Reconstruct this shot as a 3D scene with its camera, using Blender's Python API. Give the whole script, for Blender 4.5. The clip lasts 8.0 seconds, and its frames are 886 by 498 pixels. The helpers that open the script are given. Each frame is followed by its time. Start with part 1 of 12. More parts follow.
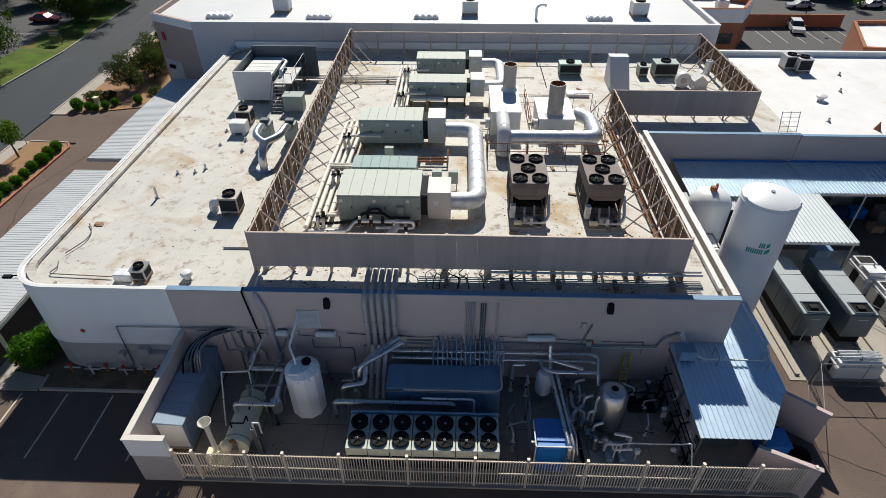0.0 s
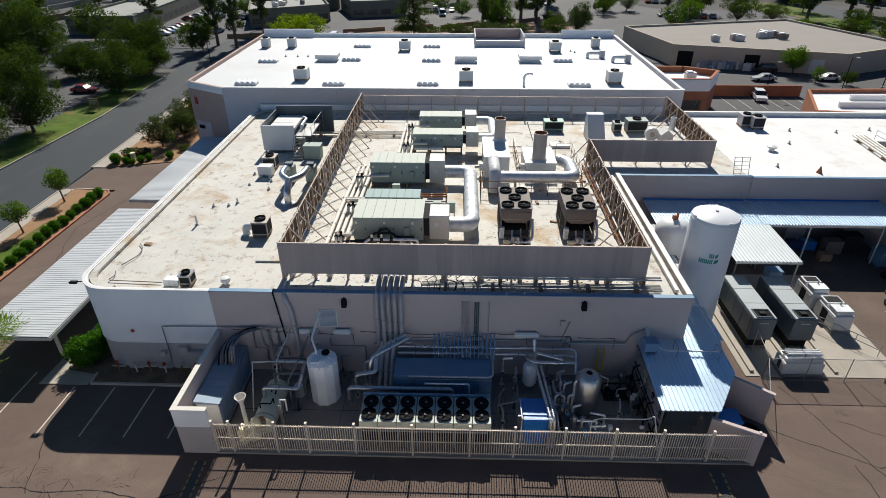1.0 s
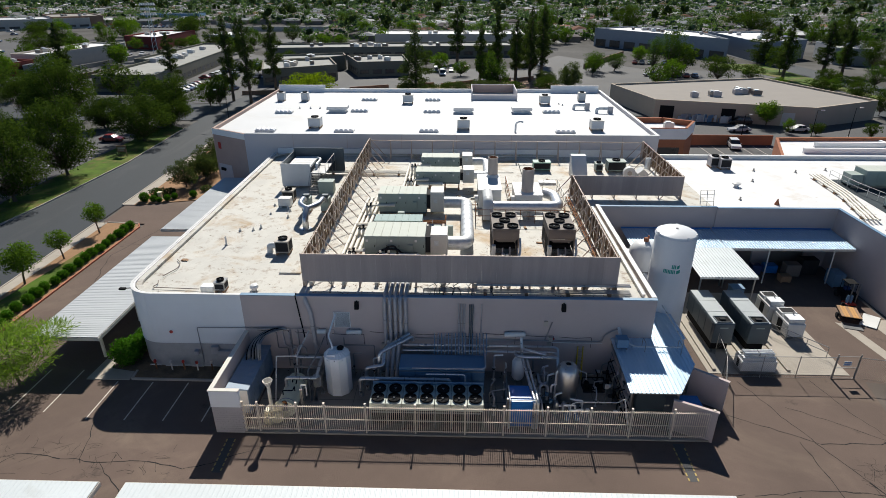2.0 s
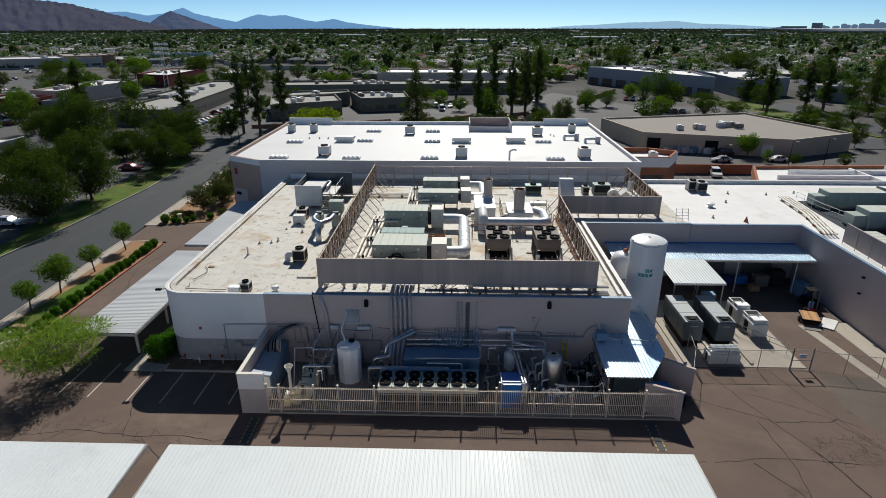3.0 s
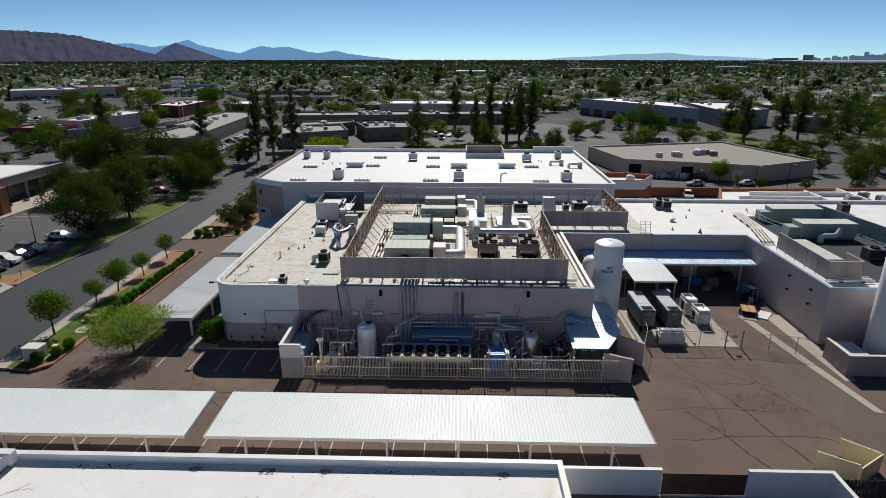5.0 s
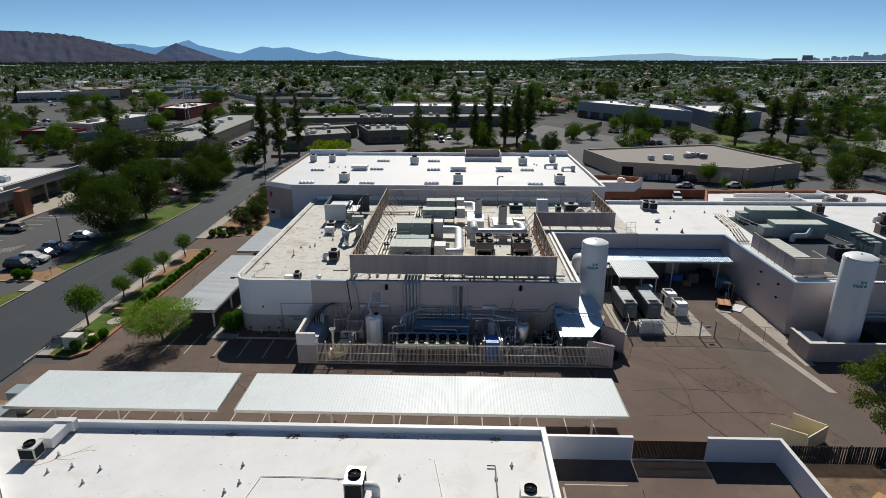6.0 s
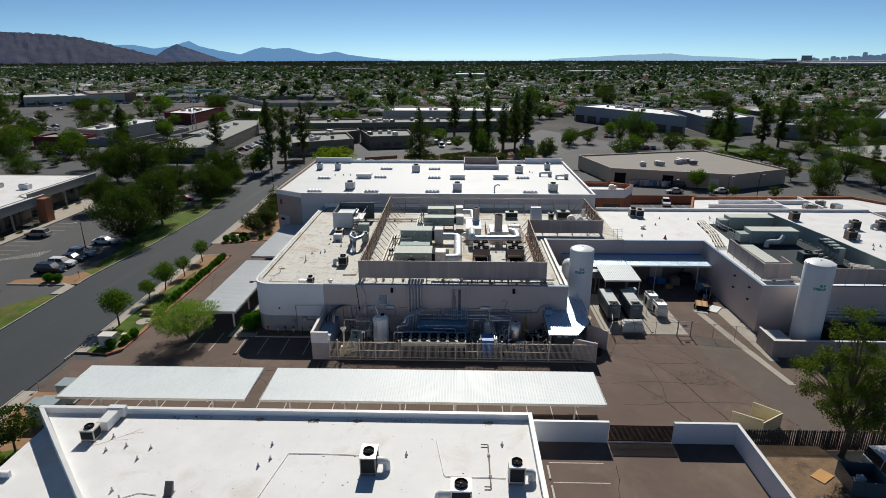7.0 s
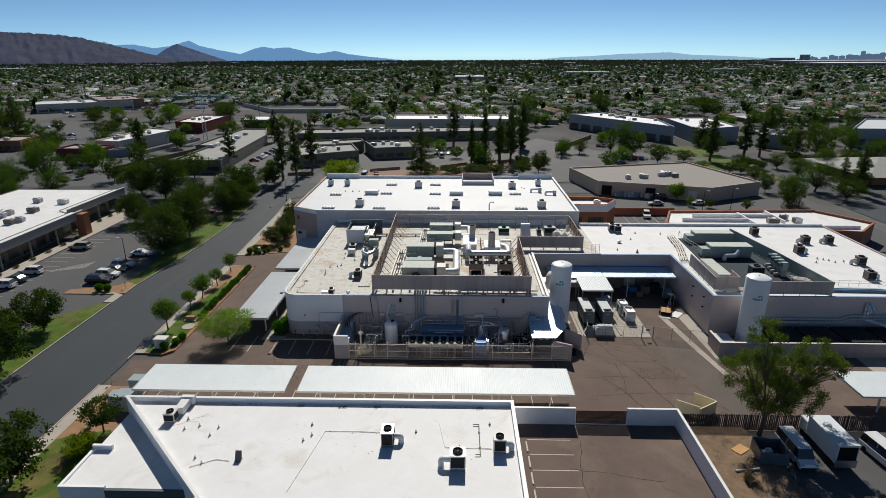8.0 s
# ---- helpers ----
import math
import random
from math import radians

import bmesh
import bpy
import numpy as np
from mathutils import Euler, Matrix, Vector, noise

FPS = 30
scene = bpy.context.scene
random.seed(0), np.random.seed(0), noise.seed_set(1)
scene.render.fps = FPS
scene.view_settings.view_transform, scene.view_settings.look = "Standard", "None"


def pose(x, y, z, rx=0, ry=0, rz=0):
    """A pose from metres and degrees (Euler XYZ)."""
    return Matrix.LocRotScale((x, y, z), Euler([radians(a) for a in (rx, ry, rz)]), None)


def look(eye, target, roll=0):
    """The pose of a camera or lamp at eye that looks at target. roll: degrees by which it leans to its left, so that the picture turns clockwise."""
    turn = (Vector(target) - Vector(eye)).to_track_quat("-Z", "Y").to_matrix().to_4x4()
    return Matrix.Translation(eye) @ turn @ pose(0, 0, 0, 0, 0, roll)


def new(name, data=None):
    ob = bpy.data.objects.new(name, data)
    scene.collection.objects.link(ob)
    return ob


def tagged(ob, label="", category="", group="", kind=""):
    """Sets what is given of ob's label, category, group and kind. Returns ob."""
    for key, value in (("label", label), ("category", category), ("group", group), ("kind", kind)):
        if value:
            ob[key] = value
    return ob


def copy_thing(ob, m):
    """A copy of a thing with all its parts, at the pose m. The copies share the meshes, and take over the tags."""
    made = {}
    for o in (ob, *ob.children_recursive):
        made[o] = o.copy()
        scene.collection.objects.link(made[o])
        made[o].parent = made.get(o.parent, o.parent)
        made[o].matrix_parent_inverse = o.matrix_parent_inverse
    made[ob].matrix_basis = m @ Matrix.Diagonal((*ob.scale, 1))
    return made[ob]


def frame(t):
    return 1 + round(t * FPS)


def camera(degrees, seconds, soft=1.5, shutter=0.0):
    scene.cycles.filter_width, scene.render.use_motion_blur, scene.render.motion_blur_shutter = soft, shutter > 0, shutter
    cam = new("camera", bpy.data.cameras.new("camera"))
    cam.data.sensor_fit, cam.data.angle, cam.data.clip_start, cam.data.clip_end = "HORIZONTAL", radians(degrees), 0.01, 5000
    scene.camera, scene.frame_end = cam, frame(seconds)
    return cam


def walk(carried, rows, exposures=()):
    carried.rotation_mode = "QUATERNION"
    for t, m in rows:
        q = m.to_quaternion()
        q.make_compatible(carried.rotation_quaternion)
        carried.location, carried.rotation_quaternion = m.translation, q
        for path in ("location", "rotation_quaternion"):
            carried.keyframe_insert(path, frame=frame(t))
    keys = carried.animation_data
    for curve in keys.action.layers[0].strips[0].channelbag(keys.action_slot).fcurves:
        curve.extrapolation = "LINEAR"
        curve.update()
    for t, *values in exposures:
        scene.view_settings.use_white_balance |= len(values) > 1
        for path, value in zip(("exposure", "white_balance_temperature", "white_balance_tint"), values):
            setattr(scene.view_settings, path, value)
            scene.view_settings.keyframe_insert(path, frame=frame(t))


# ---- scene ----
# ---- camera and its flight ----
cam = camera(75.64, 8.0, soft=0.65)
ROWS = [
    (0.0, 0.0, 0.0, 29.30, 1.733, -37.73, 0.13),
    (0.5, 0.10, -3.80, 29.40, 1.690, -33.76, 0.12),
    (1.0, 0.22, -7.656, 29.54, 1.668, -30.44, 0.12),
    (1.5, 0.38, -11.454, 29.62, 1.679, -27.56, 0.11),
    (2.0, 0.514, -15.072, 29.68, 1.690, -24.90, 0.09),
    (3.5, 0.774, -25.073, 29.92, 1.620, -20.31, 0.0),
    (4.0, 0.885, -28.255, 30.25, 1.614, -19.39, -0.03),
    (4.5, 0.951, -31.416, 30.78, 1.597, -18.62, -0.03),
    (6.0, 1.167, -40.776, 33.295, 1.587, -18.60, -0.01),
    (6.5, 1.239, -43.868, 34.664, 1.581, -18.59, 0.01),
    (6.9, 1.32, -46.42, 35.99, 1.584, -18.59, 0.04),
    (7.0, 1.344, -47.15, 36.37, 1.585, -18.59, 0.06),
    (7.1, 1.37, -48.45, 37.12, 1.588, -18.60, 0.07),
    (7.5, 1.464, -54.047, 40.451, 1.592, -18.65, 0.10),
    (8.0, 1.599, -59.717, 43.613, 1.540, -18.75, 0.14),
]
walk(cam, [(t, pose(x, y, z, 90 + pitch, roll, yaw)) for t, x, y, z, yaw, pitch, roll in ROWS],
     exposures=[(0.0, 0.33), (1.0, 0.38), (2.0, 0.40), (3.3, -0.01), (8.0, -0.02)])

# ---- daylight ----
SUN_UP = radians(41.7)
SUN_DIR = Vector((0.03, 1.0, 0.89)).normalized()      # towards the sun
world = bpy.data.worlds.new("sky")
scene.world = world
world.use_nodes = True
wn = world.node_tree.nodes
wl = world.node_tree.links
wn.clear()
sky = wn.new("ShaderNodeTexSky")
sky.sky_type = "NISHITA"
sky.sun_disc = False
sky.sun_elevation = SUN_UP
sky.sun_rotation = radians(1.7)
sky.altitude = 350
sky.air_density = 0.38
sky.dust_density = 0.08
sky.ozone_density = 3.0
bg = wn.new("ShaderNodeBackground")
bg.inputs["Strength"].default_value = 0.080
wo = wn.new("ShaderNodeOutputWorld")
tint = wn.new("ShaderNodeMix")
tint.data_type, tint.blend_type = "RGBA", "MULTIPLY"
tint.inputs[0].default_value = 1.0
tint.inputs[7].default_value = (0.90, 1.09, 1.07, 1)
wl.new(sky.outputs[0], tint.inputs[6])
wl.new(tint.outputs[2], bg.inputs["Color"])
wl.new(bg.outputs[0], wo.inputs["Surface"])
sun_data = bpy.data.lights.new("sun", "SUN")
sun_data.energy = 4.6
sun_data.angle = radians(0.53)
sun_data.color = (1.0, 0.955, 0.865)
sun = new("sun", sun_data)
sun.matrix_world = look((0, 60, 120), Vector((0, 60, 120)) - SUN_DIR)

# ---- materials ----
MATS = {}


def mat(name, col, rough=0.7, metal=0.0, var=0.14, scale=0.6, fine=14.0, bump=0.12, stain=None, stain_scale=0.35,
        stain_at=0.6, rnd=0.0, island=0.0, spec=None, stretch=(1, 1, 1), grime=None):
    """A node material: a base colour with broad and fine variation, stains of their own shape and a fine relief."""
    m = bpy.data.materials.new(name)
    m.use_nodes = True
    n, l = m.node_tree.nodes, m.node_tree.links
    b = n["Principled BSDF"]
    b.inputs["Roughness"].default_value = rough
    b.inputs["Metallic"].default_value = metal
    b.inputs["Specular IOR Level"].default_value = spec if spec is not None else (0.5 if rough < 0.8 else 0.2)
    tc = n.new("ShaderNodeTexCoord")
    mp = n.new("ShaderNodeMapping")
    mp.inputs["Scale"].default_value = stretch
    l.new(tc.outputs["Object"], mp.inputs["Vector"])
    big = n.new("ShaderNodeTexNoise")
    big.inputs["Scale"].default_value = scale
    big.inputs["Detail"].default_value = 5
    big.inputs["Roughness"].default_value = 0.6
    l.new(mp.outputs[0], big.inputs["Vector"])
    small = n.new("ShaderNodeTexNoise")
    small.inputs["Scale"].default_value = fine
    small.inputs["Detail"].default_value = 3
    l.new(mp.outputs[0], small.inputs["Vector"])
    add = n.new("ShaderNodeMath")
    add.operation = "MULTIPLY_ADD"
    l.new(small.outputs["Fac"], add.inputs[0])
    add.inputs[1].default_value = 0.35
    l.new(big.outputs["Fac"], add.inputs[2])
    rng = n.new("ShaderNodeMapRange")
    rng.inputs["From Min"].default_value = 0.4
    rng.inputs["From Max"].default_value = 0.95
    rng.inputs["To Min"].default_value = 1.0 - var
    rng.inputs["To Max"].default_value = 1.0 + var
    l.new(add.outputs[0], rng.inputs["Value"])
    level = rng.outputs[0]
    if rnd or island:
        src = n.new("ShaderNodeObjectInfo").outputs["Random"] if rnd else n.new("ShaderNodeNewGeometry").outputs["Random Per Island"]
        r2 = n.new("ShaderNodeMapRange")
        r2.inputs["To Min"].default_value = 1.0 - (rnd or island)
        r2.inputs["To Max"].default_value = 1.0 + (rnd or island)
        l.new(src, r2.inputs["Value"])
        mu = n.new("ShaderNodeMath")
        mu.operation = "MULTIPLY"
        l.new(level, mu.inputs[0])
        l.new(r2.outputs[0], mu.inputs[1])
        level = mu.outputs[0]
    base = n.new("ShaderNodeRGB")
    base.outputs[0].default_value = (*col, 1)
    colour = base.outputs[0]
    if stain:
        st = n.new("ShaderNodeTexNoise")
        st.inputs["Scale"].default_value = stain_scale
        st.inputs["Detail"].default_value = 6
        st.inputs["Roughness"].default_value = 0.65
        st.inputs["Distortion"].default_value = 0.6
        l.new(mp.outputs[0], st.inputs["Vector"])
        sr = n.new("ShaderNodeMapRange")
        sr.inputs["From Min"].default_value = stain_at
        sr.inputs["From Max"].default_value = stain_at + 0.16
        sr.inputs["To Max"].default_value = 0.85
        l.new(st.outputs["Fac"], sr.inputs["Value"])
        mx = n.new("ShaderNodeMixRGB")
        mx.inputs["Color2"].default_value = (*stain, 1)
        l.new(sr.outputs[0], mx.inputs["Fac"])
        l.new(colour, mx.inputs["Color1"])
        colour = mx.outputs[0]
    if grime:
        gcol, gscale, gat, gtop = grime
        gn = n.new("ShaderNodeTexNoise")
        gn.inputs["Scale"].default_value = gscale
        gn.inputs["Detail"].default_value = 8
        gn.inputs["Roughness"].default_value = 0.72
        l.new(mp.outputs[0], gn.inputs["Vector"])
        gr = n.new("ShaderNodeMapRange")
        gr.inputs["From Min"].default_value = gat
        gr.inputs["From Max"].default_value = gat + 0.12
        gr.inputs["To Max"].default_value = gtop
        l.new(gn.outputs["Fac"], gr.inputs["Value"])
        gx = n.new("ShaderNodeMixRGB")
        gx.inputs["Color2"].default_value = (*gcol, 1)
        l.new(gr.outputs[0], gx.inputs["Fac"])
        l.new(colour, gx.inputs["Color1"])
        colour = gx.outputs[0]
    mul = n.new("ShaderNodeVectorMath")
    mul.operation = "SCALE"
    l.new(colour, mul.inputs[0])
    l.new(level, mul.inputs["Scale"])
    l.new(mul.outputs[0], b.inputs["Base Color"])
    if bump:
        bp = n.new("ShaderNodeBump")
        bp.inputs["Strength"].default_value = bump
        bp.inputs["Distance"].default_value = 0.05
        l.new(small.outputs["Fac"], bp.inputs["Height"])
        l.new(bp.outputs[0], b.inputs["Normal"])
    rr = n.new("ShaderNodeMapRange")
    rr.inputs["To Min"].default_value = max(0.03, rough - 0.12)
    rr.inputs["To Max"].default_value = min(1.0, rough + 0.12)
    l.new(big.outputs["Fac"], rr.inputs["Value"])
    l.new(rr.outputs[0], b.inputs["Roughness"])
    MATS[name] = m
    return m


def leaf_mat(name, col, island=0.35, thin=0.30):
    m = mat(name, col, rough=0.6, var=0.25, scale=0.5, fine=4.0, bump=0.0, island=island, spec=0.0)
    n, l = m.node_tree.nodes, m.node_tree.links
    b = n["Principled BSDF"]
    tr = n.new("ShaderNodeBsdfTranslucent")
    tr.inputs["Color"].default_value = (col[0] * 1.7, col[1] * 1.8, col[2] * 0.7, 1)
    mix = n.new("ShaderNodeMixShader")
    mix.inputs[0].default_value = thin
    l.new(b.outputs[0], mix.inputs[1])
    l.new(tr.outputs[0], mix.inputs[2])
    l.new(mix.outputs[0], n["Material Output"].inputs["Surface"])
    return m


M_ROOF = mat("white_roof_coating", (0.55, 0.535, 0.49), rough=0.75, var=0.14, scale=0.35, stain=(0.40, 0.28, 0.155), stain_scale=0.24, stain_at=0.52, bump=0.25, grime=((0.24, 0.17, 0.115), 0.9, 0.54, 0.8))
M_ROOF_B = mat("bright_roof_membrane", (0.57, 0.58, 0.59), rough=0.6, stain=(0.53, 0.52, 0.50), stain_scale=0.12, stain_at=0.55, var=0.06, scale=0.15, bump=0.1)
M_ROOF_N = mat("cream_roof_coating", (0.72, 0.715, 0.71), rough=0.7, var=0.09, scale=0.3, stain=(0.60, 0.555, 0.50), stain_scale=0.25, stain_at=0.56, bump=0.2, grime=((0.36, 0.29, 0.22), 1.3, 0.63, 0.6))
M_ROOF_GREY = mat("grey_gravel_roof", (0.33, 0.33, 0.31), rough=0.9, var=0.12, scale=0.2, bump=0.3)
M_ROOF_TAN = mat("tan_roof_coating", (0.29, 0.265, 0.24), rough=0.85, var=0.08, scale=0.2)
M_ROOF_DARK = mat("dark_membrane_roof", (0.05, 0.062, 0.072), rough=0.95, var=0.2, scale=0.4)
M_MAUVE = mat("mauve_stucco", (0.535, 0.455, 0.435), rough=0.88, var=0.07, scale=0.3, fine=30, bump=0.25)
M_MAUVE_DARK = mat("mauve_metal_and_shaded_wall", (0.385, 0.32, 0.30), rough=0.7, rnd=0.09, var=0.14, scale=0.5, stain=(0.40, 0.35, 0.33), stain_scale=0.5, stain_at=0.66, stretch=(3, 3, 0.2))
M_RUSTY = mat("weathered_brown_sheet", (0.19, 0.12, 0.07), rough=0.8, var=0.35, scale=0.7, stain=(0.08, 0.05, 0.032), stain_scale=0.8, stain_at=0.52, stretch=(3, 3, 0.5))
M_TAN_STEEL = mat("tan_painted_steel", (0.50, 0.40, 0.33), rough=0.6, var=0.12, stain=(0.30, 0.17, 0.09), stain_scale=1.2, stain_at=0.66)
M_WHITEWALL = mat("white_stucco", (0.86, 0.855, 0.85), rough=0.85, var=0.05, scale=0.3, fine=30, bump=0.2)
M_WALL_B = mat("pale_lilac_stucco", (0.60, 0.565, 0.57), rough=0.85, var=0.04, scale=0.2, fine=25, bump=0.15)
M_PEACH = mat("peach_stucco", (0.48, 0.36, 0.31), rough=0.88, var=0.06)
M_GREYBASE = mat("grey_split_block", (0.42, 0.41, 0.41), rough=0.9, var=0.12, scale=1.5, bump=0.4)
M_BLOCK = mat("painted_block", (0.52, 0.47, 0.46), rough=0.9, var=0.08, bump=0.3)
M_ASPHALT = mat("old_brown_asphalt", (0.140, 0.103, 0.086), rough=0.92, var=0.22, scale=0.12, fine=22, bump=0.5, stain=(0.185, 0.14, 0.112), stain_scale=0.10, stain_at=0.52, grime=((0.05, 0.043, 0.04), 0.35, 0.60, 0.6))
M_ASPHALT2 = mat("grey_lot_asphalt", (0.086, 0.086, 0.089), spec=0.25, rough=0.82, var=0.18, scale=0.1, fine=20, bump=0.4, stain=(0.106, 0.101, 0.098), stain_scale=0.07, stain_at=0.55)
M_ROAD = mat("street_asphalt", (0.043, 0.050, 0.058), spec=0.25, rough=0.78, var=0.22, scale=0.08, fine=25, bump=0.4, stain=(0.062, 0.067, 0.073), stain_scale=0.22, stain_at=0.56, stretch=(1, 0.2, 1))
M_CONC = mat("concrete", (0.40, 0.36, 0.31), rough=0.88, var=0.12, scale=0.5, fine=18, bump=0.3, stain=(0.30, 0.26, 0.22), stain_scale=0.4, stain_at=0.6)
M_SLAB = mat("yard_concrete_slab", (0.27, 0.24, 0.21), rough=0.88, var=0.16, scale=0.4, bump=0.3, stain=(0.13, 0.115, 0.10), stain_scale=0.4, stain_at=0.56)
M_KERB = mat("kerb_concrete", (0.46, 0.41, 0.36), rough=0.9, var=0.12, scale=1.0)
M_REDKERB = mat("faded_red_kerb_paint", (0.42, 0.16, 0.10), rough=0.85, var=0.2, scale=1.0, stain=(0.45, 0.38, 0.32), stain_scale=1.2, stain_at=0.6)
M_GRASS = mat("lawn", (0.068, 0.118, 0.012), rough=0.95, var=0.5, scale=0.35, fine=9, bump=0.6, stain=(0.16, 0.11, 0.045), stain_scale=0.22, stain_at=0.49)
M_DIRT = mat("decomposed_granite", (0.30, 0.18, 0.10), rough=0.95, var=0.2, scale=0.6, fine=12, bump=0.5)
# soil lifted and greyed: distance haze is put into its colour
M_SOIL = mat("dry_suburb_ground", (0.140, 0.137, 0.133), rough=1.0, spec=0.0, var=0.3, scale=0.02, fine=0.6, bump=0.0, stain=(0.07, 0.068, 0.062), stain_scale=0.012, stain_at=0.5)
M_LINE = mat("faded_lot_paint", (0.55, 0.50, 0.45), rough=0.85, var=0.25, scale=3)
M_YELLOWLINE = mat("faded_yellow_paint", (0.42, 0.32, 0.12), rough=0.85, var=0.3, scale=3)
M_PATCH = mat("worn_grey_brown_asphalt", (0.125, 0.104, 0.090), rough=0.92, var=0.2, scale=0.15, fine=20, bump=0.4, stain=(0.15, 0.125, 0.108), stain_scale=0.1, stain_at=0.52)
M_SLAT = mat("black_privacy_slats", (0.035, 0.036, 0.04), rough=0.6, var=0.2)
M_LOTDIRT = mat("littered_and_shaded_earth", (0.20, 0.135, 0.085), rough=0.95, var=0.3, scale=0.8, fine=9, bump=0.6, stain=(0.11, 0.08, 0.06), stain_scale=0.7, stain_at=0.52)
M_UTIL = mat("weathered_blue_grey_enamel", (0.27, 0.33, 0.35), rough=0.6, var=0.12, scale=0.8, stain=(0.22, 0.23, 0.22), stain_scale=0.8, stain_at=0.6)
M_RUSTRUN = mat("rust_run", (0.42, 0.22, 0.09), rough=0.9, var=0.2)
M_CRACK = mat("crack_filler", (0.028, 0.026, 0.026), rough=0.9, var=0.2)
M_TIN_WHITE = mat("white_ribbed_sheet", (0.63, 0.675, 0.69), rough=0.55, var=0.05, scale=0.25, bump=0.05, stain=(0.56, 0.59, 0.59), stain_scale=0.3, stain_at=0.57)
M_TIN_GREY = mat("pale_grey_ribbed_sheet", (0.52, 0.54, 0.55), rough=0.4, var=0.07, scale=0.3, bump=0.05, stretch=(0.4, 2, 1))
# pale sheet; the blue sky it mirrors is put into the base colour
M_TIN_SKY = mat("sky_tinted_galvanised_sheet", (0.54, 0.68, 0.81), rough=0.4, metal=0.5, var=0.05, scale=0.3, bump=0.05)
M_FASCIA = mat("cream_fascia_steel", (0.66, 0.63, 0.57), rough=0.55, var=0.06)
M_GALV = mat("galvanised_sheet", (0.66, 0.68, 0.69), rough=0.58, metal=0.4, var=0.22, scale=1.5, fine=5, bump=0.35)
M_FOIL_YARD = mat("weathered_aluminium_jacket", (0.58, 0.59, 0.61), rough=0.3, metal=0.9, var=0.18, scale=2.0, bump=0.25)
M_FOIL = mat("aluminium_jacket", (0.78, 0.79, 0.80), rough=0.38, metal=0.6, var=0.15, scale=2.0, bump=0.25)
M_PIPEWHITE = mat("cream_pipe_jacket", (0.76, 0.72, 0.64), rough=0.6, var=0.12, scale=1.2, stain=(0.42, 0.31, 0.2), stain_scale=1.0, stain_at=0.68)
M_PIPEGREY = mat("grey_pipe_jacket", (0.46, 0.44, 0.45), rough=0.5, metal=0.15, var=0.12, scale=1.2)
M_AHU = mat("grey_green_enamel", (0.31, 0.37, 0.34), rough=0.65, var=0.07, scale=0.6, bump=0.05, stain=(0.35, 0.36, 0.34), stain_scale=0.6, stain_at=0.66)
M_AHU_TOP = mat("pale_grey_green_enamel", (0.52, 0.55, 0.49), rough=0.75, var=0.08, scale=0.5, stain=(0.36, 0.36, 0.31), stain_scale=0.7, stain_at=0.62)
M_AHU_TEAL = mat("teal_tinted_enamel", (0.30, 0.40, 0.385), rough=0.75, var=0.08, scale=0.5)
M_SWITCH = mat("blue_grey_switchgear_enamel", (0.25, 0.33, 0.43), rough=0.55, var=0.12, scale=0.7, stain=(0.36, 0.37, 0.38), stain_scale=0.5, stain_at=0.6)
M_PLENUM = mat("dusty_white_enamel", (0.60, 0.585, 0.54), rough=0.6, var=0.12, scale=0.8, stain=(0.45, 0.38, 0.29), stain_scale=0.9, stain_at=0.6, stretch=(1, 1, 0.35))
M_WHITEPAINT = mat("chalky_white_enamel", (0.68, 0.68, 0.67), rough=0.5, var=0.07, stain=(0.56, 0.52, 0.46), stain_scale=0.7, stain_at=0.66)
M_BEIGE = mat("beige_enamel", (0.47, 0.42, 0.36), rough=0.5, var=0.08)
M_TAUPE = mat("taupe_enamel", (0.185, 0.155, 0.135), rough=0.75, var=0.09)
M_MINT = mat("mint_green_enamel", (0.20, 0.36, 0.29), rough=0.5, var=0.1)
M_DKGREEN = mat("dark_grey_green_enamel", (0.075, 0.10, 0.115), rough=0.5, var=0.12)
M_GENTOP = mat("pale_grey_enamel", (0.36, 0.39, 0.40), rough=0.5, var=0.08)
M_BLACK = mat("black_plastic", (0.012, 0.012, 0.013), rough=0.8, var=0.2, bump=0.0, spec=0.1)
M_DARK = mat("dark_coil_fins", (0.028, 0.028, 0.030), rough=0.85, var=0.2, fine=40, bump=0.2)
M_STEEL = mat("dull_steel", (0.34, 0.34, 0.34), rough=0.4, metal=0.8, var=0.12)
M_SS = mat("stainless_steel", (0.46, 0.46, 0.47), rough=0.34, metal=0.95, var=0.10, scale=0.9)
M_RUST = mat("rusty_steel", (0.25, 0.11, 0.05), rough=0.85, var=0.3, scale=2)
M_STACK = mat("weathered_stack_steel", (0.44, 0.38, 0.34), rough=0.55, metal=0.2, var=0.12, stain=(0.28, 0.17, 0.10), stain_scale=0.9, stain_at=0.63, stretch=(1, 1, 0.3))
M_POLY = mat("translucent_white_poly", (0.87, 0.87, 0.88), rough=0.45, var=0.05, stain=(0.52, 0.52, 0.53), stain_at=0.64)
M_TANKWHITE = mat("white_tank_paint", (0.74, 0.75, 0.76), rough=0.4, var=0.04, stain=(0.66, 0.66, 0.65), stain_scale=0.4, stain_at=0.65, stretch=(1, 1, 0.3))
M_TEAL = mat("teal_lettering_paint", (0.02, 0.30, 0.24), rough=0.5, var=0.1)
M_BLUE = mat("bright_blue_enamel", (0.015, 0.17, 0.52), rough=0.4, var=0.12)
M_BLUEGREY = mat("blue_grey_enamel", (0.15, 0.27, 0.40), rough=0.5, var=0.1)
M_NAVY = mat("navy_plastic", (0.015, 0.04, 0.14), rough=0.5, var=0.12)
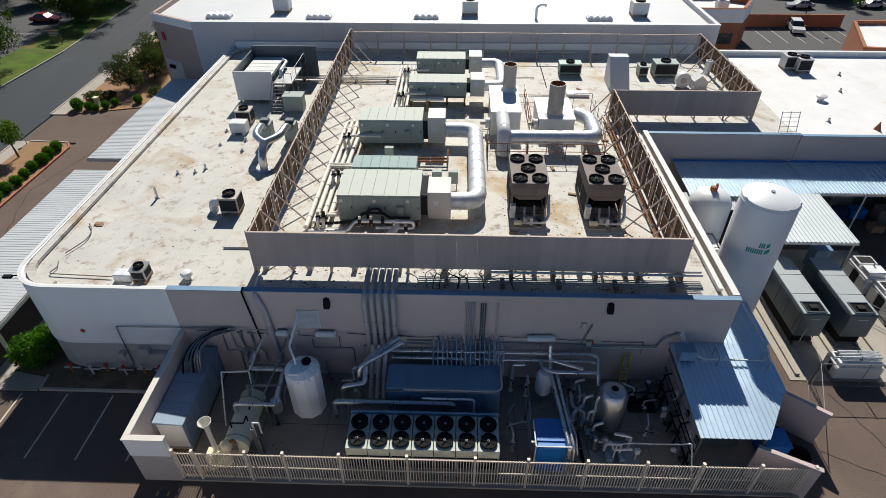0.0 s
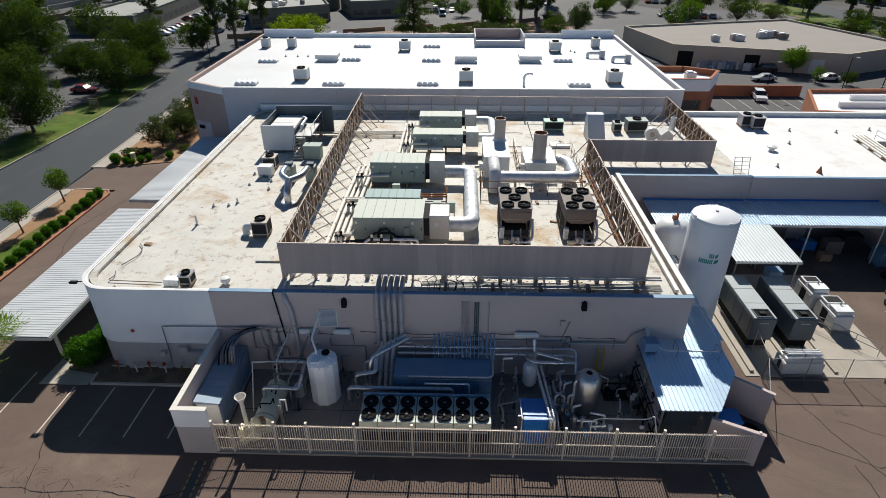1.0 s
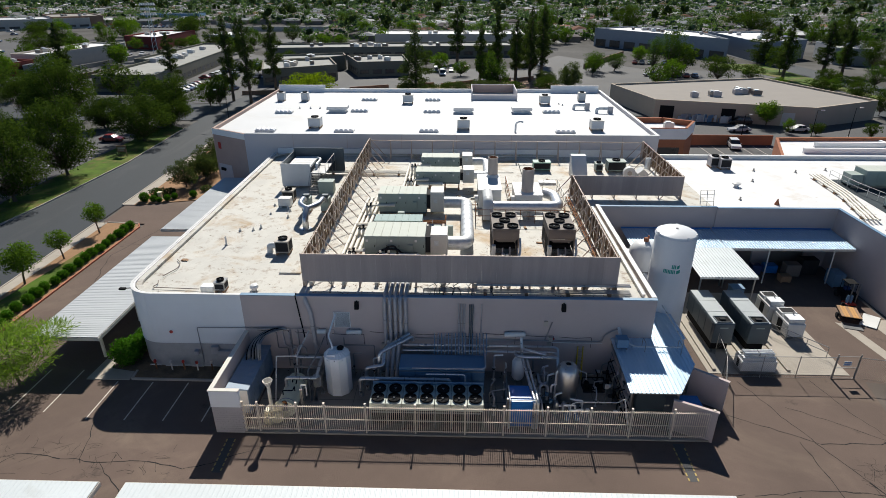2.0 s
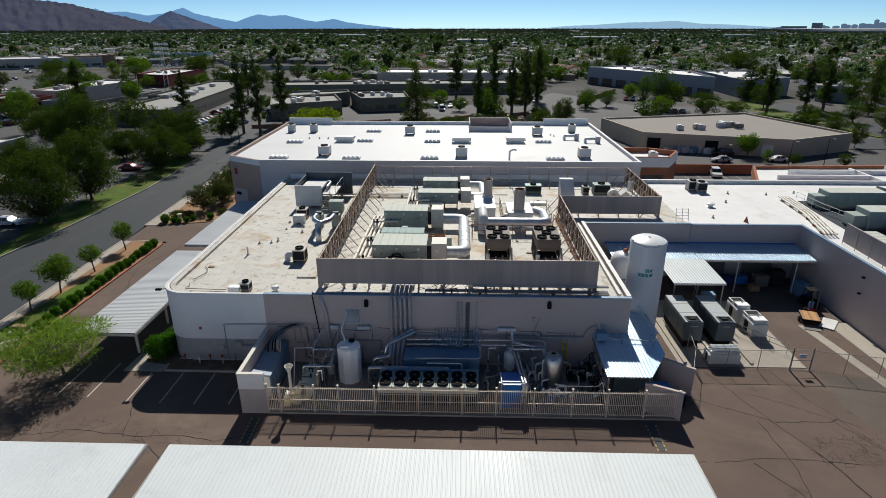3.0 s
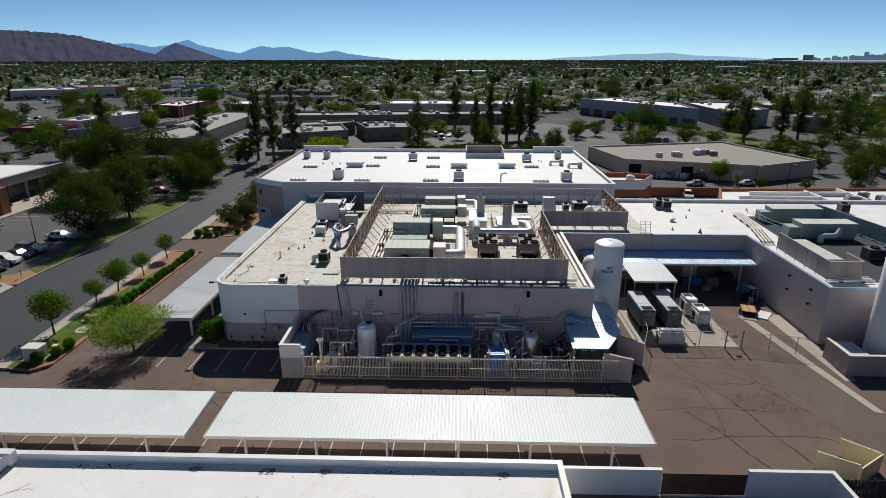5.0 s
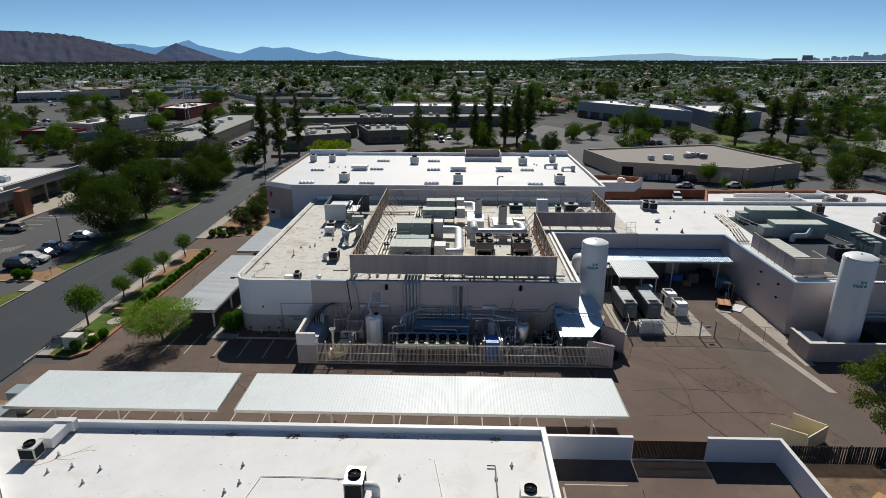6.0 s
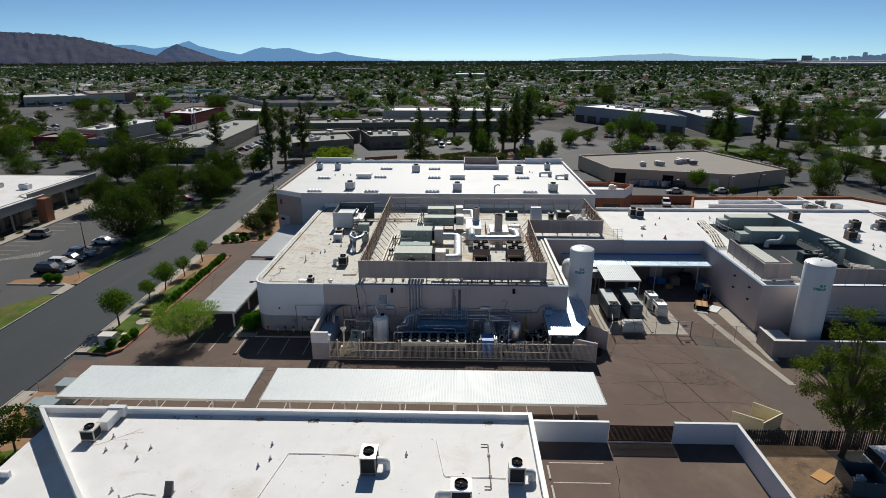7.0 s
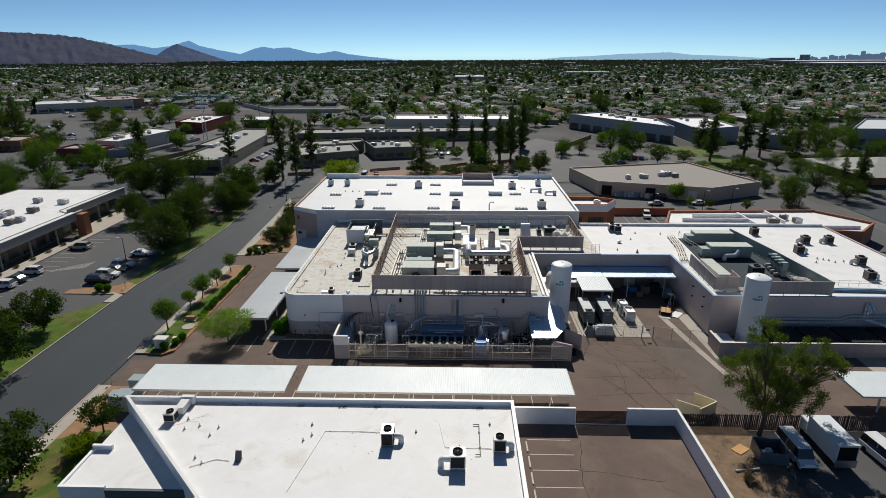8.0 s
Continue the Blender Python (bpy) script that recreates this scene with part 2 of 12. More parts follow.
# cream lifted and warmed to stand for light bounced off the ground
M_FENCE = mat("cream_fence_paint", (0.76, 0.66, 0.55), rough=0.6, var=0.1, scale=1.5, stain=(0.36, 0.22, 0.13), stain_scale=1.0, stain_at=0.68)
M_CREAMTANK = mat("cream_tank_paint", (0.70, 0.68, 0.52), rough=0.5, var=0.1, stain=(0.50, 0.42, 0.28), stain_scale=0.9, stain_at=0.62)
# cream raised so the pump's sunlit spot is in its colour; rust stays
M_CREAM = mat("cream_engine_paint", (0.76, 0.68, 0.46), rough=0.5, var=0.12, stain=(0.45, 0.20, 0.05), stain_scale=1.2, stain_at=0.6)
M_YELLOW = mat("yellow_paint", (0.60, 0.42, 0.03), rough=0.5, var=0.1)
M_RED = mat("red_paint", (0.42, 0.03, 0.02), rough=0.5, var=0.12)
M_ORANGE = mat("orange_wood_board", (0.50, 0.26, 0.08), rough=0.7, var=0.15)
M_WOOD = mat("weathered_timber", (0.33, 0.21, 0.13), rough=0.85, var=0.25, scale=1.5, stretch=(4, 0.5, 4))
M_DARKWOOD = mat("dark_gate_boards", (0.10, 0.06, 0.04), rough=0.8, var=0.3, scale=1.5)
M_BRICK = mat("red_brown_stucco", (0.36, 0.15, 0.085), rough=0.9, var=0.12)
M_TANWALL = mat("tan_tilt_up_concrete", (0.46, 0.39, 0.31), rough=0.9, var=0.06, scale=0.25)
M_OLIVEWALL = mat("olive_grey_stucco", (0.20, 0.19, 0.15), rough=0.9, var=0.07)
M_GREYWALL = mat("blue_grey_stucco", (0.30, 0.32, 0.35), rough=0.9, var=0.05)
M_OFFICE = mat("grey_canopy_stucco", (0.30, 0.295, 0.275), rough=0.9, var=0.06, scale=0.3)
M_WINE = mat("dark_red_stucco", (0.19, 0.045, 0.04), rough=0.9, var=0.12)
M_BROWNWALL = mat("brown_stucco", (0.26, 0.17, 0.12), rough=0.9, var=0.08)
M_GLASS = mat("dark_window_glass", (0.02, 0.023, 0.027), rough=0.3, var=0.05, bump=0.0, spec=0.8)
M_RUBBER = mat("tyre_rubber", (0.02, 0.02, 0.021), rough=0.85, var=0.1)
M_BARK = mat("grey_brown_bark", (0.13, 0.10, 0.075), rough=0.95, var=0.3, scale=3, bump=0.6)
M_CHAIN = mat("galvanised_chain_link_wire", (0.33, 0.33, 0.32), rough=0.5, metal=0.6, var=0.1)
L_OAK = leaf_mat("dark_oak_leaves", (0.042, 0.068, 0.016), 0.6)
L_MID = leaf_mat("green_tree_leaves", (0.056, 0.100, 0.018), 0.55)
L_BRIGHT = leaf_mat("bright_street_tree_leaves", (0.085, 0.15, 0.020), 0.5)
L_YELLOW = leaf_mat("yellow_green_leaves", (0.16, 0.22, 0.015))
L_PALO = leaf_mat("palo_verde_leaves", (0.17, 0.26, 0.05))
L_OLIVE = leaf_mat("grey_olive_leaves", (0.055, 0.075, 0.035))
L_PINE = leaf_mat("pine_needles", (0.042, 0.062, 0.022), 0.55)
L_HEDGE = leaf_mat("clipped_hedge_leaves", (0.055, 0.145, 0.014))
L_ACACIA = leaf_mat("feathery_acacia_leaves", (0.085, 0.115, 0.028), 0.5, 0.42)
# far greens are paler and bluer, with the distance haze in the colour
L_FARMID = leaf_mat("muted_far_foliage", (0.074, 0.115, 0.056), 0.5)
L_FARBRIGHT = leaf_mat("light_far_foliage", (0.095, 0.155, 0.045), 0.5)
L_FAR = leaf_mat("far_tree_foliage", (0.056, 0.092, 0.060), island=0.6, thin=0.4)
# palest green: horizon haze is mixed into the leaf colour
L_HAZE = leaf_mat("hazed_horizon_foliage", (0.11, 0.12, 0.10), island=0.35, thin=0.6)


# ---- mesh helpers ----
def finish(bm, name, material, smooth=False):
    me = bpy.data.meshes.new(name)
    bmesh.ops.recalc_face_normals(bm, faces=bm.faces)
    bm.to_mesh(me)
    bm.free()
    for m in material if isinstance(material, (list, tuple)) else [material]:
        me.materials.append(m)
    if smooth:
        me.polygons.foreach_set("use_smooth", [True] * len(me.polygons))
        me.set_sharp_from_angle(angle=radians(40))
    return me


def part(name, bm, material, parent, label="", smooth=False, at=None):
    """Links a bmesh as one mesh object under a thing or a part."""
    ob = new(name, finish(bm, name, material, smooth))
    ob.parent = parent
    if at is not None:
        ob.matrix_basis = at
    return tagged(ob, label)


def thing(name, x, y, z, label, category, group="", rz=0, kind=""):
    ob = new(name)
    ob.empty_display_size = 0.3
    ob.matrix_basis = pose(x, y, z, 0, 0, rz)
    return tagged(ob, label, category, group, kind)


def structure(name, bm, material, label="", category="", smooth=False):
    ob = new(name, finish(bm, name, material, smooth))
    return tagged(ob, label, category, "", "structure")


def single(name, bm, material, x, y, z, label, category, group="", smooth=False, rz=0, kind=""):
    ob = new(name, finish(bm, name, material, smooth))
    ob.matrix_basis = pose(x, y, z, 0, 0, rz)
    return tagged(ob, label, category, group, kind)


def box(bm, x0, y0, z0, x1, y1, z1, bevel=0.0, mi=0):
    v = [bm.verts.new(p) for p in ((x0, y0, z0), (x1, y0, z0), (x1, y1, z0), (x0, y1, z0), (x0, y0, z1), (x1, y0, z1), (x1, y1, z1), (x0, y1, z1))]
    fs = [bm.faces.new([v[i] for i in q]) for q in ((3, 2, 1, 0), (4, 5, 6, 7), (0, 1, 5, 4), (1, 2, 6, 5), (2, 3, 7, 6), (3, 0, 4, 7))]
    for f in fs:
        f.material_index = mi
    if bevel:
        es = {e for f in fs for e in f.edges}
        bmesh.ops.bevel(bm, geom=list(es), offset=bevel, segments=1, affect="EDGES")
    return bm


def boxes(*dims, bevel=0.0):
    bm = bmesh.new()
    for d in dims:
        box(bm, *d, bevel=bevel)
    return bm


def prism(bm, pts, z0, z1, mi=0):
    """An upright prism over a plan outline."""
    a = [bm.verts.new((x, y, z0)) for x, y in pts]
    b = [bm.verts.new((x, y, z1)) for x, y in pts]
    n = len(pts)
    fs = [bm.faces.new(a[::-1]), bm.faces.new(b)]
    fs += [bm.faces.new((a[i], a[(i + 1) % n], b[(i + 1) % n], b[i])) for i in range(n)]
    for f in fs:
        f.material_index = mi
    return bm


def extrude_profile(bm, pts, axis, lo, hi):
    """A closed outline in the plane across axis 'x' or 'y', drawn out from lo to hi."""
    put = (lambda u, w, s: (s, u, w)) if axis == "x" else (lambda u, w, s: (u, s, w))
    a = [bm.verts.new(put(u, w, lo)) for u, w in pts]
    b = [bm.verts.new(put(u, w, hi)) for u, w in pts]
    n = len(pts)
    bm.faces.new(a[::-1])
    bm.faces.new(b)
    for i in range(n):
        bm.faces.new((a[i], a[(i + 1) % n], b[(i + 1) % n], b[i]))
    return bm


def lathe(bm, prof, seg=24, x=0, y=0, cap=True):
    """A turned form: (radius, height) pairs from the foot up."""
    rings = []
    for r, z in prof:
        rings.append([bm.verts.new((x + r * math.cos(2 * math.pi * i / seg), y + r * math.sin(2 * math.pi * i / seg), z)) for i in range(seg)])
    for a, b in zip(rings, rings[1:]):
        for i in range(seg):
            j = (i + 1) % seg
            bm.faces.new((a[i], a[j], b[j], b[i]))
    if cap:
        bm.faces.new(rings[0][::-1])
        bm.faces.new(rings[-1])
    return bm


def tube(bm, pts, r, seg=8, bend=0.0, caps=True):
    """A round bar or pipe along a line of points; corners are rounded to the radius bend."""
    P = [Vector(p) for p in pts]
    if bend and len(P) > 2:
        out = [P[0]]
        for a, b, c in zip(P, P[1:], P[2:]):
            d1, d2 = (a - b), (c - b)
            k = min(bend, d1.length * 0.48, d2.length * 0.48)
            p, q = b + d1.normalized() * k, b + d2.normalized() * k
            for s in (0.0, 0.25, 0.5, 0.75, 1.0):
                out.append((p * (1 - s) + b * s) * (1 - s) + (b * (1 - s) + q * s) * s)
        out.append(P[-1])
        P = out
    rings, up = [], None
    for i, p in enumerate(P):
        t = (P[min(i + 1, len(P) - 1)] - P[max(i - 1, 0)]).normalized()
        if up is None:
            up = Vector((0, 0, 1)) if abs(t.z) < 0.9 else Vector((0, 1, 0))
        side = t.cross(up).normalized()
        up = side.cross(t).normalized()
        rr = r[i] if isinstance(r, (list, tuple)) else r
        rings.append([bm.verts.new(p + (side * math.cos(2 * math.pi * k / seg) + up * math.sin(2 * math.pi * k / seg)) * rr) for k in range(seg)])
    for a, b in zip(rings, rings[1:]):
        for i in range(seg):
            j = (i + 1) % seg
            bm.faces.new((a[i], a[j], b[j], b[i]))
    if caps:
        bm.faces.new(rings[0][::-1])
        bm.faces.new(rings[-1])
    return bm


def tubes(lines, r, seg=8, bend=0.0):
    bm = bmesh.new()
    for p in lines:
        tube(bm, p, r, seg, bend)
    return bm


def ribbed(bm, x0, y0, x1, y1, z0, z1, pitch=0.3, rib=0.04, along="y", thick=0.03):
    """A ribbed sheet; its ribs run along y (or x), its height goes from z0 at y0 to z1 at y1 (x0 to x1)."""
    lo, hi = (x0, x1) if along == "y" else (y0, y1)
    n = max(1, round((hi - lo) / pitch))
    st = (hi - lo) / n
    prof = []
    for i in range(n):
        u = lo + i * st
        prof += [(u, 0), (u + st * 0.62, 0), (u + st * 0.70, rib), (u + st * 0.92, rib)]
    prof.append((hi, 0))
    e0, e1 = (y0, y1) if along == "y" else (x0, x1)
    put = (lambda u, s, z: (u, s, z)) if along == "y" else (lambda u, s, z: (s, u, z))
    a = [bm.verts.new(put(u, e0, z0 + h)) for u, h in prof]
    b = [bm.verts.new(put(u, e1, z1 + h)) for u, h in prof]
    c = [bm.verts.new(put(u, e0, z0 + h - thick)) for u, h in prof]
    d = [bm.verts.new(put(u, e1, z1 + h - thick)) for u, h in prof]
    for i in range(len(prof) - 1):
        bm.faces.new((a[i], a[i + 1], b[i + 1], b[i]))
        bm.faces.new((c[i + 1], c[i], d[i], d[i + 1]))
        bm.faces.new((a[i], c[i], c[i + 1], a[i + 1]))
        bm.faces.new((b[i], b[i + 1], d[i + 1], d[i]))
    bm.faces.new((a[0], b[0], d[0], c[0]))
    bm.faces.new((a[-1], c[-1], d[-1], b[-1]))
    return bm


def sheet(bm, pts, z):
    """A flat patch of ground over a plan outline."""
    bm.faces.new([bm.verts.new((x, y, z)) for x, y in pts])
    return bm

# ---- ground, streets and lots ----
bm = bmesh.new()
sheet(bm, [(4900 * math.cos(a * math.pi / 24), 4900 * math.sin(a * math.pi / 24)) for a in range(48)], -0.15)
structure("ground", bm, M_SOIL, "dry brown desert suburb ground", "ground")
bm = bmesh.new()
sheet(bm, [(-42.6, -1.0), (45, -1.0), (62, -1.0), (62, 26), (42, 26), (42, 68), (30, 68), (-25, 68), (-25, 66), (-36, 66), (-49, 63), (-48.5, 56), (-42.4, 56), (-42.4, 17.5), (-44, 15.6), (-47.3, 15.6), (-47.3, 8.4), (-42.6, 8.4)], 0.0)
structure("pavement_1", bm, M_ASPHALT, "worn brown asphalt of the factory parking lot", "pavement")
bm = bmesh.new()
sheet(bm, [(-48.3, -160), (-48.3, 25), (-49.3, 63), (-50.6, 95), (-52.4, 118), (-45, 126), (40, 128), (118, 128), (118, -160), (134, -160), (134, 128), (134, 520), (122, 520), (122, 142), (30, 141), (-46, 140), (-54, 146), (-54, 156), (-63.5, 156), (-63.5, 142), (-400, 128), (-400, 117), (-62.5, 121), (-60.3, 85), (-61.2, 62), (-62.8, 45), (-62.8, 20), (-62, -160)], -0.02)
structure("road", bm, M_ROAD, "smooth dark grey asphalt street", "road")
bm = bmesh.new()
sheet(bm, [(-92, -60), (-64.6, -60), (-64.6, 36), (-62.8, 36), (-62.8, 40), (-65.5, 41.5), (-65.5, 56), (-68, 64), (-68, 112), (-92, 112)], 0.0)
structure("pavement_2", bm, M_ASPHALT2, "grey asphalt car park of the office building", "pavement")
bm = bmesh.new()
sheet(bm, [(30, 68.5), (112, 68.5), (112, 120), (30, 120)], 0.0)
structure("pavement_3", bm, M_ASPHALT2, "grey asphalt yard behind the workshops", "pavement")
bm = bmesh.new()
sheet(bm, [(8, -0.1), (8, -75), (36.2, -75), (36.2, -0.1)], 0.8)
structure("pavement_4", bm, M_ASPHALT, "raised brown asphalt lot behind the white block wall", "pavement")
bm = bmesh.new()
sheet(bm, [(36.2, -0.1), (36.2, -75), (117, -75), (117, -0.1)], 0.3)
structure("pavement_5", bm, M_ASPHALT2, "grey asphalt truck yard", "pavement")
bm = bmesh.new()
sheet(bm, [(62, -1.0), (117, -1.0), (117, 26), (62, 26)], 0.0)
structure("pavement_6", bm, M_CONC, "pale concrete drive", "pavement")
bm = bmesh.new()
sheet(bm, [(-14.9, 16.9), (18.4, 16.9), (18.4, 24.4), (-14.9, 24.4)], 0.03)
structure("floor_yard", bm, M_SLAB, "stained concrete slab of the equipment yard", "floor")
# slab joints, sunk lines of dark filler
bm = bmesh.new()
for x in (-11.4, -7.6, 3.6, 7.3, 11.2):
    box(bm, x, 17.0, 0.02, x + 0.018, 24.3, 0.034)
box(bm, -14.8, 20.4, 0.02, 12, 20.43, 0.034)
structure("trim_slab_joints", bm, M_CRACK, "dark joints in the yard slab", "joint")

# west pavement, planters and verge
for name, pts in (("pavement_walk_1", [(-48.3, 17.5), (-46.9, 17.5), (-47.1, 25), (-47.6, 56), (-49.1, 56), (-48.3, 25)]),
                  ("pavement_walk_2", [(-48.3, -60), (-46.6, -60), (-46.6, 8.4), (-47.3, 8.4), (-48.3, 8.4)]),
                  ("pavement_walk_3", [(-49.3, 63), (-47.6, 63), (-48.8, 95), (-50.2, 112), (-52.0, 117), (-50.6, 95)]),
                  ("pavement_walk_4", [(-64.6, 36.3), (-62.8, 36.3), (-62.8, 39.8), (-66.5, 41.5), (-64.6, 40)])):
    bm = bmesh.new()
    prism(bm, pts, -0.1, 0.11)
    structure(name, bm, M_CONC, "pale concrete footway beside the street", "pavement")
bm = prism(bmesh.new(), [(-46.9, 17.5), (-44.2, 17.2), (-42.6, 18.6), (-42.6, 54.6), (-43.2, 55.6), (-47.6, 56), (-47.1, 25)], -0.1, 0.10)
structure("ground_planter", bm, M_DIRT, "planter strip of bare brown soil and lawn", "planter")
bm = bmesh.new()
sheet(bm, [(-46.85, 17.7), (-44.3, 17.4), (-43.1, 19.0), (-43.1, 26), (-44.3, 31), (-43.3, 38), (-44.0, 44), (-45.5, 47), (-46.4, 38), (-47.2, 30)], 0.112)
structure("ground_lawn_strip", bm, M_GRASS, "patchy green lawn in the planter strip", "grass")


def kerb(pts, material, label, w=0.16, h=0.17, name="trim_kerb"):
    """A kerb of short stones along a line."""
    top = thing(name, 0, 0, 0, label, "kerb", kind="structure")
    bm = bmesh.new()
    for (xa, ya), (xb, yb) in zip(pts, pts[1:]):
        d = Vector((xb - xa, yb - ya))
        n = Vector((-d.y, d.x)).normalized() * w / 2
        k = max(1, round(d.length / 3.0))
        for i in range(k):
            p, q = Vector((xa, ya)) + d * (i / k), Vector((xa, ya)) + d * ((i + 1) / k - 0.015 / max(d.length, 0.1))
            prism(bm, [p - n, q - n, q + n, p + n], -0.12, h)
    part("kerb_stones", bm, material, top)
    return top


kerb([(-44.0, 17.1), (-42.5, 18.5), (-42.5, 54.7), (-43.1, 55.7)], M_REDKERB, "kerb with faded red paint along the planter")
kerb([(-47.6, 56.1), (-43.1, 55.8)], M_KERB, "grey kerb at the planter's end")
kerb([(-48.4, -60), (-48.4, 8.4)], M_KERB, "grey street kerb")
kerb([(-48.4, 15.6), (-48.4, 25), (-49.2, 56)], M_KERB, "grey street kerb")
kerb([(-49.4, 63), (-50.7, 95), (-52.5, 118)], M_KERB, "grey street kerb")
kerb([(-62.1, -60), (-62.9, 20), (-62.9, 36)], M_KERB, "grey street kerb beside the lawn")
kerb([(-62.9, 40.5), (-62.9, 45), (-61.3, 62), (-60.4, 85), (-62.0, 112)], M_KERB, "grey street kerb beside the lawn")
kerb([(-74.8, 40.2), (-65.0, 40.2)], M_KERB, "kerb of the car park island")
bm = prism(bmesh.new(), [(-74.8, 40.3), (-65.0, 40.3), (-63.0, 40.6), (-63.0, 45), (-65.6, 46.5), (-66.5, 44.5), (-74.8, 42.2)], -0.1, 0.1)
structure("ground_island", bm, M_DIRT, "bare gravel island at the car park's end", "planter")
bm = prism(bmesh.new(), [(-63.0, 45), (-61.4, 62), (-60.5, 85), (-62.1, 112), (-66, 115), (-68, 112), (-68, 64), (-65.6, 56), (-65.6, 46.5)], -0.1, 0.1)
structure("ground_verge", bm, M_GRASS, "green lawn verge along the street", "grass")
bm = prism(bmesh.new(), [(-64.6, 35.9), (-63.0, 35.9), (-63.0, 20), (-62.2, -60), (-70, -60), (-68.5, 10), (-71, 28), (-67, 33)], -0.1, 0.1)
structure("ground_verge_south", bm, M_GRASS, "lawn and bare earth below street trees", "grass")
bm = prism(bmesh.new(), [(-47.6, 63), (-36.2, 66.2), (-36.2, 70), (-38, 72), (-41, 105), (-50.0, 113), (-50.2, 112), (-48.8, 95)], -0.1, 0.1)
structure("ground_shrub_bed", bm, M_DIRT, "gravel bed with shrubs beside the warehouse", "planter")
bm = prism(bmesh.new(), [(-46.6, -60), (-46.6, 8.2), (-42.8, 8.2), (-42.8, 2), (-38.5, -3), (-37.5, -60)], -0.1, 0.1)
structure("ground_south_bed", bm, M_DIRT, "gravel and grass bed beside the near building", "planter")
bm = bmesh.new()
sheet(bm, [(-46.5, -58), (-46.5, -3.5), (-41, -1.5), (-38.6, -4), (-37.6, -58)], 0.112)
structure("ground_south_lawn", bm, M_GRASS, "mown lawn with dry patches beside the near building", "grass")
# earth is dark from litter and from tree shade put into its colour
bm = prism(bmesh.new(), [(28.6, -0.3), (36.1, -0.3), (37.6, -5), (37.2, -14), (33, -22), (28.6, -30)], 0.2, 0.84)
structure("ground_dirt_corner", bm, M_LOTDIRT, "littered bare earth between wall and truck yard", "ground")
# gravel strip at the foot of the white wall
bm = prism(bmesh.new(), [(-26.4, 22.6), (-17.2, 22.55), (-17.2, 24.35), (-24.4, 24.35), (-26.0, 25.2), (-26.7, 26.6), (-28.8, 26.6), (-28.8, 24.0), (-26.6, 23.6)], -0.1, 0.07)
structure("ground_wall_strip", bm, M_LOTDIRT, "dark gravel strip at the wall foot", "planter")
kerb([(-26.5, 23.6), (-26.4, 22.5), (-17.1, 22.45)], M_KERB, "grey kerb round the gravel strip")
bm = prism(bmesh.new(), [(-30.2, 22.4), (-26.6, 22.4), (-26.7, 23.5), (-28.9, 23.9), (-28.9, 40.0), (-29.3, 40.0)], -0.1, 0.06)
structure("pavement_walk_5", bm, M_CONC, "pale concrete path under the carport edge", "pavement")
# the car park kerbs north of the cross street
bm = bmesh.new()
sheet(bm, [(-53, 142), (30, 143), (60, 150), (118, 150), (118, 205), (70, 215), (45, 260), (20, 215), (-15, 213), (-60, 200), (-53, 165)], 0.0)
structure("pavement_7", bm, M_ASPHALT2, "grey asphalt car parks of the office court", "pavement")
bm = bmesh.new()
sheet(bm, [(-160, 132), (-64, 143), (-55, 200), (-85, 250), (-130, 300), (-260, 330), (-340, 230), (-330, 136)], 0.0)
structure("pavement_8", bm, M_ASPHALT2, "grey asphalt car parks of the shops", "pavement")
bm = prism(bmesh.new(), [(-45, 126.5), (30, 128.2), (30, 122), (-40, 118)], -0.1, 0.05)
structure("ground_north_bed", bm, M_DIRT, "gravel bed behind the warehouse", "planter")
bm = prism(bmesh.new(), [(-50, 146), (-20, 150), (10, 160), (34, 172), (28, 190), (-8, 172.8), (-34, 162.6), (-48, 158)], -0.1, 0.05)
structure("ground_court_bed", bm, M_BROWNWALL, "red-brown gravel bed along the cross street", "planter")
bm = prism(bmesh.new(), [(60, 160), (100, 165), (116, 178), (112, 190), (70, 180)], -0.1, 0.06)
structure("ground_court_lawn", bm, M_GRASS, "lawn beside the grey warehouse's car park", "grass")
bm = prism(bmesh.new(), [(120, 145), (121.5, 145), (121.5, 230), (100, 230), (112, 190)], -0.1, 0.06)
structure("ground_east_lawn", bm, M_GRASS, "lawn beside the far street", "grass")

# ---- the factory ----
arc = lambda cx, cy, r, a0, a1, k=8: [(cx + r * math.cos(radians(a0 + (a1 - a0) * i / k)), cy + r * math.sin(radians(a0 + (a1 - a0) * i / k))) for i in range(k + 1)]


def wall_band(bm, pts, thick, z0, z1):
    """A wall of even thickness along an open line; the thickness goes to the line's left."""
    P = [Vector(p) for p in pts]
    ins = []
    for i, p in enumerate(P):
        d = (P[min(i + 1, len(P) - 1)] - P[max(i - 1, 0)]).normalized()
        ins.append(p + Vector((-d.y, d.x)) * thick)
    prev = None
    for p, q in zip(P, ins):
        row = [bm.verts.new((p.x, p.y, z0)), bm.verts.new((q.x, q.y, z0)), bm.verts.new((q.x, q.y, z1)), bm.verts.new((p.x, p.y, z1))]
        if prev:
            for i in range(4):
                j = (i + 1) % 4
                bm.faces.new((prev[i], prev[j], row[j], row[i]))
        else:
            bm.faces.new(row)
        prev = row
    bm.faces.new(prev[::-1])
    return bm


ROOF = 6.72
SWARC = arc(-24.4, 26.9, 2.5, 180, 270)
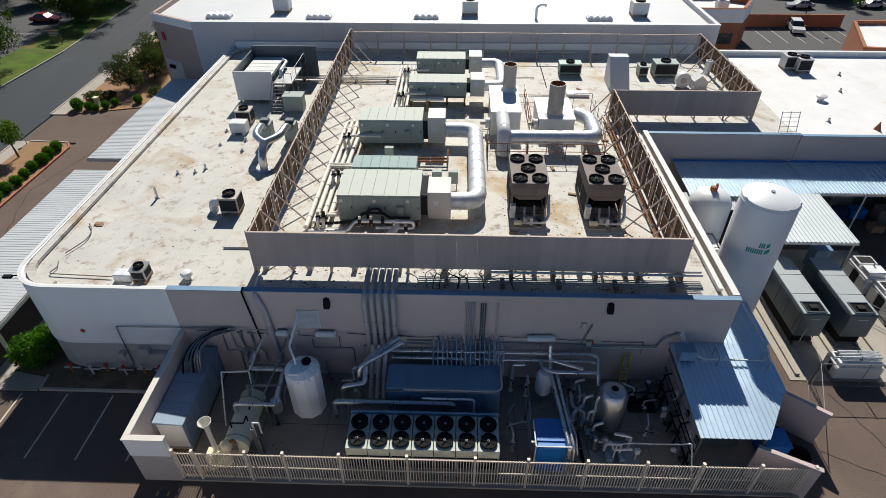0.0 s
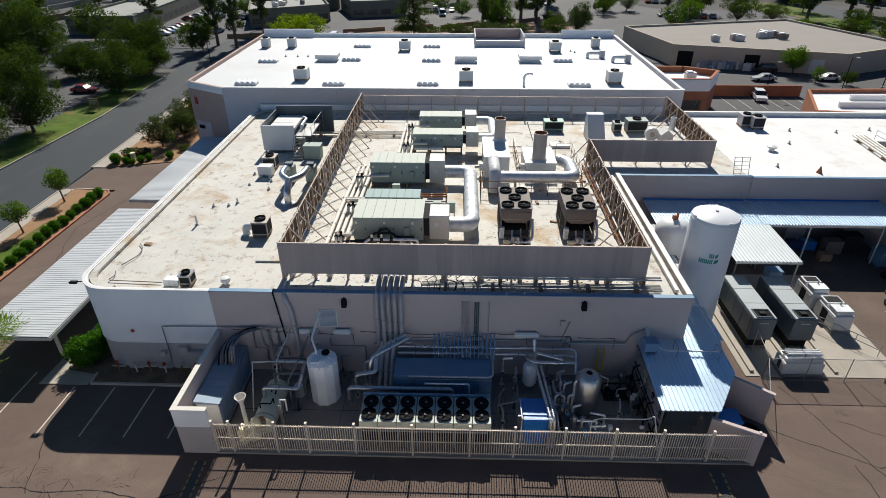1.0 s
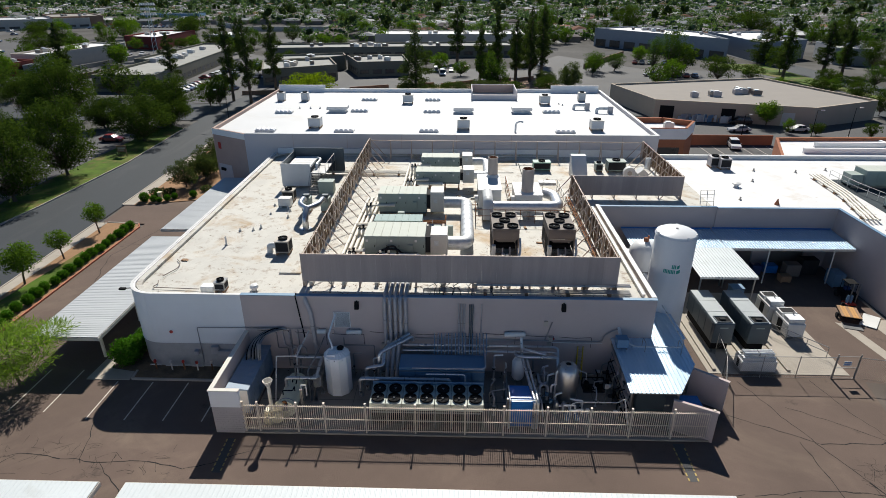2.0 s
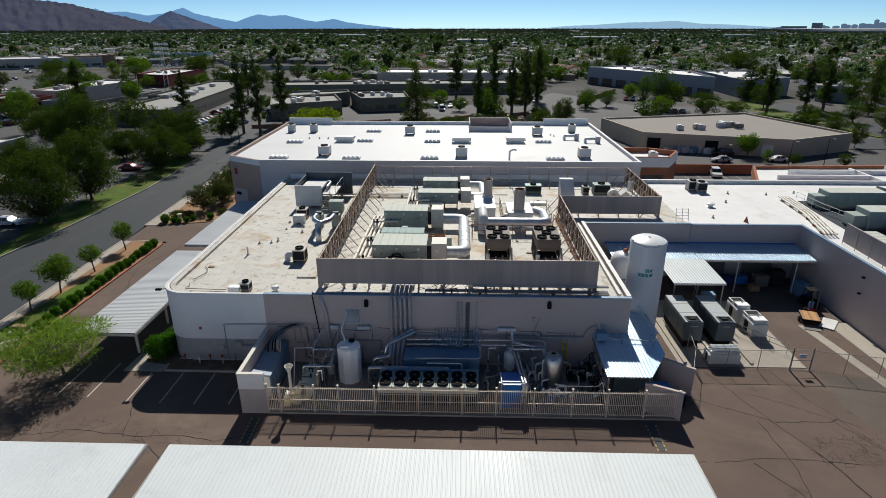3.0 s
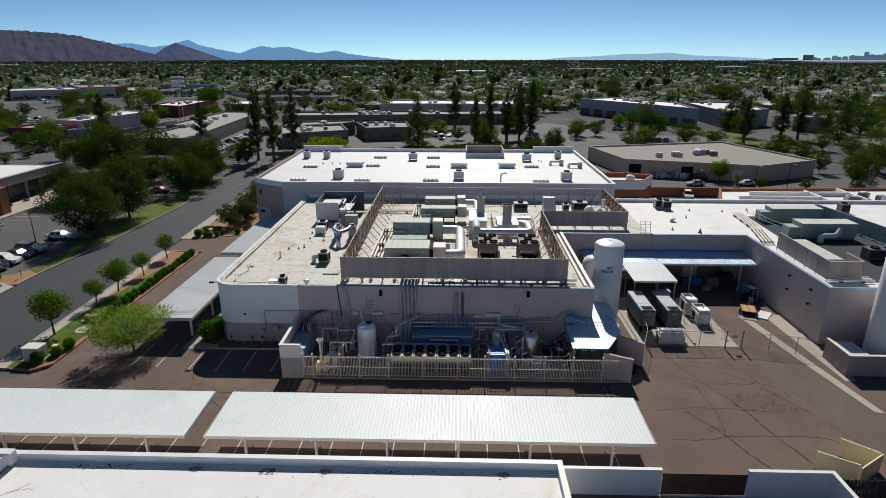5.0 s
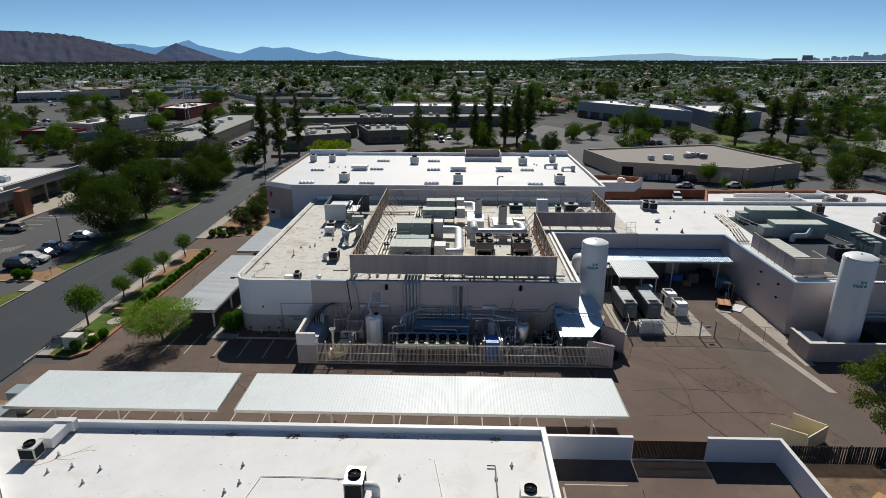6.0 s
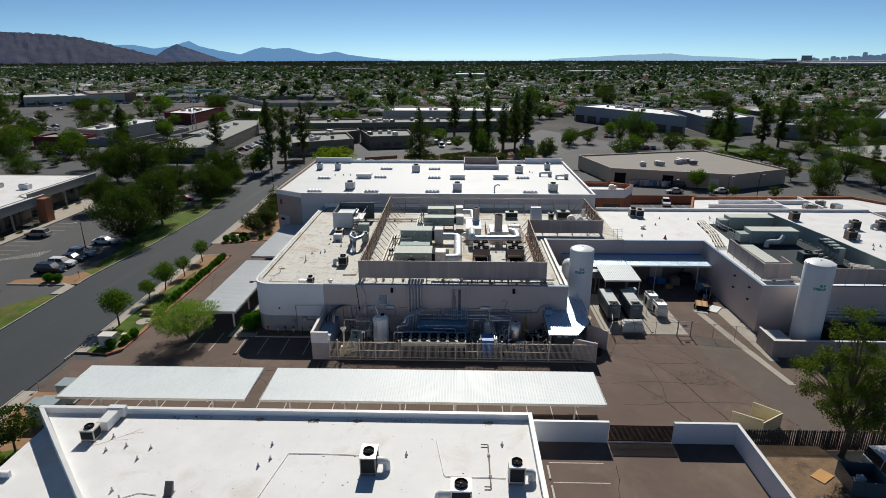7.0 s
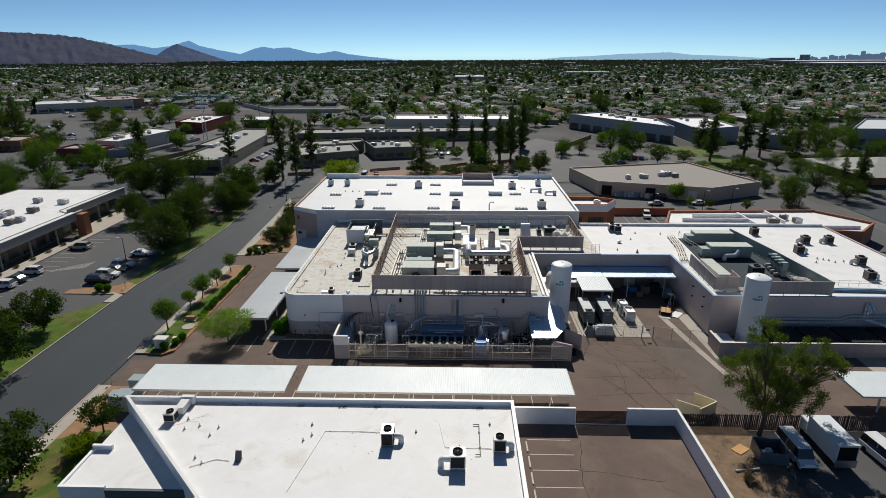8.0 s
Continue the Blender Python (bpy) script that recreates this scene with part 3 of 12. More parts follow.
# the white part: west wall, round corner and the first bay of the south wall
west_line = [(-26.9, 66.9)] + SWARC + [(-17.0, 24.4)]
structure("wall_west_upper", wall_band(bmesh.new(), west_line, 0.3, 2.45, 7.08), M_WHITEWALL, "white stucco wall with a rounded corner", "wall")
base_line = [(-26.86, 66.9)] + [(x * 1.0 + 0.03, y + 0.03) for x, y in SWARC] + [(-17.0, 24.43)]
structure("wall_west_base", wall_band(bmesh.new(), base_line, 0.25, -0.1, 2.43), M_GREYBASE, "grey split-face block base of the wall", "wall")
structure("trim_wall_reveal", wall_band(bmesh.new(), [(x - 0.02 if x < -25 else x, y - (0.02 if y < 26 else 0)) for x, y in west_line], 0.05, 2.40, 2.47), M_WHITEWALL, "thin ledge between wall and base", "trim")
structure("wall_south", boxes((-17.0, 24.37, -0.1, 16.2, 24.67, 7.08)), M_MAUVE, "mauve stucco wall behind the equipment yard", "wall")
structure("wall_east", boxes((15.9, 24.67, -0.1, 16.2, 45.6, 7.08)), M_MAUVE, "mauve stucco side wall", "wall")
structure("wall_wing_south", boxes((15.9, 45.6, -0.1, 29.35, 45.9, 7.0)), M_MAUVE, "mauve stucco wall of the east wing", "wall")
structure("wall_recess_north", boxes((29.35, 45.45, -0.1, 42.6, 45.75, 6.95)), M_MAUVE, "mauve stucco wall above the loading dock", "wall")
structure("wall_east_block_west", boxes((42.6, 25.6, -0.1, 42.9, 45.75, 6.95)), M_MAUVE, "long mauve stucco wall facing the yard", "wall")
structure("wall_east_block_south", boxes((42.9, 25.6, -0.1, 84.0, 25.9, 6.95)), M_MAUVE, "mauve stucco south wall", "wall")
structure("wall_east_block_east", boxes((83.7, 25.9, -0.1, 84.0, 67.0, 6.95)), M_MAUVE, "mauve stucco east wall", "wall")
structure("wall_east_block_north", boxes((29.3, 66.7, -0.1, 84.0, 67.0, 6.95)), M_WALL_B, "pale stucco north wall", "wall")
bm = bmesh.new()
prism(bm, [(-26.6, 66.9), (-26.6, 27.0)] + [(x + 0.28, y + 0.28) for x, y in SWARC] + [(16.0, 24.6), (16.0, 45.8), (29.3, 45.8), (29.3, 66.9)], 6.4, ROOF)
structure("roof_main", bm, M_ROOF, "cream white coated roof with rusty stains", "roof")
bm = bmesh.new()
prism(bm, [(29.3, 45.7), (42.8, 45.7), (42.8, 25.8), (83.8, 25.8), (83.8, 66.8), (29.3, 66.8)], 6.2, 6.7)
structure("roof_east", bm, M_ROOF_N, "cream coated flat roof of the east block", "roof")
# parapet curbs
structure("trim_parapet_west", wall_band(bmesh.new(), [(-26.62, 66.6)] + [(x + 0.30, y + 0.3) for x, y in SWARC] + [(-24.0, 24.69)], 0.45, 6.8, 7.0), M_ROOF, "broad coated curb along the roof edge", "parapet")
structure("trim_parapet_cap", wall_band(bmesh.new(), [(-26.95, 66.9)] + [(x - 0.03, y - 0.03) for x, y in SWARC] + [(-17.0, 24.36)], 0.22, 7.085, 7.13), M_WHITEPAINT, "white metal coping", "coping")
structure("trim_coping_south", boxes((-16.99, 24.33, 7.085, 16.24, 24.7, 7.14)), M_BLUEGREY, "grey blue metal coping on the south wall", "coping")
structure("trim_coping_east", boxes((15.86, 24.75, 7.085, 16.26, 45.9, 7.16), (15.3, 25.4, 6.83, 15.55, 45.5, 7.06)), M_WHITEPAINT, "white coping and inner curb of the east roof edge", "coping")
structure("trim_coping_wing", boxes((16.3, 45.56, 7.005, 29.4, 45.95, 7.05), (29.4, 45.42, 6.955, 42.95, 45.8, 7.0), (42.56, 25.56, 6.955, 42.94, 45.4, 7.0), (42.98, 25.56, 6.955, 84.03, 25.94, 7.0)), M_BLUEGREY, "grey metal coping along the east roofs", "coping")
structure("trim_parapet_north", boxes((29.3, 66.2, 6.7, 83.7, 66.68, 7.25)), M_WHITEPAINT, "white coated parapet", "parapet")
bm = tube(bmesh.new(), arc(-24.0, 64.3, 2.4, 180, 90, 6) and [(x, y, 6.95) for x, y in arc(-24.0, 64.3, 2.4, 180, 90, 6)] + [(15, 66.7, 6.95)], 0.14, 6)
structure("trim_cove_north", bm, M_ROOF, "coated cove where roof meets the warehouse wall", "trim")

# ---- the white warehouse behind ----
BP = [(-31.2, 67.1), (29.2, 67.1), (29.2, 106.2), (-37.6, 106.2), (-37.4, 70.7)]
structure("wall_warehouse_south", wall_band(bmesh.new(), [(-31.2, 67.1), (29.2, 67.1)], 0.35, -0.1, 9.8), M_WALL_B, "pale lilac tilt-up wall with panel joints", "wall")
structure("wall_warehouse_chamfer", wall_band(bmesh.new(), [(-37.4, 70.7), (-31.2, 67.1)], 0.35, -0.1, 9.8), M_PEACH, "peach stucco chamfered corner", "wall")
structure("wall_warehouse_west", wall_band(bmesh.new(), [(-37.6, 106.2), (-37.4, 70.7)], 0.35, -0.1, 9.8), M_PEACH, "peach stucco side wall", "wall")
structure("wall_warehouse_east", wall_band(bmesh.new(), [(29.2, 67.46), (29.2, 106.2)], 0.35, -0.1, 9.8), M_WALL_B, "pale lilac side wall", "wall")
structure("wall_warehouse_north", boxes((-37.2, 105.85, -0.1, 28.8, 106.2, 9.95), (-37.2, 105.85, 9.96, -27.6, 106.2, 10.7), (19.1, 105.85, 9.96, 28.8, 106.2, 10.7)), M_WHITEWALL, "white rear parapet wall with raised ends", "wall")
bm = bmesh.new()
prism(bm, [(x * 0.995, y if 69 < y < 100 else (67.4 if y < 69 else 105.9)) for x, y in BP], 8.9, 9.3)
structure("roof_warehouse", bm, M_ROOF_B, "bright white membrane roof", "roof")
bm = bmesh.new()
for x in range(-24, 29, 8):
    box(bm, x - 0.04, 67.07, 0, x + 0.04, 67.11, 9.7)
structure("trim_warehouse_joints", bm, M_MAUVE, "dark panel joints of the warehouse wall", "trim")
structure("trim_warehouse_coping", boxes((-31.0, 67.04, 9.805, 29.25, 67.5, 9.88), (28.8, 67.5, 9.805, 29.24, 105.8, 9.88), (-37.2, 106.0, 9.955, 28.8, 106.25, 10.0)), M_WHITEPAINT, "white metal coping", "coping")

# ---- the near white building ----
nb = [(8.1, -2.55), (-37.3, -2.55), (-22.1, -18.5), (-22.1, -75), (8.1, -75)]
bm = prism(bmesh.new(), [(7.85, -2.8), (-36.7, -2.8), (-21.85, -18.4), (-21.85, -74.8), (7.85, -74.8)], 4.8, 5.15)
structure("roof_near", bm, M_ROOF_N, "cream white coated roof of the near building", "roof")
structure("wall_near_north", boxes((-37.3, -2.85, 0, 8.1, -2.55, 5.68)), M_WHITEWALL, "white stucco parapet wall", "wall")
structure("wall_near_east", boxes((7.8, -75, 0, 8.1, -2.86, 5.68)), M_WHITEWALL, "white stucco side wall", "wall")
structure("wall_near_diagonal", wall_band(bmesh.new(), [(-37.2, -2.9), (-22.1, -18.5), (-22.1, -75)], 0.3, 0, 5.68), M_WHITEWALL, "white stucco diagonal parapet wall", "wall")
structure("trim_near_coping", boxes((-37.35, -2.9, 5.685, 8.15, -2.5, 5.74), (7.76, -75, 5.685, 8.15, -2.92, 5.74)), M_WHITEPAINT, "white metal coping", "coping")
structure("trim_near_coping_diagonal", wall_band(bmesh.new(), [(-37.2, -2.96), (-22.14, -18.5), (-22.14, -75)], 0.36, 5.685, 5.73), M_WHITEPAINT, "white metal coping", "coping")
bm = prism(bmesh.new(), [(-36.7, -3.3), (-36.7, -15.7), (-24.8, -15.7)], 3.7, 4.0)
structure("roof_near_low", bm, M_ROOF_N, "low triangular white roof", "roof")
structure("wall_near_low", boxes((-37.0, -15.9, 0, -36.7, -9.6, 4.25), (-36.7, -15.9, 0, -32.4, -15.6, 4.25), (-37.0, -10.2, 4.0, -34.9, -9.9, 4.6)), M_WHITEWALL, "white stucco wall of the low entrance wing", "wall")
structure("trim_entrance_canopy", boxes((-32.39, -16.0, 3.1, -24.6, -15.65, 3.98)), M_DKGREEN, "dark green entrance fascia", "trim")
structure("wall_near_entrance", boxes((-32.3, -13.0, 0, -24.6, -12.7, 3.7), (-36.7, -9.9, 0, -36.5, -3.5, 3.7)), M_GLASS, "dark glazed entrance wall", "wall")

# ---- lot walls and gate south of the factory ----
structure("wall_lot_1", boxes((8.2, -0.1, 0, 16.0, 0.1, 3.08)), M_WHITEWALL, "white painted block wall", "wall")
structure("wall_lot_2", boxes((22.2, -0.1, 0, 28.3, 0.1, 3.08)), M_WHITEWALL, "white painted block wall", "wall")
structure("wall_lot_3", boxes((28.1, -60, 0, 28.3, -0.1, 3.08)), M_WHITEWALL, "white painted block side wall", "wall")
structure("trim_lot_wall_caps", boxes((8.2, -0.15, 3.085, 16.0, 0.15, 3.13), (22.2, -0.15, 3.085, 28.36, 0.15, 3.13), (28.04, -60, 3.085, 28.36, -0.16, 3.13)), M_WHITEPAINT, "white wall caps", "trim")


def carport(x0, x1, y0, y1, z, label, material, posts, along="y", fall=0.12):
    cx, cy = (x0 + x1) / 2, (y0 + y1) / 2
    top = thing("carport", cx, cy, 0, label, "carport")
    a, b, c, d = x0 - cx, x1 - cx, y0 - cy, y1 - cy
    part("roof_sheet", ribbed(bmesh.new(), a, c, b, d, z - fall if along == "y" else z, z, 0.3, 0.022 if along == "y" else 0.018, along), material, top)
    bm = boxes((a - 0.03, c - 0.06, z - fall - 0.22, b + 0.03, c - 0.01, z - 0.01 - fall * 0.5), (a - 0.03, d + 0.01, z - 0.2, b + 0.03, d + 0.06, z - 0.03),
               (a - 0.07, c - 0.06, z - fall - 0.22, a - 0.035, d + 0.06, z - 0.05), (b + 0.035, c - 0.06, z - fall - 0.22, b + 0.07, d + 0.06, z - 0.05))
    part("fascia", bm, M_FASCIA, top)
    for k in range(5):
        if along == "y":
            y = c + 0.4 + (d - c - 0.8) * k / 4
            bm = boxes((a + 0.02, y - 0.05, z - fall - 0.2, b - 0.02, y + 0.05, z - fall - 0.045))
        else:
            x = a + 0.4 + (b - a - 0.8) * k / 4
            bm = boxes((x - 0.05, c + 0.02, z - 0.2, x + 0.05, d - 0.02, z - 0.045))
        part("purlin", bm, M_FASCIA, top)
    for px, py in posts:
        part("post", boxes((px - cx - 0.1, py - cy - 0.1, 0, px - cx + 0.1, py - cy + 0.1, z - fall - 0.45), bevel=0.01), M_FASCIA, top)
        if along == "y":
            bm = boxes((px - cx - 0.08, c + 0.1, z - fall - 0.44, px - cx + 0.08, d - 0.1, z - fall - 0.21))
        else:
            bm = boxes((a + 0.1, py - cy - 0.08, z - 0.45, b - 0.1, py - cy + 0.08, z - 0.22))
        part("beam", bm, M_FASCIA, top)
    return top


carport(-18.8, 16.4, 2.8, 8.9, 3.25, "long white ribbed steel carport over parking stalls", M_TIN_WHITE, [(x, 4.1) for x in (-16.2, -10.4, -4.6, 1.2, 7.0, 13.6)])
carport(-40.1, -20.45, 2.8, 8.9, 3.25, "shorter white ribbed steel carport over parking stalls", M_TIN_WHITE, [(x, 4.1) for x in (-36.4, -30.4, -24.4)])
carport(-35.2, -29.4, 24.0, 44.8, 3.1, "pale grey ribbed carport along the factory wall", M_TIN_GREY, [(-30.4, y) for y in (25.6, 31.5, 37.5, 43.4)], along="x")
carport(-35.2, -29.4, 47.0, 67.0, 3.1, "pale grey ribbed carport beside the shrub bed", M_TIN_GREY, [(-30.4, y) for y in (48.5, 54.5, 60.5, 65.8)], along="x")
carport(52.4, 74.0, 3.3, 9.2, 3.2, "white ribbed steel carport beyond the big tree", M_TIN_WHITE, [(x, 4.5) for x in (55.5, 62, 68.5)])

# ---- the roof screen round the plant ----
def screen_run(name, x0, y0, x1, y1, z0, z1, inward, label, panel_mat, panel_w=1.22, posts_every=2.4, lean=2.0, open_frame=False):
    """A sheet-metal screen on posts, with braces that lean inward to the roof."""
    d = Vector((x1 - x0, y1 - y0, 0))
    L = d.length
    u = d.normalized()
    nrm = Vector((inward[0], inward[1], 0))
    top = thing(name, x0, y0, ROOF, label, "roof screen")
    o = Vector((x0, y0, ROOF))
    if not open_frame:
        n = max(1, round(L / panel_w))
        for i in range(n):
            a, b = u * (L * i / n + 0.002), u * (L * (i + 1) / n - 0.002)
            bm = bmesh.new()
            off = nrm * (random.uniform(0, 0.012) if panel_w > 1 else (0.05 if i % 2 else 0.0))
            # a pan with folded edges
            for s, e, w in ((a, b, 0.03),):
                p = [s + off, e + off, e + off + nrm * w, s + off + nrm * w]
                prism(bm, [(q.x, q.y) for q in p], z0 - ROOF, z1 - ROOF)
            part("panel", bm, panel_mat, top)
    # rails on the inner side
    for z in ((z1 - 0.06,) if open_frame else (z0 + 0.15, (z0 + z1) / 2, z1 - 0.06)):
        bm = bmesh.new()
        p = [nrm * 0.07, u * L + nrm * 0.07, u * L + nrm * 0.15, nrm * 0.15]
        prism(bm, [(q.x, q.y) for q in p], z - ROOF - 0.05, z - ROOF + 0.05)
        part("rail", bm, M_TAN_STEEL, top)
    k = max(1, round(L / posts_every))
    for i in range(k + 1):
        s = u * (L * i / k) + nrm * 0.2
        part("post", tube(bmesh.new(), [s + Vector((0, 0, -0.02)), s + Vector((0, 0, z1 - ROOF))], 0.085, 6), M_TAN_STEEL, top)
        if lean:
            f = s + nrm * lean
            part("brace", tube(bmesh.new(), [s + Vector((0, 0, z1 - ROOF - 0.1)), f + Vector((0, 0, 0.05))], 0.055, 6), M_TAN_STEEL, top)
            part("brace_foot", boxes((f.x - 0.15, f.y - 0.15, 0, f.x + 0.15, f.y + 0.15, 0.06)), M_PIPEGREY, top)
    return top


screen_run("roof_screen", -12.4, 26.45, 13.5, 26.45, 7.3, 9.8, (0, 1), "mauve sheet metal screen along the roof front", M_MAUVE_DARK, lean=1.6)
screen_run("roof_screen", 13.6, 48.9, 26.5, 48.9, 7.15, 9.5, (0, 1), "mauve sheet metal screen of the east wing", M_MAUVE_DARK, lean=1.4)
screen_run("roof_screen", -12.55, 65.6, -12.4, 26.6, 7.1, 9.65, (1, 0), "weathered brown sheet screen with tan steel braces", M_RUSTY, panel_w=0.55, lean=2.3)
screen_run("roof_screen", 13.5, 26.6, 13.7, 48.8, 7.1, 9.65, (-1, 0), "weathered brown sheet screen beside the chillers", M_RUSTY, panel_w=0.55, lean=2.2)
screen_run("roof_screen", 26.5, 49.0, 26.55, 65.2, 7.1, 9.5, (-1, 0), "weathered brown sheet screen at the wing's east end", M_RUSTY, panel_w=0.55, lean=2.2)
screen_run("roof_screen", -12.4, 65.6, 26.5, 65.2, 7.2, 9.4, (0, -1), "open tan steel screen frame with its panels removed", M_TAN_STEEL, lean=1.2, posts_every=3.0, open_frame=True)


# ---- air handlers ----
def air_handler(x0, x1, y0, y1, z0, z1, label, doors=5, top_mat=None, plenum=None, stand=0.0, panels=7):
    """A long rooftop air handler: body, roof pans, access doors, base and plenum."""
    top = thing("air_handler", x0, y0, ROOF, label, "air handler", "air handlers on the factory roof")
    w, d, b, h = x1 - x0, y1 - y0, z0 - ROOF, z1 - ROOF
    part("body", boxes((0, 0, b, w, d, h - 0.06), bevel=0.02), M_AHU, top)
    n = panels
    for i in range(n):
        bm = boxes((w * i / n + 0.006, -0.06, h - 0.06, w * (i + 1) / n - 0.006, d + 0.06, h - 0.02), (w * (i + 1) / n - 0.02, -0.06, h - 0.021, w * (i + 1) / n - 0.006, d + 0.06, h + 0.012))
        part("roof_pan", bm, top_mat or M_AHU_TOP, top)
    for i in range(doors):
        a, c = w * i / doors + 0.06, w * (i + 1) / doors - 0.06
        door = part("access_door", boxes((a, -0.035, b + 0.12, c, 0.0, h - 0.16), bevel=0.008), M_AHU, top)
        part("handle", boxes((c - 0.12, -0.075, (b + h) / 2 - 0.1, c - 0.07, -0.034, (b + h) / 2 + 0.1)), M_BLACK, door)
        if i % 2 == 0:
            part("warning_sticker", boxes((a + 0.1, -0.04, h - 0.6, a + 0.3, -0.0355, h - 0.38)), M_WHITEPAINT, door)
    part("control_box", boxes((w * 0.72, -0.28, b + 0.5, w * 0.8, -0.036, b + 1.2), bevel=0.01), M_AHU, top)
    part("base_rail", boxes((0.05, -0.03, b - 0.16, w - 0.05, 0.1, b - 0.005), (0.05, d - 0.1, b - 0.16, w - 0.05, d + 0.03, b - 0.005)), M_DKGREEN, top)
    legs = max(2, round(w / 1.8)) + 1
    for i in range(legs):
        x = 0.15 + (w - 0.3) * i / (legs - 1)
        part("skid", boxes((x - 0.07, 0.0, -0.02, x + 0.07, d, b - 0.17)), M_RUST if stand else M_WOOD, top)
    if plenum:
        px0, px1, py0, py1, pz1 = plenum
        part("flexible_collar", boxes((w + 0.004, 0.4, b + 0.2, px0 - x0 - 0.004, d - 0.3, h - 0.25)), M_DARK, top)
        part("plenum", boxes((px0 - x0, py0 - y0, b - 0.1, px1 - x0, py1 - y0, pz1 - ROOF), bevel=0.03), M_PLENUM, top)
        part("plenum_hatch", boxes((px0 - x0 + 0.35, py0 - y0 - 0.03, b + 0.9, px0 - x0 + 0.75, py0 - y0 - 0.002, b + 1.35), bevel=0.01), M_GALV, top)
    return top


air_handler(-8.0, -2.5, 31.5, 34.8, 7.3, 9.3, "grey-green air handler with a paler pan roof", plenum=(-2.05, -0.5, 31.9, 34.0, 9.25))
air_handler(-7.6, -3.0, 35.3, 36.9, 7.3, 9.25, "slim grey-green air handler with teal tinted roof", top_mat=M_AHU_TEAL, doors=4)
air_handler(-8.2, -3.0, 42.75, 45.2, 7.25, 9.35, "grey-green air handler with a white plenum", plenum=(-2.6, -1.15, 43.0, 45.0, 9.4))
air_handler(-4.8, 0.6, 51.4, 53.4, 7.75, 9.15, "long low grey-green air handler on a steel stand", plenum=(0.95, 2.3, 51.6, 53.6, 9.3), stand=1)
air_handler(-4.5, 0.5, 57.7, 59.7, 7.65, 9.15, "rear grey-green air handler on a steel stand", plenum=(0.85, 2.2, 57.8, 59.8, 9.3), stand=1)


def duct(name, pts, r, label, material, bend, group="", saddles=(), seg=16, category="duct"):
    """A large round sheet-metal duct with raised joint bands."""
    o = Vector(pts[0])
    top = thing(name, o.x, o.y, ROOF, label, category, group)
    base = Vector((o.x, o.y, ROOF))
    P = [Vector(p) - base for p in pts]
    part("duct_run", tube(bmesh.new(), P, r, seg, bend), material, top, smooth=True)
    for a, b in zip(P, P[1:]):
        d = b - a
        k = int(max(0, d.length - 2 * bend) / 1.25)
        for i in range(k + 1):
            c = a + d.normalized() * (bend + (d.length - 2 * bend) * (i / max(k, 1)))
            if 0.05 < (c - a).length < d.length - 0.05:
                u = d.normalized() * 0.035
                part("joint_band", tube(bmesh.new(), [c - u, c + u], r * 1.03, seg), material, top, smooth=True)
    for x, y in saddles:
        part("support", boxes((x - o.x - 0.06, y - o.y - r, 0, x - o.x + 0.06, y - o.y + r, pts[1][2] - ROOF - r * 0.9)), M_STEEL, top)
    return top


duct("supply_duct", [(-0.48, 33.0, 7.95), (1.35, 33.0, 7.95), (1.3, 43.9, 7.95), (-1.13, 43.9, 7.95)], 0.62, "large galvanised round duct joining two air handlers", M_GALV, 0.95, saddles=((1.33, 35.5), (1.32, 38.5), (1.3, 41.5)))
duct("supply_duct", [(2.22, 58.6, 8.35), (4.0, 58.6, 8.35), (4.0, 52.5, 8.35), (2.32, 52.5, 8.35)], 0.48, "galvanised duct bent like a horseshoe", M_GALV, 1.3, saddles=((4.0, 55.5),))
duct("exhaust_duct", [(3.6, 41.6, 6.9), (3.6, 42.0, 8.7), (3.6, 45.2, 8.7)], 0.55, "white insulated riser duct", M_WHITEPAINT, 0.5)
duct("exhaust_duct", [(4.2, 42.6, 8.0), (11.2, 42.6, 8.0), (11.2, 46.2, 8.0), (10.2, 47.2, 8.0)], 0.58, "fat silver insulated duct across the roof", M_FOIL, 0.9, saddles=((5.6, 42.6), (8.0, 42.6), (10.2, 42.6)))


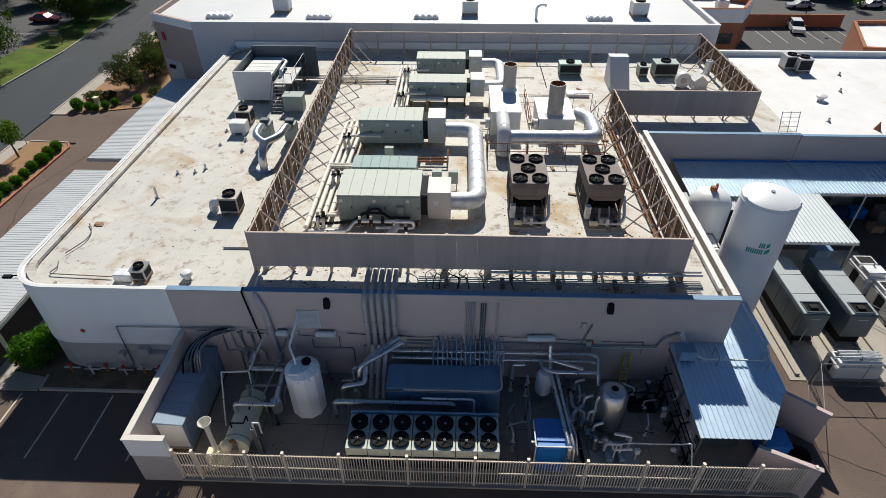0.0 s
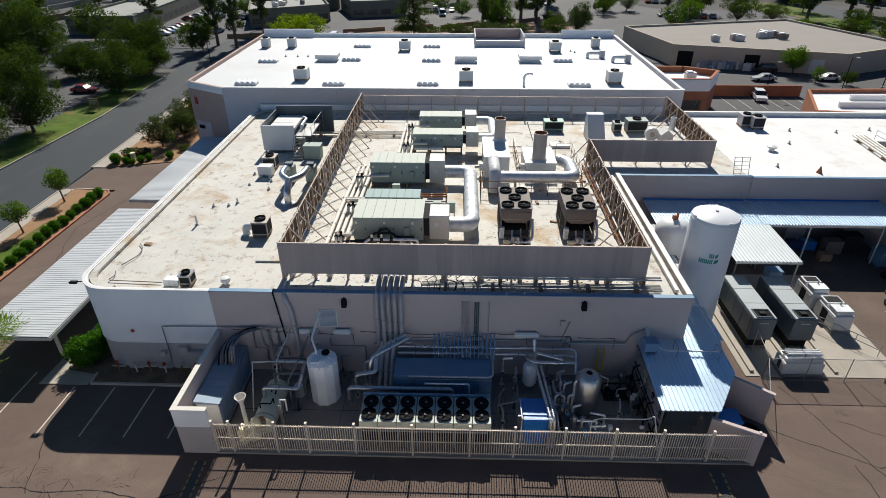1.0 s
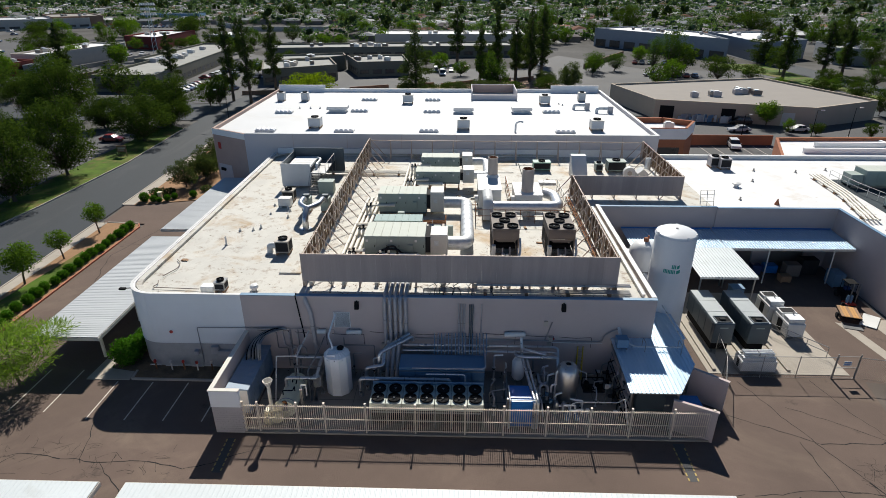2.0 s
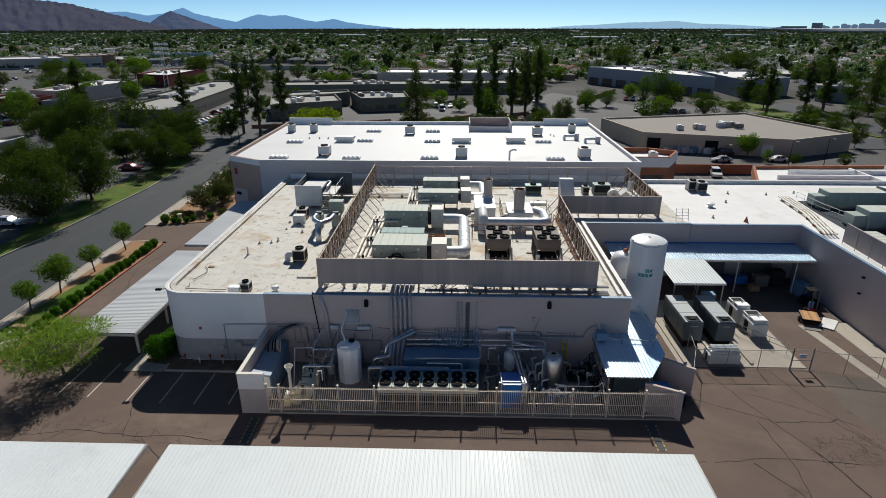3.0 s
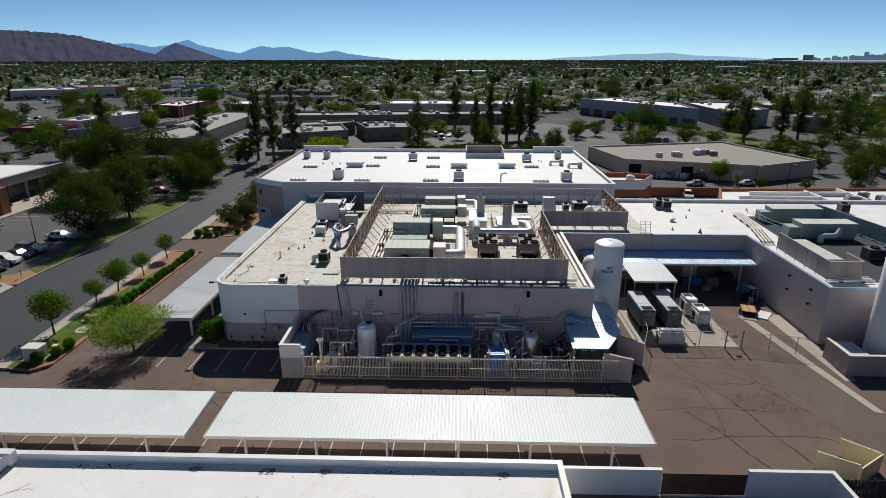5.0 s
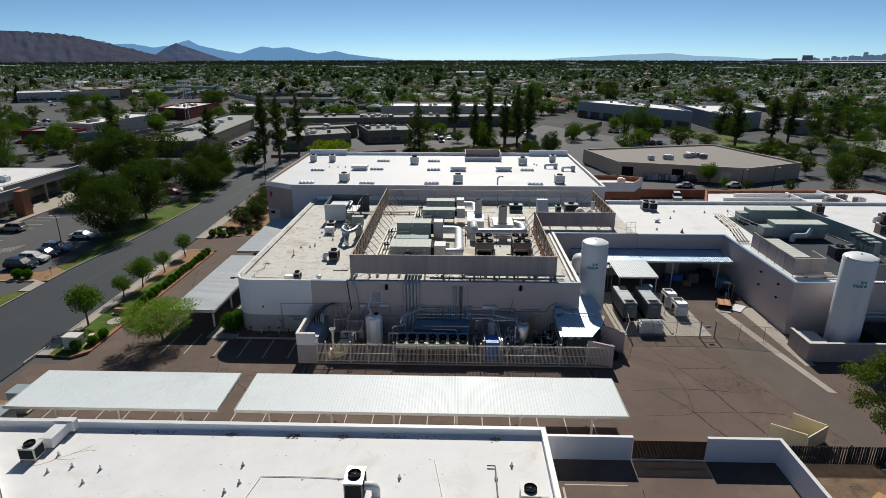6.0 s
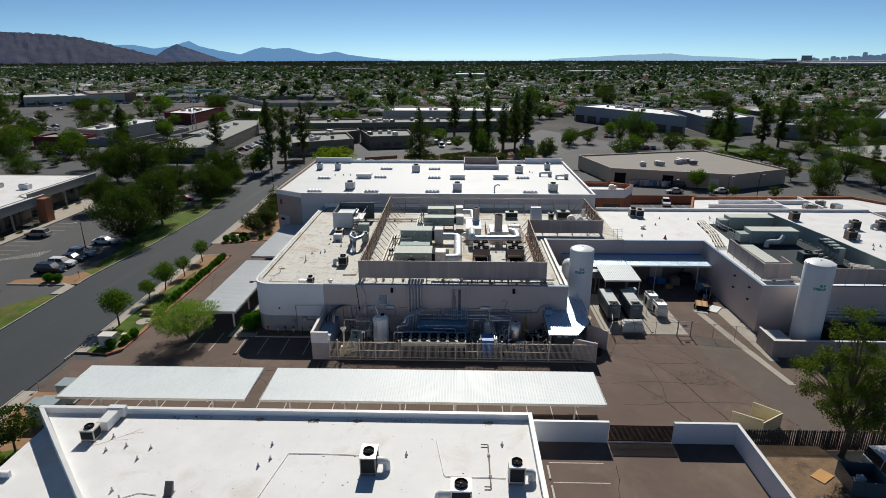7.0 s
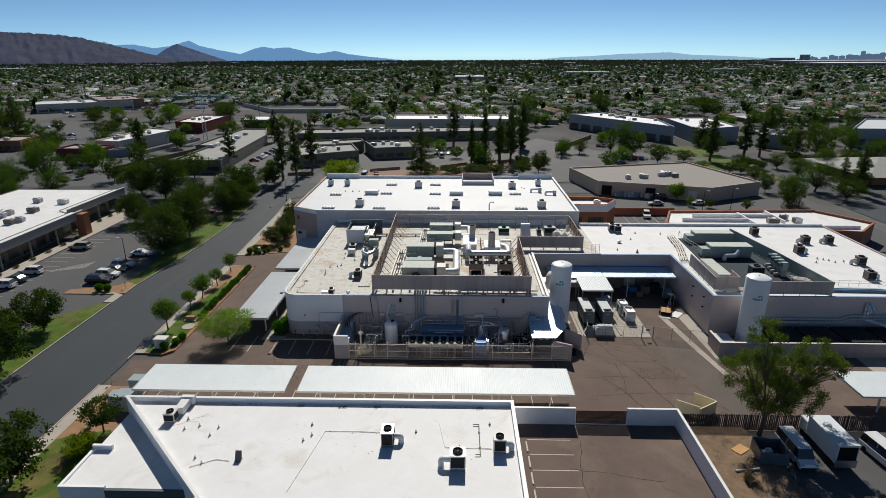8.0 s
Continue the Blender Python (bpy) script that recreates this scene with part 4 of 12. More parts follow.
# ---- exhaust stacks on their scrubber boxes ----
def stack(x, y, z0, z1, r, box_dims, label, ringed=False):
    top = thing("exhaust_stack", x, y, ROOF, label, "exhaust stack", "exhaust stacks on the roof")
    bx0, by0, bx1, by1, bz = box_dims
    part("scrubber_box", boxes((bx0 - x, by0 - y, 0.0, bx1 - x, by1 - y, bz - ROOF), bevel=0.04), M_WHITEPAINT, top)
    part("box_lid", boxes((bx0 - x - 0.06, by0 - y - 0.06, bz - ROOF + 0.004, bx1 - x + 0.06, by1 - y + 0.06, bz - ROOF + 0.08)), M_WHITEPAINT, top)
    bm = bmesh.new()
    a, b = 0.9 * r * 1.3, z0 - ROOF
    part("transition", lathe(bm, [(r * 1.35, bz - ROOF + 0.08), (r * 1.02, b + 0.35)], 20), M_WHITEPAINT, top, smooth=True)
    prof = [(r, b), (r, z1 - ROOF), (r - 0.04, z1 - ROOF), (r - 0.04, z1 - ROOF - 1.0)]
    part("pipe", lathe(bmesh.new(), prof, 24), M_STACK, top, smooth=True)
    part("rusty_lining", lathe(bmesh.new(), [(r - 0.045, z1 - ROOF - 0.9), (r - 0.045, z1 - ROOF - 0.01)], 24, cap=False), M_RUST, top, smooth=True)
    if ringed:
        for i in range(14):
            z = b + 0.1 + (z1 - ROOF - b - 0.2) * i / 13
            part("weld_ring", lathe(bmesh.new(), [(r + 0.001, z - 0.012), (r + 0.016, z), (r + 0.001, z + 0.012)], 20, cap=False), M_STACK, top)
    part("fan_housing", lathe(bmesh.new(), [(0.45, 0), (0.45, 0.4)], 18), M_WHITEPAINT, top, at=pose(bx0 - x - 0.45, by0 - y + 0.6, 0.9, 0, 90, 0), smooth=True)
    part("fan_motor", lathe(bmesh.new(), [(0.16, 0), (0.16, 0.5)], 12), M_BEIGE, top, at=pose(bx0 - x - 0.9, by0 - y + 0.6, 0.9, 0, 90, 0), smooth=True)
    return top


stack(4.45, 50.2, 8.9, 11.3, 0.58, (2.7, 45.4, 5.2, 51.2, 8.85), "tall plain stack with a rust-stained mouth on a white box")
stack(8.15, 46.2, 8.2, 11.15, 0.66, (6.8, 45.3, 9.8, 49.8, 8.3), "ringed weathered stack with a rusty mouth on a white box", ringed=True)


# ---- rails and a service platform beside the stacks ----
def pipe_rail(name, pts, h, label, material=M_STEEL, z=ROOF):
    o = pts[0]
    top = thing(name, o[0], o[1], z, label, "railing")
    for (xa, ya), (xb, yb) in zip(pts, pts[1:]):
        a, b = Vector((xa - o[0], ya - o[1], 0)), Vector((xb - o[0], yb - o[1], 0))
        for hh in (h, h * 0.55):
            part("rail", tube(bmesh.new(), [a + Vector((0, 0, hh)), b + Vector((0, 0, hh))], 0.03, 6), material, top)
        k = max(1, round((b - a).length / 1.6))
        for i in range(k + 1):
            p = a.lerp(b, i / k)
            part("post", tube(bmesh.new(), [p, p + Vector((0, 0, h))], 0.03, 6), material, top)
    return top


pipe_rail("platform_rail", [(2.3, 43.4), (2.3, 41.0), (11.6, 41.0), (11.9, 43.0)], 1.5, "dark steel guard rail round the duct platform", M_RUST)
pipe_rail("platform_rail", [(10.6, 45.0), (12.3, 45.0), (12.3, 51.0), (10.6, 51.0)], 1.6, "tall galvanised access rail beside the stack", M_STEEL)
pipe_rail("platform_rail", [(6.2, 45.2), (6.2, 52.8)], 1.4, "rusty pipe rail beside the scrubber box", M_RUST)


# ---- chillers ----
def fan(parent, x, y, z, r, material=M_BLACK, blades=5):
    ring = part("fan_shroud", lathe(bmesh.new(), [(r, 0), (r * 1.04, 0.16), (r * 0.95, 0.16), (r * 0.9, 0.02)], 20, cap=False), material, parent, smooth=True, at=pose(x, y, z))
    bm = bmesh.new()
    mid_v = bm.verts.new((0, 0, 0.03))
    for i in range(blades):
        a = 2 * math.pi * i / blades
        c, s = math.cos(a), math.sin(a)
        q = [(r * 0.85, -0.16 * r / 0.4, 0.0), (r * 0.85, 0.16 * r / 0.4, 0.06)]
        bm.faces.new([mid_v] + [bm.verts.new((x1 * c - y1 * s, x1 * s + y1 * c, z1)) for x1, y1, z1 in q])
    part("fan_rotor", bm, M_DARK, ring, at=pose(0, 0, 0.02))
    part("fan_hub", lathe(bmesh.new(), [(r * 0.16, 0.1), (r * 0.16, 0.14), (r * 0.08, 0.16)], 10), M_WHITEPAINT, ring)
    bm = bmesh.new()
    for rr in (0.45, 0.7, 0.9):
        prev = None
        pts = [(r * rr * math.cos(2 * math.pi * i / 16), r * rr * math.sin(2 * math.pi * i / 16), 0.165) for i in range(17)]
        tube(bm, pts, 0.005, 4, caps=False)
    for i in range(6):
        a = math.pi * i / 6
        tube(bm, [(-r * math.cos(a), -r * math.sin(a), 0.17), (r * math.cos(a), r * math.sin(a), 0.17)], 0.005, 4)
    tagged(part("fan_guard", bm, material, ring), kind="stuff")
    bm = lathe(bmesh.new(), [(r * 0.9, 0.0), (r * 0.9, 0.005)], 20)
    part("fan_well", bm, M_DARK, ring)
    return ring


def chiller(x, y):
    top = thing("chiller", x, y, ROOF, "taupe air-cooled chiller with five top fans on open legs", "chiller", "chillers on the factory roof")
    w, d, z0, z1 = 2.45, 4.0, 1.25, 2.72
    part("casing", boxes((0, 0, z1 - 0.95, w, d, z1), bevel=0.02), M_TAUPE, top)
    part("top_deck", boxes((-0.03, -0.03, z1 + 0.004, w + 0.03, d + 0.03, z1 + 0.05)), M_TAUPE, top)
    for i in range(3):
        part("front_panel", boxes((w * i / 3 + 0.03, -0.03, z1 - 0.88, w * (i + 1) / 3 - 0.03, -0.002, z1 - 0.3), bevel=0.005), M_TAUPE, top)
    bm = bmesh.new()
    for i in range(24):
        box(bm, 0.06 + i * (w - 0.12) / 24, -0.025, z1 - 0.27, 0.06 + i * (w - 0.12) / 24 + 0.05, -0.002, z1 - 0.04)
    part("front_grille", bm, M_TAUPE, top)
    for fx, fy in ((0.55, 0.6), (1.85, 0.6), (1.2, 1.95), (0.55, 3.3), (1.85, 3.3)):
        fan(top, fx, fy, z1 + 0.05, 0.5)
    for px in (0.06, w - 0.06):
        for py in (0.06, d / 2, d - 0.06):
            part("leg", boxes((px - 0.06, py - 0.06, 0, px + 0.06, py + 0.06, z1 - 0.96)), M_TAUPE, top)
        part("side_coil", boxes((px - 0.03, 0.15, 0.55, px + 0.03, d - 0.15, z1 - 0.97)), M_DARK, top)
    part("front_gusset", extrude_profile(bmesh.new(), [(0.12, z1 - 0.97), (w - 0.12, z1 - 0.97), (w - 0.5, z1 - 1.25), (0.5, z1 - 1.25)], "y", 0.0, 0.05), M_TAUPE, top)
    part("base_frame", boxes((0, 0, 0.12, w, 0.12, 0.3), (0, d - 0.12, 0.12, w, d, 0.3), (0, 0.125, 0.12, 0.12, d - 0.125, 0.3), (w - 0.12, 0.125, 0.12, w, d - 0.125, 0.3)), M_TAUPE, top)
    for yy, zz, rr, mm in ((0.75, 0.75, 0.28, M_BLACK), (1.6, 0.6, 0.3, M_DARK)):
        part("compressor", tube(bmesh.new(), [(0.25, yy, zz), (w - 0.3, yy, zz)], rr, 14), mm, top, smooth=True)
    part("control_cabinet", boxes((-0.05, -0.5, 0.3, 0.3, -0.1, 1.25), bevel=0.01), M_GALV, top)
    part("supply_pipe", tube(bmesh.new(), [(w + 0.1, 0.3, 1.7), (w + 0.1, -0.7, 0.6), (w - 0.2, -1.1, 0.35), (0.6, -1.1, 0.35)], 0.11, 10, 0.3), M_FOIL, top, smooth=True)
    part("pump", tube(bmesh.new(), [(0.2, -1.1, 0.35), (0.7, -1.1, 0.35)], 0.2, 12), M_CREAM, top, smooth=True)
    part("pump_motor", lathe(bmesh.new(), [(0.17, 0), (0.17, 0.45), (0.1, 0.5)], 12), M_PIPEGREY, top, at=pose(0.95, -1.1, 0.35), smooth=True)
    part("pump_plinth", boxes((0.0, -1.4, 0, 1.3, -0.8, 0.14)), M_CONC, top)
    part("valve", boxes((1.25, -1.22, 0.2, 1.45, -0.98, 0.75), bevel=0.02), M_WHITEPAINT, top)
    return top


first_chiller = chiller(3.6, 32.9)
copy_thing(first_chiller, pose(8.7, 32.9, ROOF))


# ---- small rooftop units ----
def ac_unit(x, y, z, w, d, h, label, body=M_BEIGE, fans=1, rz=0, elbow=None, leg=0.22, coil=None, group=""):
    top = thing("air_conditioner", x, y, z, label, "air conditioner", group, rz=rz)
    part("cabinet", boxes((-w / 2, -d / 2, leg, w / 2, d / 2, leg + h), bevel=0.025), body, top)
    part("lid", boxes((-w / 2 - 0.03, -d / 2 - 0.03, leg + h + 0.003, w / 2 + 0.03, d / 2 + 0.03, leg + h + 0.04)), body, top)
    part("coil_face", boxes((-w / 2 + 0.08, -d / 2 - 0.02, leg + 0.15, w / 2 - 0.08, -d / 2 - 0.003, leg + h - 0.12)), coil or M_DARK, top)
    part("coil_face", boxes((w / 2 + 0.003, -d / 2 + 0.1, leg + 0.15, w / 2 + 0.02, d / 2 - 0.1, leg + h - 0.12)), coil or M_DARK, top)
    for i in range(fans):
        fx = 0 if fans == 1 else -w / 4 + i * w / 2
        fan(top, fx, 0, leg + h + 0.04, min(d, w / fans) * 0.34)
    for sx in (-1, 1):
        part("skid", boxes((sx * (w / 2 - 0.12) - 0.06, -d / 2 - 0.08, 0, sx * (w / 2 - 0.12) + 0.06, d / 2 + 0.08, leg - 0.003)), M_WOOD, top)
    if elbow:
        s = 1 if elbow > 0 else -1
        part("supply_elbow", tube(bmesh.new(), [(s * w / 2, 0, leg + h * 0.45), (s * (w / 2 + abs(elbow)), 0, leg + h * 0.45), (s * (w / 2 + abs(elbow)), 0, -0.02)], 0.3, 12, 0.32), M_WHITEPAINT, top, smooth=True)
    return top


ac_unit(-15.9, 33.2, ROOF, 1.3, 1.25, 1.15, "beige rooftop air conditioner with a top fan", elbow=-0.7)
ac_unit(-19.0, 25.75, ROOF, 0.85, 0.9, 0.7, "small weathered air conditioner beside a sheet-metal box", body=M_STEEL)
single("duct_box", boxes((-0.55, -0.35, 0, 0.55, 0.35, 0.5), bevel=0.03), M_GALV, -20.1, 25.75, ROOF, "galvanised duct box beside the small air conditioner", "duct box")
ac_unit(-19.3, 47.4, ROOF, 1.35, 1.2, 1.1, "beige air conditioner with a dark fan guard", body=M_BEIGE)
single("condenser_box", boxes((-0.7, -0.5, 0.2, 0.7, 0.5, 1.1), (-0.5, -0.6, 0.0, -0.3, 0.6, 0.195), (0.3, -0.6, 0.0, 0.5, 0.6, 0.195), bevel=0.02), M_WHITEPAINT, -19.2, 45.4, ROOF, "white condenser cabinet on timber skids", "condenser")
ac_unit(11.6, 60.2, ROOF, 2.3, 1.3, 1.0, "mint green packaged air conditioner", body=M_MINT)
ac_unit(21.5, 60.0, ROOF, 2.4, 1.5, 1.25, "pale green packaged air conditioner with a top fan", body=M_AHU)
ac_unit(19.2, 59.9, ROOF, 0.95, 1.2, 0.9, "small green fan section", body=M_AHU)
# wedge-shaped intake hood
single("intake_hood", extrude_profile(bmesh.new(), [(0, 0), (3.4, 0), (3.4, 2.7), (2.5, 2.7)], "x", -0.95, 0.95), M_WHITEPAINT, 16.0, 55.3, ROOF, "white wedge-shaped intake hood with a sloping face", "intake hood")
# blower with a flexible hood
top = thing("blower", 22.4, 56.6, ROOF, "white centrifugal blower with sloping hood and steel stack", "blower")
part("scroll", lathe(bmesh.new(), [(0.75, -0.3), (0.78, 0.0), (0.75, 0.3)], 20), M_WHITEPAINT, top, at=pose(0, 0, 0.85, 90, 0, 0), smooth=True)
part("scroll_hub", lathe(bmesh.new(), [(0.3, 0.31), (0.28, 0.42)], 14), M_BEIGE, top, at=pose(0, 0, 0.85, 90, 0, 0), smooth=True)
part("hood", extrude_profile(bmesh.new(), [(0.9, 0.1), (2.3, 0.1), (2.3, 0.9), (1.6, 1.5), (0.9, 0.9)], "y", -0.7, 0.7), M_WHITEPAINT, top)
part("exhaust_pipe", lathe(bmesh.new(), [(0.33, 1.2), (0.33, 2.6), (0.29, 2.6), (0.29, 1.8)], 16), M_GALV, top, at=pose(2.4, 0.6, 0), smooth=True)
part("base", boxes((-0.8, -0.6, 0, 2.4, 0.7, 0.09)), M_STEEL, top)
# louvred cooling tower in its white casing, with stairs
top = thing("cooling_tower", -21.3, 51.6, ROOF, "white cased cooling tower with pale louvre decks and a steel stair", "cooling tower")
part("casing_front", boxes((0, 0, 0.35, 3.6, 0.12, 3.15)), M_WHITEPAINT, top)
part("casing_side", boxes((0, 0.125, 0.35, 0.12, 6.2, 3.15)), M_DKGREEN, top)
part("casing_back", boxes((0.0, 6.205, 0.35, 6.6, 6.33, 3.5)), M_DKGREEN, top)
for i in range(6):
    y = 0.35 + i * 0.95
    part("deck_panel", boxes((0.35, y, 2.3, 3.3, y + 0.9, 2.45), bevel=0.02), M_WHITEPAINT, top)
part("tower_body", boxes((0.3, 0.3, 0.35, 3.35, 6.1, 2.29)), M_DKGREEN, top)
for x in (0.1, 1.7, 3.3):
    for y in (0.2, 3.0, 6.0):
        part("leg", boxes((x, y, 0, x + 0.14, y + 0.14, 0.345)), M_STEEL, top)
part("side_pump", boxes((3.5, 1.4, 0.5, 4.3, 3.2, 1.8), bevel=0.04), M_STEEL, top)
part("riser_pipe", tube(bmesh.new(), [(3.9, 2.0, 1.8), (3.9, 2.0, 2.5), (3.9, 4.6, 2.5), (3.4, 5.0, 2.5)], 0.16, 10, 0.3), M_FOIL, top, smooth=True)
stairs = part("stair_stringers", boxes((4.0, -2.2, 0.0, 4.06, -2.14, 0.05)), M_STEEL, top)
for x in (3.7, 4.75):
    part("stringer", extrude_profile(bmesh.new(), [(-2.3, 0), (-2.05, 0), (0.2, 1.85), (0.2, 2.05)], "x", x, x + 0.06), M_STEEL, top)
for i in range(8):
    part("tread", boxes((3.765, -2.15 + i * 0.28, 0.18 + i * 0.23, 4.745, -1.9 + i * 0.28, 0.22 + i * 0.23)), M_STEEL, top)
part("landing", boxes((3.6, 0.22, 1.9, 5.4, 6.0, 1.96)), M_STEEL, top)
for x in (3.72, 4.77):
    part("handrail", tube(bmesh.new(), [(x, -2.2, 0.9), (x, 0.2, 2.9), (x, 3.0, 2.95)] if x < 4 else [(x, -2.2, 0.9), (x, 0.2, 2.9), (5.4, 0.3, 2.95), (5.4, 6.0, 2.95)], 0.028, 6), M_STEEL, top)
for y in (0.3, 2.0, 4.0, 6.0):
    part("rail_post", tube(bmesh.new(), [(5.4, y, 0), (5.4, y, 2.95)], 0.028, 6), M_STEEL, top)
# dark unit beside the tower
single("equipment_cabinet", boxes((-0.9, -0.6, 0.1, 0.9, 0.6, 1.5), (-0.95, -0.65, 1.505, 0.95, 0.65, 1.56), (-0.8, -0.5, 0, 0.8, 0.5, 0.095), bevel=0.02), M_AHU, -15.5, 50.3, ROOF, "grey-green equipment cabinet on the roof", "cabinet")
# twin exhaust fans with a galvanised Y duct
top = thing("twin_exhaust", -15.3, 39.2, ROOF, "galvanised Y-shaped duct below two box fans", "exhaust duct")
part("duct_leg", tube(bmesh.new(), [(0.0, -0.2, 0), (0.0, -0.2, 1.2), (0.0, 0.9, 1.9)], 0.32, 14, 0.6), M_FOIL_YARD, top, smooth=True)
for s in (-1, 1):
    part("duct_arm", tube(bmesh.new(), [(0.0, 0.8, 1.85), (s * 1.0, 1.8, 1.95), (s * 1.05, 3.6, 1.95), (s * 1.05, 4.4, 1.4)], 0.29, 14, 0.7), M_FOIL_YARD, top, smooth=True)
    part("fan_box", boxes((s * 1.05 - 0.5, 4.3, 0.2, s * 1.05 + 0.5, 5.3, 1.7), bevel=0.03), M_AHU, top)
    part("fan_cap", boxes((s * 1.05 - 0.35, 4.5, 1.705, s * 1.05 + 0.35, 5.1, 2.0), bevel=0.03), M_DKGREEN, top)
    part("fan_foot", boxes((s * 1.05 - 0.45, 4.4, 0, s * 1.05 + 0.45, 5.2, 0.195)), M_WOOD, top)
part("foot_flange", lathe(bmesh.new(), [(0.6, 0), (0.6, 0.05)], 16), M_FOIL_YARD, top, at=pose(0, -0.2, 0))


# ---- vents, curbs, hatches and litter on the west roof ----
def vent_pipe(x, y, r, h, label="white plastic roof vent pipe", z=ROOF, mat_=None):
    top = thing("vent_pipe", x, y, z, label, "vent pipe", "vent pipes on the roofs")
    part("pipe", lathe(bmesh.new(), [(r, 0), (r, h), (r * 0.8, h), (r * 0.8, h - 0.1)], 10), mat_ or M_WHITEPAINT, top, smooth=True)
    part("flashing", lathe(bmesh.new(), [(r * 2.4, 0), (r * 1.3, 0.12)], 10), M_ROOF, top, smooth=True)


for x, y, r, h in ((-22.0, 34.7, 0.09, 0.9), (-21.9, 38.2, 0.08, 0.3), (-20.6, 38.4, 0.08, 0.3), (-20.0, 39.0, 0.09, 0.45), (-18.3, 43.9, 0.1, 0.3), (-20.5, 45.6, 0.1, 0.25), (-18.0, 42.0, 0.1, 0.3), (-20.2, 43.0, 0.08, 0.2)):
    vent_pipe(x, y, r, h)
top = thing("turbine_vent", -16.3, 25.8, ROOF, "white mushroom roof vent", "vent")
part("neck", lathe(bmesh.new(), [(0.2, 0), (0.2, 0.3)], 14), M_WHITEPAINT, top, smooth=True)
part("cap", lathe(bmesh.new(), [(0.34, 0.28), (0.36, 0.4), (0.28, 0.55), (0.1, 0.6)], 16), M_WHITEPAINT, top, smooth=True)
part("flange", lathe(bmesh.new(), [(0.36, 0), (0.36, 0.04)], 14), M_ROOF, top)
single("roof_hatch", boxes((-0.95, -2.6, 0, 0.95, 2.6, 0.14), bevel=0.03), M_ROOF, -14.2, 31.4, ROOF, "low coated roof curb beside the screen", "roof curb")
single("roof_hatch", boxes((-1.1, -0.55, 0, 1.1, 0.55, 0.3), bevel=0.04), M_WHITEPAINT, 11.6, 54.4, ROOF, "low white roof hatch", "roof curb")
for pts, lab in (([(-25.2, 31.2, 6.86), (-24.6, 30.5, 6.86), (-24.4, 29.4, 6.86), (-25.0, 27.9, 6.86)], "loose black cable on the roof"),
                 ([(-25.0, 27.1, 6.86), (-24.7, 26.5, 6.86), (-25.0, 25.9, 6.86), (-20.9, 25.7, 6.86)], "thin conduit to the small air conditioner")):
    o = pts[0]
    single("roof_cable", tube(bmesh.new(), [(p[0] - o[0], p[1] - o[1], p[2] - ROOF) for p in pts], 0.035, 6, 0.4), M_TAUPE, o[0], o[1], ROOF, lab, "cable")
single("cable_heap", boxes((-0.3, -0.2, 0, 0.2, 0.2, 0.1), (-0.1, -0.3, 0, 0.35, 0.05, 0.07), bevel=0.03), M_WOOD, -24.6, 31.3, ROOF, "small heap of weathered timber and cable", "debris")
# lamp arm at the round corner
top = thing("wall_lamp", -26.5, 25.6, 6.9, "black floodlight on an arm at the roof corner", "lamp")
part("arm", tube(bmesh.new(), [(0.2, 0.1, 0), (-0.5, -0.1, 0.05)], 0.04, 6), M_BLACK, top)
part("head", boxes((-0.95, -0.28, -0.06, -0.4, 0.02, 0.1), bevel=0.03), M_BLACK, top)


# ---- pipe runs on the roof ----
def pipe_run(name, pts, r, label, material, spread=(0, 0), count=1, bend=0.3, group="", z=ROOF, supports=0.0, category="pipe"):
    o = pts[0]
    top = thing(name, o[0], o[1], z, label, category, group)
    for k in range(count):
        P = [(p[0] - o[0] + spread[0] * k, p[1] - o[1] + spread[1] * k, p[2] - z) for p in pts]
        part("pipe", tube(bmesh.new(), P, r, 10, bend), material, top, smooth=True)
        for a, b in zip(P, P[1:]):
            d = Vector(b) - Vector(a)
            n = int(d.length / 2.2)
            for i in range(n):
                c = Vector(a) + d * ((i + 0.5) / n)
                u = d.normalized() * 0.03
                part("clamp", tube(bmesh.new(), [c - u, c + u], r * 1.12, 10), M_STEEL, top)
    if supports:
        for a, b in zip(pts, pts[1:]):
            d = Vector(b) - Vector(a)
            if abs(d.z) > 0.1:
                continue
            n = int(d.length / supports)
            for i in range(n):
                c = Vector(a) + d * ((i + 0.5) / n) - Vector((o[0], o[1], z))
                wx, wy = abs(spread[0]) * (count - 1), abs(spread[1]) * (count - 1)
                part("sleeper", boxes((c.x - 0.12 - (wx if spread[0] < 0 else 0), c.y - 0.12 - (wy if spread[1] < 0 else 0), 0.0, c.x + 0.12 + (wx if spread[0] > 0 else 0), c.y + 0.12 + (wy if spread[1] > 0 else 0), max(0.05, c.z - r))), M_WOOD, top)
    return top


for k in range(4):
    x = -10.1 + 0.46 * k
    pipe_run("roof_pipe", [(x, 30.6 + 0.5 * k, 7.25), (x, 37.4, 7.25), (x + 0.15, 43.6, 7.25), (x + 0.15, 46.6 + 0.35 * k, 7.25), (x + 2.6 + 0.2 * k, 46.6 + 0.35 * k, 7.25)], 0.17, "cream jacketed pipe running along the roof", M_PIPEWHITE, group="jacketed roof pipes", supports=2.6, bend=0.4)
    x = -6.3 + 0.45 * k
    pipe_run("roof_pipe", [(x - 0.6, 46.4 + 0.35 * k, 7.3), (x, 46.4 + 0.35 * k, 7.3), (x, 51.5, 7.3), (x, 60.4, 7.3)], 0.17, "cream jacketed pipe to the rear air handlers", M_PIPEWHITE, group="jacketed roof pipes", supports=2.6, bend=0.4)
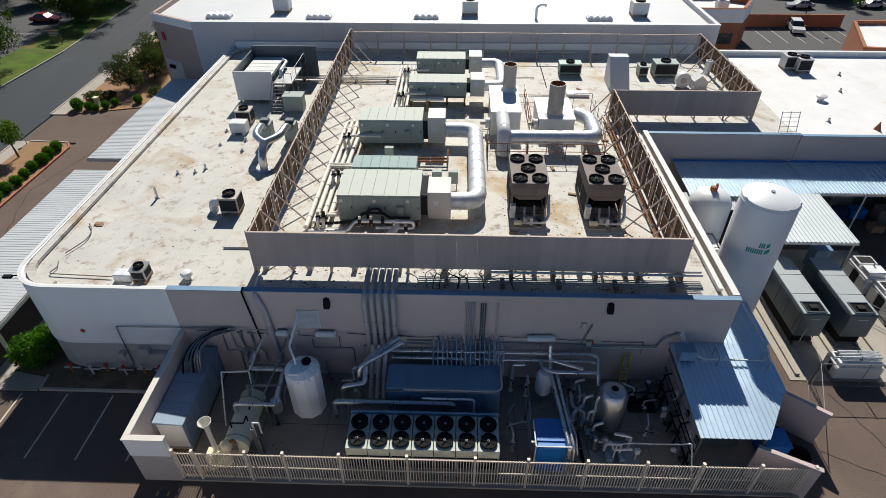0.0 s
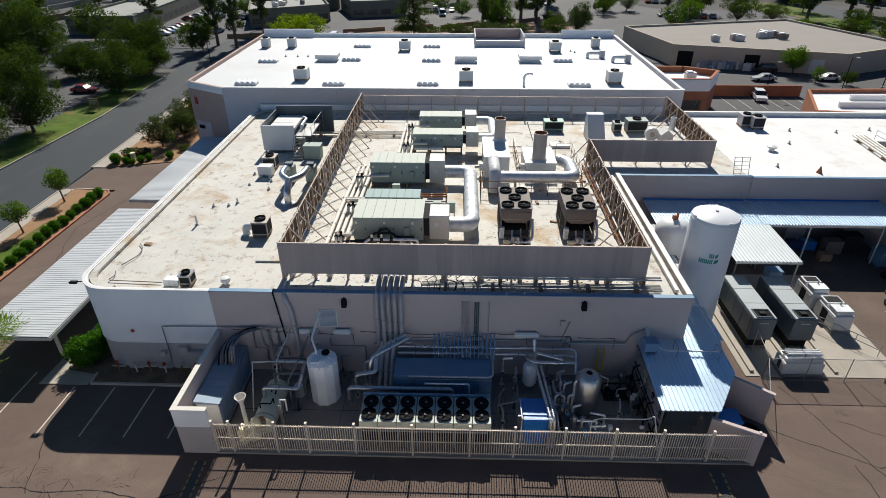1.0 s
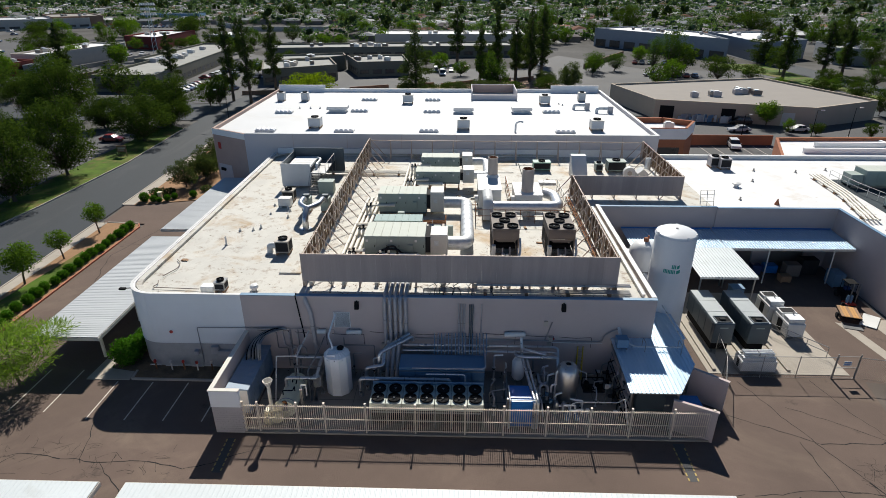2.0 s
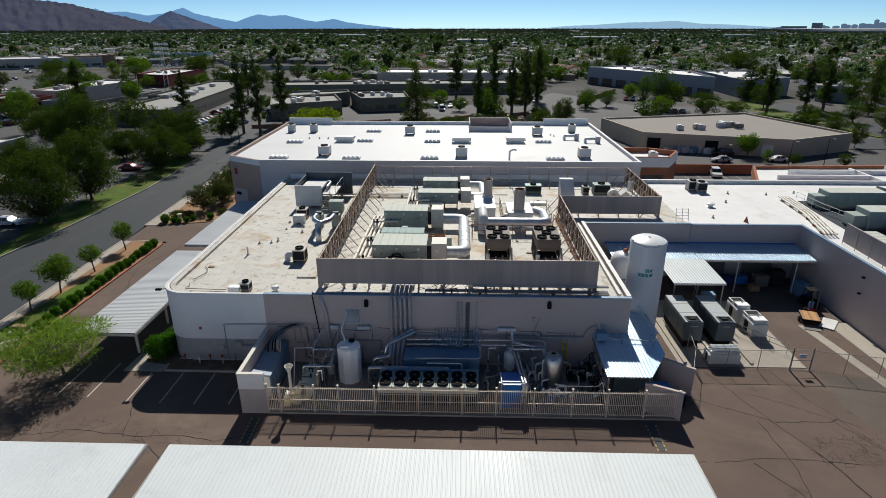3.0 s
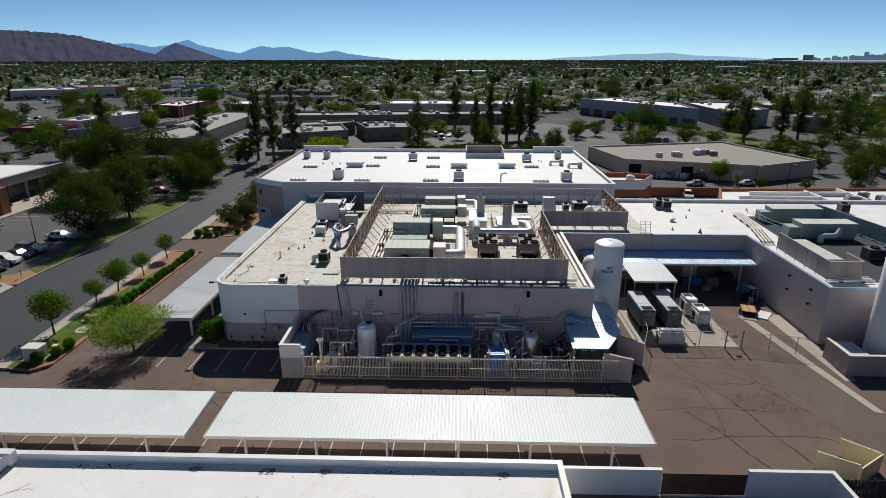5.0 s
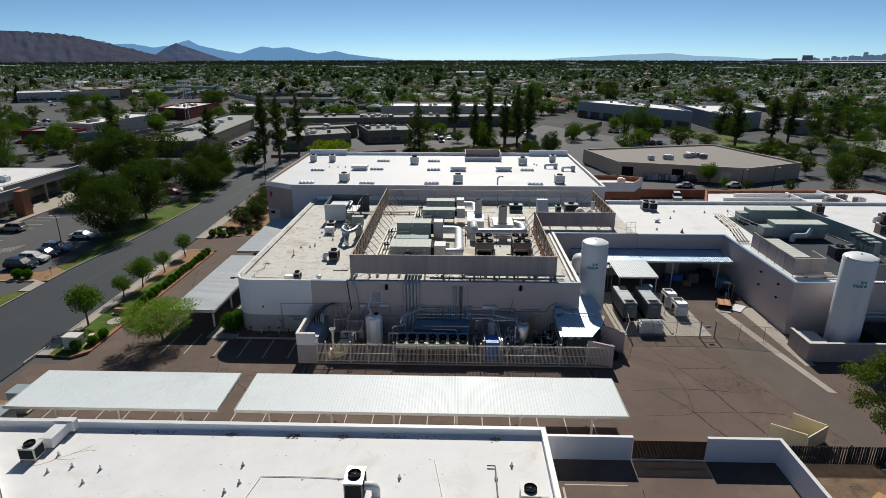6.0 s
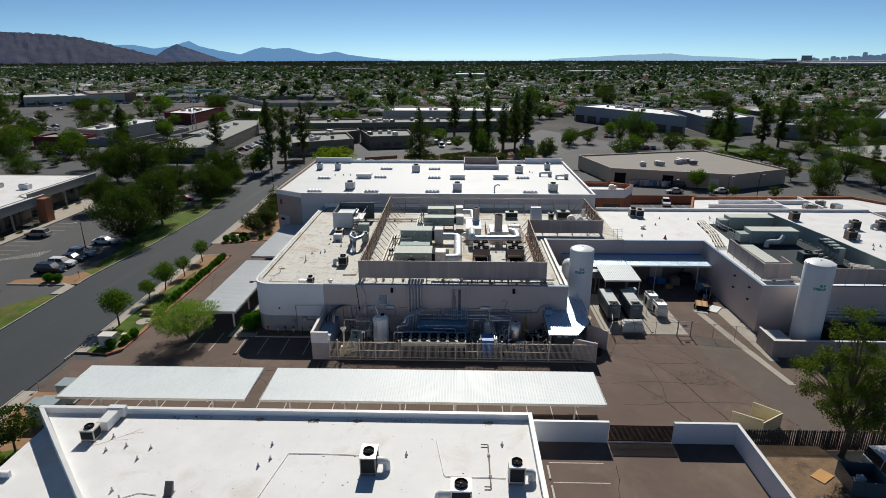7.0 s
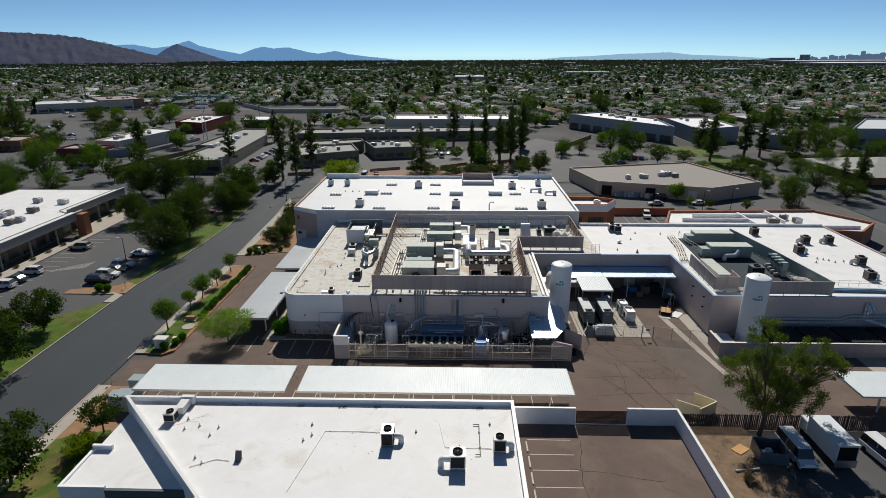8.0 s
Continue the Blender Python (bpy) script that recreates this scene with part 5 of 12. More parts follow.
pipe_run("roof_pipe", [(-9.9, 38.3, 7.5), (-6.0, 38.3, 7.5), (-5.6, 38.9, 7.5), (-5.6, 41.0, 7.5)], 0.12, "jacketed branch pipes between air handlers", M_PIPEWHITE, spread=(0.0, 0.35), count=2, supports=2.0)
pipe_run("roof_pipe", [(-9.9, 28.4, 7.0), (-5.2, 28.4, 7.0), (-4.5, 29.3, 7.3), (-4.0, 30.4, 7.5), (-4.0, 31.4, 7.5)], 0.19, "fat cream jacketed pipes before the first air handler", M_PIPEWHITE, spread=(0, 0.5), count=2, supports=2.0, bend=0.35)
pipe_run("roof_pipe", [(-9.8, 30.0, 7.35), (-7.2, 30.0, 7.45), (-6.7, 30.4, 7.95), (-2.9, 30.4, 7.95), (-2.9, 30.4, 7.45), (-5.4, 30.4, 7.45)], 0.12, "silver jacketed manifold looped before the air handler", M_FOIL, bend=0.22)
pipe_run("roof_pipe", [(-9.4, 30.5, 7.6), (-7.0, 30.8, 7.6), (-6.2, 31.0, 8.2), (-4.9, 31.0, 8.2), (-4.6, 31.2, 7.7), (-3.2, 31.2, 7.7)], 0.10, "dark bent pipe on the air handler's face", M_DARK, bend=0.25)
pipe_run("roof_pipe", [(-6.0, 31.1, 7.7), (-6.0, 31.1, 8.35), (-5.2, 31.1, 8.5), (-5.0, 31.2, 8.0)], 0.09, "dark arched pipe above the manifold", M_DARK, bend=0.3)
for k in range(5):
    top = thing("pipe_valve", -6.4 + 0.75 * k, 30.4, ROOF, "small dark valve with an actuator on the silver manifold", "valve", "valves on the manifold")
    part("valve_body", lathe(bmesh.new(), [(0.13, -0.12), (0.18, 0), (0.13, 0.12)], 10), M_DARK, top, at=pose(0, 0, 1.23 if k < 3 else 0.73, 0, 90, 0), smooth=True)
    part("actuator", boxes((-0.09, -0.09, 1.4, 0.09, 0.09, 1.62) if k < 3 else (-0.09, -0.09, 0.9, 0.09, 0.09, 1.12), bevel=0.02), (M_PIPEWHITE, M_BEIGE, M_BLACK)[k % 3], top)
    part("stand", boxes((-0.04, -0.04, 0, 0.04, 0.04, 1.1 if k < 3 else 0.6)), M_STEEL, top)
pipe_run("roof_pipe", [(-4.6, 50.2, 7.9), (-1.5, 50.2, 7.9)], 0.14, "jacketed header pipe in front of an air handler", M_PIPEWHITE, spread=(0, 0.4), count=2, supports=1.6)
pipe_run("roof_pipe", [(-12.4, 57.2, 7.1), (-5.9, 57.2, 7.1)], 0.10, "pipes crossing the roof below the screen", M_PIPEWHITE, spread=(0, 0.4), count=3, supports=2.4)
pipe_run("roof_pipe", [(-17.5, 57.3, 7.1), (-12.6, 57.3, 7.1)], 0.09, "pipes from the cooling tower", M_PIPEWHITE, spread=(0, 0.35), count=3, supports=2.0)
pipe_run("roof_pipe", [(13.3, 28.4, 7.0), (13.3, 48.6, 7.0)], 0.07, "rusty conduit along the screen's foot", M_RUST, spread=(-0.25, 0), count=2, supports=3.0)
pipe_run("roof_pipe", [(-4.0, 28.5, 7.15), (13.0, 28.5, 7.15)], 0.09, "cream pipe behind the front screen", M_PIPEWHITE, supports=2.5)
for mx, my, lab in ((-5.5, 40.2, "grey valve cabinet between air handlers"), (-1.6, 36.6, "grey disconnect box beside the plenum"), (-0.4, 36.6, "small green disconnect box")):
    top = thing("disconnect_box", mx, my, ROOF, lab, "electrical box")
    part("box", boxes((-0.35, -0.2, 0.5, 0.35, 0.2, 1.5), bevel=0.015), M_AHU, top)
    part("stand", boxes((-0.3, -0.04, 0, -0.22, 0.04, 0.495), (0.22, -0.04, 0, 0.3, 0.04, 0.495)), M_STEEL, top)
pipe_run("red_steel_frame", [(-3.6, 40.3, 7.2), (-0.9, 40.3, 7.2), (-0.9, 41.8, 7.2)], 0.09, "red-brown steel support frame between air handlers", M_RUST, spread=(0, -0.5), count=2, bend=0.0, category="steel frame")

# conduits and pipe rack on the open strip in front of the screen
for k in range(5):
    x = -5.35 + 0.42 * k
    r = 0.15
    pipe_run("wall_pipe", [(x, 29.2, 7.1), (x, 24.75, 7.1), (x, 24.12, 6.95), (x, 24.12, 3.4 - 0.15 * k), (x + 0.0, 24.12, 2.9)], r, "grey jacketed pipe bent over the roof edge", M_PIPEGREY, group="pipes over the roof edge", bend=0.35)
for k in range(4):
    pipe_run("conduit_rack", [(-2.3, 25.5 + 0.16 * k, 7.05), (14.4, 25.5 + 0.16 * k, 7.05)], 0.035, "galvanised conduit along the roof edge", M_STEEL, group="conduits along the roof edge", supports=3.0)
for k in range(2):
    pipe_run("conduit_rack", [(2.0, 26.3 + 0.3 * k, 7.25), (14.6, 26.3 + 0.3 * k, 7.25)], 0.08, "grey pipe along the roof edge", M_PIPEGREY, group="pipes along the roof edge", supports=2.4)
rnd = random.Random(7)
for k in range(14):
    x = rnd.uniform(-2.5, 3.5)
    pts = [(x, 25.0, 7.0), (x + rnd.uniform(-.3, .3), 25.7, 7.25), (x + rnd.uniform(-.8, .8), 26.4, 7.0), (x + rnd.uniform(-1, 1), 27.2, 7.05)]
    single("roof_cable", tube(bmesh.new(), [(p[0] - x, p[1] - 25.0, p[2] - ROOF) for p in pts], 0.03, 5, 0.3), M_BLACK if k % 2 else M_STEEL, x, 25.0, ROOF, "slack cable crossing the roof strip", "cable", "cables on the roof strip")
for k in range(10):
    x = -11.8 + k * 2.75
    single("roof_sleeper", boxes((-0.16, -0.4, 0, 0.16, 0.4, 0.42), bevel=0.02), M_ROOF, x, 27.1, ROOF, "coated screen footing block", "footing", "screen footings")


# ---- branch pipes, valves and conduit round the air handlers ----
def branch(x, y0, y1, z, xe, label, count=2):
    """A pair of jacketed branches off the roof pipes into an air handler, with dark valves."""
    top = thing("branch_pipe", x, y0, ROOF, label, "pipe", "branch pipes on the roof")
    for k in range(count):
        o = 0.38 * k
        part("pipe", tube(bmesh.new(), [(o, 0, 0.5), (o, 0, z - ROOF), (o, y1 - y0, z - ROOF), (xe - x, y1 - y0 + o, z - ROOF)], 0.11, 8, 0.2), M_PIPEWHITE, top, smooth=True)
        part("valve", lathe(bmesh.new(), [(0.13, -0.14), (0.19, 0), (0.13, 0.14)], 10), M_DARK, top, at=pose(o, (y1 - y0) * 0.5, z - ROOF, 90, 0, 0), smooth=True)
        part("actuator", boxes((o - 0.1, (y1 - y0) * 0.5 - 0.1, z - ROOF + 0.2, o + 0.1, (y1 - y0) * 0.5 + 0.1, z - ROOF + 0.45), bevel=0.02), M_BLACK if k else M_BEIGE, top)
        part("stand", boxes((o - 0.05, -0.05, 0, o + 0.05, 0.05, 0.5)), M_STEEL, top)


branch(-9.2, 30.4, 31.0, 8.0, -7.9, "jacketed branch pipes into the first air handler")
branch(-9.2, 36.0, 36.6, 7.9, -8.1, "jacketed branch pipes into the slim air handler")
branch(-9.3, 41.6, 42.3, 8.1, -6.4, "jacketed branch pipes in front of an air handler")
branch(-5.6, 49.4, 50.6, 8.3, -3.2, "jacketed branch pipes into the rear air handler")
branch(-5.6, 55.8, 56.9, 8.2, -3.2, "jacketed branch pipes into the last air handler")
rnd = random.Random(17)
# loose conduit and drain lines on the roof deck
for k in range(16):
    x, y = rnd.uniform(-11, 12), rnd.uniform(29, 63)
    a = rnd.choice((0, 0, 90))
    L = rnd.uniform(2.5, 7)
    dx, dy = (L, 0) if a == 0 else (0, L)
    if x + dx > 13 or y + dy > 64:
        dx, dy = -dx, -dy
    single("roof_conduit", tube(bmesh.new(), [(0, 0, 0.0), (0, 0, 0.1), (dx * 0.6, dy * 0.6, 0.1), (dx, dy + 0.3, 0.1)], 0.035, 6, 0.08), (M_RUST, M_STEEL, M_PIPEWHITE, M_DARK)[k % 4], x, y, ROOF, ("rusty conduit lying on the roof deck", "steel conduit lying on the roof deck", "white drain line on the roof deck", "black cable lying on the roof deck")[k % 4], "conduit", "conduits on the roof deck")
for k in range(22):
    x, y = rnd.uniform(-11, 12.5), rnd.uniform(28.5, 62)
    single("roof_block", boxes((-0.12, -0.3, 0, 0.12, 0.3, 0.1), bevel=0.015), M_WOOD, x, y, ROOF, "weathered timber block under the roof pipes", "timber block", "timber blocks on the roof", rz=rnd.uniform(0, 180))
# pumps and valves under the chillers
for cx in (3.6, 8.7):
    for k in range(3):
        top = thing("roof_pump", cx + 0.5 + 0.7 * k, 31.9 + 0.25 * (k % 2), ROOF, "small dark pump among the chiller pipes", "pump", "pumps before the chillers")
        part("motor", lathe(bmesh.new(), [(0.14, 0), (0.16, 0.05), (0.16, 0.4), (0.1, 0.46)], 10), M_CREAM if k == 1 else M_DARK, top, at=pose(0, 0, 0.1), smooth=True)
        part("foot", boxes((-0.2, -0.2, 0, 0.2, 0.2, 0.095)), M_CONC, top)
        part("pipe", tube(bmesh.new(), [(0.1, 0, 0.25), (0.45, 0, 0.25), (0.45, 0.5, 0.25), (0.45, 0.9, 0.9)], 0.07, 8, 0.12), M_PIPEGREY, top, smooth=True)

# ---- the equipment yard: walls and fence ----
structure("wall_yard_west", boxes((-17.0, 16.86, 0, -16.78, 24.36, 3.75)), M_MAUVE, "mauve stucco yard wall", "wall")
structure("wall_yard_pier", boxes((-17.02, 16.6, 2.35, -14.9, 16.85, 3.75)), M_WHITEWALL, "pale stucco pier wall beside the fence", "wall")
structure("wall_yard_pier_base", boxes((-17.0, 16.63, 0, -14.9, 16.83, 2.345)), M_BLOCK, "painted block base of the pier", "wall")
bm = bmesh.new()
for r in range(12):
    for c in range(6):
        x = -16.98 + c * 0.4 + (0.2 if r % 2 else 0)
        box(bm, x, 16.615, r * 0.2 + 0.008, min(x + 0.39, -14.91), 16.629, r * 0.2 + 0.192)
structure("trim_pier_blocks", bm, M_BLOCK, "faces of the painted concrete blocks", "trim")
structure("trim_yard_wall_cap", boxes((-17.06, 16.56, 3.755, -14.86, 16.89, 3.81), (-17.06, 16.9, 3.755, -16.72, 24.3, 3.81)), M_FASCIA, "cream cap on the yard wall", "trim")
bm = bmesh.new()
wall_band(bm, [(18.75, 16.7), (16.1, 18.0)], 0.2, 0, 2.7)
structure("wall_yard_east_1", bm, M_MAUVE, "slanting mauve wing wall at the fence end", "wall")
bm = bmesh.new()
wall_band(bm, [(20.9, 20.1), (18.6, 21.9)], 0.2, 0, 2.7)
structure("wall_yard_east_2", bm, M_MAUVE, "slanting mauve wing wall behind the shelter", "wall")
structure("trim_wing_cap", wall_band(bmesh.new(), [(18.78, 16.64), (16.06, 17.98)], 0.24, 2.705, 2.74), M_MAUVE, "cream cap on the wing wall", "trim")
structure("trim_wing_cap_2", wall_band(bmesh.new(), [(20.93, 20.05), (18.57, 21.9)], 0.24, 2.705, 2.74), M_MAUVE, "cream cap on the wing wall", "trim")
structure("trim_fence_kerb", boxes((-14.9, 16.6, 0, 18.6, 16.85, 0.14)), M_CONC, "low concrete kerb below the fence", "kerb")
fence = thing("picket_fence", 0, 16.72, 0.14, "cream steel picket fence with square posts round the equipment yard", "fence")
pk = finish(boxes((-0.021, -0.021, 0.12, 0.021, 0.021, 2.4)), "picket", M_FENCE)
po = finish(boxes((-0.06, -0.06, -0.02, 0.06, 0.06, 2.62), (-0.075, -0.075, 2.625, 0.075, 0.075, 2.66)), "post", M_FENCE)
posts_x = [-14.8, -13.75, -10.95, -8.95, -6.0, -2.45, 1.1, 3.85, 6.9, 9.95, 12.8, 15.75, 18.45]
for a, b in zip(posts_x, posts_x[1:]):
    n = round((b - a) / 0.15)
    for i in range(1, n):
        ob = new("picket", pk)
        ob.parent = fence
        ob.matrix_basis = pose(a + (b - a) * i / n, 0, 0)
    for z in (0.2, 1.15, 2.25):
        part("rail", boxes((a + 0.065, 0.02, z - 0.03, b - 0.065, 0.065, z + 0.03)), M_FENCE, fence)
for x in posts_x:
    ob = new("post", po)
    ob.parent = fence
    ob.matrix_basis = pose(x, 0, 0)

# ---- condenser bank with fourteen fans ----
top = thing("condenser_bank", -5.85, 17.42, 0.03, "pale green condenser bank with fourteen black fans", "condenser")
W = 8.3 / 7
for i in range(7):
    cell = part("fan_cell", boxes((W * i + 0.02, 0, 1.6, W * (i + 1) - 0.02, 2.22, 2.22), bevel=0.015), M_AHU_TOP, top)
    for yy in (0.58, 1.64):
        fan(cell, W * (i + 0.5), yy, 2.225, 0.46, blades=5)
part("coil", boxes((0.1, 0.1, 0.4, 8.2, 2.1, 1.59)), M_DARK, top)
part("rear_guard", boxes((0, 2.24, 1.7, 8.3, 2.3, 2.45)), M_BLUEGREY, top)
for i in range(8):
    for ly in (0.0, 2.1):
        part("leg", boxes((min(W * i, 8.2), ly, 0, min(W * i, 8.2) + 0.1, ly + 0.1, 1.59)), M_STEEL, top)
part("header_pipe", tube(bmesh.new(), [(0.2, -0.06, 1.5), (8.1, -0.06, 1.5)], 0.05, 8), M_STEEL, top)

# ---- enclosed blue-grey chiller against the wall ----
top = thing("chiller_enclosure", -4.05, 21.3, 0.03, "long blue-grey panelled chiller enclosure beside the wall", "chiller")
edges = [0, 1.3, 2.5, 3.7, 4.7, 5.7, 6.7]
for a, b in zip(edges, edges[1:]):
    part("side_panel", boxes((a + 0.01, 0, 0.15, b - 0.01, 1.7, 2.5), bevel=0.02), M_BLUEGREY, top)
    part("top_pan", boxes((a + 0.01, -0.03, 2.505, b - 0.01, 1.73, 2.56), bevel=0.01), M_BLUEGREY, top)
    part("door", boxes((a + 0.12, -0.03, 0.35, b - 0.12, -0.003, 2.2), bevel=0.006), M_BLUEGREY, top)
    part("standing_seam", boxes((b - 0.04, -0.04, 2.565, b + 0.03, 1.74, 2.62)), M_BLUEGREY, top)
part("plinth", boxes((-0.05, -0.05, 0, 6.75, 1.75, 0.145)), M_CONC, top)

# ---- white plastic tank ----
top = thing("storage_tank", -8.95, 21.8, 0.03, "tall white ribbed plastic storage tank with a black lid", "tank")
bm = bmesh.new()
lathe(bm, [(1.03, 0), (1.05, 0.1), (1.05, 3.2), (1.0, 3.45), (0.55, 3.68), (0.0001, 3.72)], 10)
part("shell", bm, M_POLY, top)
for i in range(10):
    a = 2 * math.pi * (i + 0.5) / 10
    part("rib", tube(bmesh.new(), [(1.03 * math.cos(a), 1.03 * math.sin(a), 3.3), (0.5 * math.cos(a), 0.5 * math.sin(a), 3.72)], 0.06, 6), M_POLY, top)
part("lid", lathe(bmesh.new(), [(0.28, 3.7), (0.28, 3.82), (0.2, 3.85)], 16), M_BLACK, top, at=pose(0.25, 0.25, 0))
part("fill_pipe", tube(bmesh.new(), [(-0.35, 0.1, 3.6), (-0.35, 0.1, 4.1), (-0.7, 0.6, 4.6), (-0.4, 2.3, 5.6)], 0.07, 8, 0.2), M_POLY, top, smooth=True)
part("platform", boxes((-0.6, -0.75, 3.62, 0.0, -0.2, 3.75), bevel=0.02), M_POLY, top)

# ---- switchgear cabinet with its cables ----
top = thing("switchgear_cabinet", -16.6, 18.6, 0.03, "long grey switchgear cabinet with a ribbed sloping roof", "electrical cabinet")
part("body", boxes((0, 0, 0.1, 1.5, 5.6, 2.3), bevel=0.02), M_SWITCH, top)
part("end_panel", boxes((0.04, -0.03, 0.2, 1.46, -0.003, 2.2), bevel=0.01), M_WHITEPAINT, top)
for i in range(6):
    part("side_door", boxes((1.503, 0.15 + i * 0.9, 0.25, 1.54, 0.95 + i * 0.9, 2.15), bevel=0.008), M_SWITCH, top)
for i in range(8):
    part("roof_pan", extrude_profile(bmesh.new(), [(-0.08, 2.31), (1.6, 2.31), (1.6, 2.36), (-0.08, 2.52)], "y", -0.1 + i * 0.72, 0.6 + i * 0.72), M_SWITCH, top)
part("plinth", boxes((-0.03, -0.05, 0, 1.56, 5.65, 0.095)), M_CONC, top)
rnd = random.Random(11)
for k in range(12):
    x0, x1 = -16.3 + 0.1 * k, -15.6 + 0.16 * k
    z = 4.0 + 0.05 * (k % 4)
    pts = [(x0, 22.0 + 0.12 * (k % 5), 2.5), (x0, 22.4 + 0.1 * (k % 5), 3.2 + 0.06 * k), (x0 + 0.3, 23.5, 3.6 + 0.04 * k), (x1 + 0.5, 24.1, z), (-13.9, 24.15, z + 0.02)]
    single("power_cable", tube(bmesh.new(), [(p[0] - x0, p[1] - 22, p[2] - 2.5) for p in pts], 0.055, 6, 0.5), M_STEEL if k % 3 else M_BLACK, x0, 22, 2.5, "thick cable dropping into the switchgear", "cable", "cables of the switchgear")

# ---- diesel fire pump with its tank and funnel ----
top = thing("fuel_tank", -12.4, 19.9, 0.03, "cream horizontal fuel tank on saddles", "tank")
part("shell", tube(bmesh.new(), [(0.15, -1.9, 0.9), (0.15, -1.75, 0.9), (0.15, 1.75, 0.9), (0.15, 1.9, 0.9)], [0.4, 0.74, 0.74, 0.4], 20), M_CREAMTANK, top, smooth=True)
for y in (-1.4, 1.2):
    part("tank_strap", tube(bmesh.new(), [(0.15, y - 0.04, 0.9), (0.15, y + 0.04, 0.9)], 0.755, 20), M_STEEL, top)
part("gauge_pipe", tube(bmesh.new(), [(-0.2, -0.9, 1.55), (-0.2, -0.9, 1.95), (0.55, -0.9, 1.95), (0.55, -0.4, 1.95), (0.55, -0.4, 1.5)], 0.045, 8, 0.08), M_BLACK, top)
for y in (-0.9, 0.9):
    part("saddle", boxes((-0.4, y - 0.1, 0, 0.7, y + 0.1, 0.35)), M_STEEL, top)
part("vent", tube(bmesh.new(), [(0.15, 0.5, 1.45), (0.15, 0.5, 1.9), (0.5, 0.5, 1.9), (0.5, 0.2, 1.7)], 0.05, 8, 0.1), M_BLACK, top)
top = thing("fire_pump", -12.9, 17.75, 0.03, "cream engine-driven pump with rust streaks and a funnel stack", "pump")
part("engine", lathe(bmesh.new(), [(0.35, -0.6), (0.45, -0.5), (0.45, 0.5), (0.35, 0.6)], 16), M_CREAM, top, at=pose(0.15, 0, 0.8, 90, 0, 20), smooth=True)
part("pump_case", lathe(bmesh.new(), [(0.4, -0.2), (0.52, 0), (0.4, 0.2)], 16), M_CREAM, top, at=pose(-0.4, -0.3, 0.6, 0, 90, 20), smooth=True)
part("manifold", tube(bmesh.new(), [(-0.7, -0.3, 0.2), (-0.7, -0.3, 1.1), (0.2, -0.2, 1.35), (0.5, 0.1, 1.2)], 0.1, 8, 0.2), M_CREAM, top, smooth=True)
# funnel is paler than the pump, the sun on it put into the colour
part("exhaust_funnel", lathe(bmesh.new(), [(0.13, 1.1), (0.13, 3.35), (0.36, 3.88), (0.33, 3.88), (0.1, 3.35)], 16), M_FASCIA, top, at=pose(-0.2, -0.05, 0), smooth=True)
part("air_cleaner", lathe(bmesh.new(), [(0.22, 1.2), (0.3, 1.28), (0.3, 1.7), (0.2, 1.82), (0.06, 1.86)], 16), M_CREAM, top, at=pose(0.35, 0.1, 0), smooth=True)
part("cooling_pipe", tube(bmesh.new(), [(0.35, 0.1, 1.7), (0.75, 0.3, 1.75), (0.85, 0.35, 0.5)], 0.09, 10, 0.15), M_RUST, top, smooth=True)
part("coupling_guard", extrude_profile(bmesh.new(), [(-0.75, 0.2), (-0.2, 0.2), (-0.25, 1.3), (-0.6, 1.45)], "y", -0.45, 0.05), M_CREAM, top)
part("gauge_panel", boxes((0.5, 0.2, 0.9, 0.9, 0.35, 1.5), bevel=0.01), M_STEEL, top)
part("base", boxes((-1.0, -0.6, 0, 1.0, 0.6, 0.15)), M_CONC, top)


# ---- pipe frames and silver process pipes ----
def frame_stand(x, y, w, d, h, label, material=M_STEEL, z=0.03):
    top = thing("pipe_stand", x, y, z, label, "pipe stand", "pipe stands in the yard")
    for px in (0, w):
        for py in (0, d):
            part("leg", boxes((px - 0.05, py - 0.05, 0, px + 0.05, py + 0.05, h)), material, top)
            part("foot_plate", boxes((px - 0.16, py - 0.16, 0, px + 0.16, py + 0.16, 0.03)), material, top)
    if w > 0.2:
        for py in (0, d):
            part("cross_beam", boxes((0.055, py - 0.05, h - 0.12, w - 0.055, py + 0.05, h)), material, top)
    for px in (0, w):
        part("cross_beam", boxes((px - 0.05, 0.055, h * 0.6, px + 0.05, d - 0.055, h * 0.6 + 0.1)), material, top)
    return top


def yard_pipe(pts, r, label, material=M_FOIL_YARD, bend=0.25, name="process_pipe"):
    return pipe_run(name, pts, r, label, material, bend=bend, z=0.03, group="process pipes in the yard")


frame_stand(-12.2, 21.2, 2.0, 1.6, 2.6, "galvanised pipe stand over the fuel tank")
frame_stand(-10.6, 20.4, 0.05, 2.6, 2.3, "slim galvanised pipe stand beside the white tank")
frame_stand(4.2, 18.0, 0.06, 3.0, 2.4, "galvanised stand beside the blue cabinet")
frame_stand(-10.9, 18.0, 0.06, 0.4, 2.9, "rust-footed instrument stand on the yard slab")
yard_pipe([(-12.6, 20.0, 1.6), (-12.6, 20.0, 2.4), (-10.4, 20.0, 2.4), (-10.3, 20.0, 2.4), (-10.3, 22.4, 2.6), (-12.4, 22.4, 2.6), (-12.4, 23.6, 2.8)], 0.13, "silver jacketed loop of pipe over the fuel tank")
yard_pipe([(-10.3, 20.3, 2.4), (-10.3, 20.3, 1.5)], 0.3, "silver vessel hanging in the pipe loop")
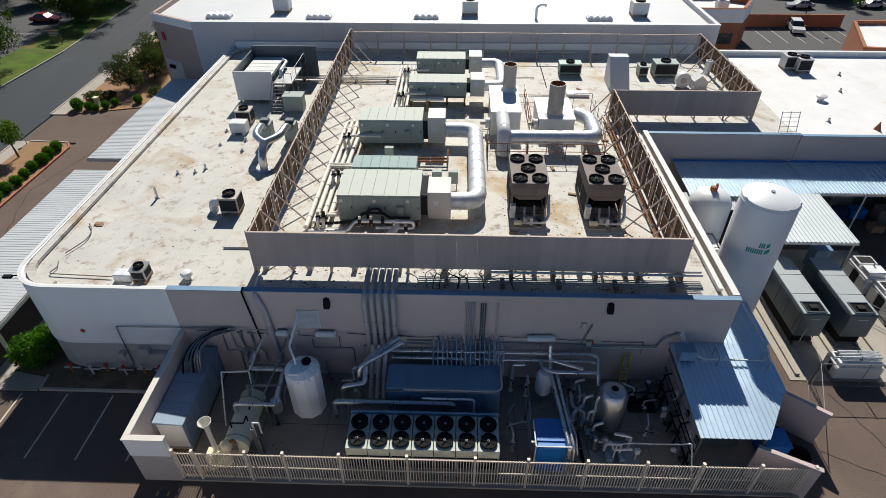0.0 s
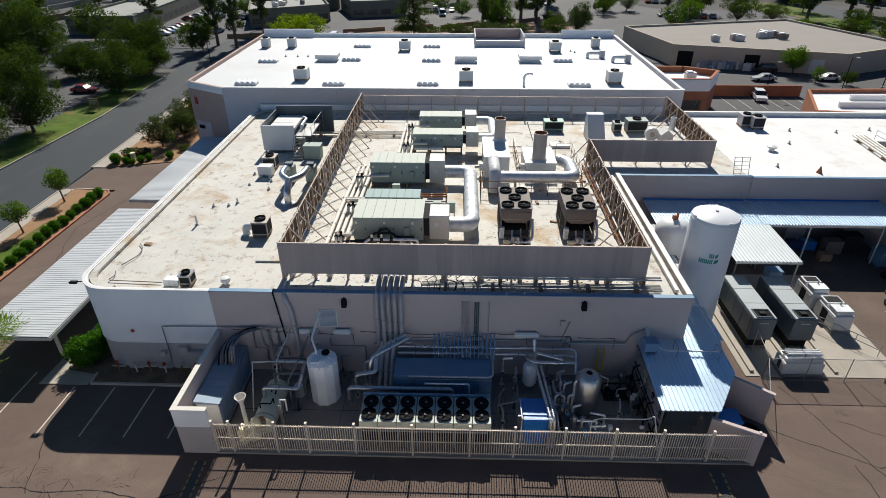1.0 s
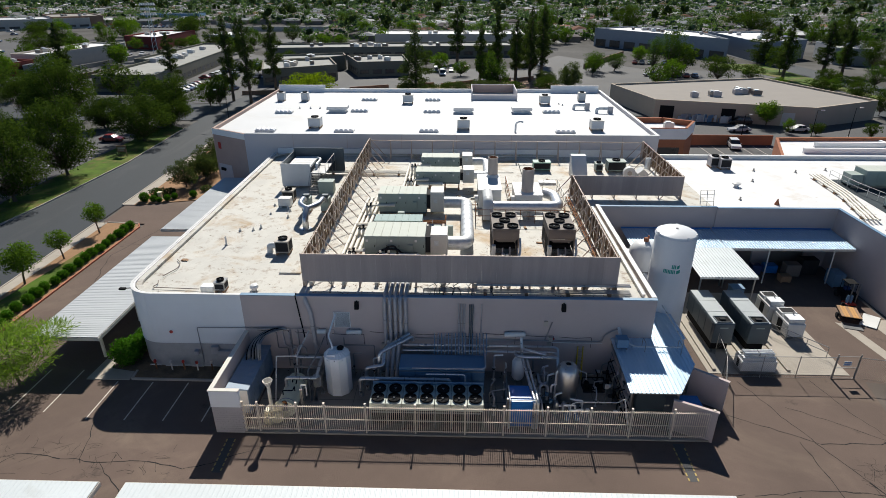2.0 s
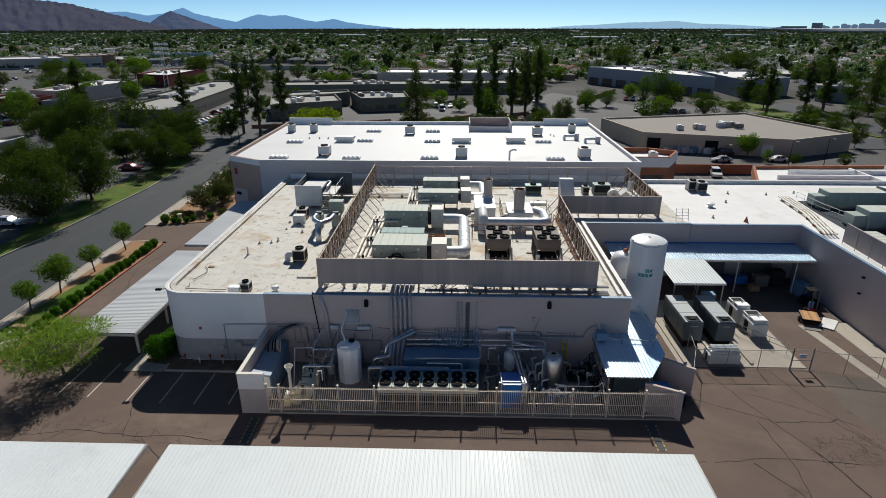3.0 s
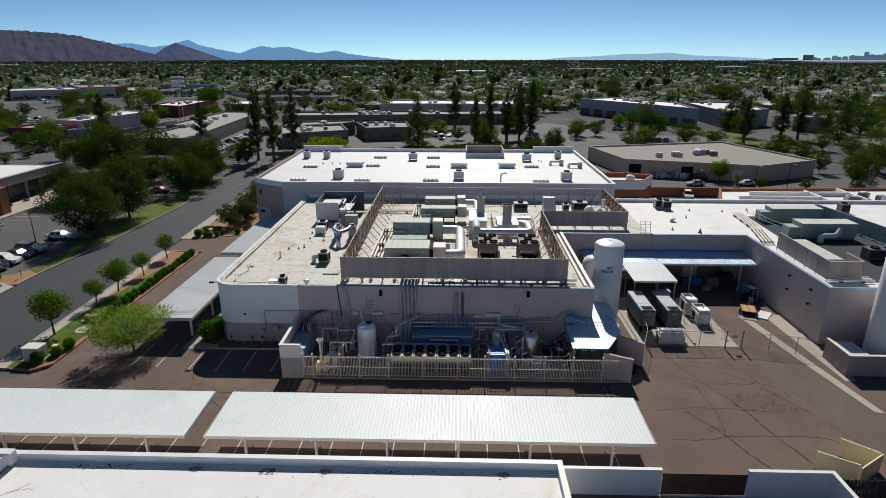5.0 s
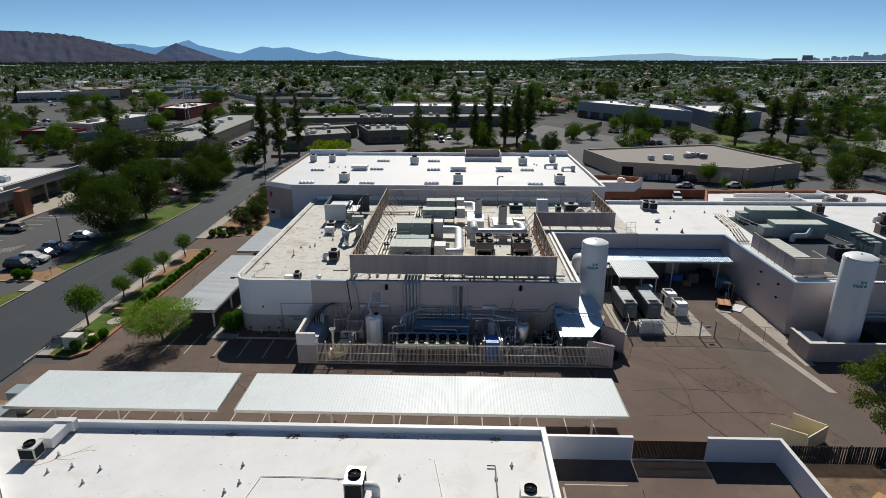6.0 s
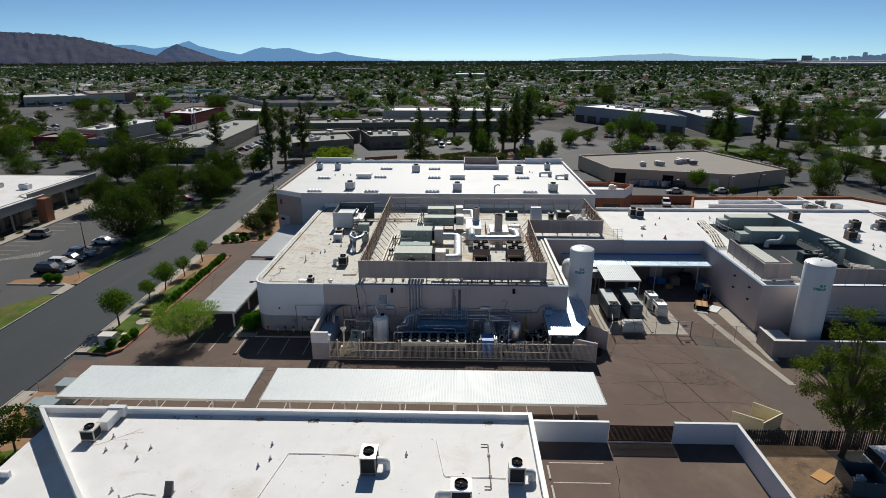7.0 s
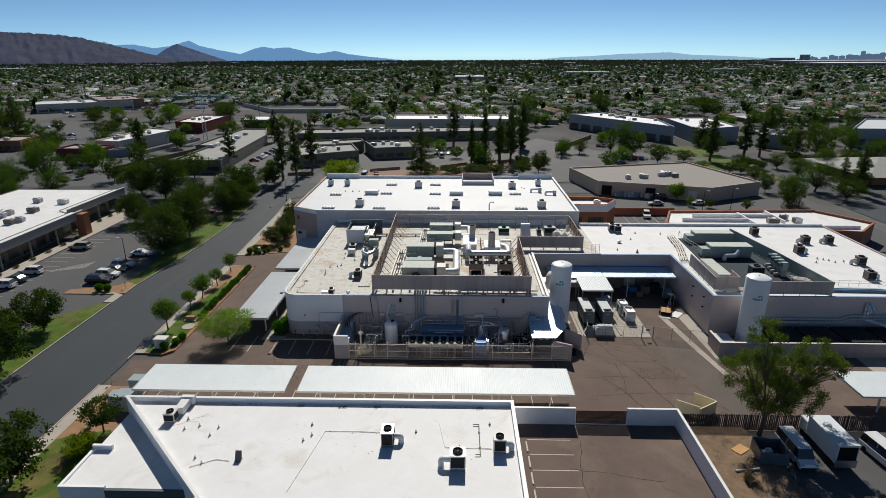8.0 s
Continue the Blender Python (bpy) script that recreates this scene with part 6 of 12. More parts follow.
yard_pipe([(-7.0, 20.7, 0.3), (-7.0, 20.7, 1.9), (-0.1, 20.7, 1.9), (0.0, 20.7, 1.2)], 0.17, "thick silver pipe in front of the enclosure")
yard_pipe([(-6.6, 21.4, 0.3), (-6.6, 21.4, 2.4), (-5.3, 21.6, 2.5), (-5.3, 22.6, 3.4), (-3.4, 23.9, 4.0)], 0.15, "silver pipe rising to the wall")
yard_pipe([(-5.7, 21.9, 0.4), (-5.7, 22.0, 2.8), (-5.6, 22.2, 3.3), (-3.2, 23.6, 3.9), (-3.1, 23.7, 3.5)], 0.15, "silver pipe rising to the wall")
for k in range(3):
    yard_pipe([(-5.1 + 0.4 * k, 24.0, 3.2), (-5.1 + 0.4 * k, 23.4, 2.6), (-5.2 + 0.4 * k, 22.2, 0.4)], 0.15, "grey jacketed pipe from the wall to the slab", M_PIPEGREY)
for z, y in ((3.05, 23.7), (2.65, 23.5)):
    yard_pipe([(-3.9, y, z), (8.2, y, z), (8.6, y - 0.2, z), (8.6, y - 0.8, z - 0.9)], 0.10, "long silver pipe along the wall")
yard_pipe([(5.2, 23.9, 2.4), (5.2, 22.6, 2.9), (5.9, 22.3, 3.0), (8.4, 22.3, 3.0), (8.4, 21.9, 2.4)], 0.12, "silver pipe to the steel tank")
yard_pipe([(5.6, 22.6, 3.6), (5.6, 22.6, 2.9), (5.7, 22.0, 2.7), (6.1, 17.6, 2.55), (6.1, 17.5, 0.2)], 0.12, "silver pipe running out to the fence")
yard_pipe([(6.0, 22.4, 2.75), (6.35, 17.6, 2.5), (6.35, 17.5, 0.2)], 0.10, "silver pipe beside its twin")
yard_pipe([(5.6, 23.4, 4.1), (5.6, 23.0, 3.3), (7.5, 22.4, 3.2)], 0.12, "silver elbow pipe at the wall")
yard_pipe([(-3.0, 21.0, 2.75), (2.4, 21.0, 2.75), (2.7, 21.2, 2.75), (2.7, 23.6, 2.9)], 0.06, "thin pale pipe above the enclosure", M_PIPEGREY)
yard_pipe([(-4.0, 21.22, 2.3), (2.6, 21.22, 2.3)], 0.05, "thin pipe on the enclosure's face", M_STEEL)
yard_pipe([(-1.9, 20.6, 2.5), (1.1, 20.6, 2.5), (1.1, 20.6, 0.3)], 0.06, "thin white condensate pipe beside the enclosure", M_WHITEPAINT)
# vessel, blue cabinet, steel tank and pump skid
top = thing("pressure_vessel", 5.4, 22.75, 0.03, "white domed pressure vessel on legs", "vessel")
part("shell", lathe(bmesh.new(), [(0.0001, 0.5), (0.35, 0.6), (0.5, 0.85), (0.5, 2.2), (0.35, 2.5), (0.0001, 2.6)], 20), M_TANKWHITE, top, smooth=True)
for a in range(3):
    c, s = 0.4 * math.cos(a * 2.1), 0.4 * math.sin(a * 2.1)
    part("leg", tube(bmesh.new(), [(c, s, 0), (c, s, 0.75)], 0.04, 6), M_STEEL, top)
top = thing("blue_cabinet", 4.45, 17.7, 0.03, "bright blue equipment cabinet with a pale pipe frame", "cabinet")
part("body", boxes((0, 0.0, 0.1, 1.55, 1.75, 2.35), bevel=0.03), M_BLUE, top)
part("lid", boxes((-0.03, 0.35, 2.355, 1.58, 1.78, 2.42), bevel=0.01), M_BLUE, top)
part("front_hatch", boxes((0.15, -0.03, 0.7, 1.2, -0.003, 2.1), bevel=0.01), M_BLUE, top)
part("foot", boxes((0.02, 0.02, 0, 1.53, 1.73, 0.095)), M_STEEL, top)
part("guard_frame", tubes([[(-0.12, -0.12, 0), (-0.12, -0.12, 2.6), (1.75, -0.12, 2.6), (1.75, -0.12, 0)], [(-0.12, 1.5, 2.6), (-0.12, -0.12, 2.6)]], 0.04, 6), M_WHITEPAINT, top)
top = thing("steel_tank", 8.95, 20.75, 0.03, "stainless steel process tank with a dark manway", "tank")
part("shell", lathe(bmesh.new(), [(0.82, 0.5), (0.84, 0.55), (0.84, 3.1), (0.6, 3.4), (0.2, 3.48)], 28), M_SS, top, smooth=True)
part("manway", lathe(bmesh.new(), [(0.3, 3.42), (0.3, 3.56), (0.22, 3.56), (0.22, 3.5)], 18), M_SS, top, smooth=True)
for a in range(6):
    part("lid_bolt", lathe(bmesh.new(), [(0.05, 0), (0.05, 0.07)], 8), M_STEEL, top, at=pose(0.62 * math.cos(a * 1.05), 0.62 * math.sin(a * 1.05), 3.36))
# black disc gives the manway its dark inside by colour alone
part("manway_hole", lathe(bmesh.new(), [(0.21, 3.5), (0.21, 3.52)], 16), M_BLACK, top)
for a in range(4):
    c, s = 0.7 * math.cos(a * 1.57 + 0.4), 0.7 * math.sin(a * 1.57 + 0.4)
    part("leg", tube(bmesh.new(), [(c, s, 0), (c, s, 0.6)], 0.07, 8), M_SS, top)
part("side_pipe", tube(bmesh.new(), [(-0.9, -0.2, 0.4), (-0.9, -0.2, 2.9), (-0.4, -0.1, 3.3)], 0.08, 8, 0.2), M_FOIL, top, smooth=True)
top = thing("pump_skid", 8.3, 18.6, 0.03, "steel pump skid with filters and motors", "pump skid")
part("base", boxes((-0.6, -0.5, 0, 2.1, 1.1, 0.14)), M_STEEL, top)
for x in (0.0, 0.55):
    part("filter_pot", lathe(bmesh.new(), [(0.2, 0.15), (0.22, 0.2), (0.22, 1.0), (0.12, 1.15)], 14), M_SS, top, at=pose(x - 0.3, 0.6, 0), smooth=True)
for x in (0.4, 1.1):
    part("motor", lathe(bmesh.new(), [(0.2, 0), (0.2, 0.6), (0.12, 0.66)], 14), M_BLUEGREY, top, at=pose(x, -0.25, 0.38, 90, 0, 0) @ pose(0, 0, -0.5), smooth=True)
part("manifold", tubes([[(-0.3, 0.5, 0.9), (0.6, 0.5, 0.9), (0.6, 0.0, 0.9), (1.6, 0.0, 1.0)], [(0.1, 0.1, 0.7), (0.1, 0.1, 1.3), (1.0, 0.1, 1.3), (1.0, 0.1, 0.5)], [(1.6, 0.5, 0.2), (1.6, 0.5, 1.4), (0.7, 0.7, 1.4)]], 0.08, 8, 0.12), M_FOIL, top, smooth=True)
part("switch_box", boxes((1.75, -0.2, 0.8, 2.0, 0.0, 1.15), (1.85, -0.14, 0.14, 1.9, -0.06, 0.8), bevel=0.01), M_WHITEPAINT, top)
yard_pipe([(7.2, 21.5, 0.3), (7.2, 21.5, 1.9), (7.6, 21.4, 2.2)], 0.09, "valve riser beside the steel tank", M_STEEL)
yard_pipe([(7.5, 20.6, 0.25), (7.5, 20.6, 1.6), (6.9, 20.9, 1.6), (6.9, 22.0, 1.6)], 0.10, "dark pipe riser with valves", M_PIPEGREY)
for k, (x, y, h) in enumerate(((7.75, 20.5, 1.7), (7.55, 21.2, 2.1), (8.0, 19.9, 1.3), (7.3, 22.6, 1.8))):
    top = thing("valve_riser", x, y, 0.03, "steel riser with a flanged valve and motor beside the tank", "valve", "valves beside the steel tank")
    part("riser", tube(bmesh.new(), [(0, 0, 0), (0, 0, h), (0.5, 0.1, h + 0.1)], 0.08, 8, 0.15), M_FOIL, top, smooth=True)
    part("valve_body", lathe(bmesh.new(), [(0.17, -0.2), (0.17, -0.14), (0.1, -0.12), (0.14, 0), (0.1, 0.12), (0.17, 0.14), (0.17, 0.2)], 12), M_STEEL, top, at=pose(0, 0, h * 0.5), smooth=True)
    part("valve_motor", boxes((-0.42, -0.13, h * 0.5 - 0.14, -0.17, 0.13, h * 0.5 + 0.16), bevel=0.03), M_DARK if k % 2 else M_BLUEGREY, top)
yard_pipe([(6.7, 21.9, 1.2), (6.7, 20.2, 1.2), (6.9, 19.4, 1.1), (7.0, 18.7, 0.2)], 0.07, "thin silver pipe round the blue cabinet")
yard_pipe([(2.95, 19.3, 0.1), (2.95, 19.3, 2.0), (4.3, 19.6, 2.05), (4.3, 21.9, 2.1)], 0.05, "thin steel pipe on the stand beside the cabinet", M_STEEL)
yard_pipe([(7.2, 20.2, 0.15), (7.3, 18.0, 0.15)], 0.10, "black rubber hose lying on the slab", M_BLACK)
# ladder against the wall
top = thing("ladder", 10.3, 23.5, 0.03, "yellow fibreglass stepladder folded against the wall", "ladder")
for x in (0, 0.42):
    part("stile", tube(bmesh.new(), [(x, 0, 0), (x, 0.5, 2.9)], 0.05, 6), M_YELLOW, top)
    part("rear_stile", tube(bmesh.new(), [(x, 0.62, 0), (x, 0.52, 2.8)], 0.035, 6), M_YELLOW, top)
for i in range(9):
    s = (i + 1) / 10
    part("rung", boxes((0.055, 0.5 * s - 0.05, 2.9 * s - 0.02, 0.365, 0.5 * s + 0.05, 2.9 * s + 0.02)), M_BEIGE, top)


# ---- fittings on the south wall ----
def wall_tank(x, z, w, r, label="white round-ended tank on wall brackets"):
    top = thing("wall_tank", x, 24.36, z, label, "wall tank", "tanks on the wall")
    part("shell", tube(bmesh.new(), [(-w / 2, -0.24, 0), (-w / 2 + 0.06, -0.24, 0), (w / 2 - 0.06, -0.24, 0), (w / 2, -0.24, 0)], [r * 0.7, r, r, r * 0.7], 14), M_WHITEPAINT, top, smooth=True)
    part("bracket", boxes((-w / 3, -0.2, -r, -w / 3 + 0.06, -0.002, r), (w / 3, -0.2, -r, w / 3 + 0.06, -0.002, r)), M_STEEL, top)


wall_tank(-10.62, 3.93, 0.75, 0.2)
wall_tank(-7.95, 3.92, 1.25, 0.2)
wall_tank(5.15, 3.92, 1.7, 0.2)
top = thing("wall_louvre", -8.9, 24.36, 4.95, "pale louvred vent in the wall", "louvre")
part("frame", boxes((-0.68, -0.06, -0.72, 0.68, -0.002, -0.66), (-0.68, -0.06, 0.66, 0.68, -0.002, 0.72), (-0.68, -0.06, -0.655, -0.62, -0.002, 0.655), (0.62, -0.06, -0.655, 0.68, -0.002, 0.655)), M_WHITEPAINT, top)
part("backing", boxes((-0.615, -0.01, -0.655, 0.615, -0.003, 0.655)), M_DARK, top)
for i in range(13):
    z = -0.62 + i * 0.098
    part("slat", extrude_profile(bmesh.new(), [(-0.062, z), (-0.05, z), (-0.012, z + 0.045), (-0.024, z + 0.045)], "x", -0.615, 0.615), M_WHITEPAINT, top)
pipe_run("downpipe", [(-11.75, 25.6, 7.1), (-11.75, 24.2, 6.9), (-11.4, 24.2, 5.8), (-11.1, 24.2, 0.3)], 0.17, "fat mauve-grey downpipe on the wall", M_PIPEGREY, z=0.03, bend=0.4)
pipe_run("downpipe", [(-12.5, 24.6, 7.2), (-12.5, 24.28, 7.1), (-12.1, 24.28, 3.2)], 0.05, "black hose with yellow bands down the wall", M_BLACK, z=0.03, bend=0.1)
for x0, n, zt, zb, m in ((0.55, 5, 6.6, 3.0, M_PIPEGREY), (1.45, 3, 6.55, 2.6, M_DKGREEN), (2.4, 1, 6.6, 3.6, M_PIPEGREY)):
    for i in range(n):
        pipe_run("wall_conduit", [(x0 + 0.13 * i, 24.28, zt), (x0 + 0.13 * i, 24.28, zb), (x0 + 0.13 * i, 23.0, 2.75)], 0.04, "vertical conduit on the wall", m, group="wall conduits", z=0.03, bend=0.2)
for i in range(16):
    x = -1.35 + 0.28 * i
    pipe_run("wall_conduit", [(x, 24.2, 3.9), (x, 23.9, 3.95), (x, 23.3, 3.6), (x, 22.9, 2.7)], 0.035, "thin conduit looping into the enclosure", M_BLUEGREY, group="conduits into the enclosure", z=0.03, bend=0.25)
pipe_run("wall_conduit", [(-16.4, 24.2, 4.1), (-9.6, 24.2, 4.1), (-9.6, 24.2, 3.6)], 0.03, "thin conduit along the wall", M_STEEL, z=0.03, bend=0.1)
pipe_run("wall_conduit", [(-3.0, 24.25, 3.35), (12.2, 24.25, 3.25), (12.4, 24.2, 3.9), (12.9, 24.2, 4.3), (13.4, 24.25, 4.5)], 0.05, "dark conduit along the wall foot", M_STEEL, z=0.03, bend=0.2)
pipe_run("wall_conduit", [(8.2, 24.25, 3.1), (12.3, 24.25, 3.1)], 0.04, "white pipe along the wall", M_WHITEPAINT, z=0.03)
for pts in ([(-14.4, 24.2, 3.7), (-14.4, 24.2, 2.2), (-13.6, 24.2, 2.2), (-13.6, 24.2, 0.4)], [(-13.2, 24.2, 4.0), (-13.2, 24.2, 1.6)], [(-12.6, 24.2, 4.0), (-12.6, 24.2, 1.2), (-13.6, 24.2, 1.0)], [(-8.9, 24.32, 3.2), (-8.9, 24.32, 2.5), (-6.4, 24.32, 2.5), (-6.4, 24.32, 1.2)], [(8.1, 24.3, 5.0), (7.6, 24.3, 3.2)]):
    pipe_run("wall_conduit", pts, 0.045, "small steel pipe on the wall", M_STEEL, z=0.03, bend=0.12, group="small pipes on the wall")
for x, z in ((-7.6, 6.37), (8.9, 6.4)):
    top = thing("wall_lamp", x, 24.36, z, "dark bell-shaped wall floodlight", "lamp", "wall lamps")
    part("shade", extrude_profile(bmesh.new(), [(-0.34, -0.28), (-0.002, -0.28), (-0.002, 0.3), (-0.12, 0.3), (-0.3, 0.05)], "x", -0.17, 0.17), M_BLACK, top)
    part("bracket", boxes((-0.05, -0.12, 0.3, 0.05, -0.002, 0.38)), M_BLACK, top)
for x, z in ((8.1, 3.4), (8.0, 2.9), (-5.0, 2.6), (-5.6, 2.6), (7.6, 4.9)):
    top = thing("junction_box", x, 24.36, z, "small grey junction box on the wall", "junction box", "junction boxes")
    part("box", boxes((-0.16, -0.16, -0.2, 0.16, -0.002, 0.2), bevel=0.012), M_BEIGE, top)
    part("cover", boxes((-0.13, -0.17, -0.17, 0.13, -0.161, 0.17)), M_BEIGE, top)
single("alarm_bell", lathe(bmesh.new(), [(0.12, 0), (0.12, 0.05), (0.04, 0.09)], 14), M_RED, 8.3, 24.37, 3.4, "small red alarm bell on the wall", "alarm bell").matrix_basis = pose(8.3, 24.365, 3.4, 90, 0, 0)
single("alarm_bell", lathe(bmesh.new(), [(0.14, 0), (0.14, 0.05), (0.04, 0.09)], 14), M_RED, -23.4, 24.4, 3.55, "small red alarm bell on the white wall", "alarm bell").matrix_basis = pose(-23.3, 24.395, 3.5, 90, 0, 0)


# ---- the tin-roofed shelter ----
def ribbed_cut(bm, x0, x1, ylow, y1, z0, slope, pitch=0.3, rib=0.045):
    n = round((x1 - x0) / pitch)
    st = (x1 - x0) / n
    prof = []
    for i in range(n):
        u = x0 + i * st
        prof += [(u, 0), (u + st * 0.6, 0), (u + st * 0.7, rib), (u + st * 0.9, rib)]
    prof.append((x1, 0))
    rows = []
    for th in (0, -0.03):
        rows.append(([bm.verts.new((u, ylow(u), z0 + (ylow(u) - y1) * slope + h + th)) for u, h in prof], [bm.verts.new((u, y1, z0 + h + th)) for u, h in prof]))
    (a, b), (c, d) = rows
    for i in range(len(prof) - 1):
        bm.faces.new((a[i], a[i + 1], b[i + 1], b[i]))
        bm.faces.new((c[i + 1], c[i], d[i], d[i + 1]))
        bm.faces.new((a[i], c[i], c[i + 1], a[i + 1]))
        bm.faces.new((b[i], b[i + 1], d[i + 1], d[i]))
    bm.faces.new((a[0], b[0], d[0], c[0]))
    bm.faces.new((a[-1], c[-1], d[-1], b[-1]))
    return bm


top = thing("shelter", 12.92, 18.0, 0.03, "lean-to shelter with a ribbed metal roof tinted by the sky", "shelter")
part("roof_sheet", ribbed_cut(bmesh.new(), 0.0, 5.7, lambda u: 0.0 if u < 3.62 else (u - 3.62) * 1.55, 6.35, 3.55, 0.072), M_TIN_SKY, top)
part("roof_sheet", ribbed(bmesh.new(), 3.4, 6.36, 6.1, 12.4, 3.5, 3.62, 0.3, 0.045, "y"), M_TIN_SKY, top)
for x, y, h in ((0.15, 0.15, 3.04), (3.5, 0.15, 3.04), (0.15, 3.3, 3.26), (5.55, 3.4, 3.27), (5.7, 9.0, 3.5), (5.7, 12.2, 3.55)):
    part("post", boxes((x - 0.06, y - 0.06, 0, x + 0.06, y + 0.06, h)), M_STEEL, top)
part("eave_beam", boxes((0.1, 0.08, 2.94, 3.6, 0.2, 3.04), (0.08, 0.21, 2.94, 0.2, 6.3, 3.04)), M_STEEL, top)
part("back_wall", boxes((0.3, 0.6, 0, 0.4, 6.3, 2.6)), M_MAUVE, top)
part("control_panel", boxes((1.0, 1.4, 0.3, 3.2, 1.8, 2.5), bevel=0.02), M_DKGREEN, top)
for x in (1.3, 2.2):
    part("panel_label", boxes((x, 1.37, 2.05, x + 0.5, 1.395, 2.2)), M_CREAM if x < 2 else M_WHITEPAINT, top)
for z, x in ((2.35, 13.05), (1.75, 13.0), (1.15, 13.05), (0.5, 12.95)):
    pipe_run("rack_pipe", [(x, 18.1, z - 0.1), (x, 23.9, z + 0.1)], 0.035 if z > 1 else 0.055, "dark pipe along the shelter wall", M_BLACK if z < 2 else M_STEEL, z=0.03, group="pipes along the shelter wall")


def valve_cluster(x, y, h, dark, label):
    """A riser with a flanged valve body, a bonnet and an actuator."""
    top = thing("valve_cluster", x, y, 0.03, label, "valve", "valve clusters beside the shelter")
    m = M_BLACK if dark else M_STEEL
    part("riser", tube(bmesh.new(), [(0, 0, 0), (0, 0, h), (0.45, 0.05, h + 0.15)], 0.05, 8, 0.12), m, top, smooth=True)
    part("valve_body", lathe(bmesh.new(), [(0.13, -0.16), (0.13, -0.11), (0.08, -0.09), (0.11, 0), (0.08, 0.09), (0.13, 0.11), (0.13, 0.16)], 12), m, top, at=pose(0, 0, h * 0.55), smooth=True)
    part("actuator", lathe(bmesh.new(), [(0.12, 0.0), (0.14, 0.05), (0.14, 0.2), (0.08, 0.27)], 12), M_WHITEPAINT if not dark else M_DARK, top, at=pose(-0.12, 0, h * 0.55, 0, -90, 0), smooth=True)
    part("drip_leg", tube(bmesh.new(), [(0.05, 0.2, 0), (0.05, 0.2, h * 0.8), (0.02, 0.02, h * 0.85)], 0.03, 6, 0.1), M_STEEL, top)


for k, (x, y, h) in enumerate(((12.75, 18.2, 1.5), (12.6, 18.9, 1.1), (12.7, 19.7, 1.9), (12.55, 20.5, 1.4), (12.65, 21.3, 2.0), (12.5, 22.1, 1.6), (12.6, 22.9, 2.2), (12.3, 23.5, 1.5))):
    valve_cluster(x, y, h, k % 3 != 1, "dark riser with a flanged valve beside the shelter" if k % 3 != 1 else "steel riser with a pale actuator beside the shelter")
for y, z in ((18.6, 2.1), (19.3, 1.5), (20.2, 2.2), (21.8, 2.0)):
    single("meter_box", boxes((-0.12, -0.16, -0.2, -0.002, 0.16, 0.2), bevel=0.015), M_DARK if z > 2.05 else M_WHITEPAINT, 13.215, y, z, "small instrument box on the shelter wall", "instrument box", "instrument boxes on the shelter wall")
top = thing("sump_pump", 11.4, 22.3, 0.03, "low black sump pump with looping pipes", "pump")
part("base", boxes((-0.8, -0.5, 0, 0.9, 0.5, 0.12)), M_DARK, top)
for x in (-0.45, 0.35):
    part("motor", lathe(bmesh.new(), [(0.19, -0.35), (0.22, -0.3), (0.22, 0.3), (0.12, 0.38)], 14), M_BLACK, top, at=pose(x, 0, 0.36, 90, 0, 0), smooth=True)
part("pipework", tubes([[(-0.8, 0.3, 0.1), (-0.8, 0.3, 0.9), (0.9, 0.3, 0.9), (0.9, 0.3, 0.15)], [(-0.45, -0.35, 0.4), (-0.45, -0.6, 0.4), (0.9, -0.6, 0.4)], [(0.35, 0.2, 0.5), (0.35, 0.2, 1.2), (0.35, 0.9, 1.2)]], 0.05, 8, 0.1), M_BLACK, top, smooth=True)
part("sight_glass", lathe(bmesh.new(), [(0.08, 0.9), (0.1, 0.95), (0.1, 1.25), (0.06, 1.3)], 10), M_WHITEPAINT, top, at=pose(0.1, -0.5, -0.7), smooth=True)
top = thing("pipe_stand", 11.95, 20.5, 0.03, "slim steel pole with a junction box", "pipe stand", "pipe stands in the yard")
part("pole", boxes((-0.04, -0.04, 0, 0.04, 0.04, 1.9)), M_STEEL, top)
part("foot_plate", boxes((-0.16, -0.16, 0, 0.16, 0.16, 0.03)), M_STEEL, top)
part("box", boxes((-0.15, -0.12, 1.5, 0.15, -0.045, 1.95), bevel=0.01), M_PIPEGREY, top)
top = thing("roof_blower", 13.5, 23.2, 3.6, "small grey fan box on the shelter roof", "fan box")
part("box", boxes((-0.45, -0.4, 0.06, 0.45, 0.4, 0.8), bevel=0.02), M_BLUEGREY, top)
part("feet", boxes((-0.4, -0.35, -0.12, -0.3, 0.35, 0.055), (0.3, -0.35, -0.12, 0.4, 0.35, 0.055)), M_STEEL, top)
part("duct", tube(bmesh.new(), [(0.0, 0.3, 0.5), (0.0, 1.2, 0.9), (-0.2, 1.8, 1.0)], 0.14, 10, 0.3), M_GALV, top, smooth=True)
pipe_run("shelter_rail", [(13.7, 23.3, 4.1), (14.4, 22.9, 3.75), (18.1, 22.9, 3.75), (18.4, 23.3, 3.95), (18.2, 28.5, 4.4)], 0.06, "silver pipe over the shelter roof", M_GALV, z=3.5, bend=0.4)
for x, y in ((15.2, 22.6), (17.9, 22.3)):
    single("pipe_guard", tube(bmesh.new(), [(0, 0, -0.1), (0, 0, 0.7), (0, 0.8, 0.75), (0, 0.8, -0.05)], 0.03, 6, 0.1), M_STEEL, x, y, 3.55, "bent pipe guard on the shelter roof", "guard", "guards on the shelter roof")
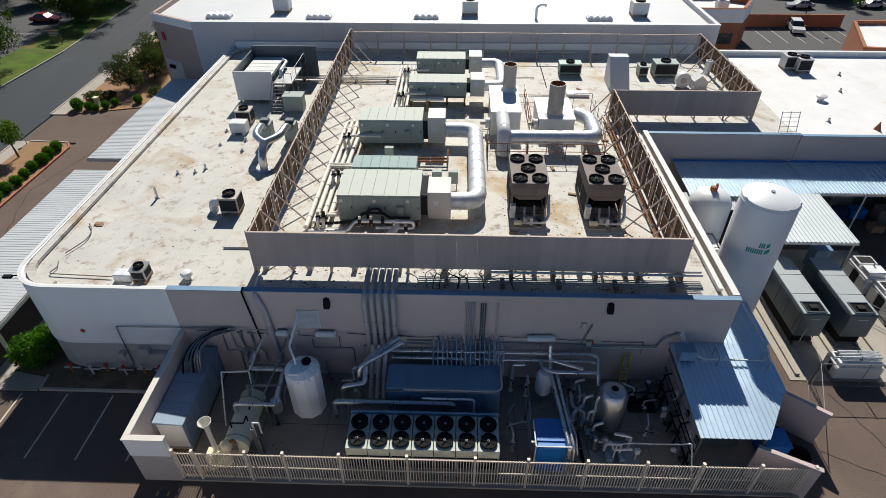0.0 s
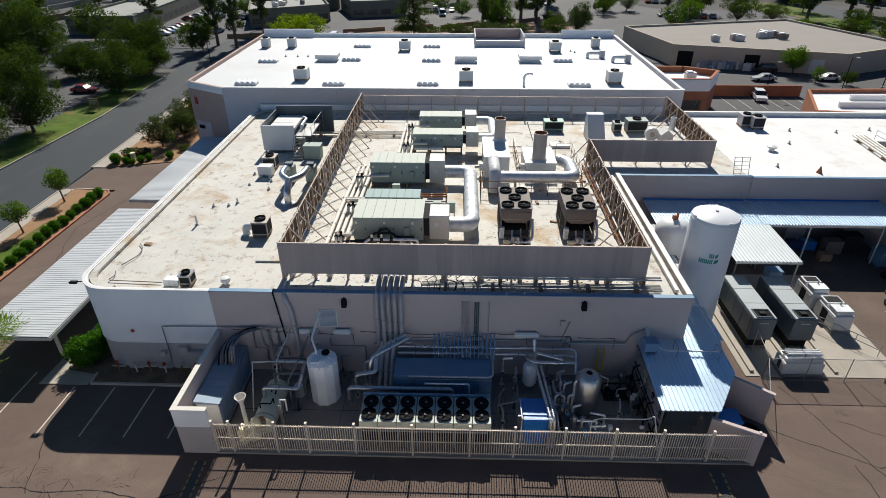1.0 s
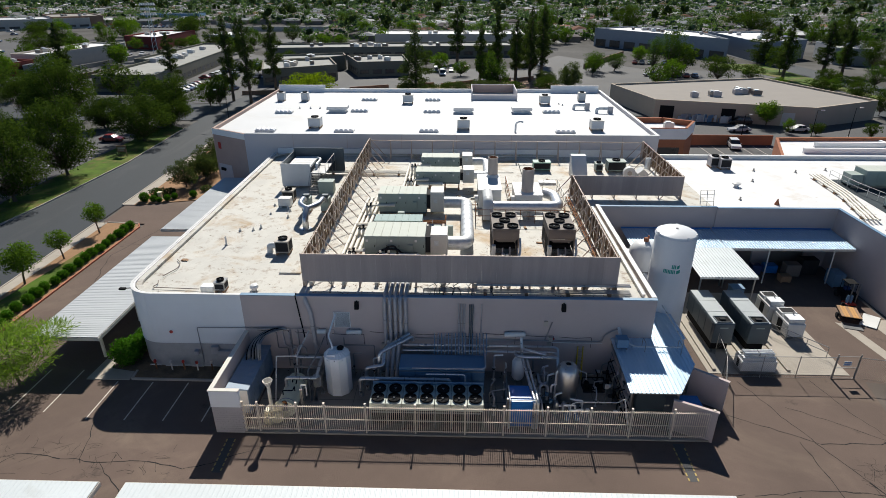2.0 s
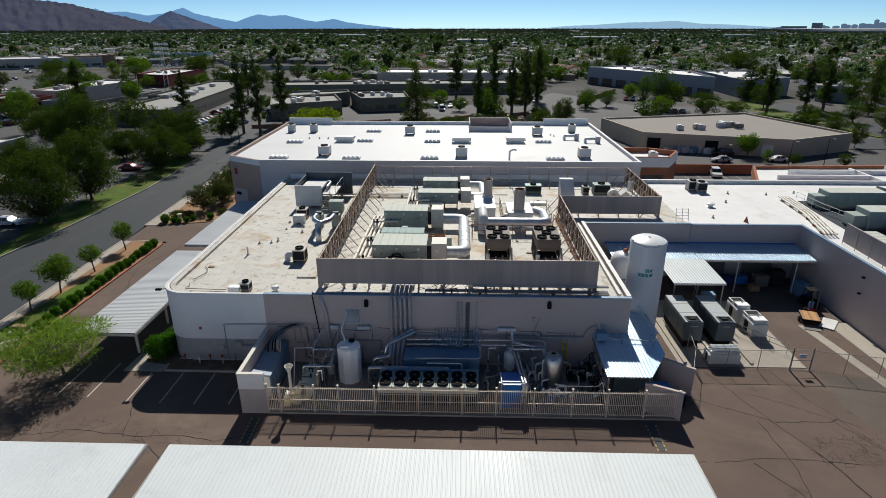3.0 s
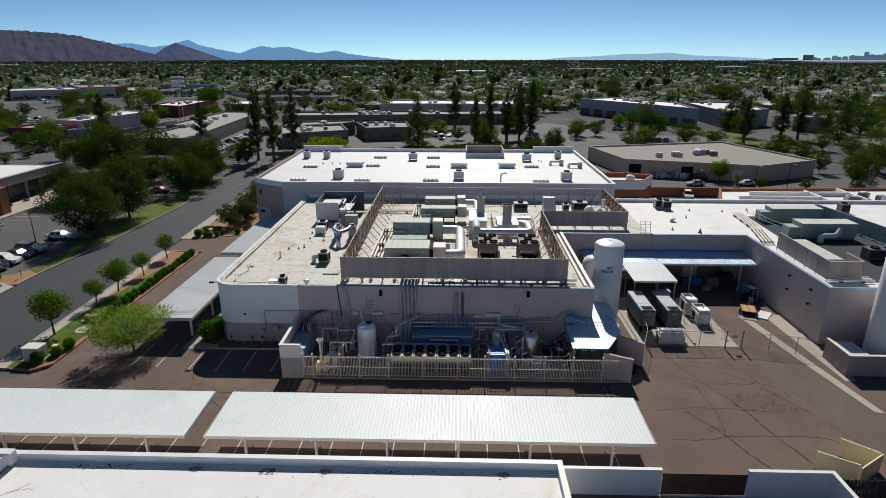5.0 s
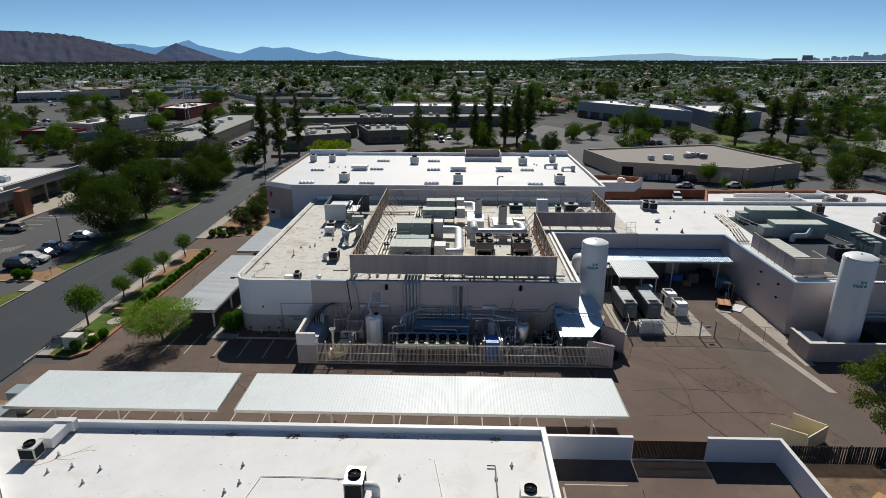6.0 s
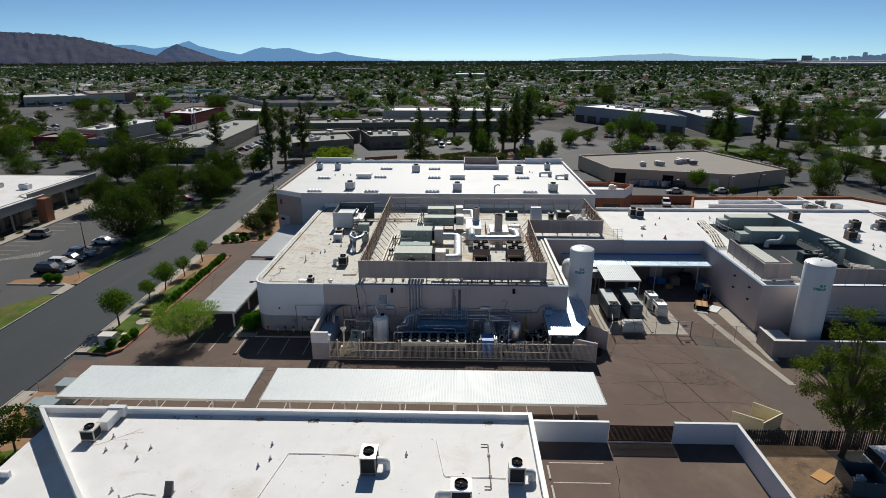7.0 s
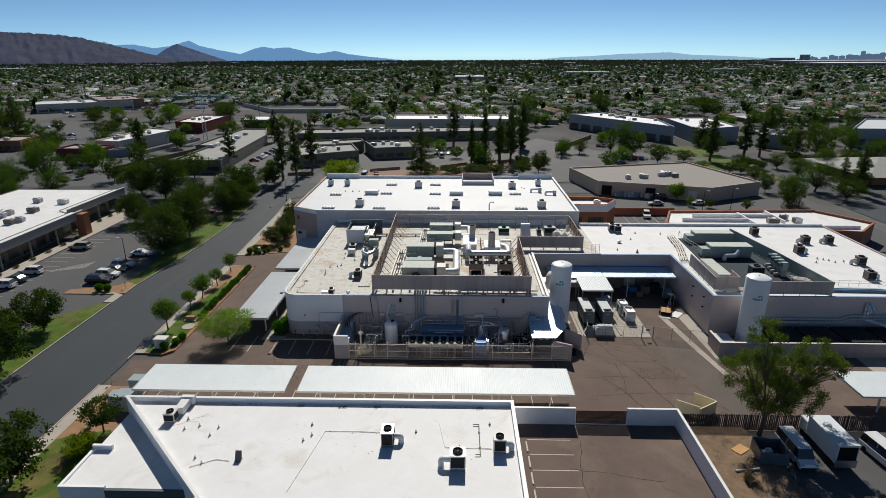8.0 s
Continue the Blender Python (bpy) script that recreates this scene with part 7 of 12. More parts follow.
pipe_run("washdown_pipe", [(8.9, 18.4, 0.4), (8.9, 18.4, 1.7), (9.4, 18.4, 1.9), (12.3, 18.4, 1.9), (12.6, 18.0, 2.6), (12.9, 17.2, 0.4)], 0.04, "thin pale pipe across the slab", M_WHITEPAINT, z=0.03, bend=0.2)
top = thing("waste_bin", 18.0, 19.3, 0.0, "blue plastic waste bin behind the wing wall", "bin")
part("tub", boxes((-0.75, -0.6, 0.1, 0.6, 0.6, 1.35), bevel=0.05), M_BLUE, top)
part("lid", boxes((-0.8, -0.65, 1.355, 0.65, 0.65, 1.45), bevel=0.03), M_BLUE, top)
for s in (-1, 1):
    part("wheel", lathe(bmesh.new(), [(0.12, -0.05), (0.12, 0.05)], 12), M_RUBBER, top, at=pose(s * 0.5, 0.3, 0.12, 0, 90, 0))
top = thing("hose_coil", 19.2, 18.7, 0.0, "black corrugated hose coiled behind the wing wall", "hose")
for k in range(5):
    r = 0.55 + 0.05 * (k % 2)
    part("loop", tube(bmesh.new(), [(r * math.cos(a * 0.524), r * math.sin(a * 0.524), 0.1 + 0.17 * k) for a in range(13)], 0.085, 8), M_BLACK, top, smooth=True)


# ---- valves, risers and cables among the yard plant ----
def valve_riser(x, y, h, r, material, label, turn=0, reach=0.7, wheel=M_BLACK):
    """A riser pipe with a flanged valve, a handwheel and an elbow at its head."""
    top = thing("valve_riser", x, y, 0.03, label, "valve riser", "valve risers in the yard", rz=turn)
    part("riser", tube(bmesh.new(), [(0, 0, 0), (0, 0, h), (reach, 0, h + 0.02)], r, 8, r * 2), material, top, smooth=True)
    for z in (h * 0.45 - 0.12, h * 0.45 + 0.12):
        part("flange", lathe(bmesh.new(), [(r * 1.9, 0), (r * 1.9, 0.03)], 10), material, top, at=pose(0, 0, z))
    part("valve_body", lathe(bmesh.new(), [(r * 1.2, -0.1), (r * 1.7, 0), (r * 1.2, 0.1)], 10), M_DARK, top, at=pose(0, 0, h * 0.45), smooth=True)
    part("stem", tube(bmesh.new(), [(0, 0, h * 0.45), (0, -0.28, h * 0.45)], 0.018, 5), M_STEEL, top)
    w = part("handwheel", tube(bmesh.new(), [(0.12 * math.cos(k * 0.785), -0.28, h * 0.45 + 0.12 * math.sin(k * 0.785)) for k in range(9)], 0.014, 5, caps=False), wheel, top)
    part("base_flange", lathe(bmesh.new(), [(r * 2.1, 0), (r * 2.1, 0.03)], 10), material, top)
    return top


VALVES = [(-6.9, 22.4, 1.7, 0.08, 0), (-6.3, 23.0, 2.1, 0.07, 20), (-9.9, 23.6, 2.6, 0.06, 90), (-10.2, 22.9, 1.5, 0.05, 0), (6.9, 20.6, 1.5, 0.09, 40), (7.3, 21.3, 2.2, 0.07, 90),
          (6.6, 22.9, 2.4, 0.08, 180), (3.5, 23.3, 2.4, 0.08, 0), (3.3, 19.0, 1.6, 0.07, 100), (3.1, 20.2, 1.9, 0.06, 60), (10.9, 22.6, 1.3, 0.05, 150), (11.4, 21.9, 1.0, 0.05, 10),
          (11.7, 22.7, 1.2, 0.06, 200), (11.2, 20.2, 1.1, 0.05, 80), (9.9, 19.5, 1.0, 0.06, 170), (-8.0, 23.4, 2.3, 0.05, 0), (4.4, 22.9, 2.0, 0.06, 270), (-13.0, 23.5, 2.4, 0.06, 90)]
for k, (x, y, h, r, a) in enumerate(VALVES):
    valve_riser(x, y, h, r, (M_STEEL, M_FOIL, M_PIPEGREY)[k % 3], ("dull steel riser with a black handwheel", "silver jacketed riser with a valve", "grey riser pipe with a flanged valve")[k % 3], a)
# steel frame of small pipes over the fuel tank
pipe_run("frame_pipe", [(-13.7, 20.2, 0.03), (-13.7, 21.6, 3.2), (-12.1, 21.7, 3.2), (-12.1, 21.2, 0.03)], 0.045, "pale square pipe frame over the fuel tank", M_WHITEPAINT, z=0.03, bend=0.02)
pipe_run("frame_pipe", [(-12.1, 21.7, 3.2), (-11.7, 23.9, 3.9), (-11.7, 24.3, 3.9)], 0.045, "pale pipe from the frame to the wall", M_WHITEPAINT, z=0.03, bend=0.05)
pipe_run("frame_pipe", [(-10.9, 20.2, 0.03), (-10.9, 20.2, 2.9), (-10.5, 22.6, 3.3), (-10.5, 24.3, 3.3)], 0.05, "slanting steel pipe beside the white tank", M_STEEL, z=0.03, bend=0.1)
for k, x in enumerate((-13.9, -13.4, -12.7)):
    pipe_run("wall_conduit", [(x, 24.22, 3.9 - 0.1 * k), (x + 0.1, 24.22, 2.5), (x + 0.6, 24.22, 2.2), (x + 0.6, 24.22, 1.3)], 0.06, "grey wall pipe with an offset bend", M_PIPEGREY, z=0.03, bend=0.1, group="small pipes on the wall")
# thin wires strung along the wall
for k in range(9):
    x0, x1 = -16.0 + 3.1 * k, -13.4 + 3.1 * k
    z = 3.75 - 0.12 * (k % 3)
    pipe_run("wall_wire", [(x0, 24.3, z + 0.1), ((x0 + x1) / 2, 24.3, z), (x1, 24.3, z + 0.08), (x1, 24.3, z - 0.9 - 0.2 * (k % 2))], 0.018, "thin dark conduit along the wall", M_DARK, z=0.03, bend=0.08, group="thin conduits on the wall")
# fence-side instrument frame
pipe_run("instrument_post", [(-10.9, 18.25, 0.03), (-10.9, 18.25, 3.1), (-10.55, 18.25, 3.1), (-10.55, 18.25, 2.2)], 0.05, "slim white instrument frame on the slab", M_WHITEPAINT, z=0.03, bend=0.02)

# ---- the east yard ----
def ribbon_logo(parent, r, z, a0, a1, h, rise):
    """A plain teal band on a tank's shell."""
    bm = bmesh.new()
    n = 10
    lo, hi = [], []
    for i in range(n + 1):
        a = radians(a0 + (a1 - a0) * i / n)
        lo.append(bm.verts.new((r * math.cos(a), r * math.sin(a), z + rise * i / n)))
        hi.append(bm.verts.new((r * math.cos(a), r * math.sin(a), z + h + rise * i / n)))
    for i in range(n):
        bm.faces.new((lo[i], lo[i + 1], hi[i + 1], hi[i]))
    part("marking_band", bm, M_TEAL, parent, "plain teal marking")


def gas_tank(x, y, h, r, label):
    top = thing("gas_tank", x, y, 0, label, "tank", "tall gas tanks")
    part("shell", lathe(bmesh.new(), [(r * 0.98, 0.5), (r, 0.6), (r, h - 0.45), (r * 0.97, h - 0.3), (r * 0.75, h - 0.1), (0.0001, h)], 40), M_TANKWHITE, top, smooth=True)
    part("rim", lathe(bmesh.new(), [(r + 0.002, h - 0.55), (r + 0.04, h - 0.5), (r + 0.002, h - 0.45)], 40, cap=False), M_TANKWHITE, top, smooth=True)
    for a in (70, 190, 285, 330):
        c, s = math.cos(radians(a)), math.sin(radians(a))
        part("lifting_lug", boxes((-0.1, -0.05, 0, 0.1, 0.05, 0.3), bevel=0.02), M_TANKWHITE, top, at=pose(c * (r - 0.06), s * (r - 0.06), h - 0.5, 0, 0, a + 90))
    part("top_fitting", lathe(bmesh.new(), [(0.12, h - 0.06), (0.12, h + 0.06)], 10), M_STEEL, top)
    for i, a in enumerate((20, 140, 260)):
        c, s = math.cos(radians(a)), math.sin(radians(a))
        part("leg", boxes((-0.15, -0.15, 0, 0.15, 0.15, 0.6)), M_TANKWHITE, top, at=pose(c * (r - 0.3), s * (r - 0.3), 0))
    part("footing", lathe(bmesh.new(), [(r + 0.5, 0), (r + 0.5, 0.1)], 8), M_CONC, top)
    # a row of plain bars where the lettering stands
    for k in range(8):
        ribbon_logo(top, r + 0.006, h - 3.5, 231 + 4.1 * k, 234.1 + 4.1 * k, 0.36, 0.0)
    for k in range(3):
        ribbon_logo(top, r + 0.006, h - 3.03, 252 + 4.1 * k, 255.1 + 4.1 * k, 0.36, 0.0)
    ribbon_logo(top, r + 0.006, h - 3.5, 266, 276, 0.32, 0.12)
    ribbon_logo(top, r + 0.006, h - 3.05, 266, 273, 0.3, 0.12)
    return top


gas_tank(18.9, 29.8, 11.0, 1.68, "tall white gas tank with teal marking beside the factory wall")
gas_tank(47.2, 22.0, 12.0, 1.75, "tall white gas tank with teal marking beside the east block")
top = thing("storage_tank", 19.1, 37.0, 0, "squat white domed tank behind the tall one", "tank")
part("shell", lathe(bmesh.new(), [(1.5, 0.3), (1.52, 0.4), (1.52, 5.7), (1.2, 6.3), (0.5, 6.6), (0.0001, 6.65)], 28), M_TANKWHITE, top, smooth=True)
part("foot_ring", lathe(bmesh.new(), [(1.6, 0), (1.6, 0.295)], 20), M_CONC, top)
part("top_valve", boxes((-0.3, -0.25, 6.55, 0.1, 0.1, 7.0), (0.05, -0.1, 6.55, 0.2, 0.1, 7.2), bevel=0.03), M_BRICK, top)
top = thing("radiator_rack", 17.9, 33.7, 0, "white finned vaporiser rack beside the tanks", "vaporiser")
for i in range(4):
    for j in range(5):
        part("fin_tube", boxes((-0.8 + i * 0.45, -0.9 + j * 0.4, 0.3, -0.5 + i * 0.45, -0.62 + j * 0.4, 4.2)), M_TANKWHITE, top)
part("frame", boxes((-0.9, -1.0, 4.205, 1.0, -0.9, 4.3), (-0.9, 1.0, 4.205, 1.0, 1.1, 4.3), (-0.9, -0.895, 4.205, -0.8, 0.995, 4.3), (0.9, -0.895, 4.205, 1.0, 0.995, 4.3)), M_STEEL, top)
part("feet", boxes((-0.8, -0.9, 0, -0.6, 1.0, 0.295), (0.6, -0.9, 0, 0.8, 1.0, 0.295)), M_STEEL, top)


def dock_generator(x, y, label):
    """A long dark grey container with a pale top and a hatch at its front end."""
    top = thing("generator_container", x, y, 0, label, "generator", "generator containers")
    w, d, h = 1.75, 6.1, 3.0
    # black block stands in for the dark under the enclosure
    part("lower_frame", boxes((0.15, 0.3, 0.25, w - 0.15, d - 0.2, 1.0)), M_BLACK, top)
    part("skid", boxes((0.1, 0.1, 0, 0.3, d - 0.1, 0.245), (w - 0.3, 0.1, 0, w - 0.1, d - 0.1, 0.245)), M_STEEL, top)
    # sides use a much darker enamel, with their shade in the colour
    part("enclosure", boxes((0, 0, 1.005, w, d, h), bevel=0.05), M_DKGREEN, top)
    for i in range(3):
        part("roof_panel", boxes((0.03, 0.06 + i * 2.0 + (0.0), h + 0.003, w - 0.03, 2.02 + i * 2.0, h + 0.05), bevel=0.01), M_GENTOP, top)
    # flat black plate painted as the dark inside of a recess
    part("roof_well", boxes((0.3, 0.2, h + 0.054, w - 0.3, 1.1, h + 0.06)), M_BLACK, top)
    part("well_rim", boxes((0.22, 0.12, h + 0.054, w - 0.22, 0.195, h + 0.13), (0.22, 1.105, h + 0.054, w - 0.22, 1.18, h + 0.13), (0.22, 0.2, h + 0.054, 0.295, 1.1, h + 0.13), (w - 0.295, 0.2, h + 0.054, w - 0.22, 1.1, h + 0.13)), M_DKGREEN, top)
    part("exhaust_box", boxes((0.6, 0.45, h + 0.065, 1.1, 0.85, h + 0.2), bevel=0.03), M_DARK, top)
    for i in range(4):
        part("side_door", boxes((-0.03, 0.4 + i * 1.4, 1.15, -0.003, 1.65 + i * 1.4, h - 0.15), bevel=0.008), M_DKGREEN, top)
        part("side_door", boxes((w + 0.003, 0.4 + i * 1.4, 1.15, w + 0.03, 1.65 + i * 1.4, h - 0.15), bevel=0.008), M_DKGREEN, top)
    part("name_bar", boxes((0.5, -0.02, h - 0.45, 1.2, -0.003, h - 0.35)), M_AHU, top)
    return top


g = dock_generator(22.75, 27.6, "dark grey-green generator container with a pale roof")
copy_thing(g, pose(25.85, 27.6, 0))
bm = boxes((21.6, 24.6, 0.0, 33.2, 38.5, 0.05))
structure("floor_generator_pad", bm, M_CONC, "pale concrete pad below the generators", "floor")
for x in (22.2, 25.4, 28.4):
    single("pad_beam", boxes((-0.15, -4.5, 0, 0.15, 4.5, 0.16), bevel=0.01), M_CONC, x, 29.5, 0.05, "low concrete kerb on the pad", "kerb", "kerbs on the pad")


def machine(x, y, w, d, h, label, rz=0):
    top = thing("air_compressor", x, y, 0.05, label, "compressor", "compressors in the yard", rz=rz)
    part("frame", boxes((-w / 2, -d / 2, 0, w / 2, d / 2, 0.2)), M_STEEL, top)
    part("body", boxes((-w / 2 + 0.05, -d / 2 + 0.05, 0.205, w / 2 - 0.05, d / 2 - 0.05, h * 0.8), bevel=0.06), M_WHITEPAINT, top)
    for i in range(3):
        part("side_panel", boxes((-w / 2 + 0.02, -d / 2 + 0.15 + i * (d - 0.3) / 3, 0.35, -w / 2 + 0.045, -d / 2 + 0.1 + (i + 1) * (d - 0.3) / 3, h * 0.7), bevel=0.005), M_WHITEPAINT if i != 1 else M_DARK, top)
    part("top_housing", boxes((-w / 2 + 0.15, -d / 2 + 0.2, h * 0.8 + 0.004, w / 2 - 0.15, -d / 2 + d * 0.45, h), bevel=0.04), M_GALV, top)
    part("cooler_top", boxes((-w / 2 + 0.12, d * 0.05, h * 0.8 + 0.004, w / 2 - 0.12, d / 2 - 0.15, h * 0.95), bevel=0.03), M_WHITEPAINT, top)
    part("cooler_grille", boxes((-w / 2 + 0.25, d * 0.1, h * 0.95 + 0.003, w / 2 - 0.25, d / 2 - 0.3, h * 0.95 + 0.02)), M_DARK, top)
    part("exhaust", tube(bmesh.new(), [(0.1, -0.2, h * 0.8), (0.1, -0.2, h + 0.25)], 0.07, 8), M_STEEL, top)
    return top


machine(30.9, 34.0, 1.6, 2.6, 2.2, "white boxy compressor with dark grilles")
machine(31.3, 31.2, 1.7, 2.8, 2.0, "white boxy compressor with an open cooler")
machine(25.6, 25.3, 3.0, 1.5, 1.5, "low silver equipment skid with pipes on top")
for k in range(3):
    pipe_run("skid_pipe", [(24.4, 25.1 + 0.25 * k, 1.75), (26.9, 25.1 + 0.25 * k, 1.75)], 0.08, "silver pipe on the equipment skid", M_FOIL, z=1.4, group="pipes of the skid")
pipe_rail("yard_rail", [(29.2, 36.0), (29.4, 31.0), (32.6, 27.0)], 1.1, "galvanised guard rail beside the compressors", M_STEEL, z=0.05)
single("tool_cabinet", boxes((-0.6, -0.5, 0, 0.6, 0.5, 1.9), (-0.65, -0.55, 1.905, 0.65, 0.55, 1.96), bevel=0.02), M_BLUEGREY, 28.6, 36.4, 0.05, "blue-grey steel cabinet under the canopy edge", "cabinet")

# canopies over the dock
top = thing("dock_canopy", 29.0, 40.7, 0, "ribbed metal dock canopy with slender posts", "canopy")
part("roof_sheet", ribbed(bmesh.new(), 0, 0, 13.4, 4.7, 4.25, 4.5, 0.3, 0.05, "y"), M_TIN_SKY, top)
part("fascia", boxes((0, -0.06, 4.0, 13.4, -0.01, 4.22)), M_FASCIA, top)
for x in (4.6, 11.4):
    part("post", tube(bmesh.new(), [(x, 0.2, 0), (x, 0.2, 4.2)], 0.07, 8), M_WHITEPAINT, top)
part("gutter", boxes((0.1, 4.62, 4.56, 13.3, 4.7, 4.68)), M_BLUE, top)
top = thing("dock_canopy", 23.5, 33.7, 0, "broad white ribbed canopy over the generators", "canopy")
part("roof_sheet", ribbed(bmesh.new(), 0, 0, 5.5, 6.2, 4.4, 4.65, 0.3, 0.05, "y"), M_TIN_WHITE, top)
part("fascia", boxes((0, -0.06, 4.2, 5.5, -0.01, 4.37)), M_FASCIA, top)
for x in (0.2, 5.3):
    for y in (0.2, 6.0):
        part("post", boxes((x - 0.06, y - 0.06, 0, x + 0.06, y + 0.06, 4.36)), M_STEEL, top)
top = thing("dock_canopy", 18.9, 40.0, 0, "ribbed canopy against the wing wall", "canopy")
part("roof_sheet", ribbed(bmesh.new(), 0, 0, 10.0, 5.4, 4.25, 4.5, 0.3, 0.05, "y"), M_TIN_SKY, top)
for x in (0.2, 5.0, 9.8):
    part("post", boxes((x - 0.06, 0.1, 0, x + 0.06, 0.22, 4.22)), M_STEEL, top)
part("ridge_flashing", boxes((0, 5.2, 4.56, 10.0, 5.4, 4.64)), M_BLUE, top)
top = thing("dock_canopy", 17.0, 38.5, 0, "small grey canopy behind the squat tank", "canopy")
part("roof_sheet", ribbed(bmesh.new(), 0, 0, 7.3, 2.4, 3.9, 4.0, 0.3, 0.05, "y"), M_TIN_GREY, top)
for x in (0.3, 7.0):
    part("post", boxes((x - 0.06, 0.1, 0, x + 0.06, 0.22, 3.85)), M_STEEL, top)
# dark dock behind the canopy, with what stands in it
for x, wdt in ((31.0, 3.2), (36.4, 3.6)):
    top = thing("dock_door", x, 45.44, 0, "closed grey roll-up dock door under the canopy", "door", "dock doors", kind="structure")
    part("curtain", boxes((0, -0.04, 0.02, wdt, -0.005, 3.2)), M_TAUPE, top)
    part("frame", boxes((-0.12, -0.07, 0, -0.003, -0.005, 3.3), (wdt + 0.003, -0.07, 0, wdt + 0.12, -0.005, 3.3)), M_STEEL, top)
for x, y, w, d, h, m, lab, cat in ((33.8, 43.2, 1.0, 0.9, 1.2, M_NAVY, "blue plastic drum box in the dock shade", "crate"), (35.6, 43.6, 1.4, 1.0, 1.0, M_BLUE, "blue crate in the dock shade", "crate"), (37.6, 42.9, 1.6, 1.1, 1.5, M_TAUPE, "tall brown carton in the dock shade", "carton"), (39.6, 43.4, 1.8, 1.2, 1.9, M_DARK, "dark machine under the canopy", "machine"), (41.2, 40.8, 1.2, 1.6, 1.6, M_BLUEGREY, "grey rack under the canopy", "rack"), (36.2, 41.4, 1.1, 0.9, 0.8, M_WOOD, "timber crate near the dock", "crate")):
    single("dock_" + cat.replace(" ", "_"), boxes((-w / 2, -d / 2, 0.1, w / 2, d / 2, h), (-w / 2 + 0.05, -d / 2 + 0.05, 0, -w / 2 + 0.2, d / 2 - 0.05, 0.095), (w / 2 - 0.2, -d / 2 + 0.05, 0, w / 2 - 0.05, d / 2 - 0.05, 0.095), bevel=0.03), m, x, y, 0, lab, cat)
# forklift
top = thing("forklift", 40.6, 37.6, 0, "dark forklift parked against the wall", "forklift")
part("body", boxes((-0.55, -0.9, 0.3, 0.55, 0.9, 1.0), bevel=0.08), M_BLACK, top)
part("roof_guard", boxes((-0.5, -0.5, 2.0, 0.5, 0.6, 2.08)), M_BLACK, top)
for x in (-0.48, 0.48):
    for y in (-0.45, 0.55):
        part("guard_post", tube(bmesh.new(), [(x, y, 0.9), (x, y, 2.0)], 0.03, 6), M_BLACK, top)
        wh = part("wheel", lathe(bmesh.new(), [(0.3, -0.1), (0.3, 0.1)], 14), M_RUBBER, top, at=pose(x * 1.15, y * 1.3, 0.3, 0, 90, 0))
part("mast", boxes((-0.35, -1.05, 0.1, -0.28, -0.95, 2.3), (0.28, -1.05, 0.1, 0.35, -0.95, 2.3)), M_STEEL, top)
part("seat", boxes((-0.25, 0.0, 1.0, 0.25, 0.45, 1.35), bevel=0.05), M_NAVY, top)
# flat trailer with planks
top = thing("flat_trailer", 38.6, 33.9, 0, "flatbed trailer with a plank deck", "trailer", rz=-18)
for i in range(7):
    part("plank", boxes((-0.85 + i * 0.245, -1.1, 0.62, -0.62 + i * 0.245, 1.1, 0.68)), M_ORANGE if i % 3 else M_WOOD, top)
part("chassis", boxes((-0.85, -1.15, 0.5, 0.85, -1.05, 0.615), (-0.85, 1.05, 0.5, 0.85, 1.15, 0.615), (-0.88, -1.04, 0.5, -0.8, 1.04, 0.615), (0.8, -1.04, 0.5, 0.88, 1.04, 0.615)), M_BLACK, top)
part("drawbar", tubes([[(-0.5, 1.15, 0.52), (0, 2.3, 0.5)], [(0.5, 1.15, 0.52), (0, 2.3, 0.5)]], 0.05, 6), M_BLACK, top)
for x in (-0.98, 0.98):
    part("wheel", lathe(bmesh.new(), [(0.26, -0.09), (0.28, 0), (0.26, 0.09)], 14), M_RUBBER, top, at=pose(x, -0.2, 0.28, 0, 90, 0))
part("ramp", boxes((-0.8, -2.3, 0.02, 0.8, -1.2, 0.07)), M_STEEL, top)
top = thing("metal_plate", 40.3, 33.2, 0, "pale sheet panels lying beside the wall", "sheet panel", rz=-40)
part("sheet", boxes((-0.7, -1.3, 0.05, 0.7, 1.3, 0.12)), M_WHITEPAINT, top)
part("bearer", boxes((-0.6, -1.0, 0, 0.6, -0.8, 0.045), (-0.6, 0.8, 0, 0.6, 1.0, 0.045)), M_WOOD, top)
top = thing("gas_torch_cart", 40.2, 36.4, 0, "red cart with small cylinders beside the wall", "cart")
part("tray", boxes((-0.5, -0.4, 0.15, 0.5, 0.4, 0.3)), M_RED, top)
for x in (-0.25, 0.1):
    part("cylinder", lathe(bmesh.new(), [(0.13, 0.3), (0.13, 1.0), (0.05, 1.15)], 12), M_BLUEGREY, top, at=pose(x, 0, 0), smooth=True)
for x in (-0.52, 0.52):
    part("wheel", lathe(bmesh.new(), [(0.15, -0.04), (0.15, 0.04)], 12), M_RUBBER, top, at=pose(x, 0, 0.15, 0, 90, 0))

# concrete strips in the yard
for name, pts in (("pavement_strip_1", [(36.9, 33.0), (38.0, 32.6), (39.5, 21.8), (40.95, 12.0), (40.1, 12.2), (38.45, 21.8)]), ("pavement_strip_2", [(40.2, 33.5), (42.5, 33.5), (42.5, 25.7), (42.0, 17.6), (40.8, 17.6)])):
    bm = bmesh.new()
    sheet(bm, pts, 0.012)
    structure(name, bm, M_CONC, "pale concrete strip across the asphalt", "pavement")


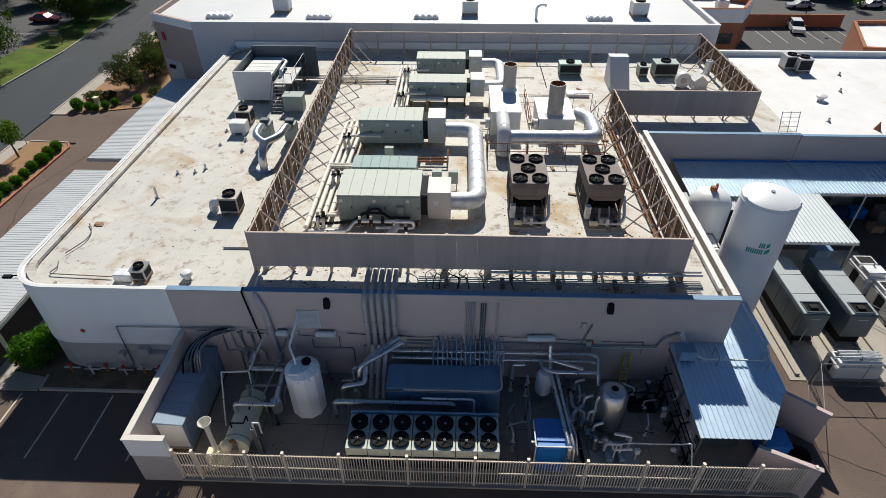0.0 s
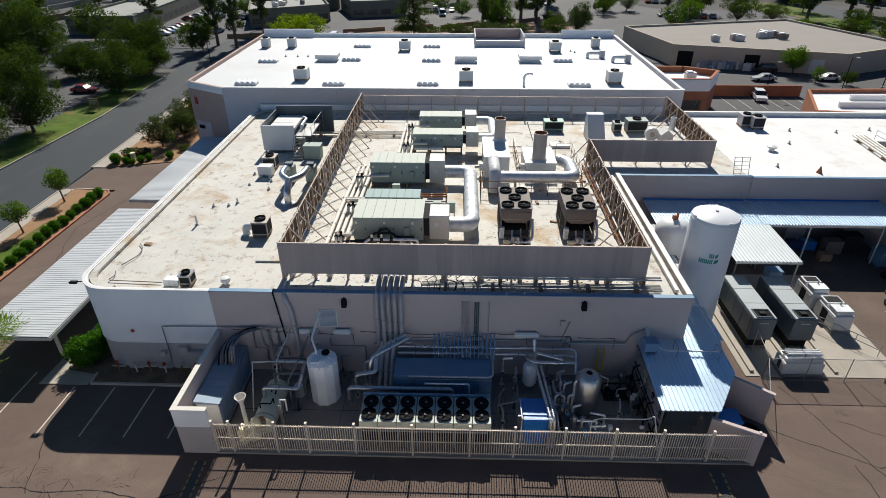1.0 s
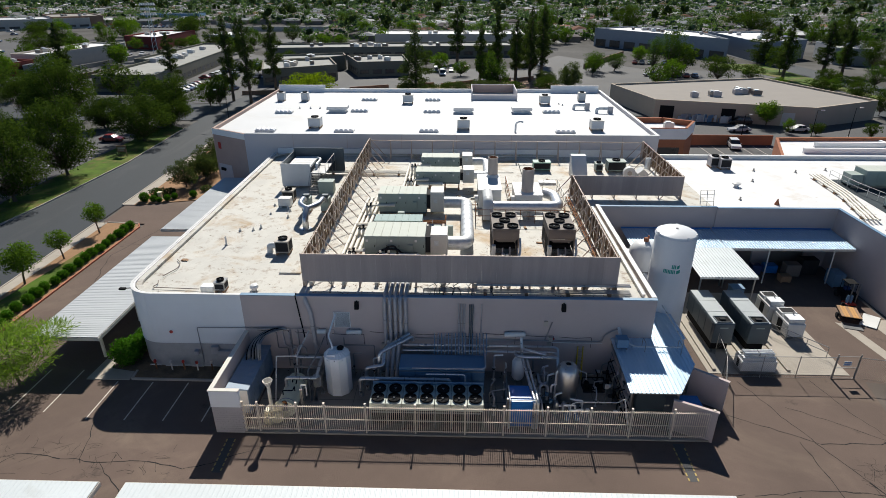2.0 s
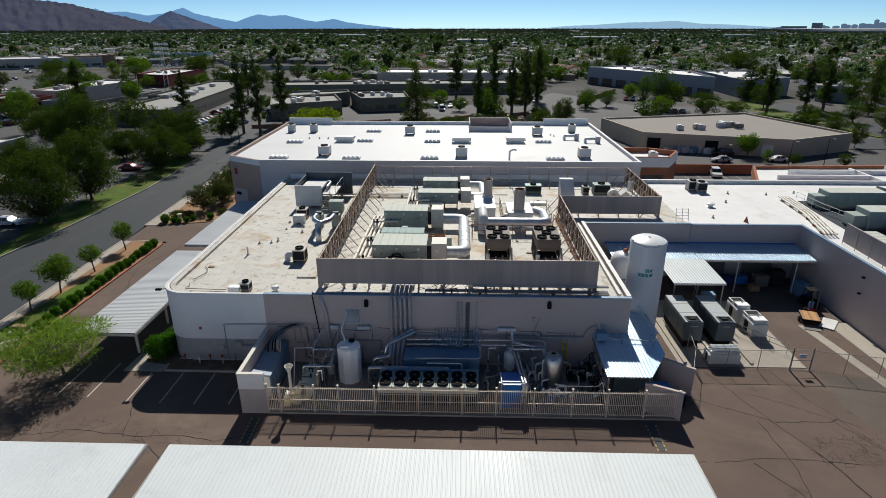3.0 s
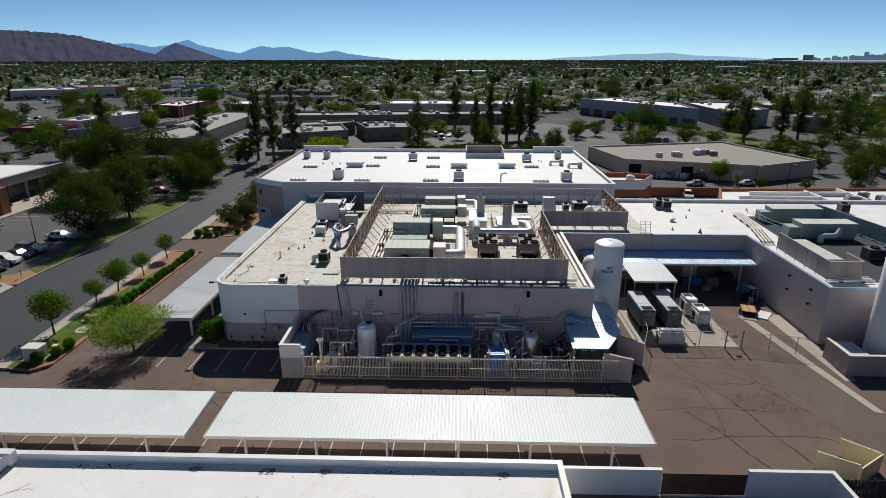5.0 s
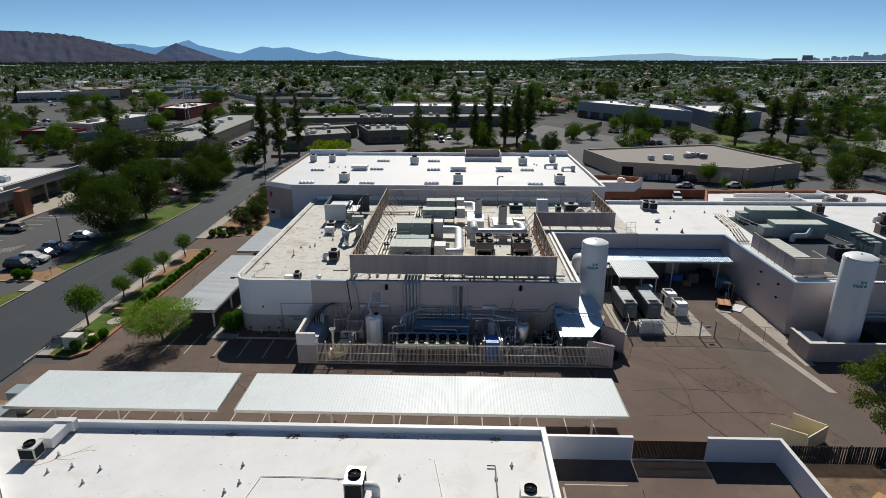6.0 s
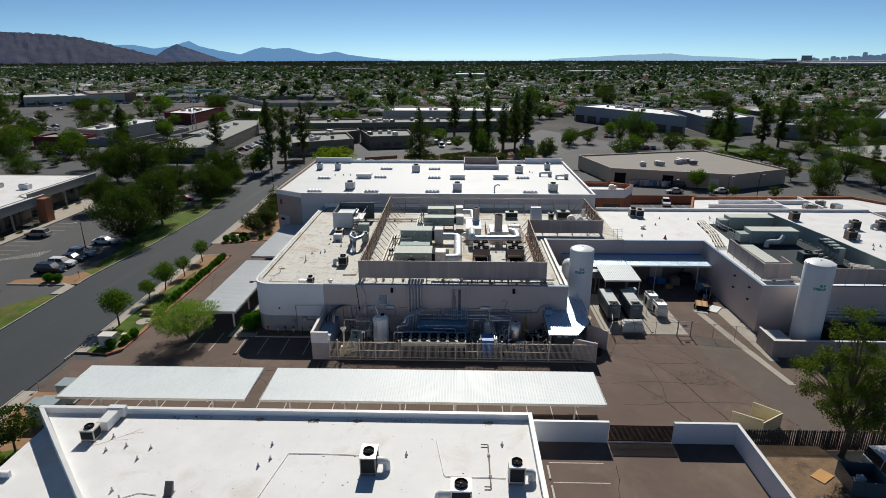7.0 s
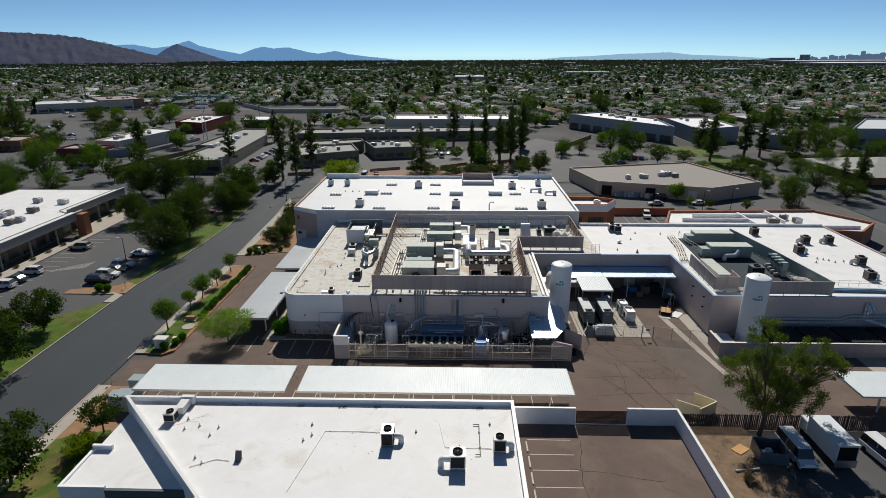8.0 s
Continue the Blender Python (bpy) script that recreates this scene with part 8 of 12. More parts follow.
def chain_fence(pts, h, label, z=0.0, dark=False):
    """A chain-link fence: posts, rails and a woven mesh of real wires."""
    o = pts[0]
    top = thing("chain_link_fence", o[0], o[1], z, label, "fence")
    mw = M_BLACK if dark else M_CHAIN
    for (xa, ya), (xb, yb) in zip(pts, pts[1:]):
        a, b = Vector((xa - o[0], ya - o[1], 0)), Vector((xb - o[0], yb - o[1], 0))
        L = (b - a).length
        k = max(1, round(L / 2.8))
        for i in range(k + 1):
            p = a.lerp(b, i / k)
            part("post", tube(bmesh.new(), [p, p + Vector((0, 0, h + 0.08))], 0.035, 6), mw, top)
        part("top_rail", tube(bmesh.new(), [a + Vector((0, 0, h)), b + Vector((0, 0, h))], 0.025, 6), mw, top)
        part("bottom_wire", tube(bmesh.new(), [a + Vector((0, 0, 0.06)), b + Vector((0, 0, 0.06))], 0.012, 4), mw, top)
        bm = bmesh.new()
        u = (b - a).normalized()
        st = 0.16
        n = int(L / st)
        for i in range(n + 1):
            for s in (1, -1):
                x0 = i * st
                x1 = x0 + s * h
                lo, hi = Vector((0, 0, 0.05)), Vector((0, 0, h))
                c0, c1 = min(max(x0, 0), L), min(max(x1, 0), L)
                t = abs(c1 - x0) / h
                p, q = a + u * c0 + lo, a + u * c1 + Vector((0, 0, 0.05 + (h - 0.05) * t))
                side = Vector((0, 0, 1)).cross(u) * 0.0
                w = u * 0.006
                bm.faces.new([bm.verts.new(v) for v in (p - w, p + w, q + w, q - w)])
        part("mesh", bm, mw, top)
    return top


chain_fence([(21.0, 20.6), (22.6, 24.3), (23.2, 27.4)], 2.1, "chain-link fence beside the shelter")
chain_fence([(22.7, 24.2), (31.4, 24.2)], 2.1, "chain-link fence in front of the generator pad")
chain_fence([(33.3, 24.2), (41.5, 22.6)], 2.1, "chain-link fence across the drive")
top = thing("chain_link_gate", 31.5, 24.2, 0, "closed chain-link gate with a small white notice", "gate")
part("gate_frame", tubes([[(0, 0, 0.08), (0, 0, 2.2), (1.7, 0, 2.2), (1.7, 0, 0.08), (0, 0, 0.08)], [(0, 0, 1.1), (1.7, 0, 1.1)]], 0.035, 6), M_CHAIN, top)
part("gate_post", tubes([[(-0.06, 0, 0), (-0.06, 0, 2.4)], [(1.78, 0, 0), (1.78, 0, 2.4)]], 0.05, 8), M_CHAIN, top)
part("notice", boxes((0.5, -0.06, 1.35, 1.15, -0.04, 1.75)), M_WHITEPAINT, top)
part("notice_bar", boxes((0.56, -0.066, 1.62, 1.09, -0.0605, 1.70), (0.56, -0.066, 1.45, 1.0, -0.0605, 1.5)), M_BLUE, top)
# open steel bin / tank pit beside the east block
# pit wall takes the darker screen paint so its shade is in the colour
structure("wall_pit", boxes((41.4, 18.6, 0, 41.65, 22.6, 2.3), (41.66, 18.6, 0, 84.0, 18.85, 2.3)), M_MAUVE_DARK, "mauve pit wall round the tank plant", "wall")
structure("trim_pit_cap", boxes((41.35, 18.55, 2.305, 41.7, 22.6, 2.36), (41.71, 18.55, 2.305, 84.0, 18.9, 2.36)), M_FASCIA, "cream cap on the pit wall", "trim")
top = thing("waste_container", 43.1, 20.9, 0, "blue-grey open container with a pale lid", "container")
part("tub", boxes((-1.1, -1.7, 0.1, 1.1, 1.7, 1.9), bevel=0.04), M_BLUEGREY, top)
part("lid", boxes((-1.0, -1.6, 1.905, 1.0, 1.6, 1.97)), M_TIN_GREY, top)
part("feet", boxes((-1.0, -1.6, 0, -0.8, 1.6, 0.095), (0.8, -1.6, 0, 1.0, 1.6, 0.095)), M_STEEL, top)
cooler = thing("dry_cooler", 50.2, 19.6, 0, "long dark finned dry cooler in the pit", "dry cooler", "dry coolers in the pit")
part("coil_block", boxes((0, 0, 0.3, 5.2, 5.2, 2.1), bevel=0.03), M_DARK, cooler)
for i in range(12):
    part("fin_bar", boxes((0.1 + i * 0.43, 0.05, 2.104, 0.24 + i * 0.43, 5.15, 2.2)), M_SLAT, cooler)
part("base_rail", boxes((0.1, 0.2, 0, 5.1, 0.4, 0.295), (0.1, 4.8, 0, 5.1, 5.0, 0.295)), M_STEEL, cooler)
for i in range(1, 6):
    copy_thing(cooler, pose(50.2 + 5.6 * i, 19.6, 0))
for z, y in ((3.2, 25.3), (2.7, 25.2)):
    pipe_run("wall_pipe", [(50.0, y, z), (63.0, y, z), (64.5, y, z + 0.6), (83.0, y, z + 0.6)], 0.22, "grey lagged pipe along the east block's wall", M_PIPEGREY, z=0.03, group="pipes on the east block")
pipe_run("wall_pipe", [(66.8, 24.0, 5.0), (66.8, 25.3, 6.2), (66.8, 25.4, 3.2), (70.0, 22.5, 2.9)], 0.18, "silver bent pipes over the pit", M_FOIL, spread=(0.5, 0), count=2, z=0.03, bend=0.4)
pipe_run("wall_pipe", [(67.0, 19.6, 2.4), (67.0, 19.6, 3.2), (70.5, 19.6, 3.2), (70.5, 19.6, 2.0)], 0.16, "silver pipe loop beside the pit wall", M_FOIL, z=0.03, bend=0.4)
for z, x in ((5.6, 42.52), (3.8, 42.52)):
    for y in (28.5, 33.0):
        top = thing("wall_bracket", x, y, z, "small dark lamp on the long wall", "lamp", "lamps on the long wall")
        part("head", boxes((-0.25, -0.15, -0.1, -0.05, 0.15, 0.12), bevel=0.02), M_BLACK, top)
        part("arm", boxes((-0.05, -0.03, -0.03, 0.07, 0.03, 0.03)), M_BLACK, top)

# ---- plants ----
def leaf_cloud(name, blobs, n, size, material, seed, aspect=0.55, droop=0.0, inner=0.5, radial=0.0):
    """A crown of many small leaf cards, gathered in clumps (x, y, z, rx, ry, rz)."""
    rs = np.random.RandomState(seed)
    B = np.array(blobs, float)
    vol = (B[:, 3] * B[:, 4] + B[:, 3] * B[:, 5]) ** 1.0
    pick = rs.choice(len(B), n, p=vol / vol.sum())
    d = rs.normal(size=(n, 3))
    d /= np.linalg.norm(d, axis=1)[:, None]
    rad = (inner + (1 - inner) * rs.rand(n) ** 0.6) * (1 + 0.12 * rs.randn(n))
    c = B[pick, :3] + d * B[pick, 3:] * rad[:, None]
    u = rs.normal(size=(n, 3))
    u[:, 2] -= droop * 2
    if radial:
        u = d * radial + u * 0.45
        u[:, 2] += 0.5
    u /= np.linalg.norm(u, axis=1)[:, None]
    v = np.cross(u, d + 0.6 * rs.normal(size=(n, 3)))
    v /= np.linalg.norm(v, axis=1)[:, None] + 1e-9
    s = size * (0.6 + 0.8 * rs.rand(n))[:, None]
    u, v = u * s * 0.5, v * s * 0.5 * aspect
    verts = np.stack([c - u, c + v * 0.9, c + u, c - v * 0.9], 1).reshape(-1, 3)
    me = bpy.data.meshes.new(name)
    me.from_pydata(verts.tolist(), [], np.arange(4 * n).reshape(n, 4).tolist())
    me.materials.append(material)
    return me


def tree(x, y, h, r, material, label, seed, kind="round", n=2600, leaf=0.34, z=0.0, category="tree", group="", trunk_h=0.3, lobes=()):
    """A tapered trunk with limbs and a crown of clumped leaves."""
    rr = random.Random(seed)
    top = thing("tree", x, y, z, label, category, group)
    bm = bmesh.new()
    blobs = []
    tr = max(0.09, h * 0.02)
    if kind in ("column", "cone"):
        tube(bm, [(0, 0, -0.05), (0.1, 0.05, h * 0.3), (-0.1, 0, h * 0.65), (0, 0, h * 0.96)], [tr, tr * 0.75, tr * 0.5, tr * 0.15], 8)
        k = 34
        for i in range(k):
            s = (i + 0.5) / k
            zz = h * (trunk_h + (0.98 - trunk_h) * s)
            taper = (1.05 - 0.85 * s ** 1.2) if kind == "cone" else (0.55 + 0.9 * s - 1.25 * s ** 2.2)
            w = r * max(0.16, taper) * rr.uniform(0.45, 1.25)
            a = i * 2.4 + rr.uniform(-0.5, 0.5)
            q = rr.uniform(0.25, 0.75) * w
            cx, cy = q * math.cos(a), q * math.sin(a)
            blobs.append((cx, cy, zz, w * 0.5, w * 0.5, h * 0.035 + 0.25))
            tube(bm, [(0, 0, zz - h * 0.04), (cx, cy, zz)], [tr * 0.28, tr * 0.1], 5)
    elif lobes:
        th = h * trunk_h
        tube(bm, [(0, 0, -0.05), (0.3, 0.1, th * 0.6), (0.2, 0.0, th)], [tr * 1.2, tr, tr * 0.9], 8)
        for lx, ly, lz, rx, rz_ in lobes:
            fork = Vector((lx * 0.45, ly * 0.45, th + (lz - th) * 0.45))
            tube(bm, [(0.2, 0, th * 0.95), fork, (lx, ly, lz)], [tr * 0.7, tr * 0.5, tr * 0.25], 6)
            for i in range(20):
                up = 1 - 2 * (i + 0.5) / 20
                a = i * 2.4 + rr.uniform(-0.5, 0.5)
                ring = math.sqrt(1 - up * up) * rr.uniform(0.5, 1.0)
                c = (lx + rx * ring * math.cos(a), ly + rx * ring * math.sin(a), lz + rz_ * up * rr.uniform(0.7, 1.0))
                w = rx * rr.uniform(0.2, 0.36)
                blobs.append((*c, w, w, w * 0.7))
                tube(bm, [fork, fork.lerp(Vector(c), 0.55) + Vector((0, 0, 0.3)), c], [tr * 0.3, tr * 0.16, tr * 0.05], 5)
    else:
        th = h * trunk_h
        lean = rr.uniform(-0.05, 0.05) * h
        tube(bm, [(0, 0, -0.05), (lean * 0.4, 0, th * 0.6), (lean, 0.0, th * 1.1)], [tr * 1.25, tr, tr * 0.85], 8)
        k, size = {"round": (13, 0.46), "broad": (46, 0.27), "open": (40, 0.25), "feathery": (30, 0.34)}[kind]
        mz, hz_ = (th * 0.9 + h) / 2, (h - th * 0.9) / 2
        for i in range(k):
            up = 1 - 2 * (i + 0.5) / k
            a = i * 2.4 + rr.uniform(-0.5, 0.5)
            ring = math.sqrt(1 - up * up) * rr.uniform(0.75, 1.1)
            reach = (1.04 - size) * rr.choice((1.0, 1.12, 0.9, 0.6)) if kind == "broad" else (rr.uniform(0.45, 1.05) if kind == "open" else 1.02 - size)
            cx, cy, zz = lean + r * reach * ring * math.cos(a), r * reach * ring * math.sin(a), mz + hz_ * reach * up
            w = size * rr.uniform(0.55, 1.25)
            blobs.append((cx, cy, zz, r * w, r * w, max(hz_ * w, 0.3)))
            mid = Vector((lean, 0, th)).lerp(Vector((cx, cy, zz)), 0.5) + Vector((0, 0, -0.04 * h))
            tube(bm, [(lean, 0, th), mid, (cx, cy, zz)], [tr * 0.5, tr * 0.28, tr * 0.08], 5)
    part("trunk", bm, M_BARK, top)
    crown = new("crown", leaf_cloud("crown", blobs, n, leaf, material, seed, aspect={"open": 0.45, "feathery": 0.13}.get(kind, 0.6), droop=0.2, inner=0.1 if kind == "open" else 0.35, radial=1.0 if kind == "feathery" else 0.0))
    crown.parent = top
    return top


def shrub(x, y, r, h, material, label, seed, z=0.1, n=500, leaf=0.16, group="", box_shape=False):
    top = thing("shrub", x, y, z, label, "shrub", group)
    part("stem", tubes([[(0, 0, -0.05), (0.05, 0, h * 0.6)], [(0, 0, 0), (-r * 0.4, 0.1, h * 0.6)], [(0, 0, 0), (r * 0.4, -0.1, h * 0.6)]], 0.03, 5), M_BARK, top)
    rr = random.Random(seed)
    bl = [(rr.uniform(-0.25, 0.25) * r, rr.uniform(-0.25, 0.25) * r, h * 0.52, r * 0.85, r * 0.85, h * 0.5) for _ in range(4)]
    ob = new("foliage", leaf_cloud("foliage", bl, n, leaf, material, seed, inner=0.75))
    ob.parent = top
    return top


def spread_copies(master, places):
    for x, y, s, a, *z in places:
        copy_thing(master, pose(x, y, z[0] if z else 0, 0, 0, a) @ Matrix.Diagonal((s, s, s * (0.9 + 0.2 * ((x * 7.3) % 1)), 1)))


def grove(master, h0, r0, places):
    """Copies of a tree (x, y, height, crown radius), each turned its own way."""
    for i, (x, y, h, r) in enumerate(places):
        copy_thing(master, pose(x, y, 0, 0, 0, (i * 137 + x * 11) % 360) @ Matrix.Diagonal((r / r0, r / r0, h / h0, 1)))


# street trees in the planter, each with its own size
st = tree(-46.6, 52.4, 4.3, 1.7, L_BRIGHT, "young round street tree in the planter strip", 21, n=1700, leaf=0.22, z=0.1, group="street trees", trunk_h=0.34)
spread_copies(st, [(-46.4, 44.7, 0.92, 80, 0.1), (-46.8, 33.5, 0.95, 200, 0.1)])
st2 = tree(-46.7, 38.4, 4.9, 2.2, L_BRIGHT, "round street tree with a dense crown in the planter", 22, n=3200, leaf=0.23, z=0.1, group="street trees", trunk_h=0.3)
spread_copies(st2, [(-46.9, 25.3, 1.12, 130, 0.1)])
tree(-35.2, 21.6, 5.6, 4.7, L_PALO, "feathery palo verde with green branches at the lot edge", 31, kind="feathery", n=8500, leaf=0.5, trunk_h=0.22)
oak = tree(-66.3, 64.0, 12.2, 6.6, L_OAK, "large dark spreading oak on the lawn verge", 41, kind="broad", n=20000, leaf=0.30, group="verge oaks", trunk_h=0.1)
grove(oak, 12.2, 6.6, [(-66.5, 77, 13.2, 6.4), (-65.5, 101, 9.4, 6.8), (-87.5, 90, 8.8, 4.6), (-65.5, 113, 8.5, 5.5), (-93, 118, 14.5, 8.4), (-68, 117, 11.4, 7.4), (-104, 124, 11, 7), (-80, 113, 7, 5)])
tree(-41.5, -2.0, 4.8, 2.5, L_OAK, "small leafy tree on the lawn beside the near building", 42, kind="broad", n=3000, leaf=0.25, z=0.1)
tree(-41.4, -6.0, 2.9, 2.3, L_YELLOW, "low yellow-green bushy tree on the lawn", 43, kind="broad", n=3600, leaf=0.2, z=0.1, trunk_h=0.12)
wt = tree(-67.5, 24.5, 7.6, 4.4, L_OAK, "leafy green tree beside the street", 44, kind="broad", n=5200, leaf=0.36, z=0.1, group="street trees west", trunk_h=0.16)
spread_copies(wt, [(-65.2, 12.0, 1.3, 60, 0.1), (-70.5, 18.0, 1.0, 160, 0.1), (-68.0, 3.0, 1.35, 200, 0.1), (-46.2, -11.0, 1.05, 230, 0.1), (-45.0, -18.0, 1.2, 20, 0.1), (-74.0, 9.0, 1.3, 300, 0.1)])
ol = tree(-43.2, 71.0, 4.6, 2.9, L_OLIVE, "grey-green olive tree in the gravel bed", 45, kind="broad", n=5200, leaf=0.22, z=0.1, group="olive trees", trunk_h=0.15)
spread_copies(ol, [(-42.4, 78.6, 1.05, 90, 0.1), (-41.8, 75.0, 0.9, 200, 0.1), (-43.5, 86.0, 1.0, 150, 0.1), (-44.5, 94.0, 1.1, 30, 0.1)])
grove(ol, 4.6, 2.9, [(8, 156, 4.6, 6.2), (28, 175, 4.6, 4.5), (33, 163, 8.6, 4.2), (1, 156, 4.0, 3.5)])
tree(37.9, -0.9, 12.5, 6.0, L_ACACIA, "tall feathery tree with a two-lobed open crown beside the truck yard", 46, kind="open", n=34000, leaf=0.22, z=0.2, trunk_h=0.22, lobes=((-0.9, 0.3, 12.4, 2.7, 2.8), (-2.5, 0.4, 8.6, 3.2, 2.4), (4.9, 0.5, 10.4, 2.9, 2.1), (2.4, -0.3, 8.6, 2.9, 2.2), (7.0, 0.2, 9.4, 1.8, 1.5), (0.0, -0.2, 5.8, 3.4, 1.9), (3.6, -0.4, 6.0, 2.8, 1.7)))
tree(70.5, 117.5, 6.2, 3.2, L_BRIGHT, "bright green tree in front of the tan workshop", 47, n=3200, leaf=0.3, trunk_h=0.2)
tree(-41, 145, 8.0, 8.2, L_YELLOW, "broad yellow-green tree in the office court", 48, kind="broad", n=6500, leaf=0.46, trunk_h=0.1)
# tall pines over the offices
pine = tree(-63, 146, 22.5, 3.4, L_PINE, "tall dark narrow pine above the offices", 51, kind="column", n=7000, leaf=0.38, group="tall pines", trunk_h=0.2)
grove(pine, 22.5, 3.4, [(-57, 143, 22, 3.4), (-97, 247, 17, 3.2), (-138, 188, 18.3, 4.2), (-93, 174, 16, 3.7), (-57, 166, 21, 3.6), (-1, 234, 21, 4.8), (7, 181, 18, 3.2), (13, 189, 23, 3.4), (20, 193, 14.5, 3), (25, 197, 23, 3.2), (30, 203, 16, 4), (-258, 261, 21, 4), (110, 189, 17.5, 4.3), (129, 199, 18, 5.2), (137, 201, 16.6, 4.2), (18.7, 182, 20, 3.3), (23.5, 182, 20, 3.6), (33, 226, 22, 4.4), (137, 250, 13.5, 4.6), (173.6, 227, 17, 5.2), (132.3, 126.7, 14.8, 3.0)])
cone = tree(-13, 163, 19.5, 6.6, L_PINE, "broad dark conifer with a full crown", 52, kind="cone", n=11000, leaf=0.40, group="broad conifers", trunk_h=0.06)
grove(cone, 19.5, 6.6, [(-10, 142, 8.3, 2.2), (124, 233, 15, 8.1), (146, 189, 18, 5.6), (140, 147, 10.4, 3.1), (138, 135, 15, 3.9), (-239, 249, 25, 8), (165, 250, 19, 6), (10, 184, 12, 3)])
dark = tree(86, 184, 8.6, 6.1, L_OAK, "dark round tree on the far lots", 53, kind="broad", n=6500, leaf=0.34, group="dark trees on the far lots", trunk_h=0.12)
grove(dark, 8.6, 6.1, [(98, 187, 5.2, 5.2), (107, 163, 4.6, 3.4), (108, 145, 6.2, 3.8), (123, 118, 7.3, 6), (184, 281, 16, 7.7), (212, 237, 6.5, 5), (183, 372, 15, 13), (108, 380, 18, 7), (79, 352, 10, 4.2), (87, 352, 10.5, 4.6), (307, 381, 8, 7), (-204, 222, 8.5, 6.4), (-263, 360, 10, 9), (-200, 265, 9.3, 11), (-157, 336, 13.8, 10)])
grove(dark, 8.6, 6.1, [(-138, 279, 6.2, 4.5), (-239, 282, 8, 4), (-222, 205, 9, 6), (-232, 228, 10, 7), (115, 172, 6, 4), (118, 207, 10, 6), (156, 214, 11, 6), (196, 205, 9, 7), (205, 190, 10, 8), (160, 175, 8, 5), (-175, 250, 8, 6), (-285, 300, 10, 8), (-250, 335, 9, 7), (180, 160, 9, 7), (-180, 385, 10.6, 8.7), (104, 130, 6.7, 2.8), (96.5, 101.5, 11.2, 4.1), (121, 177, 3.6, 3.3), (122, 170, 4, 3.2), (77, 109, 2.8, 1.8), (87, 106.4, 3.4, 1.9), (36, 172, 5.3, 3.5), (26.5, 160, 5.1, 4.8), (8, 163, 3.2, 5.4), (202, 432, 11.4, 13), (122, 460, 12, 7.5), (16, 161, 3.6, 4.4), (-2, 160, 3.4, 4.0)])
mid = tree(-144, 135, 17.0, 6.0, L_MID, "tall leafy green tree on the far lots", 54, kind="broad", n=6500, leaf=0.38, group="green trees on the far lots", trunk_h=0.12)
grove(mid, 17, 6, [(-144, 116, 10.6, 5), (-140, 138, 3.6, 3), (-140, 149, 4.2, 2.6), (-80, 112, 5.5, 3.8), (44, 307, 22, 6.6), (51, 209, 7.2, 5), (58, 209, 6.8, 4), (-84, 317, 4.6, 5), (-100, 306, 5.5, 3), (-85, 426, 12.5, 5), (76, 203, 16.5, 4.9), (73, 210, 12.7, 3.6), (168, 211, 15, 7.4), (229, 309, 13, 6.5), (183, 211, 11, 3.4)])
grove(mid, 17, 6, [(103, 114, 10, 4.4), (121, 131, 10.6, 6.1), (266, 342, 9, 6.4), (154, 395, 10, 6.5), (-132, 122, 9, 5), (-150, 125, 12, 5.5), (-152, 104, 10, 5), (-136, 108, 8, 4), (128, 155, 8, 4.5), (148, 172, 9, 5), (176, 185, 10, 5), (190, 225, 11, 6), (130, 172, 7, 4), (-170, 165, 9, 5), (-185, 190, 10, 6)])
mb = tree(-153, 179, 10.5, 6.0, L_BRIGHT, "bright green car park tree", 55, kind="broad", n=6000, leaf=0.34, group="bright car park trees", trunk_h=0.14)
grove(mb, 10.5, 6, [(-227, 326, 13, 7), (-216, 345, 10, 5), (-200, 340, 13, 8.7), (-160, 279, 6.5, 4.4), (-59, 360, 10.8, 6), (-39, 382, 9.1, 5), (-31, 388, 8, 5), (-19, 388, 8, 6), (0, 382, 8, 5), (12, 382, 8, 5.4), (29, 382, 8, 5.4), (58, 318, 8.5, 4.8), (-64, 307, 5.6, 5.9), (94, 235, 7.3, 3.4), (74, 235, 6.8, 4.2), (174, 427, 8, 5), (167, 299, 9, 5), (150, 224, 7.4, 3), (-209, 364, 11.3, 9.2), (78.6, 250, 5.2, 3.7), (101, 174, 3, 3.5), (72, 111, 3.5, 1.5)])

# scattered trees over the far lots, clear of the roofs and streets
lot_tree = [tree(-176, 150, 8.0, 5.0, L_OAK, "dark green tree between the far lots", 71, kind="broad", n=2000, leaf=0.48, group="trees between the far lots", trunk_h=0.12),
            tree(-122, 262, 7.0, 4.2, L_MID, "green tree between the far lots", 72, kind="broad", n=1900, leaf=0.45, group="trees between the far lots", trunk_h=0.12),
            tree(-190, 205, 6.0, 3.6, L_BRIGHT, "bright green tree between the far lots", 73, kind="broad", n=1800, leaf=0.42, group="trees between the far lots", trunk_h=0.14)]
rnd = random.Random(8)
KEEP_OUT = ((-136, 28, -60, 110), (-62, -60, -48, 320), (-120, 158, -84, 262), (-70, 168, -18, 206), (-80, 222, 14, 252), (-44, 268, 18, 306), (38, 102, 106, 168), (28, 60, 112, 102), (-40, 20, 60, 110), (56, 215, 175, 300), (126, 130, 176, 172))
done = 0
